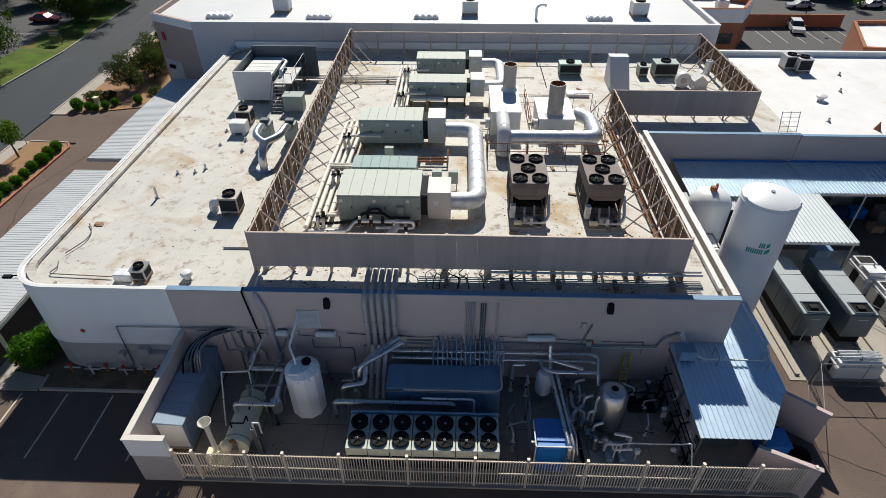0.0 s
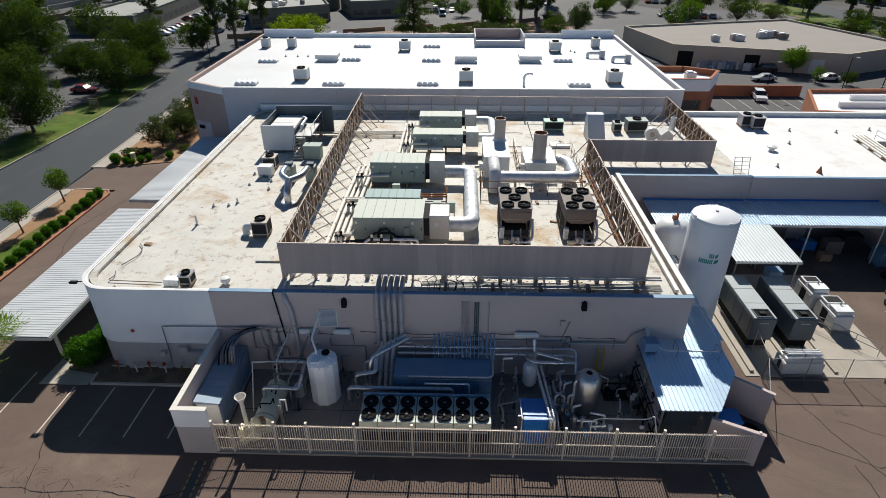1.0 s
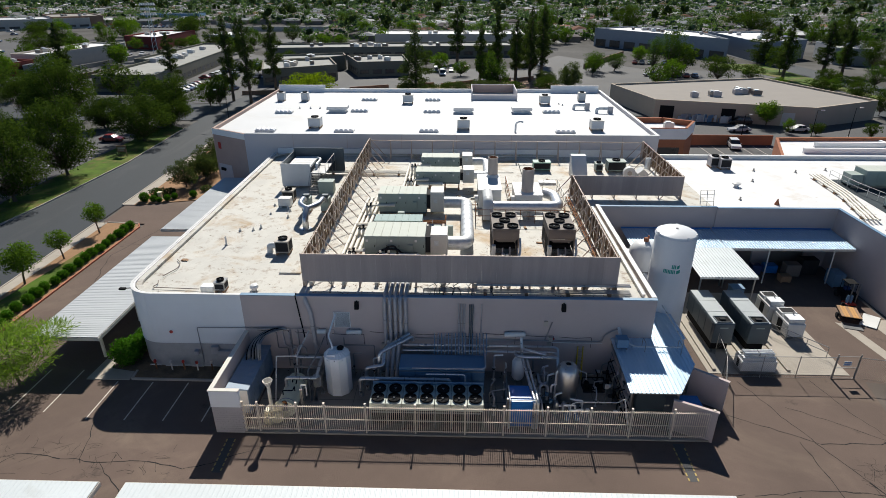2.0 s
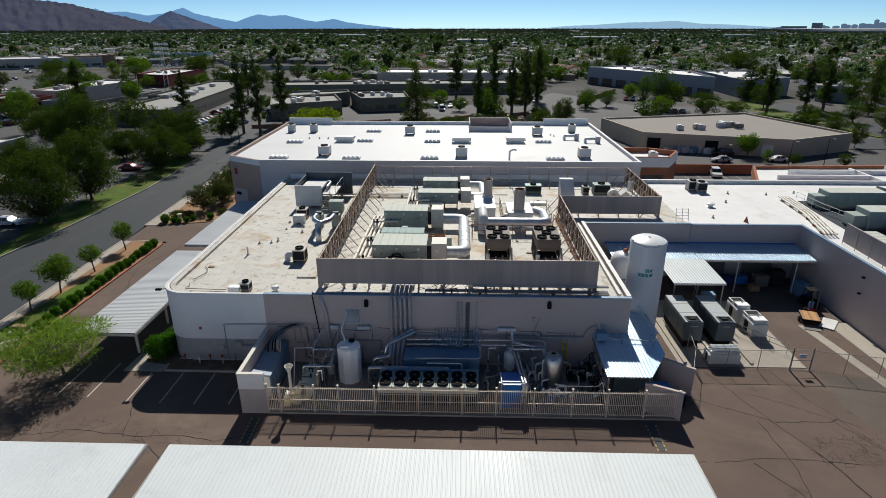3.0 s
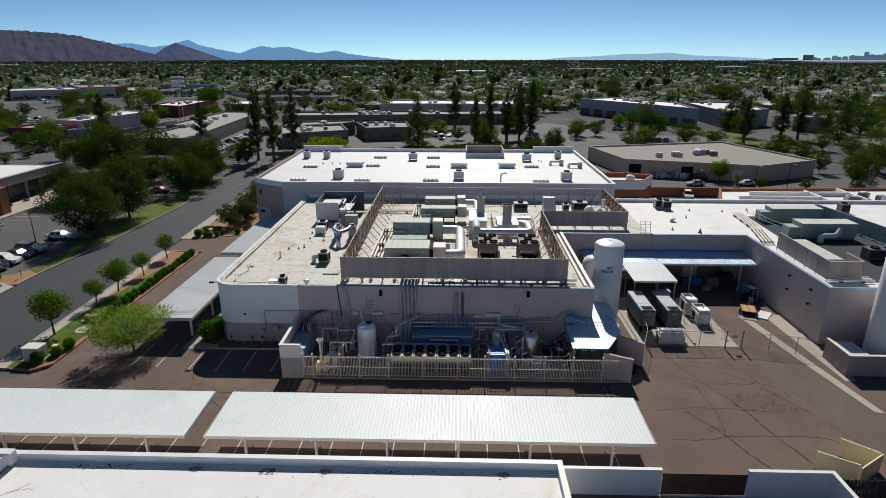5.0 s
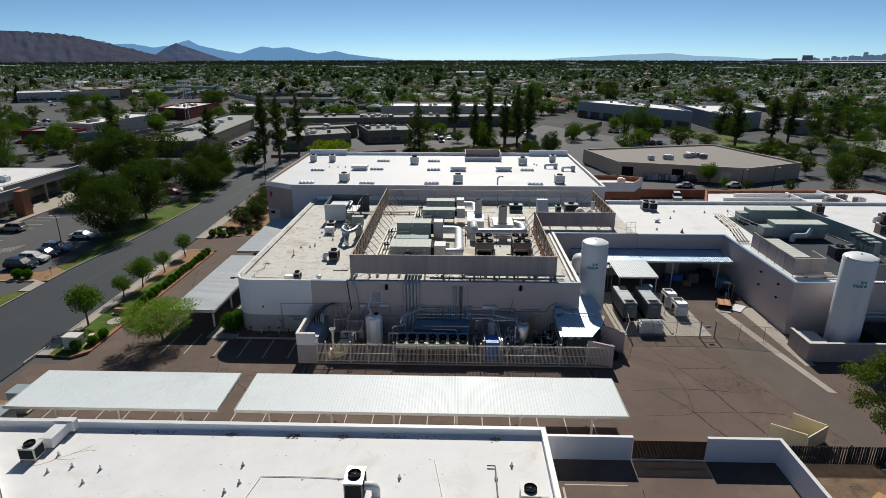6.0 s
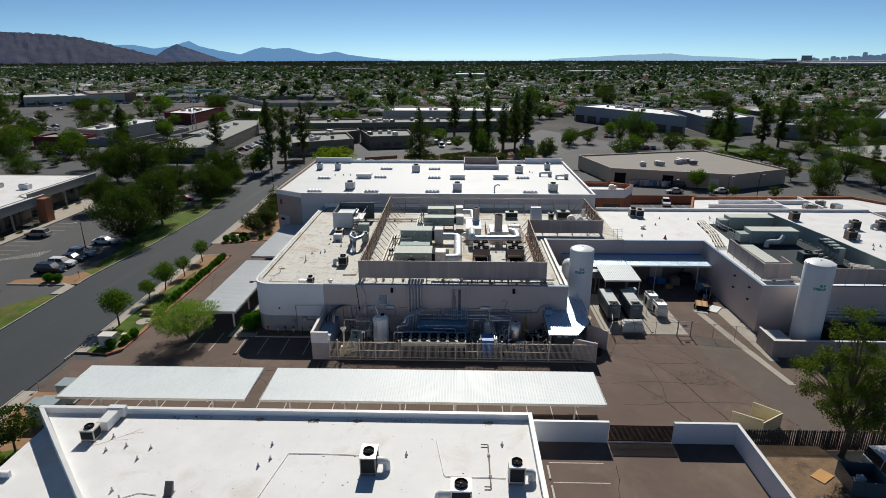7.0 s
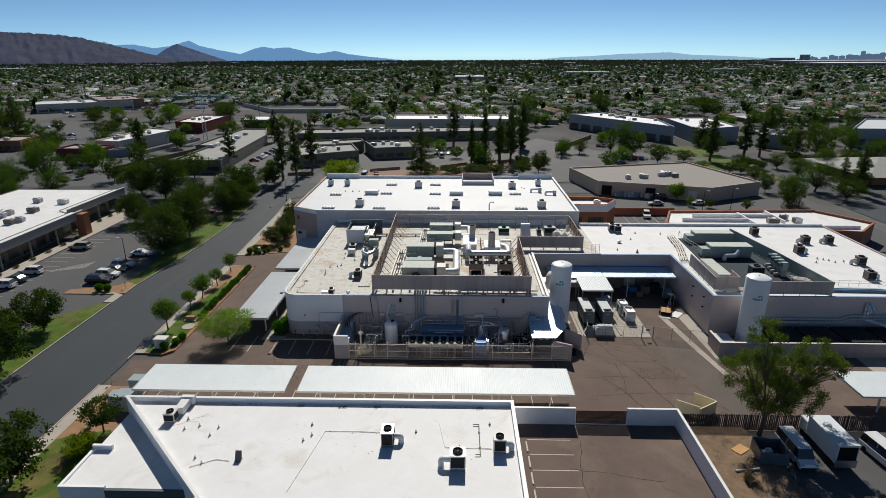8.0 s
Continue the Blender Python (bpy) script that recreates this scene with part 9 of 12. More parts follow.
while done < 105:
    y = 128 + 200 * rnd.random()
    x = rnd.uniform(-1, 1) * (y * 0.75 + 90)
    if any(a < x < c and b < y < d for a, b, c, d in KEEP_OUT):
        continue
    if -60 < x < 40 and rnd.random() < 0.6:
        continue
    s = rnd.uniform(0.6, 1.35)
    copy_thing(lot_tree[rnd.choice((0, 0, 1, 1, 2))], pose(x, y, 0, 0, 0, rnd.uniform(0, 360)) @ Matrix.Diagonal((s * rnd.uniform(0.85, 1.15), s, s * rnd.uniform(0.85, 1.25), 1)))
    done += 1

# shrubs
sh = shrub(-43.3, 54.0, 0.62, 1.05, L_HEDGE, "clipped round green shrub along the kerb", 61, n=2600, leaf=0.12, group="clipped shrubs along the kerb")
for i in range(17):
    y = 52.6 - i * 1.42
    copy_thing(sh, pose(-43.35 + 0.12 * math.sin(i * 2.1), y, 0.1, 0, 0, i * 47) @ Matrix.Diagonal((0.98 + 0.2 * math.sin(i * 1.7), 0.92, 0.95 + 0.12 * math.cos(i), 1)))
for x, y, s in ((-46.8, 64.6, 1.25), (-45.4, 64.5, 0.85), (-43.5, 64.9, 0.85), (-42.8, 65.9, 0.8), (-40.2, 66.6, 0.95), (-44.4, 64.3, 0.7), (-43.2, 20.3, 1.0), (-42.9, 22.0, 1.1), (-44.3, 18.9, 1.15), (-27.75, 24.7, 2.1), (-68.5, 41.6, 1.35), (-66.9, 41.6, 1.3), (-27.6, 26.2, 1.6), (-27.9, 27.8, 1.3), (-27.7, 30.5, 1.1), (-45.6, 66.5, 0.9)):
    copy_thing(sh, pose(x, y, 0.1, 0, 0, x * 31) @ Matrix.Diagonal((s, s, s, 1)))
sg = shrub(-44.6, 68.0, 1.0, 0.9, L_OLIVE, "loose grey-green shrub in the gravel bed", 62, n=700, leaf=0.2, group="loose shrubs in the gravel")
spread_copies(sg, [(-46.2, 67.2, 1.2, 40, 0.1), (-39.5, 69.5, 0.9, 80, 0.1), (-43.0, 90.0, 1.2, 150, 0.1), (-46.5, 100.0, 1.3, 200, 0.1), (-20, 122, 2.0, 10, 0.0), (-5, 124, 1.6, 60, 0.0), (10, 124, 2.2, 110, 0.0), (20, 124, 2.4, 160, 0.0), (-12, 146, 2.0, 30), (5, 147, 2.4, 90), (12, 147, 2.2, 150), (22, 147, 2.0, 200), (-30, 146, 1.6, 60)])
top = thing("yucca", -27.9, 24.9, 0.0, "spiky tan yucca beside the wall corner", "plant")
bm = bmesh.new()
rnd = random.Random(3)
for i in range(60):
    a, e = rnd.uniform(0, 6.28), rnd.uniform(0.4, 1.4)
    L = rnd.uniform(0.7, 1.5)
    d = Vector((math.cos(a) * math.cos(e), math.sin(a) * math.cos(e), math.sin(e)))
    s = Vector((-math.sin(a), math.cos(a), 0)) * 0.03
    bm.faces.new([bm.verts.new(v) for v in (-s, s, d * L)])
part("leaf_blades", bm, L_YELLOW, top)
part("core", lathe(bmesh.new(), [(0.12, 0), (0.1, 0.3), (0.02, 0.45)], 8), M_BARK, top)

# ---- things on the warehouse roof ----
def skylight(x, y, z, w, d, label="pale domed skylight on the white roof", ribs=4):
    top = thing("skylight", x, y, z, label, "skylight", "skylights on the warehouse roof")
    part("curb", boxes((-w / 2, -d / 2, 0, w / 2, d / 2, 0.28), bevel=0.02), M_WHITEPAINT, top)
    for i in range(ribs):
        a, b = -w / 2 + 0.06 + i * (w - 0.12) / ribs, -w / 2 + 0.06 + (i + 1) * (w - 0.12) / ribs
        m = (a + b) / 2
        bm = extrude_profile(bmesh.new(), [(a + 0.03, 0.285), (b - 0.03, 0.285), (b - 0.12, 0.45), (m, 0.55), (a + 0.12, 0.45)], "y", -d / 2 + 0.08, d / 2 - 0.08)
        part("dome", bm, M_POLY, top)
    return top


RB = 9.3
for x, y in ((-30.2, 84.6), (-29.2, 70.9), (-17.1, 70.9), (-17.2, 86.0), (-17.0, 96.6), (-4.8, 96.7), (-4.4, 85.6), (-4.2, 71.2), (16.4, 85.8), (16.4, 71.0)):
    skylight(x, y, RB, 3.0, 1.2)


def intake_box(x, y):
    top = thing("roof_intake", x, y, RB, "broad white hooded intake on the warehouse roof", "intake hood", "roof intakes")
    part("base", boxes((-1.45, -0.9, 0, 1.45, 0.9, 0.5)), M_WHITEPAINT, top)
    part("hood", extrude_profile(bmesh.new(), [(-1.35, 0.5), (1.35, 0.5), (1.35, 0.75), (1.0, 1.0), (-1.0, 1.0), (-1.35, 0.75)], "x", -1.75, 1.75), M_WHITEPAINT, top)


for x, y in ((-21.0, 86.0), (1.1, 85.6), (11.2, 85.8)):
    intake_box(x, y)
for x, y in ((-22.1, 73.6), (1.05, 73.0), (21.4, 72.8), (-9.3, 94.0), (16.2, 93.5)):
    ac_unit(x, y, RB, 1.9, 1.7, 1.3, "cream rooftop cooler on timber rails", body=M_FASCIA, leg=0.3, coil=M_TIN_GREY, group="coolers on the warehouse roof")
for x, y in ((-33.9, 96.0), (-29.3, 96.0), (23.7, 97.0)):
    ac_unit(x, y, RB, 1.35, 1.3, 1.4, "cream condenser unit on the warehouse roof", body=M_FASCIA, leg=0.15, coil=M_TIN_GREY, group="condensers on the warehouse roof")
for x, y in ((22.0, 88.6), (25.4, 85.6)):
    top = thing("roof_fan", x, y, RB, "galvanised fan with a bent duct", "roof fan", "bent roof ducts")
    part("duct", tube(bmesh.new(), [(-1.2, 0, 0), (-1.2, 0, 0.8), (0.9, 0, 0.8), (1.0, 0, 0.75)], 0.28, 12, 0.4), M_GALV, top, smooth=True)
    part("fan_box", boxes((0.7, -0.45, 0, 1.5, 0.45, 1.2), bevel=0.03), M_PIPEGREY, top)
single("gooseneck_vent", tube(bmesh.new(), [(0, 0, 0), (0, 0, 1.4), (0.7, 0, 1.7), (1.1, 0, 1.5)], 0.16, 10, 0.4), M_GALV, 8.9, 71.0, RB, "galvanised gooseneck vent on the warehouse roof", "vent")
for x, y in ((-28.5, 88.6), (-26.5, 88.6), (-24.8, 88.6), (18.9, 93.5), (19.4, 92.4)):
    vent_pipe(x, y, 0.1, 0.3, z=RB)
structure("wall_sign_screen", boxes((2.7, 97.2, 9.31, 11.5, 97.4, 10.3), (2.7, 97.41, 9.31, 2.9, 105.8, 11.0), (11.3, 97.41, 9.31, 11.5, 105.8, 11.0), (2.91, 105.6, 9.96, 11.29, 105.84, 11.0)), M_WALL_B, "pale boxed screen on the warehouse roof", "wall")
structure("trim_sign_backing", boxes((2.95, 105.35, 9.4, 11.25, 105.55, 10.9)), M_PEACH, "peach inner face of the roof screen", "trim")
structure("trim_warehouse_band", wall_band(bmesh.new(), [(-37.64, 106.1), (-37.44, 70.65), (-31.2, 67.02)], 0.05, 8.9, 9.75), M_WHITEWALL, "white band at the wall head", "trim")
bm = wall_band(bmesh.new(), [(-37.46, 70.9), (-37.0, 70.4), (-34.5, 68.95)], 0.06, 0.05, 4.4)
structure("trim_chamfer_panel", bm, M_WALL_B, "pale panel at the chamfered corner", "trim")
single("emblem", boxes((-0.3, -0.05, -0.5, 0.3, 0.0, 0.5)), M_RED, -36.3, 70.0, 7.3, "faded red emblem on the chamfered wall", "emblem", rz=-30)
single("wall_lamp", boxes((-0.5, -0.3, -0.2, 0.5, 0.0, 0.25), bevel=0.08), M_BLACK, -36.1, 69.9, 3.6, "dark wall lamp on the chamfered wall", "lamp", rz=-30)
bm = boxes((-26.3, 66.72, 6.4, 26.7, 67.04, 7.75))
structure("trim_roof_upstand", bm, M_WHITEWALL, "white upstand where the roof meets the warehouse", "trim")

# ---- things on the east roof ----
ER = 6.7
bm = bmesh.new()
sheet(bm, [(46.5, 28.4), (61.6, 27.0), (59.0, 57.0), (48.2, 57.0)], ER + 0.02)
structure("floor_plant_deck", bm, M_ROOF_DARK, "dark membrane deck of the east plant well", "floor")


def plain_screen(pts, z0, z1, material, label, ribs=0.9):
    o = pts[0]
    top = thing("roof_screen", o[0], o[1], ER, label, "roof screen")
    for (xa, ya), (xb, yb) in zip(pts, pts[1:]):
        d = Vector((xb - xa, yb - ya))
        n = max(1, round(d.length / 2.4))
        nr = Vector((-d.y, d.x)).normalized() * 0.08
        for i in range(n):
            p, q = Vector((xa - o[0], ya - o[1])) + d * (i / n), Vector((xa - o[0], ya - o[1])) + d * ((i + 1) / n)
            part("panel", prism(bmesh.new(), [p, q, q + nr, p + nr], z0 - ER, z1 - ER), material, top)
            part("post", tube(bmesh.new(), [(p.x, p.y, 0), (p.x, p.y, z1 - ER)], 0.05, 6), M_STEEL, top)
        part("cap", prism(bmesh.new(), [Vector((xa - o[0], ya - o[1])) - nr * 0.4, Vector((xb - o[0], yb - o[1])) - nr * 0.4, Vector((xb - o[0], yb - o[1])) + nr * 1.4, Vector((xa - o[0], ya - o[1])) + nr * 1.4], z1 - ER + 0.004, z1 - ER + 0.06), material, top)
    return top


plain_screen([(44.2, 40.0), (43.8, 28.3), (47.8, 28.5), (47.9, 31.8)], 6.95, 9.1, M_MAUVE_DARK, "mauve sheet screen at the plant well's corner")
plain_screen([(49.0, 26.6), (61.9, 26.6)], 6.95, 9.1, M_MAUVE_DARK, "mauve sheet screen along the plant well")
plain_screen([(61.9, 26.7), (60.6, 42.0), (58.7, 56.8)], 6.75, 9.0, M_AHU, "grey-green sheet screen beside the plant well")


def east_handler(x0, x1, y0, y1, z1, label):
    top = thing("air_handler", x0, y0, ER, label, "air handler", "air handlers on the east roof")
    w, d, h = x1 - x0, y1 - y0, z1 - ER
    part("body", boxes((0, 0, 0.3, w, d, h), bevel=0.03), M_AHU, top)
    for i in range(7):
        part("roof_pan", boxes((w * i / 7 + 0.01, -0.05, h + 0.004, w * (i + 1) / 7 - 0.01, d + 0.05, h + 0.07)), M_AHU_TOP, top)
    for i in range(6):
        part("access_door", boxes((w * i / 6 + 0.08, -0.04, 0.5, w * (i + 1) / 6 - 0.08, -0.002, h - 0.2), bevel=0.01), M_AHU, top)
    part("intake_section", boxes((-1.5, 0.3, 0.3, -0.004, d - 0.3, h * 0.75), bevel=0.03), M_AHU, top)
    part("rail", boxes((-1.3, 0.1, 0, w, 0.3, 0.295), (-1.3, d - 0.3, 0, w, d - 0.1, 0.295)), M_STEEL, top)


east_handler(50.2, 58.0, 53.4, 55.8, 8.9, "long grey-green air handler in the plant well")
east_handler(49.8, 57.6, 44.6, 47.2, 9.0, "long grey-green air handler with a pale pan roof")
top = thing("stepped_duct", 46.6, 33.4, ER, "pale stepped sheet-metal duct along the screen", "duct")
for i in range(9):
    part("duct_section", boxes((0.1, i * 0.92, 0.35, 2.3, i * 0.92 + 0.88, 0.95), bevel=0.02), M_AHU_TOP, top)
part("duct_feet", boxes((0.3, 0.2, 0, 0.5, 8.0, 0.345), (1.9, 0.2, 0, 2.1, 8.0, 0.345)), M_STEEL, top)
duct_top = thing("bent_duct", 52.6, 45.0 - 1.6, ER, "shiny bent duct beside an air handler", "duct")
part("duct_run", tube(bmesh.new(), [(-0.6, 0, 0.0), (-0.6, 0, 0.9), (1.4, 0, 0.9), (2.2, 0.8, 1.6)], 0.42, 12, 0.7), M_GALV, duct_top, smooth=True)
ac_unit(54.4, 36.2, ER, 2.2, 1.6, 1.3, "dark packaged unit on the plant deck", body=M_DKGREEN)
for i in range(4):
    top = thing("air_scoop", 59.2 - 0.2 * i, 39.8 - i * 1.5, ER, "dark grey upright air scoop in the plant well", "air scoop", "air scoops")
    part("trunk", boxes((-0.45, -0.4, 0, 0.45, 0.4, 2.6), bevel=0.05), M_AHU, top)
    part("mouth", boxes((-1.1, -0.35, 1.9, -0.455, 0.35, 2.55), bevel=0.05), M_DKGREEN, top)
    part("base_pipe", tube(bmesh.new(), [(-1.6, 0, 0.3), (-0.4, 0, 0.5)], 0.3, 10), M_STEEL, top, smooth=True)
for i in range(3):
    pipe_run("deck_pipe", [(58.5, 33.2 - 0.7 * i, 7.5), (61.0, 32.0 - 0.7 * i, 7.5)], 0.18, "pale pipes beside the air scoops", M_PIPEWHITE, z=ER, supports=1.0, group="pipes in the plant well")
for x, y, e in ((65.6, 60.2, 0), (73.2, 54.4, -0.8), (78.0, 54.5, -0.8), (68.4, 48.0, 0.7), (76.2, 41.8, -0.9), (72.8, 34.2, 0.7), (35.6, 62.4, 0), (36.6, 61.6, 0)):
    ac_unit(x, y, ER, 1.45, 1.35, 1.25, "taupe packaged air conditioner on the east roof", body=M_TAUPE if x > 40 else M_PIPEGREY, elbow=e or None, group="air conditioners on the east roof")
top = thing("turbine_vent", 35.0, 53.8, ER, "white mushroom vent on the east roof", "vent")
part("cap", lathe(bmesh.new(), [(0.3, 0.0), (0.3, 0.3), (0.5, 0.35), (0.52, 0.5), (0.2, 0.62)], 16), M_WHITEPAINT, top, smooth=True)
for x, y in ((33.4, 49.0), (38.0, 56.0), (45.5, 60.0), (40.2, 60.5), (50.0, 61.0), (70.0, 44.5), (70.8, 44.0), (71.6, 43.6), (72.2, 42.6), (74.0, 43.0), (68.6, 42.4)):
    vent_pipe(x, y, 0.1, 0.35, "small roof vent pipe on the east roof", z=ER, mat_=M_STEEL)
single("vent_cone", lathe(bmesh.new(), [(0.3, 0), (0.1, 0.5), (0.05, 0.7)], 10), M_BRICK, 36.9, 47.5, ER, "rust-red cone vent on the east roof", "vent")
pipe_run("roof_pipe", [(47.6, 58.0, 7.1), (46.8, 50.0, 7.1), (44.8, 42.0, 7.1)], 0.12, "cream pipes on sleepers beside the plant well", M_PIPEWHITE, spread=(-0.45, 0), count=4, z=ER, supports=2.2)
pipe_run("roof_pipe", [(44.2, 28.0, 7.0), (49.0, 27.9, 7.0)], 0.12, "cream pipes in the corner of the roof", M_PIPEWHITE, spread=(0, 0.5), count=3, z=ER, supports=2.0)
pipe_run("roof_pipe", [(62.6, 28.4, 7.0), (70.0, 28.2, 7.0), (76.0, 27.0, 7.0), (83.0, 27.0, 7.0)], 0.18, "pale blue lagged pipe on the roof", M_BLUEGREY, spread=(0, 0.5), count=2, z=ER, supports=2.6)
pipe_rail("roof_rail", [(48.4, 57.4), (48.6, 52.0), (49.9, 44.5)], 1.2, "pale guard rail beside the plant well", M_WHITEPAINT, z=ER)
pipe_rail("roof_rail", [(62.4, 31.2), (72.0, 30.6), (74.5, 28.0)], 1.0, "pale guard rail on the east roof", M_WHITEPAINT, z=ER)
top = thing("roof_ladder", 27.7, 46.2, ROOF, "pale steel access ladder cage at the roof edge", "ladder")
for x in (0, 0.75, 1.5):
    part("stile", tube(bmesh.new(), [(x, 0, 0), (x, 0.6, 1.9)], 0.035, 6), M_FASCIA, top)
for i in range(5):
    part("rung", tube(bmesh.new(), [(0, 0.12 * i + 0.1, 0.38 * i + 0.3), (1.5, 0.12 * i + 0.1, 0.38 * i + 0.3)], 0.025, 6), M_FASCIA, top)

# ---- things on the near roof ----
NR = 5.15
ac_unit(-5.6, -9.6, NR, 1.25, 1.7, 1.5, "weathered grey packaged unit with a white elbow duct", body=M_STEEL, elbow=0.75, leg=0.12)
ac_unit(1.7, -13.2, NR, 1.5, 1.4, 1.5, "white packaged unit with a white elbow duct", body=M_WHITEPAINT, elbow=-0.9, leg=0.2)
ac_unit(6.0, -10.6, NR, 1.25, 1.2, 1.45, "cream packaged unit with a white elbow duct", body=M_FASCIA, elbow=0.6, leg=0.15)
ac_unit(-30.2, -6.4, NR, 1.2, 1.1, 1.0, "small cream condenser on the near roof", body=M_FASCIA, leg=0.1)
top = thing("air_handler", -29.7, -4.6, NR, "long low cream duct unit beside the parapet", "air handler")
part("body", boxes((-0.5, -1.0, 0.15, 0.5, 1.2, 1.0), bevel=0.04), M_WHITEPAINT, top)
part("cover", boxes((-0.7, 0.9, 0.2, 0.9, 1.6, 1.15), bevel=0.08), M_WHITEPAINT, top)
part("feet", boxes((-0.4, -0.9, 0, -0.25, 1.1, 0.145), (0.25, -0.9, 0, 0.4, 1.1, 0.145)), M_WOOD, top)
for x, y in ((-28.4, -6.2), (-26.6, -7.4), (-28.0, -8.0), (-24.4, -7.6), (-24.8, -9.0), (-14.3, -6.9), (-14.6, -9.6), (-13.9, -8.7), (-24.8, -12.6), (-23.8, -13.4), (5.2, -6.4), (-2.8, -7.9), (-10.0, -20.5)):
    vent_pipe(x, y, 0.07, 0.32, "small white roof vent on the near roof", z=NR)
for pts in ([(-12.6, -8.0, 5.2), (-9.0, -8.0, 5.2), (-6.4, -8.1, 5.2)], [(-12.6, -8.0, 5.2), (-13.4, -12.6, 5.2), (-14.2, -17.0, 5.2)], [(-0.4, -6.0, 5.2), (0.4, -10.4, 5.2), (5.2, -10.5, 5.2)], [(-24.8, -14.0, 5.2), (-22.6, -12.8, 5.2), (-21.2, -13.0, 5.2)]):
    o = pts[0]
    single("roof_conduit", tube(bmesh.new(), [(p[0] - o[0], p[1] - o[1], p[2] - NR) for p in pts], 0.03, 6, 0.2), M_PIPEWHITE, o[0], o[1], NR, "thin conduit on the near roof", "conduit", "conduits on the near roof")
pipe_run("roof_pipe", [(3.4, -6.6, 5.3), (4.0, -6.6, 5.3), (4.0, -11.6, 5.3), (3.5, -11.6, 5.3)], 0.05, "dark gas pipe on the near roof", M_TAUPE, z=NR, supports=2.0, bend=0.1)
top = thing("roof_antenna", -20.3, -12.8, NR, "small dark leaning panel with loose wires", "antenna")
part("panel", extrude_profile(bmesh.new(), [(-0.3, 0.05), (0.1, 0.05), (0.35, 0.9), (0.25, 0.95)], "x", -0.3, 0.3), M_TAUPE, top)
part("foot", boxes((-0.35, -0.35, 0, 0.35, 0.3, 0.045)), M_STEEL, top)
for x in (-16.5, -7.6, 4.2):
    bl = thing("debris_heap", x, -3.4, NR, "dry leaves gathered at the parapet foot", "debris", "leaf litter on the near roof", kind="stuff")
    ob = new("litter", leaf_cloud("litter", [(0, 0, 0.03, 0.5, 0.25, 0.04)], 160, 0.09, M_WOOD, int(x * 10) % 97))
    ob.parent = bl

# ---- the boarded gate, yard enclosure and litter by the truck yard ----
top = thing("sliding_gate", 16.05, 0.0, 0.8, "dark boarded sliding gate in a steel frame", "gate")
for i in range(52):
    x = 0.05 + i * 0.117
    part("board", boxes((x, -0.03, 0.12, x + 0.1, 0.0, 1.95)), M_DARKWOOD, top)
part("frame", boxes((0, 0.005, 0.1, 6.1, 0.06, 0.2), (0, 0.005, 0.95, 6.1, 0.06, 1.03), (0, 0.005, 1.85, 6.1, 0.06, 1.93)), M_RUST, top)
part("track", boxes((0, -0.12, 0.0, 6.1, -0.04, 0.1)), M_WHITEPAINT, top)
structure("wall_gate_sill", boxes((16.0, -0.09, 0, 22.2, 0.09, 0.79)), M_CONC, "concrete sill below the gate", "wall")
# slatted metal fence east of the wall
top = thing("slatted_fence", 28.4, 0.0, 0.25, "dark slatted steel fence along the truck yard", "fence")
sl = finish(boxes((-0.04, -0.02, 0.05, 0.04, 0.02, 2.25)), "slat", M_SLAT)
for i in range(210):
    ob = new("slat", sl)
    ob.parent = top
    ob.matrix_basis = pose(0.1 + i * 0.111, 0.02 * math.sin(i * 3.3), 0.0, 0, 1.2 * math.sin(i * 2.7), 0)
for z in (0.3, 2.0):
    part("rail", boxes((0, 0.03, z, 23.4, 0.08, z + 0.06)), M_SLAT, top)
for i in range(9):
    part("post", boxes((i * 2.9 - 0.04, 0.03, -0.3, i * 2.9 + 0.04, 0.11, 2.35)), M_SLAT, top)
chain_fence([(51.8, 0.2), (84.0, 0.2)], 2.1, "dark screened chain-link fence by the truck yard", z=0.0, dark=True)
for x, y, rz, w in ((33.7, 5.0, -42, 2.7), (33.4, 3.1, 32, 3.3), (31.0, 3.4, -34, 2.9)):
    top = thing("dumpster_wall", x, y, 0.0, "cream panel of an open-topped enclosure", "enclosure panel", "enclosure panels", rz=rz)
    part("panel", boxes((-w / 2, -0.06, 0.05, w / 2, 0.06, 1.7), bevel=0.01), M_CREAM, top)
    part("foot", boxes((-w / 2 + 0.1, -0.1, 0, -w / 2 + 0.3, 0.1, 0.045), (w / 2 - 0.3, -0.1, 0, w / 2 - 0.1, 0.1, 0.045)), M_STEEL, top)
structure("trim_wheel_stop", tube(bmesh.new(), [(24.5, 0.9, 0.1), (32.5, 1.6, 0.1)], 0.14, 8), M_CREAM, "cream pipe kerb before the gate wall", "kerb")
# a board enclosure, built here in the form of a steel skip
top = thing("skip_container", 36.6, -5.6, 0.84, "dark open-topped board enclosure with rubbish inside", "skip", rz=-8)
part("side", boxes((-1.5, -1.4, 0.05, -1.42, 1.4, 1.5)), M_DKGREEN, top)
part("side", boxes((1.42, -1.4, 0.05, 1.5, 1.4, 1.5)), M_DKGREEN, top)
part("end", boxes((-1.415, -1.4, 0.05, 1.415, -1.32, 1.5)), M_DKGREEN, top)
part("end", boxes((-1.415, 1.32, 0.05, 1.415, 1.4, 1.5)), M_DKGREEN, top)
part("bottom", boxes((-1.41, -1.31, 0.0, 1.41, 1.31, 0.08)), M_DKGREEN, top)
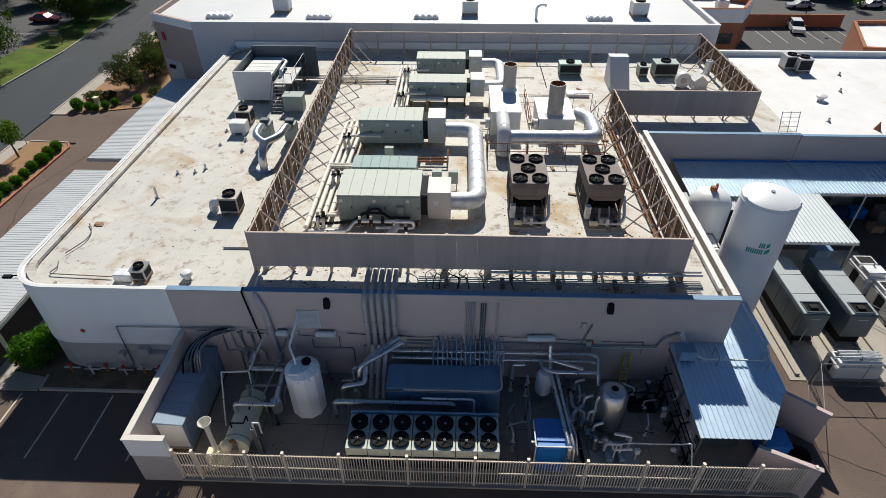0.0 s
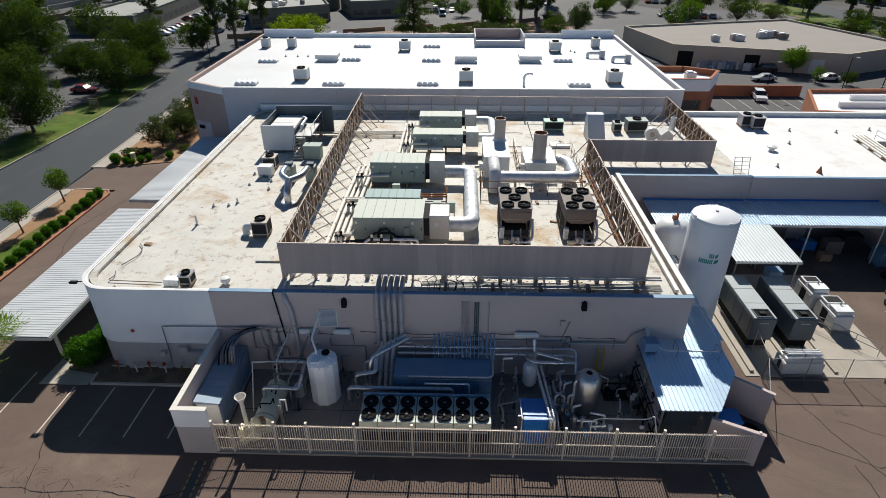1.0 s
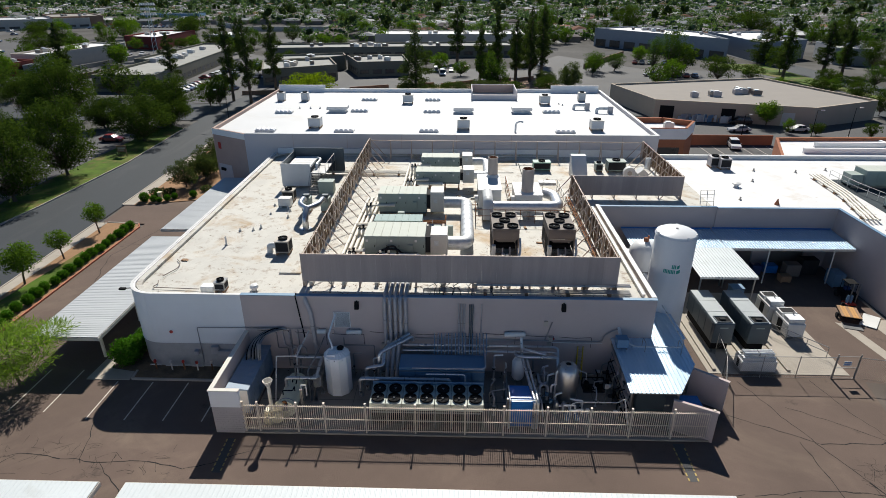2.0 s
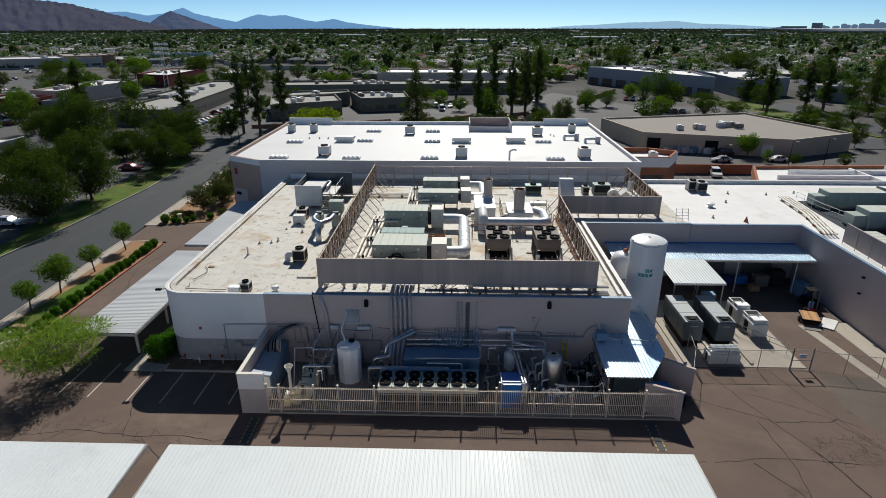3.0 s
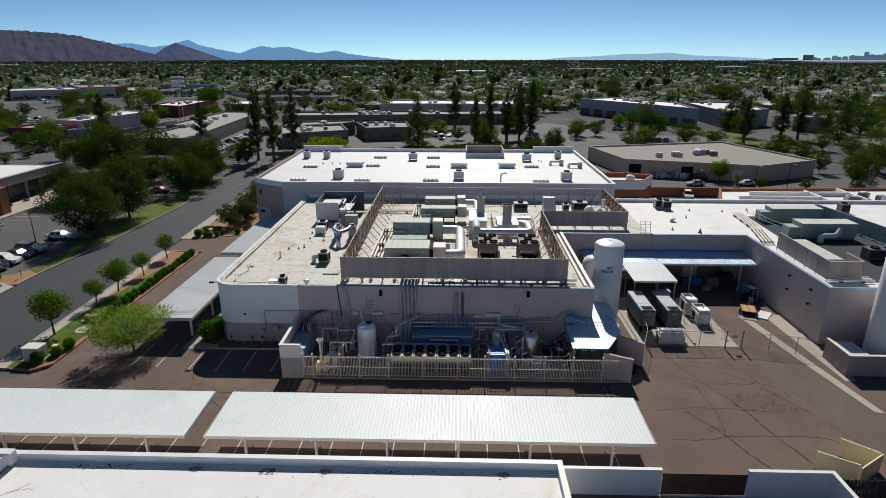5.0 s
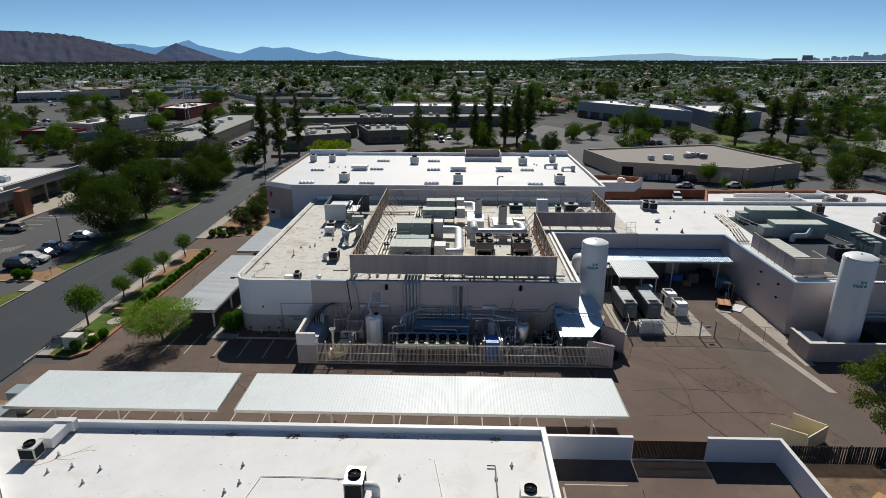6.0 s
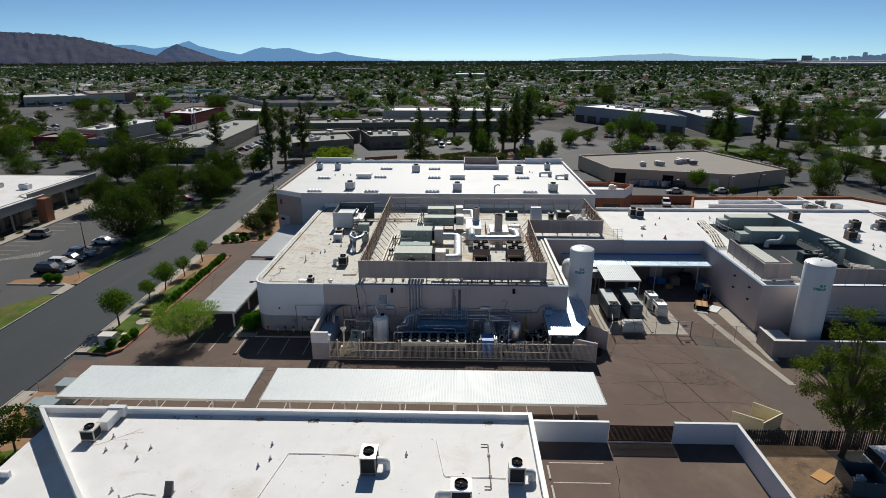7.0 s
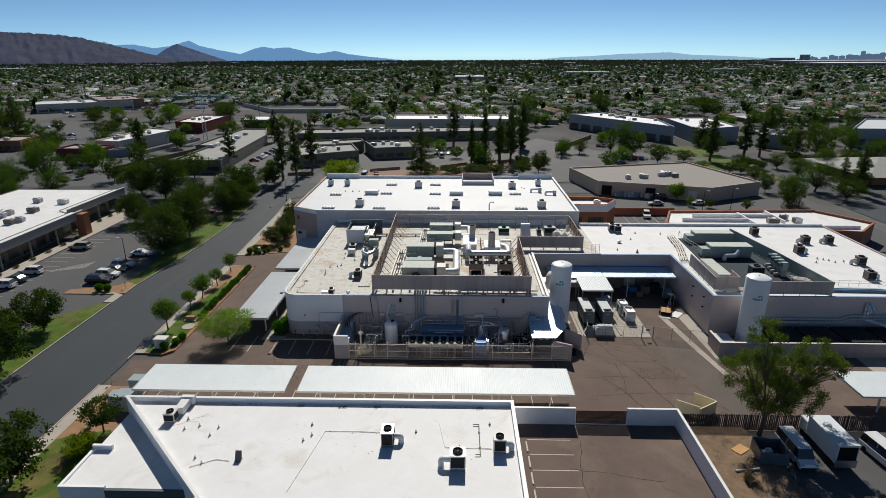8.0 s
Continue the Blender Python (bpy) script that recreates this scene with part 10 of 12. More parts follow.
single("rubbish_bags", leaf_cloud and boxes((-0.5, -0.4, 0, 0.3, 0.3, 0.6), (-0.1, -0.2, 0.3, 0.6, 0.5, 0.8), (-0.6, 0.1, 0.1, 0.0, 0.6, 0.5), bevel=0.12), M_WHITEPAINT, 36.4, -5.5, 0.925, "pale rubbish bags in the enclosure", "rubbish")
top = thing("scrap_board", 34.0, -4.4, 0.84, "orange chipboard sheet lying on the earth", "board", rz=35)
part("sheet", boxes((-0.9, -0.6, 0.02, 0.9, 0.6, 0.07)), M_ORANGE, top)
top = thing("wooden_chair", 32.7, -9.6, 0.84, "broken orange wooden chair lying on its side", "chair", rz=25)
part("seat", boxes((-0.5, -0.4, 0.3, 0.5, 0.4, 0.36)), M_ORANGE, top)
part("backrest", boxes((-0.5, 0.42, 0.1, 0.5, 0.48, 1.1)), M_ORANGE, top)
for x in (-0.46, 0.4):
    part("leg", boxes((x, -0.38, 0, x + 0.06, -0.32, 0.295), (x, 0.3, 0, x + 0.06, 0.36, 0.295)), M_ORANGE, top)
top = thing("concrete_beam", 33.2, -7.9, 0.84, "pale concrete parking bumper on the earth", "wheel stop", rz=8)
part("beam", boxes((-1.4, -0.12, 0, 1.4, 0.12, 0.2), bevel=0.03), M_CONC, top)
rnd = random.Random(17)
bm = bmesh.new()
for i in range(90):
    x, y = rnd.uniform(28.8, 36.0), rnd.uniform(-12, -0.6)
    s = rnd.uniform(0.02, 0.08)
    box(bm, x, y, 0.84, x + s, y + s * rnd.uniform(0.5, 1.6), 0.84 + s * 0.6)
ob = new("rubble", finish(bm, "rubble", M_CONC))
tagged(ob, "scattered stones and rubble on bare earth", "rubble", kind="stuff")

# ---- utility boxes, signs, posts and kerbside furniture ----
def utility_box(x, y, w, d, h, label, material=M_UTIL, rz=0):
    top = thing("utility_box", x, y, 0.11, label, "utility box", "utility boxes", rz=rz)
    part("cabinet", boxes((-w / 2, -d / 2, 0.1, w / 2, d / 2, h), bevel=0.03), material, top)
    part("lid", boxes((-w / 2 - 0.05, -d / 2 - 0.05, h + 0.004, w / 2 + 0.05, d / 2 + 0.05, h + 0.08)), material, top)
    part("door", boxes((-w / 2 + 0.08, -d / 2 - 0.03, 0.2, w / 2 - 0.08, -d / 2 - 0.003, h - 0.1), bevel=0.006), material, top)
    part("pad", boxes((-w / 2 - 0.2, -d / 2 - 0.2, 0, w / 2 + 0.2, d / 2 + 0.2, 0.095)), M_CONC, top)


utility_box(-41.6, 3.4, 2.1, 2.0, 2.0, "blue-grey transformer cabinet behind the near building")
utility_box(-41.9, 7.0, 1.7, 1.6, 2.1, "tall blue-grey switch cabinet at the carport")
utility_box(-43.3, 3.6, 0.8, 1.6, 1.8, "narrow blue-grey cabinet beside the transformer")
utility_box(-45.0, 19.6, 1.9, 1.3, 1.5, "cream street cabinet on a concrete pad", M_FASCIA)
utility_box(-43.6, 20.9, 0.45, 0.45, 0.9, "small tan pedestal beside the shrubs", M_CREAM)
utility_box(-44.9, 65.7, 0.5, 0.5, 1.0, "small tan pedestal among the shrubs", M_CREAM)
utility_box(-43.8, -1.0, 0.4, 0.4, 0.8, "small tan pedestal on the gravel", M_CREAM)
top = thing("monument_stone", -44.8, 29.2, 0.11, "low brown stone monument on a slab", "monument")
part("stone", boxes((-0.8, -0.35, 0.1, 0.8, 0.35, 0.7), bevel=0.05), M_WOOD, top)
part("slab", boxes((-1.1, -0.6, 0, 1.1, 0.6, 0.095)), M_CONC, top)
single("manhole_slab", lathe(bmesh.new(), [(1.1, 0), (1.1, 0.06)], 20), M_CONC, -44.0, 26.6, 0.112, "round pale concrete slab in the lawn", "slab")
for x, y, h, lab in ((-47.6, 55.4, 1.4, "slim grey street post with a plate"), (-46.9, 8.8, 1.3, "slim grey street post at the drive"), (-64.2, 43.2, 1.4, "slim grey street post on the island")):
    top = thing("street_post", x, y, 0.0, lab, "post", "street posts")
    part("pole", tube(bmesh.new(), [(0, 0, 0), (0, 0, h)], 0.035, 6), M_STEEL, top)
    part("plate", boxes((-0.15, -0.02, h - 0.35, 0.15, 0.02, h)), M_STEEL, top)
top = thing("yard_sign", -63.2, 88.6, 0.1, "dark estate sign board on two posts", "sign")
part("board", boxes((-0.9, -0.05, 0.9, 0.9, 0.05, 2.1)), M_BROWNWALL, top)
part("board_bars", boxes((-0.7, -0.06, 1.6, 0.7, -0.052, 1.75), (-0.7, -0.06, 1.25, 0.4, -0.052, 1.35)), M_WHITEPAINT, top)
part("post", boxes((-0.8, -0.04, 0, -0.7, 0.04, 0.895), (0.7, -0.04, 0, 0.8, 0.04, 0.895)), M_BROWNWALL, top)


def light_pole(x, y, h, label, arm=1.0, rz=0):
    top = thing("street_lamp", x, y, 0.0, label, "street lamp", "street lamps", rz=rz)
    part("pole", tube(bmesh.new(), [(0, 0, 0.4), (0, 0, h)], [0.09, 0.05], 8), M_BLACK, top)
    part("base", lathe(bmesh.new(), [(0.25, 0), (0.25, 0.5)], 12), M_CONC, top)
    part("arm", tube(bmesh.new(), [(0, 0, h - 0.1), (arm, 0, h)], 0.035, 6), M_BLACK, top)
    part("lamp_head", boxes((arm - 0.3, -0.18, h - 0.08, arm + 0.35, 0.18, h + 0.08), bevel=0.03), M_PIPEGREY, top)


light_pole(57.5, 101.2, 6.0, "dark car park lamp in the brown yard")
light_pole(72.5, 103.0, 6.5, "dark car park lamp beside the tan workshop")
light_pole(82.0, 106.0, 6.5, "dark lamp along the workshop drive")
light_pole(-71.8, 57.2, 6.0, "slim lamp in the office car park", rz=180)
light_pole(-53.0, 116.0, 8.0, "slim street lamp at the crossing", arm=2.2, rz=180)
light_pole(-150.0, 205.0, 8.0, "slim car park lamp near the shops", arm=1.5)

# ---- grit, rust flakes and leaf litter lying on the plant roof ----
def litter(name, zones, z, material, label, seed):
    """Many small flat flakes scattered round the feet of things (x, y, spread in x, spread in y, how many)."""
    rs_ = np.random.RandomState(seed)
    vs, fs = [], []
    for cx, cy, sx, sy, n in zones:
        for _ in range(n):
            x, y = cx + rs_.uniform(-sx, sx), cy + rs_.uniform(-sy, sy)
            r, a0 = 0.012 + 0.055 * rs_.rand() ** 3, rs_.uniform(0, 6.28)
            base = len(vs)
            for q in range(5):
                rq = r * rs_.uniform(0.5, 1.3)
                vs.append((x + 1.4 * rq * math.cos(a0 + q * 1.257), y + rq * math.sin(a0 + q * 1.257), z + 0.002 * rs_.rand()))
            fs.append([base + q for q in range(5)])
    me = bpy.data.meshes.new(name)
    me.from_pydata(vs, [], fs)
    me.materials.append(material)
    return tagged(new(name, me), label, "litter", kind="stuff")


M_LITTER = mat("rust_and_leaf_litter", (0.105, 0.065, 0.04), rough=0.95, var=0.3, spec=0.0, bump=0, island=0.5)
litter("roof_litter", [(-12.0, 45, 0.3, 18, 420), (13.2, 38, 0.35, 10, 260), (0.5, 26.9, 12, 0.35, 420), (0.5, 25.4, 12, 0.5, 420), (5.0, 33.5, 1.9, 3.0, 260), (10.0, 33.5, 2.2, 3.0, 260), (7.5, 30.0, 5.5, 1.2, 200),
                       (-5.2, 30.3, 4.2, 0.8, 200), (-4.5, 38.2, 4.5, 0.8, 160), (-4.0, 47.5, 5.0, 1.0, 160), (6.5, 42, 4.5, 2.5, 220), (11.5, 46, 1.5, 4.5, 140), (0, 46, 12, 17, 420), (-19, 38, 5.5, 12, 160), (-18.5, 57.5, 4.0, 3.5, 160)],
       ROOF + 0.006, M_LITTER, "rust flakes and leaf litter on the coated roof", 77)
litter("yard_litter", [(1.5, 17.1, 13, 0.25, 260), (-2, 23.9, 12, 0.4, 200), (-12, 18.4, 2.5, 1.4, 120), (8.5, 18.6, 3.0, 1.4, 120)], 0.037, M_LITTER, "dead leaves and grit on the yard slab", 78)
litter("near_roof_litter", [(-11.6, -3.5, 0.5, 0.3, 160), (-21.8, -3.2, 0.8, 0.15, 60), (-24.7, -3.2, 0.9, 0.15, 60), (-3.9, -3.3, 1.2, 0.2, 60), (-14, -3.3, 20, 0.3, 160), (-10, -8, 14, 5, 120)], 5.154, M_LITTER, "leaf litter along the parapet of the near roof", 79)


# ---- paint lines, cracks and patches on the asphalt ----
bm = bmesh.new()
for i in range(13):
    box(bm, -17.6 + i * 2.65, 3.0, 0.0, -17.5 + i * 2.65, 8.0, 0.008)
for i in range(8):
    box(bm, -39.2 + i * 2.65, 3.0, 0.0, -39.1 + i * 2.65, 8.0, 0.008)
for i in range(4):
    box(bm, -27.5 + i * 2.95, 17.7, 0.0, -27.4 + i * 2.95, 22.2, 0.008)
for i in range(2):
    box(bm, -34.0 + i * 2.8, 18.4, 0.0, -33.9 + i * 2.8, 23.6, 0.008)
for i in range(8):
    box(bm, 9.9, -3.2 - i * 2.6, 0.8, 14.9, -3.1 - i * 2.6, 0.808)
structure("trim_stall_lines", bm, M_LINE, "faded white parking stall lines", "markings")
bm = bmesh.new()
for i in range(22):
    y = 36 + i * 2.75
    box(bm, -91.0, y, 0.0, -85.8, y + 0.1, 0.008)
    if 42 < y < 108:
        box(bm, -74.0, y, 0.0, -69.0, y + 0.1, 0.008)
for i in range(14):
    box(bm, -85.6 + i * 0.45, 51.8 + i * 0.2, 0.0, -85.5 + i * 0.45, 53.2 + i * 0.4, 0.008)
structure("trim_office_lines", bm, M_LINE, "white parking lines of the office car park", "markings")
bm = bmesh.new()
for i in range(6):
    box(bm, 48.5 + i * 2.7, 92.0, 0.0, 48.6 + i * 2.7, 99.5, 0.008)
structure("trim_yard_lines", bm, M_LINE, "white parking lines of the brown yard", "markings")
structure("trim_wheel_stops", boxes(*[(9.6, -5.4 - i * 2.6, 0.8, 9.78, -3.6 - i * 2.6, 0.92) for i in range(7)], bevel=0.02), M_LINE, "white concrete wheel stops", "wheel stop")


def crack(bm, x0, y0, x1, y1, w, seed, z=0.006):
    rr = random.Random(seed)
    n = max(3, int(math.hypot(x1 - x0, y1 - y0) / 0.5))
    pts, ox, oy = [], 0.0, 0.0
    for i in range(n + 1):
        t = i / n
        ox += rr.uniform(-0.13, 0.13)
        oy += rr.uniform(-0.13, 0.13)
        k = 1 - abs(2 * t - 1) ** 4
        pts.append(Vector((x0 + (x1 - x0) * t + ox * k, y0 + (y1 - y0) * t + oy * k)))
    for p, q in zip(pts, pts[1:]):
        d = q - p
        if d.length < 1e-4:
            continue
        nr = Vector((-d.y, d.x)).normalized() * w * rr.uniform(0.3, 0.7)
        bm.faces.new([bm.verts.new((v.x, v.y, z)) for v in (p - nr, q - nr, q + nr, p + nr)])


bm = bmesh.new()
for k, c in enumerate(((23.5, 23.6, 27.6, 13.2, 0.05), (27.6, 13.2, 31.5, 2.0, 0.10), (21.0, 19.5, 26.4, 16.6, 0.05), (26.4, 16.6, 31.6, 17.2, 0.06), (19.6, 11.9, 24.4, 12.4, 0.05), (24.4, 12.4, 30.2, 11.9, 0.06), (25.0, 16.8, 25.2, 12.2, 0.06), (22.4, 11.9, 24.6, 8.2, 0.09), (24.6, 8.2, 27.5, 2.4, 0.09), (24.6, 8.2, 33.5, 8.0, 0.06), (19.8, 7.6, 24.6, 8.2, 0.04), (25.2, 12.2, 24.6, 8.2, 0.05), (25.8, 20.5, 33.0, 16.0, 0.04), (31.0, 17.0, 34.8, 10.0, 0.05), (33.5, 8.0, 37.0, 4.2, 0.05), (34.8, 10.0, 36.6, 3.0, 0.04), (36.6, 3.0, 38.6, 1.2, 0.06), (29.5, 23.9, 33.5, 13.0, 0.04))):
    crack(bm, *c, 100 + k)
rnd = random.Random(9)
for k in range(110):
    x, y = rnd.uniform(27.6, 33.6), rnd.uniform(11.6, 14.8)
    a = rnd.uniform(0, 3.14)
    L = rnd.uniform(0.4, 1.3)
    crack(bm, x, y, x + L * math.cos(a), y + L * math.sin(a), 0.018, 300 + k)
for k, c in enumerate(((-42, 12.6, -30, 14.2, 0.05), (-30, 14.2, -18, 13.1, 0.06), (-26.6, 17.4, -25.2, 13.4, 0.05), (-18, 13.1, -12.5, 15.5, 0.05), (-34.5, 10.4, -30.2, 14.0, 0.05), (-24.0, 13.6, -21.0, 10.6, 0.05), (-14, 11.2, 4, 10.4, 0.05), (4, 10.4, 19, 12.0, 0.05), (-12, 5.5, -8, 3.0, 0.05), (0, 4.6, 6, 3.6, 0.05), (-38.5, 60.2, -41.5, 46, 0.05), (-41.5, 46, -38.5, 38.0, 0.05), (-37.5, 50, -41.8, 48.5, 0.04), (14, -8, 24, -9.5, 0.05), (16, -3.5, 15.0, -16, 0.05), (46, 14, 60, 12, 0.06))):
    crack(bm, *c, 500 + k, z=0.006 if c[1] > 0 else 0.806)
for k in range(60):
    x, y = rnd.uniform(-33, -19), rnd.uniform(12.2, 15.4)
    a = rnd.uniform(0, 3.14)
    L = rnd.uniform(0.3, 1.2)
    crack(bm, x, y, x + L * math.cos(a), y + L * math.sin(a), 0.018, 700 + k)
structure("trim_cracks", bm, M_CRACK, "dark cracks across the old asphalt", "cracks")
# rust run from the condenser on the near roof
bm = bmesh.new()
for k, c in enumerate(((-29.6, -7.4, -28.4, -6.6, 0.05), (-28.4, -6.6, -26.6, -5.0, 0.04), (-28.4, -6.6, -27.0, -6.5, 0.03), (-29.9, -7.8, -29.4, -6.9, 0.04), (-27.6, -5.9, -26.0, -5.6, 0.025))):
    crack(bm, *c, 900 + k, z=5.156)
structure("trim_rust_run", bm, M_RUSTRUN, "orange rust run on the near roof", "stain")
bm = bmesh.new()
sheet(bm, [(34.5, 14.0), (33.0, 19.0), (34.0, 23.8), (38.3, 23.0), (38.4, 20), (40.2, 11.0), (41.0, 7.0), (38.9, 1.2), (36.8, 3.0)], 0.004)
structure("pavement_patch", bm, M_PATCH, "greyer asphalt patch in the yard", "pavement")
bm = bmesh.new()
sheet(bm, [(15.85, 16.35), (16.65, 16.35), (16.45, 12.95), (15.9, 12.95)], 0.01)
sheet(bm, [(-15.95, 16.05), (-15.4, 16.05), (-15.35, 12.85), (-15.9, 12.85)], 0.01)
structure("pavement_aprons", bm, M_ASPHALT2, "narrow grey ramps before the fence", "pavement")
bm = bmesh.new()
for xa, xb in ((15.8, 15.86), (16.58, 16.46), (-15.98, -15.92), (-15.4, -15.33)):
    for i in range(7):
        y = 13.0 + i * 0.45
        x = xb + (xa - xb) * i / 7
        box(bm, x - 0.05, y, 0.012, x + 0.05, y + 0.26, 0.018)
structure("trim_ramp_dashes", bm, M_YELLOWLINE, "faded yellow dashes along the ramps", "markings")
# red standpipes and meters at the white wall foot
for k, x in enumerate((-25.0, -23.6, -22.6, -21.4, -20.2, -19.0, -18.2)):
    top = thing("standpipe", x, 23.9 - 0.1 * (k % 2), 0.0, "red-headed standpipe and meter at the wall foot", "standpipe", "standpipes at the wall")
    part("riser", tube(bmesh.new(), [(0, 0, 0), (0, 0, 0.75)], 0.06, 8), M_FASCIA if k % 2 else M_RUST, top)
    part("head", lathe(bmesh.new(), [(0.1, 0.75), (0.13, 0.85), (0.1, 0.98)], 10), M_RED if k % 3 != 1 else M_PIPEGREY, top, smooth=True)
    part("cross_pipe", tube(bmesh.new(), [(-0.5, 0.1, 0.45), (0.5, 0.1, 0.45)], 0.06, 8), M_PIPEGREY, top)
for x, z, w, h in ((-19.8, 1.9, 0.6, 0.7), (-19.0, 1.6, 1.1, 0.5), (-21.4, 1.6, 0.35, 0.35)):
    top = thing("meter_box", x, 24.36, z, "grey meter box on the block base", "meter box", "meter boxes")
    part("box", boxes((-w / 2, -0.3, -h / 2, w / 2, 0.06, h / 2), bevel=0.015), M_PIPEGREY, top)
    part("cover", boxes((-w / 2 + 0.04, -0.315, -h / 2 + 0.04, w / 2 - 0.04, -0.301, h / 2 - 0.04)), M_PIPEGREY, top)
pipe_run("wall_conduit", [(-21.0, 24.3, 0.6), (-21.0, 24.3, 4.0), (-17.4, 24.3, 4.05), (-14.5, 24.2, 4.05)], 0.035, "thin conduit framing the white wall", M_STEEL, z=0.03, bend=0.08)

# ---- vehicles ----
M_TAIL = mat("red_tail_lamp", (0.35, 0.01, 0.01), rough=0.2, var=0.05, bump=0)
M_HEAD = mat("clear_head_lamp", (0.6, 0.6, 0.6), rough=0.1, var=0.05, bump=0, metal=0.3)
CAR_PAINT = {}


def paint(name, col):
    if name not in CAR_PAINT:
        m = mat(name + "_car_paint", col, rough=0.28, var=0.04, bump=0.0, spec=0.6)
        m.node_tree.nodes["Principled BSDF"].inputs["Coat Weight"].default_value = 0.35
        m.node_tree.nodes["Principled BSDF"].inputs["Coat Roughness"].default_value = 0.2
        CAR_PAINT[name] = m
    return CAR_PAINT[name]


SHAPES = {
    # length, width, bonnet height, roof height, windscreen foot, roof front, roof back, rear foot (along the car from its nose)
    "sedan": (4.7, 1.8, 0.92, 1.45, 1.35, 2.05, 3.4, 4.15),
    "suv": (4.7, 1.88, 1.05, 1.72, 1.25, 1.95, 4.1, 4.6),
    "wagon": (4.9, 1.9, 1.05, 1.75, 1.2, 1.9, 4.3, 4.8),
    "van": (5.6, 2.0, 1.1, 2.1, 0.75, 1.35, 5.4, 5.58),
}


def car(x, y, rz, shape, colour, rgb, label, z=0.0, group="parked cars"):
    L, W, hb, hr, wf, rf, rb, rr = SHAPES[shape]
    top = thing("car" if shape != "van" else "van", x, y, z, label, "car" if shape != "van" else "van", group, rz=rz)
    P = paint(colour, rgb)
    w = W / 2
    prof = [(0.05, 0.35), (0.0, 0.6), (0.12, hb - 0.18), (wf, hb), (rr, hb + 0.02), (L - 0.06, hb - 0.05), (L, 0.6), (L - 0.08, 0.32)]
    bm = bmesh.new()
    rows = []
    for yy, k in ((-w, 0.93), (-w * 0.96, 1.0), (w * 0.96, 1.0), (w, 0.93)):
        rows.append([bm.verts.new((L / 2 + (px - L / 2) * (1 if abs(yy) < w else 0.985), yy, 0.3 + (pz - 0.3) * (k if pz > 0.7 else 1))) for px, pz in prof])
    n = len(prof)
    for a, b in zip(rows, rows[1:]):
        for i in range(n):
            bm.faces.new((a[i], a[(i + 1) % n], b[(i + 1) % n], b[i]))
    bm.faces.new(rows[0])
    bm.faces.new(rows[-1][::-1])
    bmesh.ops.translate(bm, verts=bm.verts, vec=(-L / 2, 0, 0))
    body = part("body", bm, P, top)
    # glasshouse
    bm = bmesh.new()
    lo = [(wf + 0.02, hb - 0.02), (rr - 0.02, hb - 0.02)]
    hi = [(rf, hr - 0.06), (rb, hr - 0.06)]
    v = {}
    for s in (-1, 1):
        for i, (px, pz) in enumerate(lo + hi):
            v[s, i] = bm.verts.new((px - L / 2, s * (w * 0.95 if i < 2 else w * 0.78), pz))
    for q in (((-1, 0), (-1, 1), (-1, 3), (-1, 2)), ((1, 0), (1, 2), (1, 3), (1, 1)), ((-1, 0), (-1, 2), (1, 2), (1, 0)), ((-1, 1), (1, 1), (1, 3), (-1, 3)), ((-1, 2), (-1, 3), (1, 3), (1, 2))):
        bm.faces.new([v[k] for k in q])
    part("glazing", bm, M_GLASS, top)
    part("roof", boxes((rf - L / 2 - 0.03, -w * 0.8, hr - 0.06, rb - L / 2 + 0.05, w * 0.8, hr), bevel=0.04), P, top)
    for px in (rf + (rb - rf) * 0.48,):
        for s in (-1, 1):
            bm = bmesh.new()
            a, b = px - 0.06 - L / 2, px + 0.06 - L / 2
            q = [(a, s * w * 0.955, hb), (b, s * w * 0.955, hb), (b, s * w * 0.79, hr - 0.05), (a, s * w * 0.79, hr - 0.05)]
            bm.faces.new([bm.verts.new((x_, y_ + s * 0.006, z_)) for x_, y_, z_ in q])
            part("pillar", bm, P, top)
    for px in (0.85, L - 0.95):
        for s in (-1, 1):
            wh = part("wheel", lathe(bmesh.new(), [(0.21, -0.10), (0.33, -0.10), (0.34, 0.0), (0.33, 0.10), (0.21, 0.10)], 16), M_RUBBER, top, at=pose(px - L / 2, s * (w - 0.09), 0.34, 90, 0, 0))
            part("rim", lathe(bmesh.new(), [(0.2, -0.07), (0.2, 0.07)], 12), M_STEEL, wh)
    for s in (-1, 1):
        part("headlight", boxes((-L / 2 - 0.005, s * w * 0.75 - 0.16, hb - 0.32, -L / 2 + 0.12, s * w * 0.75 + 0.16, hb - 0.18)), M_HEAD, top)
        part("tail_lamp", boxes((L / 2 - 0.1, s * w * 0.78 - 0.12, hb - 0.3, L / 2 + 0.008, s * w * 0.78 + 0.12, hb - 0.1)), M_TAIL, top)
        part("mirror", boxes((wf + 0.25 - L / 2, s * (w + 0.1) - 0.08, hb, wf + 0.4 - L / 2, s * (w + 0.1) + 0.08, hb + 0.14), bevel=0.02), P, top)
    part("bumper", boxes((-L / 2 - 0.03, -w * 0.9, 0.36, -L / 2 + 0.06, w * 0.9, 0.55), (L / 2 - 0.05, -w * 0.9, 0.36, L / 2 + 0.03, w * 0.9, 0.55), bevel=0.02), M_BLACK if shape == "van" else P, top)
    return top


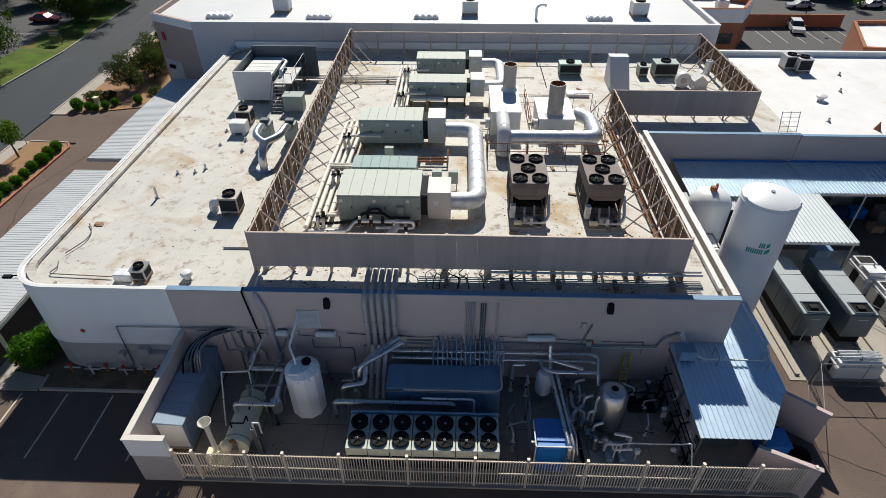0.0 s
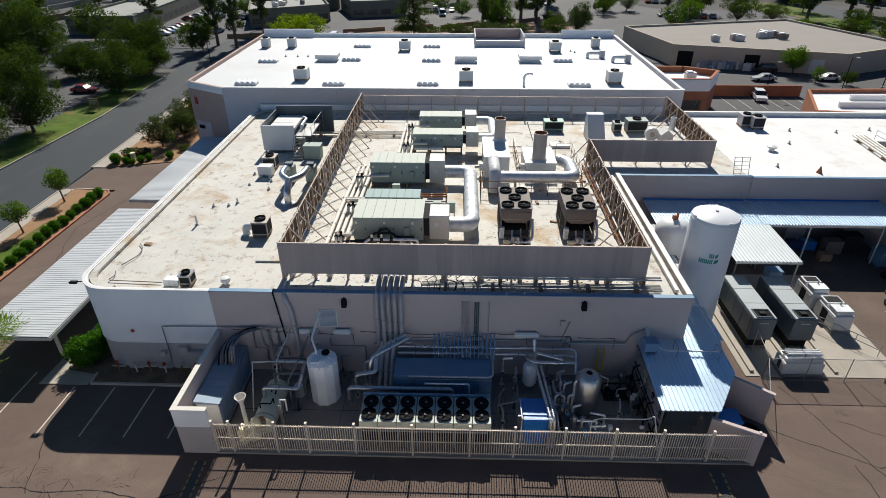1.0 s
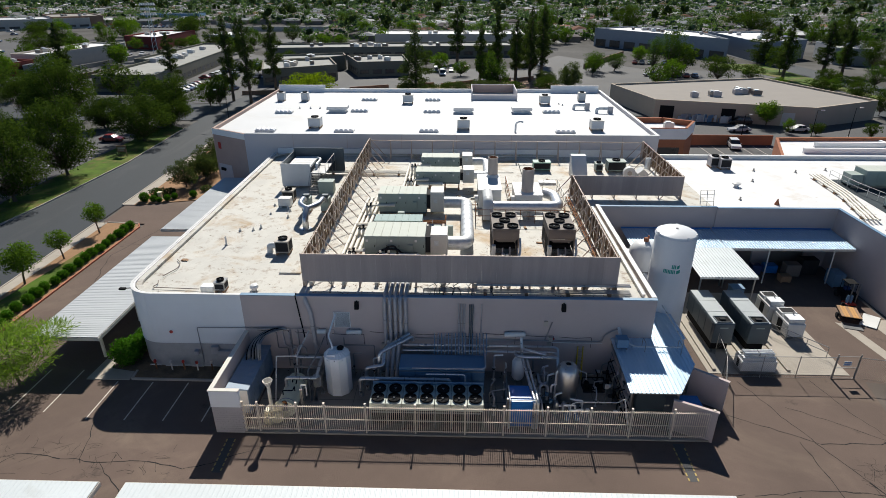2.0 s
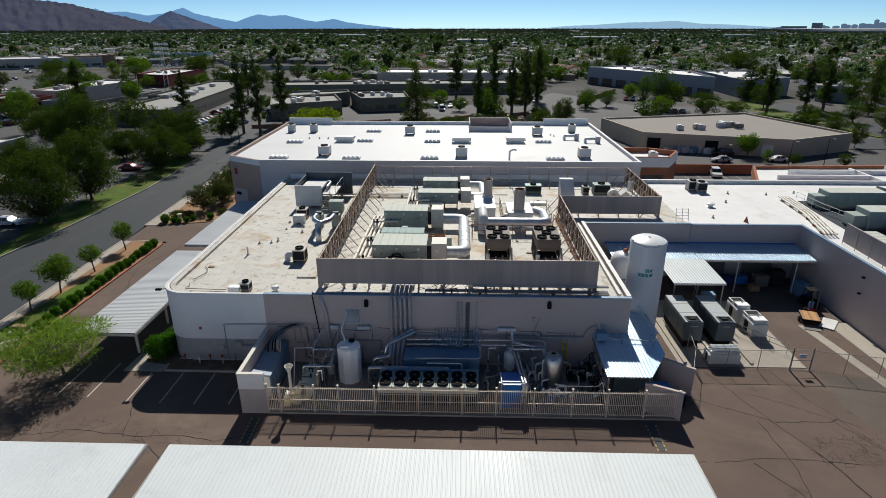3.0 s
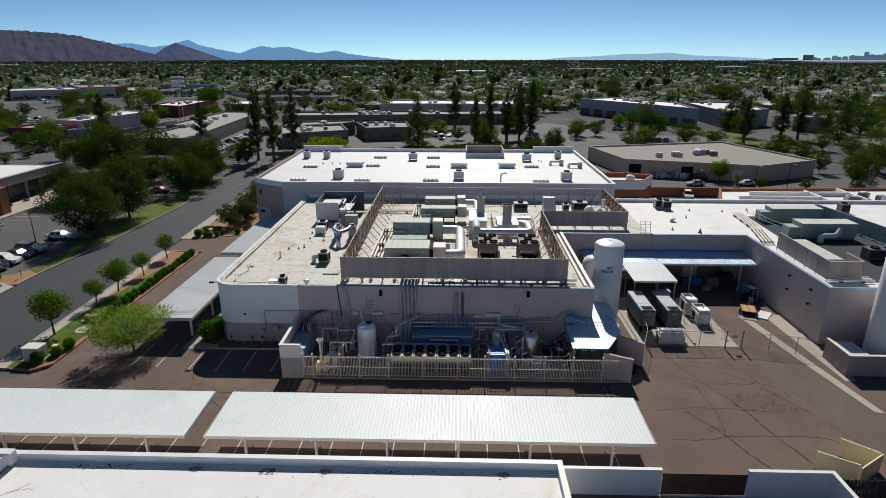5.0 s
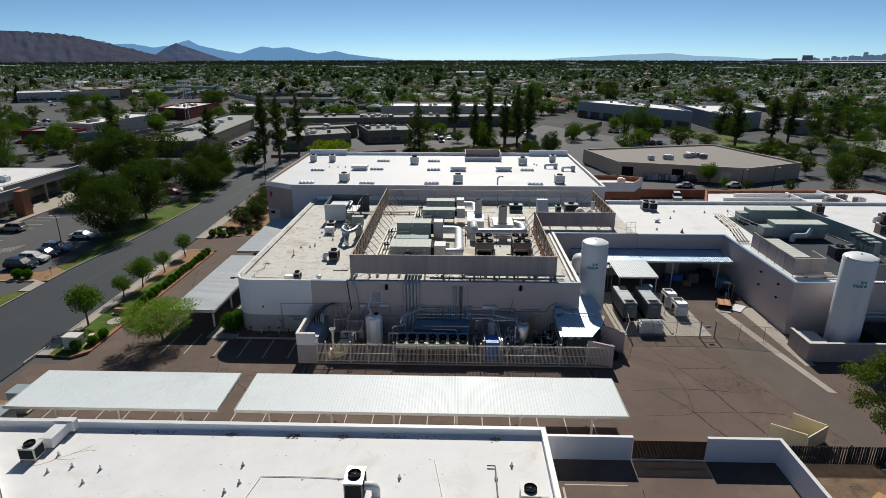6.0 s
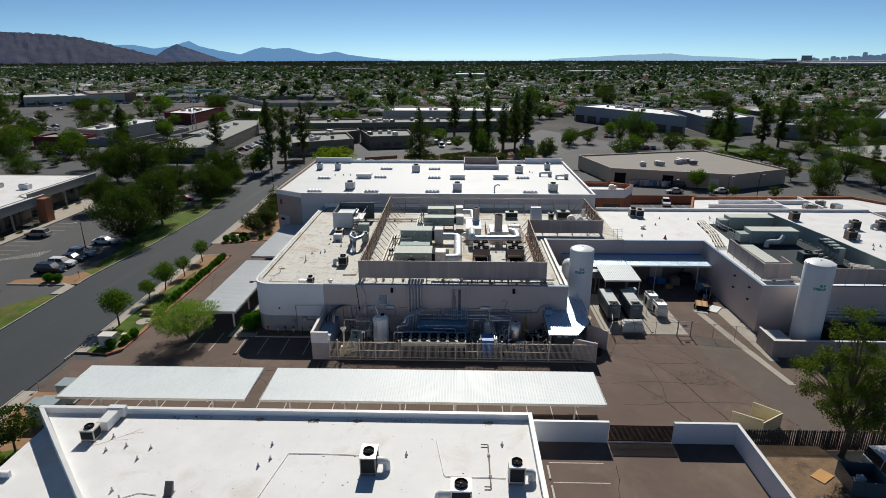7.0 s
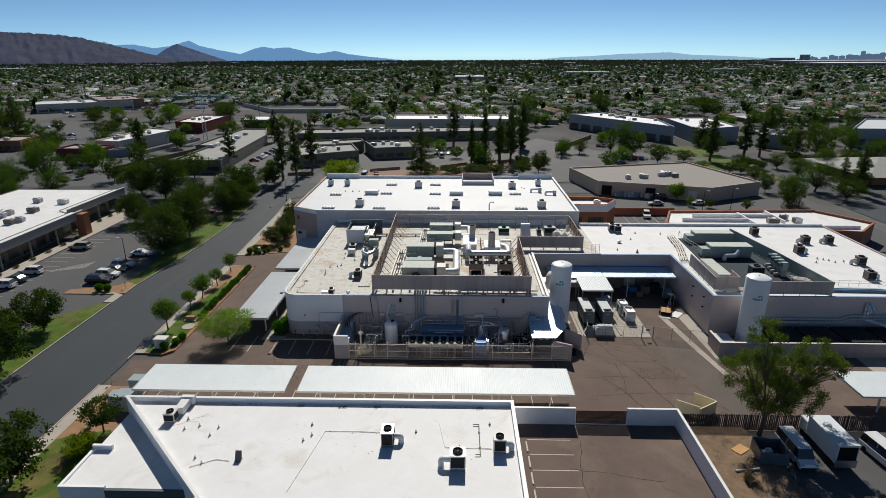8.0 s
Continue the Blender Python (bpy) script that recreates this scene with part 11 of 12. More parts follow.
WHT, SIL, BLK, BLU, RED_, GRY = (0.72, 0.72, 0.72), (0.42, 0.43, 0.45), (0.012, 0.012, 0.014), (0.04, 0.09, 0.2), (0.25, 0.02, 0.02), (0.1, 0.105, 0.11)
car(-88.6, 67.2, 0, "wagon", "tan_silver", (0.4, 0.37, 0.33), "tan estate car in the office car park")
car(-88.6, 50.8, 0, "suv", "white", WHT, "white sport utility car beside the hatched bay")
car(-88.8, 46.3, 0, "sedan", "dark_teal", (0.03, 0.08, 0.1), "dark teal saloon in the office car park")
car(-88.8, 43.1, 0, "suv", "white", WHT, "white sport utility car at the bay's end")
car(-71.4, 46.3, 180, "wagon", "black", BLK, "black estate car beside the island")
car(-71.4, 49.4, 180, "suv", "white", WHT, "white sport utility car in the row")
car(-71.4, 52.3, 180, "sedan", "black", BLK, "black saloon in the row")
car(-71.4, 55.2, 180, "suv", "silver", SIL, "silver sport utility car in the row")
car(-71.4, 62.8, 180, "sedan", "white", WHT, "white saloon below the oak")
car(-72.0, 100.5, 180, "sedan", "red", RED_, "red saloon in the oak's shade")
car(55.0, 98.2, 78, "suv", "white", WHT, "white sport utility car in the brown yard")
pk_ = car(65.5, 119.6, -8, "wagon", "black", BLK, "black pickup beside the tan workshop")
part("cargo_bed_cover", boxes((0.3, -0.85, 1.1, 2.4, 0.85, 1.25)), M_WHITEPAINT, pk_)
car(62.0, 112.0, 3, "sedan", "silver", SIL, "silver saloon behind the brown wall")
car(75.0, 112.5, 3, "sedan", "white", WHT, "white saloon behind the brown wall")
car(40.1, -4.6, 90, "van", "white", WHT, "white passenger van with a dented front in the truck yard", z=0.3)
v2 = car(49.6, -5.4, 97, "van", "white", WHT, "white delivery van with a violet side panel", z=0.3)
part("side_marking", boxes((-0.3, 1.003, 1.2, 1.6, 1.012, 1.6)), M_NAVY, v2, "plain violet-blue marking")
# box truck
top = thing("box_truck", 44.0, -4.2, 0.3, "white box truck with a black panel for its open rear", "truck")
part("cargo_box", boxes((-1.15, -2.9, 0.95, 1.15, 2.6, 3.3), bevel=0.03), M_WHITEPAINT, top)
part("roof_sheet", boxes((-1.17, -2.92, 3.304, 1.17, 2.62, 3.36)), M_TIN_WHITE, top)
# black sheet on the closed box paints the dark of an open rear
part("rear_opening", boxes((-1.0, -2.93, 1.05, 1.0, -2.905, 3.1)), M_BLACK, top)
part("tail_lift", boxes((-1.1, -3.1, 0.6, 1.1, -2.935, 1.5)), M_STEEL, top)
part("cab", boxes((-1.0, 2.75, 0.6, 1.0, 4.3, 2.3), bevel=0.12), paint("white", WHT), top)
part("windscreen", extrude_profile(bmesh.new(), [(4.31, 1.4), (4.33, 1.4), (4.2, 2.15), (4.18, 2.15)], "x", -0.85, 0.85), M_GLASS, top)
part("chassis", boxes((-0.5, -2.8, 0.55, 0.5, 4.0, 0.94)), M_BLACK, top)
for xx in (-0.95, 0.95):
    for yy in (-1.6, 3.3):
        wh = part("wheel", lathe(bmesh.new(), [(0.25, -0.14), (0.42, -0.14), (0.44, 0), (0.42, 0.14), (0.25, 0.14)], 18), M_RUBBER, top, at=pose(xx, yy, 0.44, 0, 90, 0))
        part("rim", lathe(bmesh.new(), [(0.24, -0.1), (0.24, 0.1)], 12), M_STEEL, wh)
# more parked cars by the offices and shops
rows = [(-84, 166, 262, 6, -8), (-78.6, 190, 262, 5, -8), (70, 182, 10, 6, 0), (-158, 174, 20, 2, 3), (-145, 160, 30, 2, 3), (-176, 187, 15, 2, 3), (-219, 212, 15, 3, 3), (-220, 253, 8, 3, 3), (-222, 268, 8, 2, 3), (-312, 398, 8, 2, 3), (-290, 372, 8, 2, 3), (-252, 260, 8, 2, 3), (0, 206, 90, 4, 2), (35, 222, 60, 4, 2), (-260, 300, 10, 9, 3), (-235, 330, 10, 9, 3), (-190, 345, 10, 9, 3)]
far_rows = [(-225, 250, -80, 7, 0), (-300, 502, -85, 17, 0), (-268, 458, -85, 20, 0), (-258, 442, -85, 14, 0), (-236, 480, -85, 12, 0), (-276, 432, -85, 12, 0), (-278, 446, -85, 12, 0), (-290, 470, -85, 12, 0), (-296, 490, -85, 12, 0), (-87.3, 183, 0, 13, 0), (-146, 152, -80, 2, 0), (-156, 258, -80, 4, 0), (-9, 217, -85, 6, 0), (-33, 157, -80, 3, 0), (86, 229, 80, 6, 0), (82, 193, 80, 3, 0), (-208, 428, -85, 8, 0)]
office_cars = [car(-82, 200, 262, "sedan", "white", WHT, "white saloon outside the offices", group="cars by the offices"), car(-81, 205, 262, "suv", "blue", BLU, "dark blue car outside the offices", group="cars by the offices"),
           car(-80, 210, 262, "sedan", "silver", SIL, "silver saloon outside the offices", group="cars by the offices"), car(-79, 215, 262, "wagon", "grey", GRY, "dark grey estate outside the offices", group="cars by the offices"), car(-78, 220, 262, "sedan", "red", RED_, "red saloon outside the offices", group="cars by the offices")]


def far_car(x, y, colour, rgb, label):
    """A plain parked car for the far lots: body with bonnet and boot, glass band, roof and wheels."""
    top = thing("car", x, y, 0, label, "car", "cars on the far lots")
    part("body", extrude_profile(bmesh.new(), [(-2.2, 0.35), (2.2, 0.35), (2.2, 0.75), (1.2, 0.92), (-1.5, 0.95), (-2.2, 0.85)], "y", -0.88, 0.88), paint(colour, rgb), top)
    part("glass", extrude_profile(bmesh.new(), [(1.15, 0.93), (0.5, 1.36), (-1.05, 1.36), (-1.6, 0.96)], "y", -0.78, 0.78), M_GLASS, top)
    part("roof", extrude_profile(bmesh.new(), [(0.5, 1.365), (0.3, 1.45), (-0.9, 1.45), (-1.05, 1.365)], "y", -0.74, 0.74), paint(colour, rgb), top)
    for wx in (-1.35, 1.4):
        part("wheel", boxes((wx - 0.3, -0.9, 0, wx + 0.3, 0.9, 0.6), bevel=0.15), M_RUBBER, top)
    return top


masters = [far_car(-84, 160 + 3 * k, *c) for k, c in enumerate((("white", WHT, "white saloon on a far lot"), ("blue", BLU, "dark blue saloon on a far lot"), ("silver", SIL, "silver saloon on a far lot"), ("grey", GRY, "dark grey saloon on a far lot"), ("red", RED_, "red saloon on a far lot")))]
rnd = random.Random(23)
for x, y, a, n, dx in rows + far_rows:
    for i in range(n):
        if rnd.random() < 0.8:
            ca, sa = math.cos(radians(a + 90)), math.sin(radians(a + 90))
            copy_thing(rnd.choice(masters), pose(x + ca * 2.9 * i, y + sa * 2.9 * i, 0, 0, 0, a + rnd.choice((0, 180))))
car(-34, 153, 90, "van", "white", WHT, "white van in the office court", group="cars by the offices")
car(-6, 197, 95, "van", "white", WHT, "white van behind the pines", group="cars by the offices")

# ---- neighbouring buildings ----
def building(name, pts, h, wall, roof, label, par=0.6, windows=0, win_h=(0.9, 2.4), band=None, units=0, seed=1, category="building", faces=None, z0=-0.1):
    """A flat-roofed building over a plan outline (anticlockwise): walls with parapets, roof, windows and rooftop boxes."""
    cx, cy = sum(p[0] for p in pts) / len(pts), sum(p[1] for p in pts) / len(pts)
    top = thing(name, cx, cy, 0, label, category)
    P = [Vector((x - cx, y - cy)) for x, y in pts]
    n = len(P)
    for i in range(n):
        a, b = P[i], P[(i + 1) % n]
        d = (b - a).normalized()
        nr = Vector((-d.y, d.x))
        part("wall", prism(bmesh.new(), [a, b, b + nr * 0.3 - d * 0.301, a + nr * 0.3 + d * 0.301], z0, h), wall, top)
        part("coping", prism(bmesh.new(), [a - nr * 0.05, b - nr * 0.05, b + nr * 0.4 - d * 0.4, a + nr * 0.4 + d * 0.4], h + 0.004, h + 0.1), wall, top)
        if band:
            part("fascia_band", prism(bmesh.new(), [a - nr * 0.12, b - nr * 0.12, b - nr * 0.003, a - nr * 0.003], h - band[1], h - band[2]), band[0], top)
        if windows and (faces is None or i in faces):
            L = (b - a).length
            k = max(1, int(L / windows))
            for j in range(k):
                p, q = a + d * (L * (j + 0.14) / k), a + d * (L * (j + 0.86) / k)
                w = part("window", prism(bmesh.new(), [p - nr * 0.02, q - nr * 0.02, q - nr * 0.004, p - nr * 0.004], *win_h), M_GLASS, top)
    part("roof", prism(bmesh.new(), [p * 0.992 for p in P], h - par - 0.3, h - par), roof, top)
    rr = random.Random(seed)
    for j in range(units):
        t = [rr.random() for _ in range(n)]
        s = sum(t)
        p = sum((q * (k / s) for q, k in zip(P, t)), Vector((0, 0)))
        s = rr.uniform(0.7, 1.3)
        top_ = thing("rooftop_unit", cx + p.x, cy + p.y, h - par, "boxy rooftop unit on a neighbouring roof", "rooftop unit", "rooftop units on neighbouring roofs")
        part("box", boxes((-s, -s * 0.7, 0.15, s, s * 0.7, 1.2), bevel=0.05), rr.choice((M_BEIGE, M_WHITEPAINT, M_TAUPE, M_PIPEGREY)), top_)
        part("cap", boxes((-s * 0.8, -s * 0.5, 1.205, s * 0.3, s * 0.5, 1.4)), M_GALV, top_)
        part("curb", boxes((-s * 0.9, -s * 0.6, 0, s * 0.9, s * 0.6, 0.145)), M_WHITEPAINT, top_)
    return top


building("workshop", [(47.5, 125.9), (80.3, 116.3), (99.9, 125.8), (89.5, 162.0), (42.4, 149.7)], 4.4, M_TANWALL, M_ROOF_TAN, "tan tilt-up workshop with a brown flat roof", par=0.35, units=9, seed=3)
# black leaves on the closed wall paint the dark of open doorways
for x, y, rz, w, h, m, lab in ((50.2, 125.11, -16.3, 3.2, 3.2, M_BLACK, "workshop doorway drawn as a flat black panel"), (63.2, 121.30, -16.3, 3.0, 3.2, M_BLACK, "workshop doorway drawn as a flat black panel"), (75.2, 117.79, -16.3, 2.6, 3.0, M_TIN_GREY, "pale roll-up workshop door")):
    top = thing("workshop_door", x, y, 0, lab, "door", rz=rz, kind="structure")
    part("leaf", boxes((-w / 2, -0.12, 0, w / 2, -0.06, h)), m, top)
rnd = random.Random(12)
for i in range(14):
    x = 53.5 + rnd.uniform(0, 10)
    top = thing("scrap_pile", x, 122.2 - (x - 53) * 0.25 + rnd.uniform(0, 2.2), 0, "stacked pale scrap panels beside the workshop", "scrap", "scrap beside the workshop", rz=rnd.uniform(0, 90))
    part("panel", boxes((-0.9, -0.1, 0, 0.9, 0.1, 1.6), (-0.7, 0.12, 0, 1.0, 0.3, 1.3), bevel=0.02), rnd.choice((M_BLUEGREY, M_TIN_GREY, M_WHITEPAINT, M_PIPEGREY)), top)
    part("crate", boxes((-0.6, 0.4, 0, 0.5, 1.2, 0.9), bevel=0.03), rnd.choice((M_BLUEGREY, M_WOOD, M_WHITEPAINT)), top)
building("lobby_building", [(29.6, 87.5), (41.0, 87.5), (44.6, 93.6), (39.5, 96.6), (29.6, 96.6)], 6.2, M_BRICK, M_ROOF_N, "red-brown entrance building with a white upper band", par=0.9, band=(M_WHITEWALL, 1.9, 0.0), windows=4.5, win_h=(1.2, 2.8), faces=(0,), units=1, seed=8)
building("red_brown_building", [(52.5, 76.5), (96, 70), (104, 78), (96, 90), (57.5, 88.5)], 4.4, M_BRICK, M_ROOF_N, "red-brown building with a white roof and parapets", par=0.5, units=6, seed=4)
for i, (x0, y0, x1, y1) in enumerate(((58, 80, 74, 80.4), (74, 75, 74.4, 86), (62, 84.0, 82, 84.4), (82, 78, 82.4, 88), (86, 74, 98, 74.4))):
    structure("trim_roof_divider_%d" % i, boxes((x0, y0, 3.9, x1, y1, 4.75)), M_WHITEWALL, "white roof divider wall", "parapet")
structure("wall_brown_yard", boxes((46, 100.4, 0, 63.5, 100.7, 2.0)), M_BRICK, "red-brown yard wall", "wall")
top = thing("gate_rack", 54.4, 79.8, 0, "tan timber pipe rack at the brown building", "rack", rz=-25)
part("frame", tubes([[(0, 0, 0), (0, 0, 3.4)], [(3, 0, 0), (3, 0, 3.4)], [(0, 0, 1.2), (3, 0, 1.2)], [(0, 0, 2.3), (3, 0, 2.3)], [(0, 0, 3.4), (3, 0, 3.4)]], 0.08, 6), M_WOOD, top)
# the office across the street
office = building("office_building", [(-132, 30), (-98.6, 30), (-98.6, 79.5), (-102.5, 82), (-102.5, 107), (-132, 107)], 5.3, M_OLIVEWALL, M_ROOF_N, "low office with a white roof and a deep grey canopy", par=0.0, windows=4.5, win_h=(0.4, 3.6), faces=(1, 3), units=10, seed=6)
OX, OY = office.location.x, office.location.y
for x0, x1, y0, y1 in ((-98.55, -95.4, 30, 80.5), (-102.45, -99.4, 80.6, 107)):
    part("canopy", boxes((x0 - OX, y0 - OY, 4.05, x1 - 0.3 - OX, y1 - OY, 5.35)), M_ROOF_N, office)
    part("canopy_fascia", boxes((x1 - 0.295 - OX, y0 - OY, 4.05, x1 - OX, y1 - OY, 6.0)), M_OFFICE, office, "grey stucco canopy fascia")
    part("canopy_coping", boxes((x1 - 0.36 - OX, y0 - OY, 6.004, x1 + 0.04 - OX, y1 - OY, 6.1)), M_WHITEPAINT, office)
    for i in range(int((y1 - y0) / 9)):
        part("canopy_post", boxes((x1 - 0.7 - OX, y0 + 4 + 9 * i - OY, -0.1, x1 - 0.4 - OX, y0 + 4.3 + 9 * i - OY, 4.045)), M_OFFICE, office)
for y in (79.0, 36.0):
    single("brick_pier", boxes((-1.1, -1.2, 0, 1.1, 1.2, 5.6)), M_BRICK, -94.8, y, 0, "brown brick pier of the office front", "pier", "brick piers")
bm = prism(bmesh.new(), [(-95.3, 30), (-92.2, 30), (-92.2, 107), (-99.4, 107), (-99.4, 82), (-95.3, 79)], -0.1, 0.12)
structure("pavement_office_walk", bm, M_CONC, "pale footway before the office", "pavement")
for i in range(14):
    y = 33 + i * 5.2
    x = -94.2 if y < 79 else -98
    copy_thing(sg, pose(x, y, 0.1, 0, 0, i * 40) @ Matrix.Diagonal((0.7, 0.7, 0.7, 1)))


def turned(x, y, w, d, a):
    """A rectangle w by d from its corner (x, y), turned by a degrees."""
    c, s = math.cos(radians(a)), math.sin(radians(a))
    return [(x + c * u - s * v, y + s * u + c * v) for u, v in ((0, 0), (w, 0), (w, d), (0, d))]


building("office_row", [(-111, 160), (-91.4, 160), (-97.6, 236), (-106, 262), (-119, 262), (-119, 200), (-111, 198)], 5.0, M_OLIVEWALL, M_ROOF_GREY, "olive-grey single-storey office row with a grey roof", windows=5, faces=(0, 1), units=12, seed=11)
building("office_row", [(-63, 172.6), (-41.3, 185.2), (-48, 206), (-70, 196)], 5.0, M_OLIVEWALL, M_ROOF_GREY, "olive-grey office wing beside the court", windows=5, faces=(0, 1), units=6, seed=12)
building("office_row", [(-35.5, 192), (-18, 196), (-22, 217), (-43, 213)], 5.0, M_OLIVEWALL, M_ROOF_GREY, "olive-grey office wing with a dark entrance", windows=4, faces=(0, 3), units=5, seed=13)
building("office_row", [(-69.5, 198), (-48.4, 207.6), (-43.6, 213.6), (-46, 222), (-72, 214)], 5.0, M_OLIVEWALL, M_ROOF_GREY, "olive-grey office link between two wings", units=2, seed=33)
building("office_row", turned(-84, 243, 110, 20, 7), 4.7, M_OLIVEWALL, M_ROOF_GREY, "long olive-grey office row", windows=6, faces=(0,), units=16, seed=14)
building("warehouse", turned(-45, 305, 79, 28, 0), 5.8, M_BEIGE, M_ROOF_N, "pale beige warehouse with a white roof", units=9, seed=15)
building("warehouse", [(71, 308), (112.5, 241), (116, 284), (92, 322)], 8.6, M_GREYWALL, M_ROOF_N, "blue-grey warehouse with a white roof", units=9, seed=16, windows=9, faces=(0,), win_h=(0, 3.5))
building("warehouse", [(123, 236), (149.5, 250), (152, 296), (125, 296)], 7.8, M_GREYWALL, M_ROOF_N, "grey warehouse with a pale roof", units=8, seed=17)
building("warehouse", [(151, 231), (161, 223.7), (176, 248), (158, 258)], 6.3, M_GREYWALL, M_ROOF_GREY, "low pale grey unit behind the pines", units=4, seed=18)
building("warehouse", [(195, 230), (262, 226), (290, 276), (233, 278)], 9.0, M_GREYWALL, M_ROOF_B, "blue-grey unit with a white roof", units=6, seed=19, windows=8, faces=(0, 3), win_h=(1, 4))
building("shop_row", [(-170, 207), (-157, 204), (-150.5, 252), (-168, 256)], 6.0, M_BEIGE, M_ROOF_N, "cream shop building with a white roof", units=8, seed=20, windows=6, faces=(0,))
building("restaurant", [(-178.5, 191), (-157.6, 191), (-157.6, 201.4), (-178.5, 205)], 4.6, M_WINE, M_ROOF_GREY, "low dark red restaurant with a pale roof", units=4, seed=31, windows=3.5, faces=(0, 1), band=(M_WINE, 1.4, 0.2))
building("service_block", [(-156.6, 193.6), (-148.6, 199.6), (-151.6, 203.4), (-157.1, 200)], 3.4, M_GREYWALL, M_ROOF_GREY, "small grey walled store behind the restaurant", seed=32)
building("shop_row", [(-170.6, 288.5), (-150.5, 281), (-152, 330), (-172, 330)], 6.0, M_WINE, M_ROOF_N, "dark red shop building with a pale roof", units=6, seed=21, windows=5, faces=(0,))
top = thing("filling_station", -127, 312, 0, "filling station with a pale blue canopy", "filling station")
part("kiosk", boxes((-7, 2, -0.1, 7, 8, 3.4)), M_OLIVEWALL, top)
part("canopy", boxes((-9, -9, 4.6, 8, 9, 5.5), bevel=0.05), M_GREYWALL, top, "pale blue-grey canopy")
part("canopy_top", boxes((-8.6, -8.6, 5.504, 7.6, 8.6, 5.6)), M_ROOF_N, top)
for px, py in ((-7, -7), (6, -7), (-7, 0), (6, 0)):
    part("canopy_post", boxes((px - 0.3, py - 0.3, -0.1, px + 0.3, py + 0.3, 4.59)), M_WHITEPAINT, top)
for px in (-4, 0, 4):
    part("kiosk_window", boxes((px - 1.4, 1.9, 0.8, px + 1.4, 1.98, 2.6)), M_GLASS, top)
for px in (-4.5, 3.5):
    part("fuel_pump", boxes((px - 0.5, -5.4, -0.1, px + 0.5, -4.6, 1.7), (px - 0.5, -2.4, -0.1, px + 0.5, -1.6, 1.7), bevel=0.05), M_TIN_GREY, top)
building("shop_row", turned(-338, 402, 70, 46, 35), 7.0, M_BEIGE, M_ROOF_B, "long cream supermarket with a white roof", units=8, seed=23, windows=8, faces=(0,))
building("shop_row", turned(-303, 432, 34, 60, 40), 8.0, M_BROWNWALL, M_ROOF_TAN, "brown shop block with a tan roof", units=5, seed=24)
building("shop_row", turned(-250, 205, 40, 20, 12), 5.0, M_BRICK, M_ROOF_GREY, "low red-brown restaurant with a grey roof", units=5, seed=25, windows=4, faces=(0, 1))
building("shop_row", turned(-287, 522, 54, 20, 6), 6.0, M_BLUEGREY, M_ROOF_GREY, "dark grey shop row behind the car park", units=5, seed=26)
# hip-roofed hall by the far street
top = thing("meeting_hall", 167, 158, 0, "brick hall with a broad grey hipped roof", "hall")
part("wall", boxes((-20, -16, -0.1, 20, 16, 3.6)), M_BRICK, top)
bm = bmesh.new()
v = [bm.verts.new(p) for p in ((-24, -20, 3.3), (24, -20, 3.3), (24, 20, 3.3), (-24, 20, 3.3), (-8, 0, 7.2), (8, 0, 7.2))]
for q in ((0, 1, 5, 4), (1, 2, 5), (2, 3, 4, 5), (3, 0, 4), (3, 2, 1, 0)):
    bm.faces.new([v[i] for i in q])
part("roof", bm, M_ROOF_GREY, top)
# floodlight mast
top = thing("light_mast", -136, 251, 0, "tall lattice mast with banks of lamps", "mast")
for sx, sy in ((-1, -1), (1, -1), (0, 1)):
    part("leg", tube(bmesh.new(), [(sx * 1.1, sy * 1.0, 0), (sx * 0.5, sy * 0.5, 21)], 0.13, 6), M_WHITEPAINT, top)
for i in range(11):
    z0, z1 = i * 1.9, i * 1.9 + 1.9
    part("lattice", tubes([[(-1.1 + 0.05 * i, -1 + 0.045 * i, z0), (1.1 - 0.055 * i, -1 + 0.045 * i, z1)], [(1.1 - 0.055 * i, -1, z0), (0, 1 - 0.045 * i, z1)]], 0.06, 5), M_WHITEPAINT, top)
for z in (17.5, 19.5, 21.5):
    part("lamp_bank", boxes((-3.4, -0.5, z, 3.4, 0.5, z + 0.15), *[(-3.3 + k * 1.1, -0.7, z + 0.154, -2.5 + k * 1.1, 0.3, z + 1.0) for k in range(6)]), M_WHITEPAINT, top)
# low court walls and the block walls of far lots
for i, (xa, ya, xb, yb, h, m, lab) in enumerate(((-33.4, 163.6, -22.0, 168.5, 1.1, M_BROWNWALL, "low brown court wall"), (-19.2, 167.4, -8.0, 173.6, 1.1, M_BROWNWALL, "low brown court wall"),
                                                 (-5.6, 171.2, 5.1, 178.9, 1.1, M_BROWNWALL, "low brown court wall"), (7.4, 177.7, 17.5, 184.4, 1.1, M_BROWNWALL, "low brown court wall"),
                                                 (19.6, 183.1, 25.5, 187.6, 1.1, M_BROWNWALL, "low brown court wall"), (-64, 155.6, -54.5, 157.6, 1.1, M_BROWNWALL, "low brown court wall"),
                                                 (-196, 472, -150, 407.5, 3.2, M_BEIGE, "pale block wall of a far lot"), (-149.8, 407.3, -60, 407.6, 3.0, M_BEIGE, "pale block wall of a far lot"),
                                                 (-136, 160, -120.5, 222, 1.9, M_BROWNWALL, "brown block wall beside the lane"), (-146, 206, -139, 250, 1.7, M_BEIGE, "pale block wall beside the lane"),
                                                 (48, 215, 75, 262, 1.8, M_BROWNWALL, "dark block wall of the court car park"))):
    structure("wall_court_%d" % i, wall_band(bmesh.new(), [(xa, ya), (xb, yb)], 0.35, -0.1, h), m, lab, "wall")
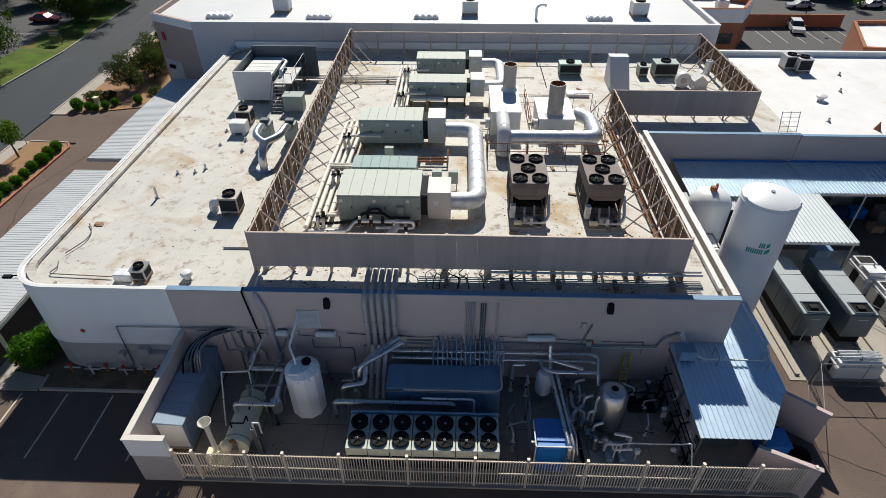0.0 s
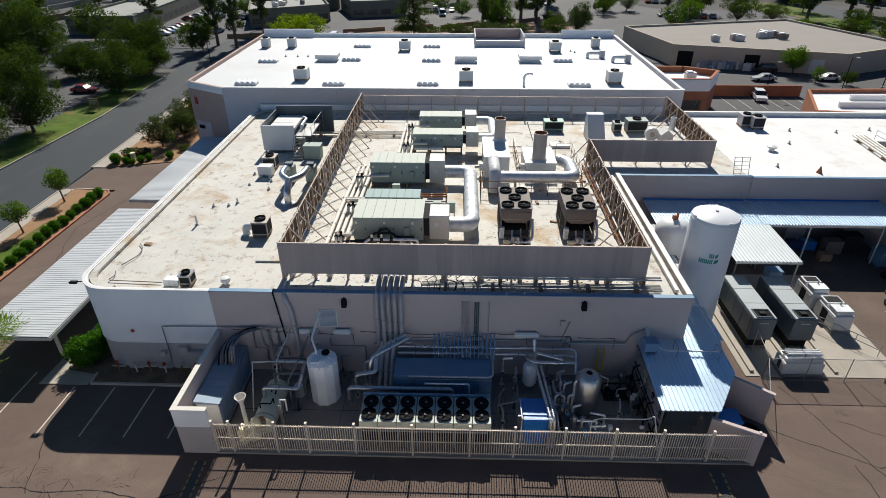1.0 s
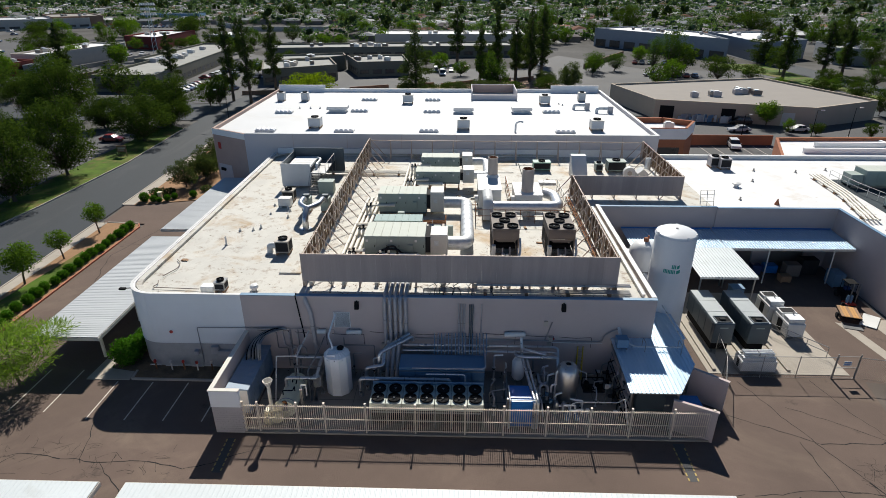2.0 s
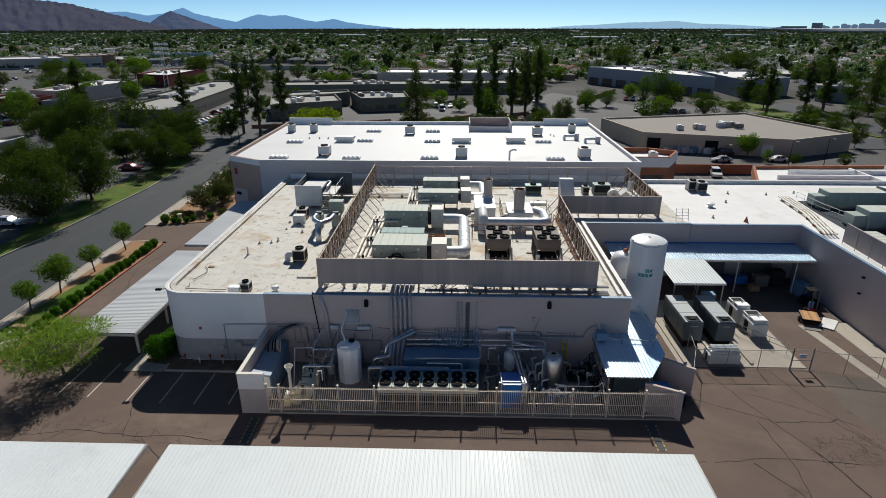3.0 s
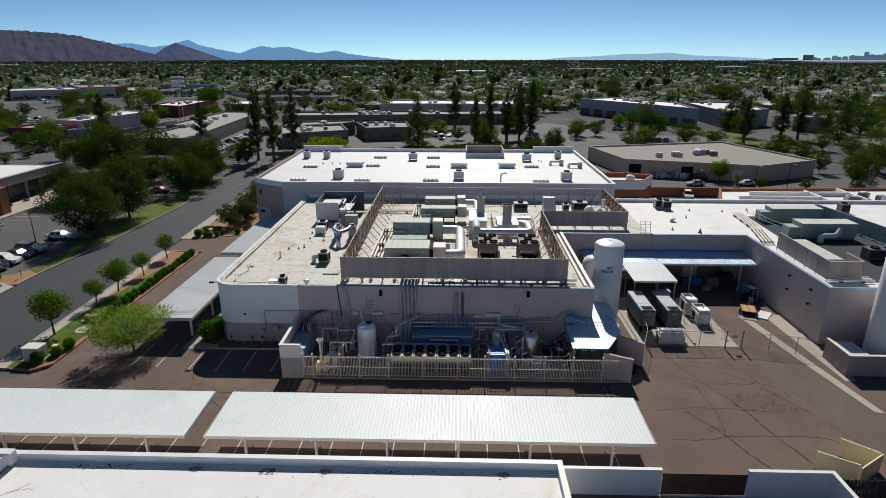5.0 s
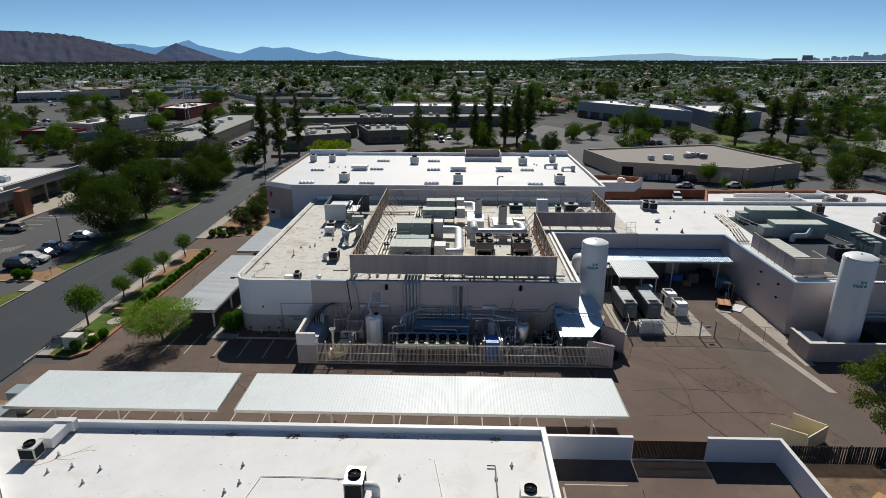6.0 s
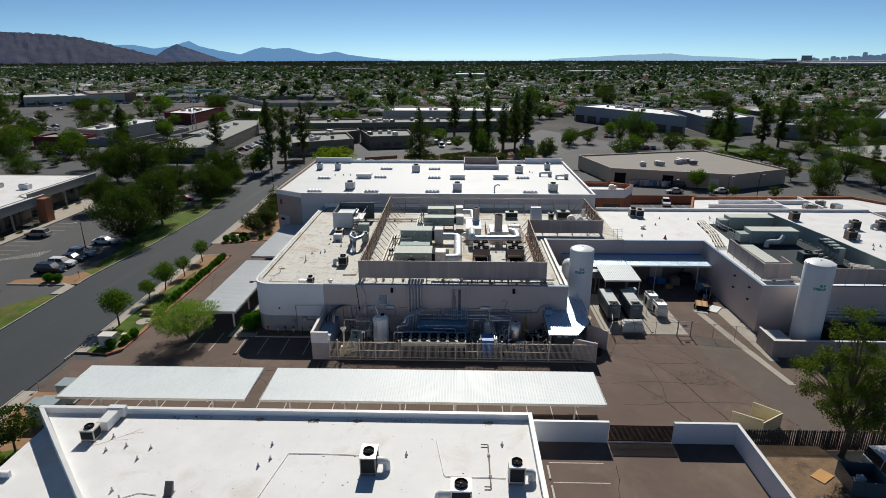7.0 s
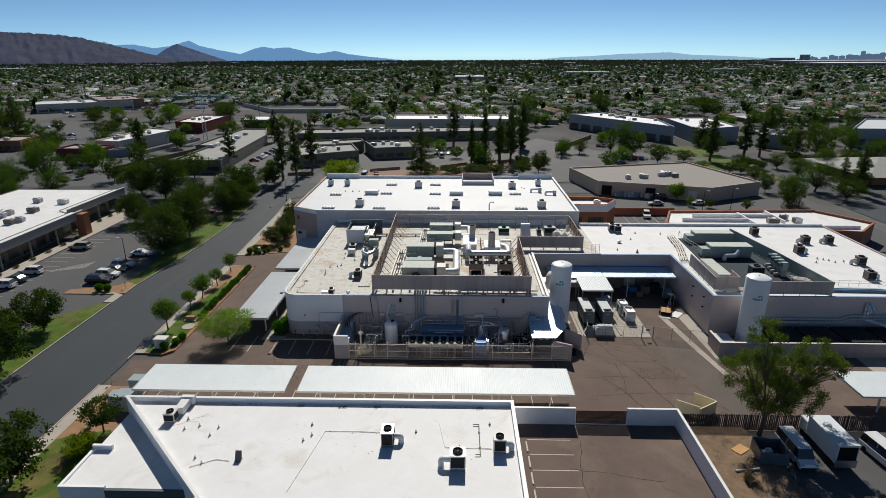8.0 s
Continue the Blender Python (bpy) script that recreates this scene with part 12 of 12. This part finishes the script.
for x in (-150, -80, 60, 180, 300):
    top = thing("power_pole", x, 345 + (x % 37), 0, "tall timber power pole with cross arms", "pole", "power poles")
    part("pole", tube(bmesh.new(), [(0, 0, 0), (0, 0, 17)], [0.22, 0.13], 8), M_BARK, top)
    part("cross_arm", boxes((-1.6, -0.08, 15.6, 1.6, 0.08, 15.8), (-1.3, -0.08, 14.4, 1.3, 0.08, 14.6)), M_BARK, top)

# ---- the suburb out to the horizon ----
rs = np.random.RandomState(4)
# roof and wall tones are lifted to hold the haze over the suburb
ROOFS = [mat("far_brown_shingle", (0.175, 0.162, 0.158), var=0.15, rough=1.0, spec=0.0, bump=0, island=0.35), mat("far_grey_shingle", (0.21, 0.22, 0.235), var=0.15, rough=1.0, spec=0.0, bump=0, island=0.3), mat("far_white_roof", (0.46, 0.46, 0.46), var=0.1, rough=1.0, spec=0.0, bump=0, island=0.25), mat("far_red_tile", (0.19, 0.115, 0.09), var=0.15, rough=1.0, spec=0.0, bump=0, island=0.3)]
M_FARWALL = mat("far_house_stucco", (0.29, 0.25, 0.22), var=0.12, rough=1.0, spec=0.0, bump=0, island=0.35)


def far_wedge(n, y0, y1, power=1.0):
    """Random places in the fan of ground ahead, evenly spread or thicker towards the near side."""
    y = y0 + (y1 - y0) * rs.rand(n) ** power
    x = (rs.rand(n) * 2 - 1) * (y * 0.92 + 150) + y * 0.02
    return x, y


verts, faces, mats = [], [], []


def add_house(x, y, w, d, h, rise, a, m):
    c, s = math.cos(a), math.sin(a)
    base = len(verts)
    for lx, ly, lz in ((-w, -d, -0.2), (w, -d, -0.2), (w, d, -0.2), (-w, d, -0.2), (-w, -d, h), (w, -d, h), (w, d, h), (-w, d, h),
                       (-w - 0.5, -d - 0.5, h), (w + 0.5, -d - 0.5, h), (w + 0.5, d + 0.5, h), (-w - 0.5, d + 0.5, h), (-w * 0.55, 0, h + rise), (w * 0.55, 0, h + rise)):
        verts.append((x + c * lx - s * ly, y + s * lx + c * ly, lz))
    for q in ((0, 1, 5, 4), (1, 2, 6, 5), (2, 3, 7, 6), (3, 0, 4, 7)):
        faces.append([base + i for i in q])
        mats.append(4)
    for q in ((8, 9, 13, 12), (9, 10, 13), (10, 11, 12, 13), (11, 8, 12)):
        faces.append([base + i for i in q])
        mats.append(m)


for row in range(170):
    y = 330 + row * 24 * (1 + row * 0.006)
    if y > 4200:
        break
    for side in (0, 1):
        k = int((y * 1.9 + 300) / 19)
        for i in range(k):
            x = -(y * 0.95 + 150) + i * 19.5 + rs.uniform(-2, 2)
            yy = y + side * 12 + rs.uniform(-2, 2) + 0.08 * x
            if rs.rand() < (0.16 if y < 1500 else 0.45):
                continue
            if yy < 480 and x < -90 or yy < 330 and abs(x) < 220:
                continue
            add_house(x, yy, rs.uniform(5.5, 8.5), rs.uniform(4, 6), rs.uniform(2.6, 3.2), rs.uniform(0.8, 2.0), rs.choice([0.04, 1.61]) + rs.uniform(-0.05, 0.05), rs.choice(4, p=[0.40, 0.38, 0.14, 0.08]))
            if len(faces) > 110000:
                break
me = bpy.data.meshes.new("suburb_houses")
me.from_pydata(verts, [], faces)
for m in ROOFS + [M_FARWALL]:
    me.materials.append(m)
me.polygons.foreach_set("material_index", mats)
tagged(new("suburb_houses", me), "low suburban houses with brown and grey roofs", "houses", kind="stuff")

# larger white-roofed sheds far off
for k in range(26):
    x, y = float(rs.uniform(-0.8, 0.9)), float(rs.uniform(900, 3600))
    x *= y
    w, d = float(rs.uniform(30, 110)), float(rs.uniform(20, 45))
    top = thing("far_shed", x, y, 0, "long pale commercial shed among far trees", "shed", "far sheds")
    part("wall", boxes((-w / 2, -d / 2, -0.2, w / 2, d / 2, 8.0)), M_GREYWALL if k % 2 else M_BEIGE, top)
    part("roof", boxes((-w / 2, -d / 2, 8.004, w / 2, d / 2, 8.4)), M_ROOF_N, top)
for x, y, w, d, h in ((2050, 3000, 900, 240, 15), (1650, 2350, 520, 220, 13), (1900, 3300, 40, 30, 42), (1780, 3300, 120, 30, 26)):
    top = thing("far_shed", x, y, 0, "long blue-grey distribution shed near the horizon", "shed", "far sheds")
    part("wall", boxes((-w / 2, -d / 2, -0.2, w / 2, d / 2, h)), M_GREYWALL, top)
    part("roof", boxes((-w / 2, -d / 2, h + 0.004, w / 2, d / 2, h + 0.5)), M_ROOF_GREY if h > 20 else M_ROOF_N, top)
# suburb streets
bm = bmesh.new()
for k, y in enumerate((318, 420, 560, 720, 900, 1150, 1500, 2000, 2700)):
    w = 6 + y * 0.004
    sheet(bm, [(-y * 0.95 - 150, y - w), (y * 0.95 + 150, y - w + 0.16 * y), (y * 0.95 + 150, y + w + 0.16 * y), (-y * 0.95 - 150, y + w)], -0.10)
for x0, x1 in ((-300, -560), (-95, -190), (60, 95), (190, 330), (420, 800), (-520, -1200)):
    sheet(bm, [(x0 - 6, 320), (x0 + 6, 320), (x1 + 10, 2600), (x1 - 10, 2600)], -0.09)
structure("road_suburb", bm, M_ASPHALT2, "pale suburban streets", "road")


def far_trees(name, xs, ys, hs, cards, size, material, seed, core=1):
    """Many small trees, each a few lumpy masses with leaf cards round them, joined into one."""
    r2 = np.random.RandomState(seed)
    n = len(xs)
    wide = 0.40 + 0.28 * r2.rand(n)
    # the masses: squashed, dented icosahedra
    g = (1 + 5 ** 0.5) / 2
    ico = np.array([(-1, g, 0), (1, g, 0), (-1, -g, 0), (1, -g, 0), (0, -1, g), (0, 1, g), (0, -1, -g), (0, 1, -g), (g, 0, -1), (g, 0, 1), (-g, 0, -1), (-g, 0, 1)]) / 1.9
    tri = np.array([(0, 11, 5), (0, 5, 1), (0, 1, 7), (0, 7, 10), (0, 10, 11), (1, 5, 9), (5, 11, 4), (11, 10, 2), (10, 7, 6), (7, 1, 8), (3, 9, 4), (3, 4, 2), (3, 2, 6), (3, 6, 8), (3, 8, 9), (4, 9, 5), (2, 4, 11), (6, 2, 10), (8, 6, 7), (9, 8, 1)])
    if not cards:
        # far off, a squashed octahedron will do
        ico = np.array([(1, 0, 0), (0, 1, 0), (-1, 0, 0), (0, -1, 0), (0.3, 0.2, 1), (0, 0, -1)]) * 1.1
        tri = np.array([(0, 1, 4), (1, 2, 4), (2, 3, 4), (3, 0, 4), (1, 0, 5), (2, 1, 5), (3, 2, 5), (0, 3, 5)])
    nv = len(ico)
    idc = np.repeat(np.arange(n), core)
    M = len(idc)
    off = r2.normal(size=(M, 3)) * (0.0 if core == 1 else 0.38)
    hc, wc = hs[idc], wide[idc]
    cc = np.stack([xs[idc] + off[:, 0] * hc * wc, ys[idc] + off[:, 1] * hc * wc, hc * (0.52 + off[:, 2] * 0.3)], 1)
    k = 0.8 if core == 1 else 0.34
    sc = np.stack([hc * wc * k, hc * wc * k, hc * 0.44 * (1 if core == 1 else 0.5)], 1)
    ve1 = (cc[:, None, :] + ico[None] * sc[:, None, :] * (0.75 + 0.5 * r2.rand(M, nv, 1))).reshape(-1, 3)
    fa1 = (tri[None] + nv * np.arange(M)[:, None, None]).reshape(-1, 3)
    faces_ = fa1.tolist()
    ve = ve1
    if cards:
        idx = np.repeat(np.arange(n), cards)
        N = len(idx)
        d = r2.normal(size=(N, 3))
        d /= np.linalg.norm(d, axis=1)[:, None]
        rad = 0.75 + 0.4 * r2.rand(N)
        hh = hs[idx]
        c = np.stack([xs[idx] + d[:, 0] * rad * hh * wide[idx], ys[idx] + d[:, 1] * rad * hh * wide[idx], hh * 0.56 + d[:, 2] * rad * hh * 0.44], 1)
        u = r2.normal(size=(N, 3))
        u /= np.linalg.norm(u, axis=1)[:, None]
        v = np.cross(u, r2.normal(size=(N, 3)))
        v /= np.linalg.norm(v, axis=1)[:, None]
        s = (hh * size * (0.6 + 0.8 * r2.rand(N)))[:, None]
        u, v = u * s, v * s * 0.7
        ve2 = np.stack([c - u, c + v, c + u, c - v], 1).reshape(-1, 3)
        faces_ += (np.arange(4 * N).reshape(N, 4) + len(ve1)).tolist()
        ve = np.concatenate([ve1, ve2])
    me = bpy.data.meshes.new(name)
    me.from_pydata(ve.tolist(), [], faces_)
    me.materials.append(material)
    return tagged(new(name, me), "dense mass of suburban trees", "trees", kind="stuff")


def clear(x, y):
    """Away from the streets, yards and neighbouring roofs."""
    k = np.ones(len(x), bool)
    k &= ~((x > -250) & (x < 205) & (y < 320))
    k &= ~((x < -90) & (x > -330) & (y < 470))
    return k


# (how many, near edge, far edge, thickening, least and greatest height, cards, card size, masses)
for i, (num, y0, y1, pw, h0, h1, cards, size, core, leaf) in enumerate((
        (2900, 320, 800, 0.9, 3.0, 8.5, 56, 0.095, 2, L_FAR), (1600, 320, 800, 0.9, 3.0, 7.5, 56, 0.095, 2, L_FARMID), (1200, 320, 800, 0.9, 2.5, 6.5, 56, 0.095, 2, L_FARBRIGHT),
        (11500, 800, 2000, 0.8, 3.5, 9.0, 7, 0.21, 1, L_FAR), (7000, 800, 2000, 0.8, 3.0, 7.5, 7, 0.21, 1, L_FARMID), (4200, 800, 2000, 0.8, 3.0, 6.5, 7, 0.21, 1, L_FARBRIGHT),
        (18000, 2000, 4700, 0.8, 6.0, 13.0, 0, 0, 1, L_HAZE), (5000, 2000, 4500, 0.8, 6.0, 11.0, 0, 0, 1, L_FARMID))):
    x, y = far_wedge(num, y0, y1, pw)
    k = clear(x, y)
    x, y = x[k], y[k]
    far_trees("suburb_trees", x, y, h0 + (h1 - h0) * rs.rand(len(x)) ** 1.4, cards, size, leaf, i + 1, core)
x, y = far_wedge(150, 330, 1300, 1.0)
k = clear(x, y)
x, y = x[k], y[k]
far_trees("suburb_tall_trees", x, y, rs.uniform(11, 17, len(x)), 240, 0.04, L_PINE, 15, 3)


# ---- mountains and the city on the horizon ----
def ridge(name, prof, dist, col, haze_glow, label, rough_amp, depth, seed):
    """A far mountain chain along azimuths, with a broken face; its haze is put in as a bluish emission."""
    m = mat(name + "_rock", col, rough=1.0, var=0.45, scale=0.012, fine=0.06, bump=0, spec=0.0, stain=(col[0] * 0.5, col[1] * 0.5, col[2] * 0.5), stain_scale=0.01, stain_at=0.5)
    n, l = m.node_tree.nodes, m.node_tree.links
    # emitted tint stands for the hazy air in front of the rock
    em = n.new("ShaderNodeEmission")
    em.inputs["Color"].default_value = (*haze_glow, 1)
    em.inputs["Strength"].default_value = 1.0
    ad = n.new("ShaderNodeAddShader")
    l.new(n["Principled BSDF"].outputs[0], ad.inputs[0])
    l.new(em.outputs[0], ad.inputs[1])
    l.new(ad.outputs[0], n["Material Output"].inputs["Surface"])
    az = [a for a, e in prof]
    el = [e for a, e in prof]
    N = 260
    rows = 14
    rr = np.random.RandomState(seed)
    A = np.linspace(az[0], az[-1], N)
    E = np.interp(A, az, el)
    V, F = [], []
    for j in range(rows):
        t = j / (rows - 1)
        for i in range(N):
            a = radians(A[i])
            d = dist + depth * (t - 1) + (noise.noise((A[i] * 1.3, t * 3, seed)) * depth * 0.10 if 0 < j < rows - 1 else 0)
            top_z = max(2.0, 33 + dist * math.tan(radians(E[i])) + noise.noise((A[i] * 2.5, 5, seed)) * rough_amp * t ** 3 + noise.noise((A[i] * 9, 8, seed)) * rough_amp * 0.4 * t ** 6)
            zz = -5 + (top_z + 5) * (t ** 0.85) * (1 + (0.14 * noise.noise((A[i] * 2.6, t * 6, seed + 3)) if 0 < j < rows - 1 else 0))
            V.append((math.sin(a) * d, math.cos(a) * d, zz))
    for j in range(rows - 1):
        for i in range(N - 1):
            p = j * N + i
            F.append((p, p + 1, p + N + 1, p + N))
    me = bpy.data.meshes.new(name)
    me.from_pydata(V, [], F)
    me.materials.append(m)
    ob = new(name, me)
    return tagged(ob, label, "mountains", kind="structure")


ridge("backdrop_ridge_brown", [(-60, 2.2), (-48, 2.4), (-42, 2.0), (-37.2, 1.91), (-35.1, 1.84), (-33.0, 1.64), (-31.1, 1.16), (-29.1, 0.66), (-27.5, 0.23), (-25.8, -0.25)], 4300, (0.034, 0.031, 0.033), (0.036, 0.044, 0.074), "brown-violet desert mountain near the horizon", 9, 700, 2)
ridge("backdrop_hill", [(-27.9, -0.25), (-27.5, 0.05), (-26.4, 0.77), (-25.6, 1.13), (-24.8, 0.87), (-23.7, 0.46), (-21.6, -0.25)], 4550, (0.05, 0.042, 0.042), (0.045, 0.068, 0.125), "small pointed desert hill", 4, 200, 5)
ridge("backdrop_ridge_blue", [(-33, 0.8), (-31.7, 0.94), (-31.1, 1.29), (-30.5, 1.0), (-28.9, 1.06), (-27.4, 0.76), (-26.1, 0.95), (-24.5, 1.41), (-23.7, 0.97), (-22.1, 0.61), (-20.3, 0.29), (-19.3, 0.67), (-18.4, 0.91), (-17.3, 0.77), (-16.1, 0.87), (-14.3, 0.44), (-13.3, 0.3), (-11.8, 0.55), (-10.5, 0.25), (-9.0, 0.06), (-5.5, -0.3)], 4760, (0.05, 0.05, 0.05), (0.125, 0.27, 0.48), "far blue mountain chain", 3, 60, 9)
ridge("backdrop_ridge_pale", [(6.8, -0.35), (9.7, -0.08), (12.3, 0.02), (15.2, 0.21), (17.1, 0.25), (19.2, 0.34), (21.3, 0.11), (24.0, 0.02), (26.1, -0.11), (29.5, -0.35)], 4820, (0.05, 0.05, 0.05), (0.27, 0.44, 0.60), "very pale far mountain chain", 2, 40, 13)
M_SKYLINE = mat("hazy_tower_facade", (0.06, 0.065, 0.075), var=0.2, bump=0)
n_, l_ = M_SKYLINE.node_tree.nodes, M_SKYLINE.node_tree.links
# haze before the towers is put in as a faint blue emission
e_ = n_.new("ShaderNodeEmission")
e_.inputs["Color"].default_value = (0.075, 0.12, 0.19, 1)
a_ = n_.new("ShaderNodeAddShader")
l_.new(n_["Principled BSDF"].outputs[0], a_.inputs[0])
l_.new(e_.outputs[0], a_.inputs[1])
l_.new(a_.outputs[0], n_["Material Output"].inputs["Surface"])
for k, (a, e, w) in enumerate(((30.0, -0.15, 34), (30.35, -0.08, 26), (30.6, -0.15, 30), (31.2, -0.12, 40), (31.7, 0.03, 30), (32.0, -0.05, 26), (32.4, -0.02, 34), (32.9, 0.06, 40), (33.3, 0.02, 50), (33.75, 0.32, 26), (34.1, 0.12, 40), (34.6, 0.1, 46), (35.0, 0.2, 34), (35.6, 0.05, 50), (26.2, -0.32, 60), (27.4, -0.2, 60), (27.0, -0.28, 50))):
    d = 4650
    h = 36 + d * math.tan(radians(e))
    top = thing("city_tower", math.sin(radians(a)) * d, math.cos(radians(a)) * d, -1, "hazy blue-grey tower on the horizon", "tower", "city towers on the horizon", rz=-a)
    part("shaft", boxes((-w / 2, -14, 0, w / 2, 14, h)), M_SKYLINE, top)
    part("crown", boxes((-w / 4, -8, h + 0.02, w / 4, 8, h + 3)), M_SKYLINE, top)
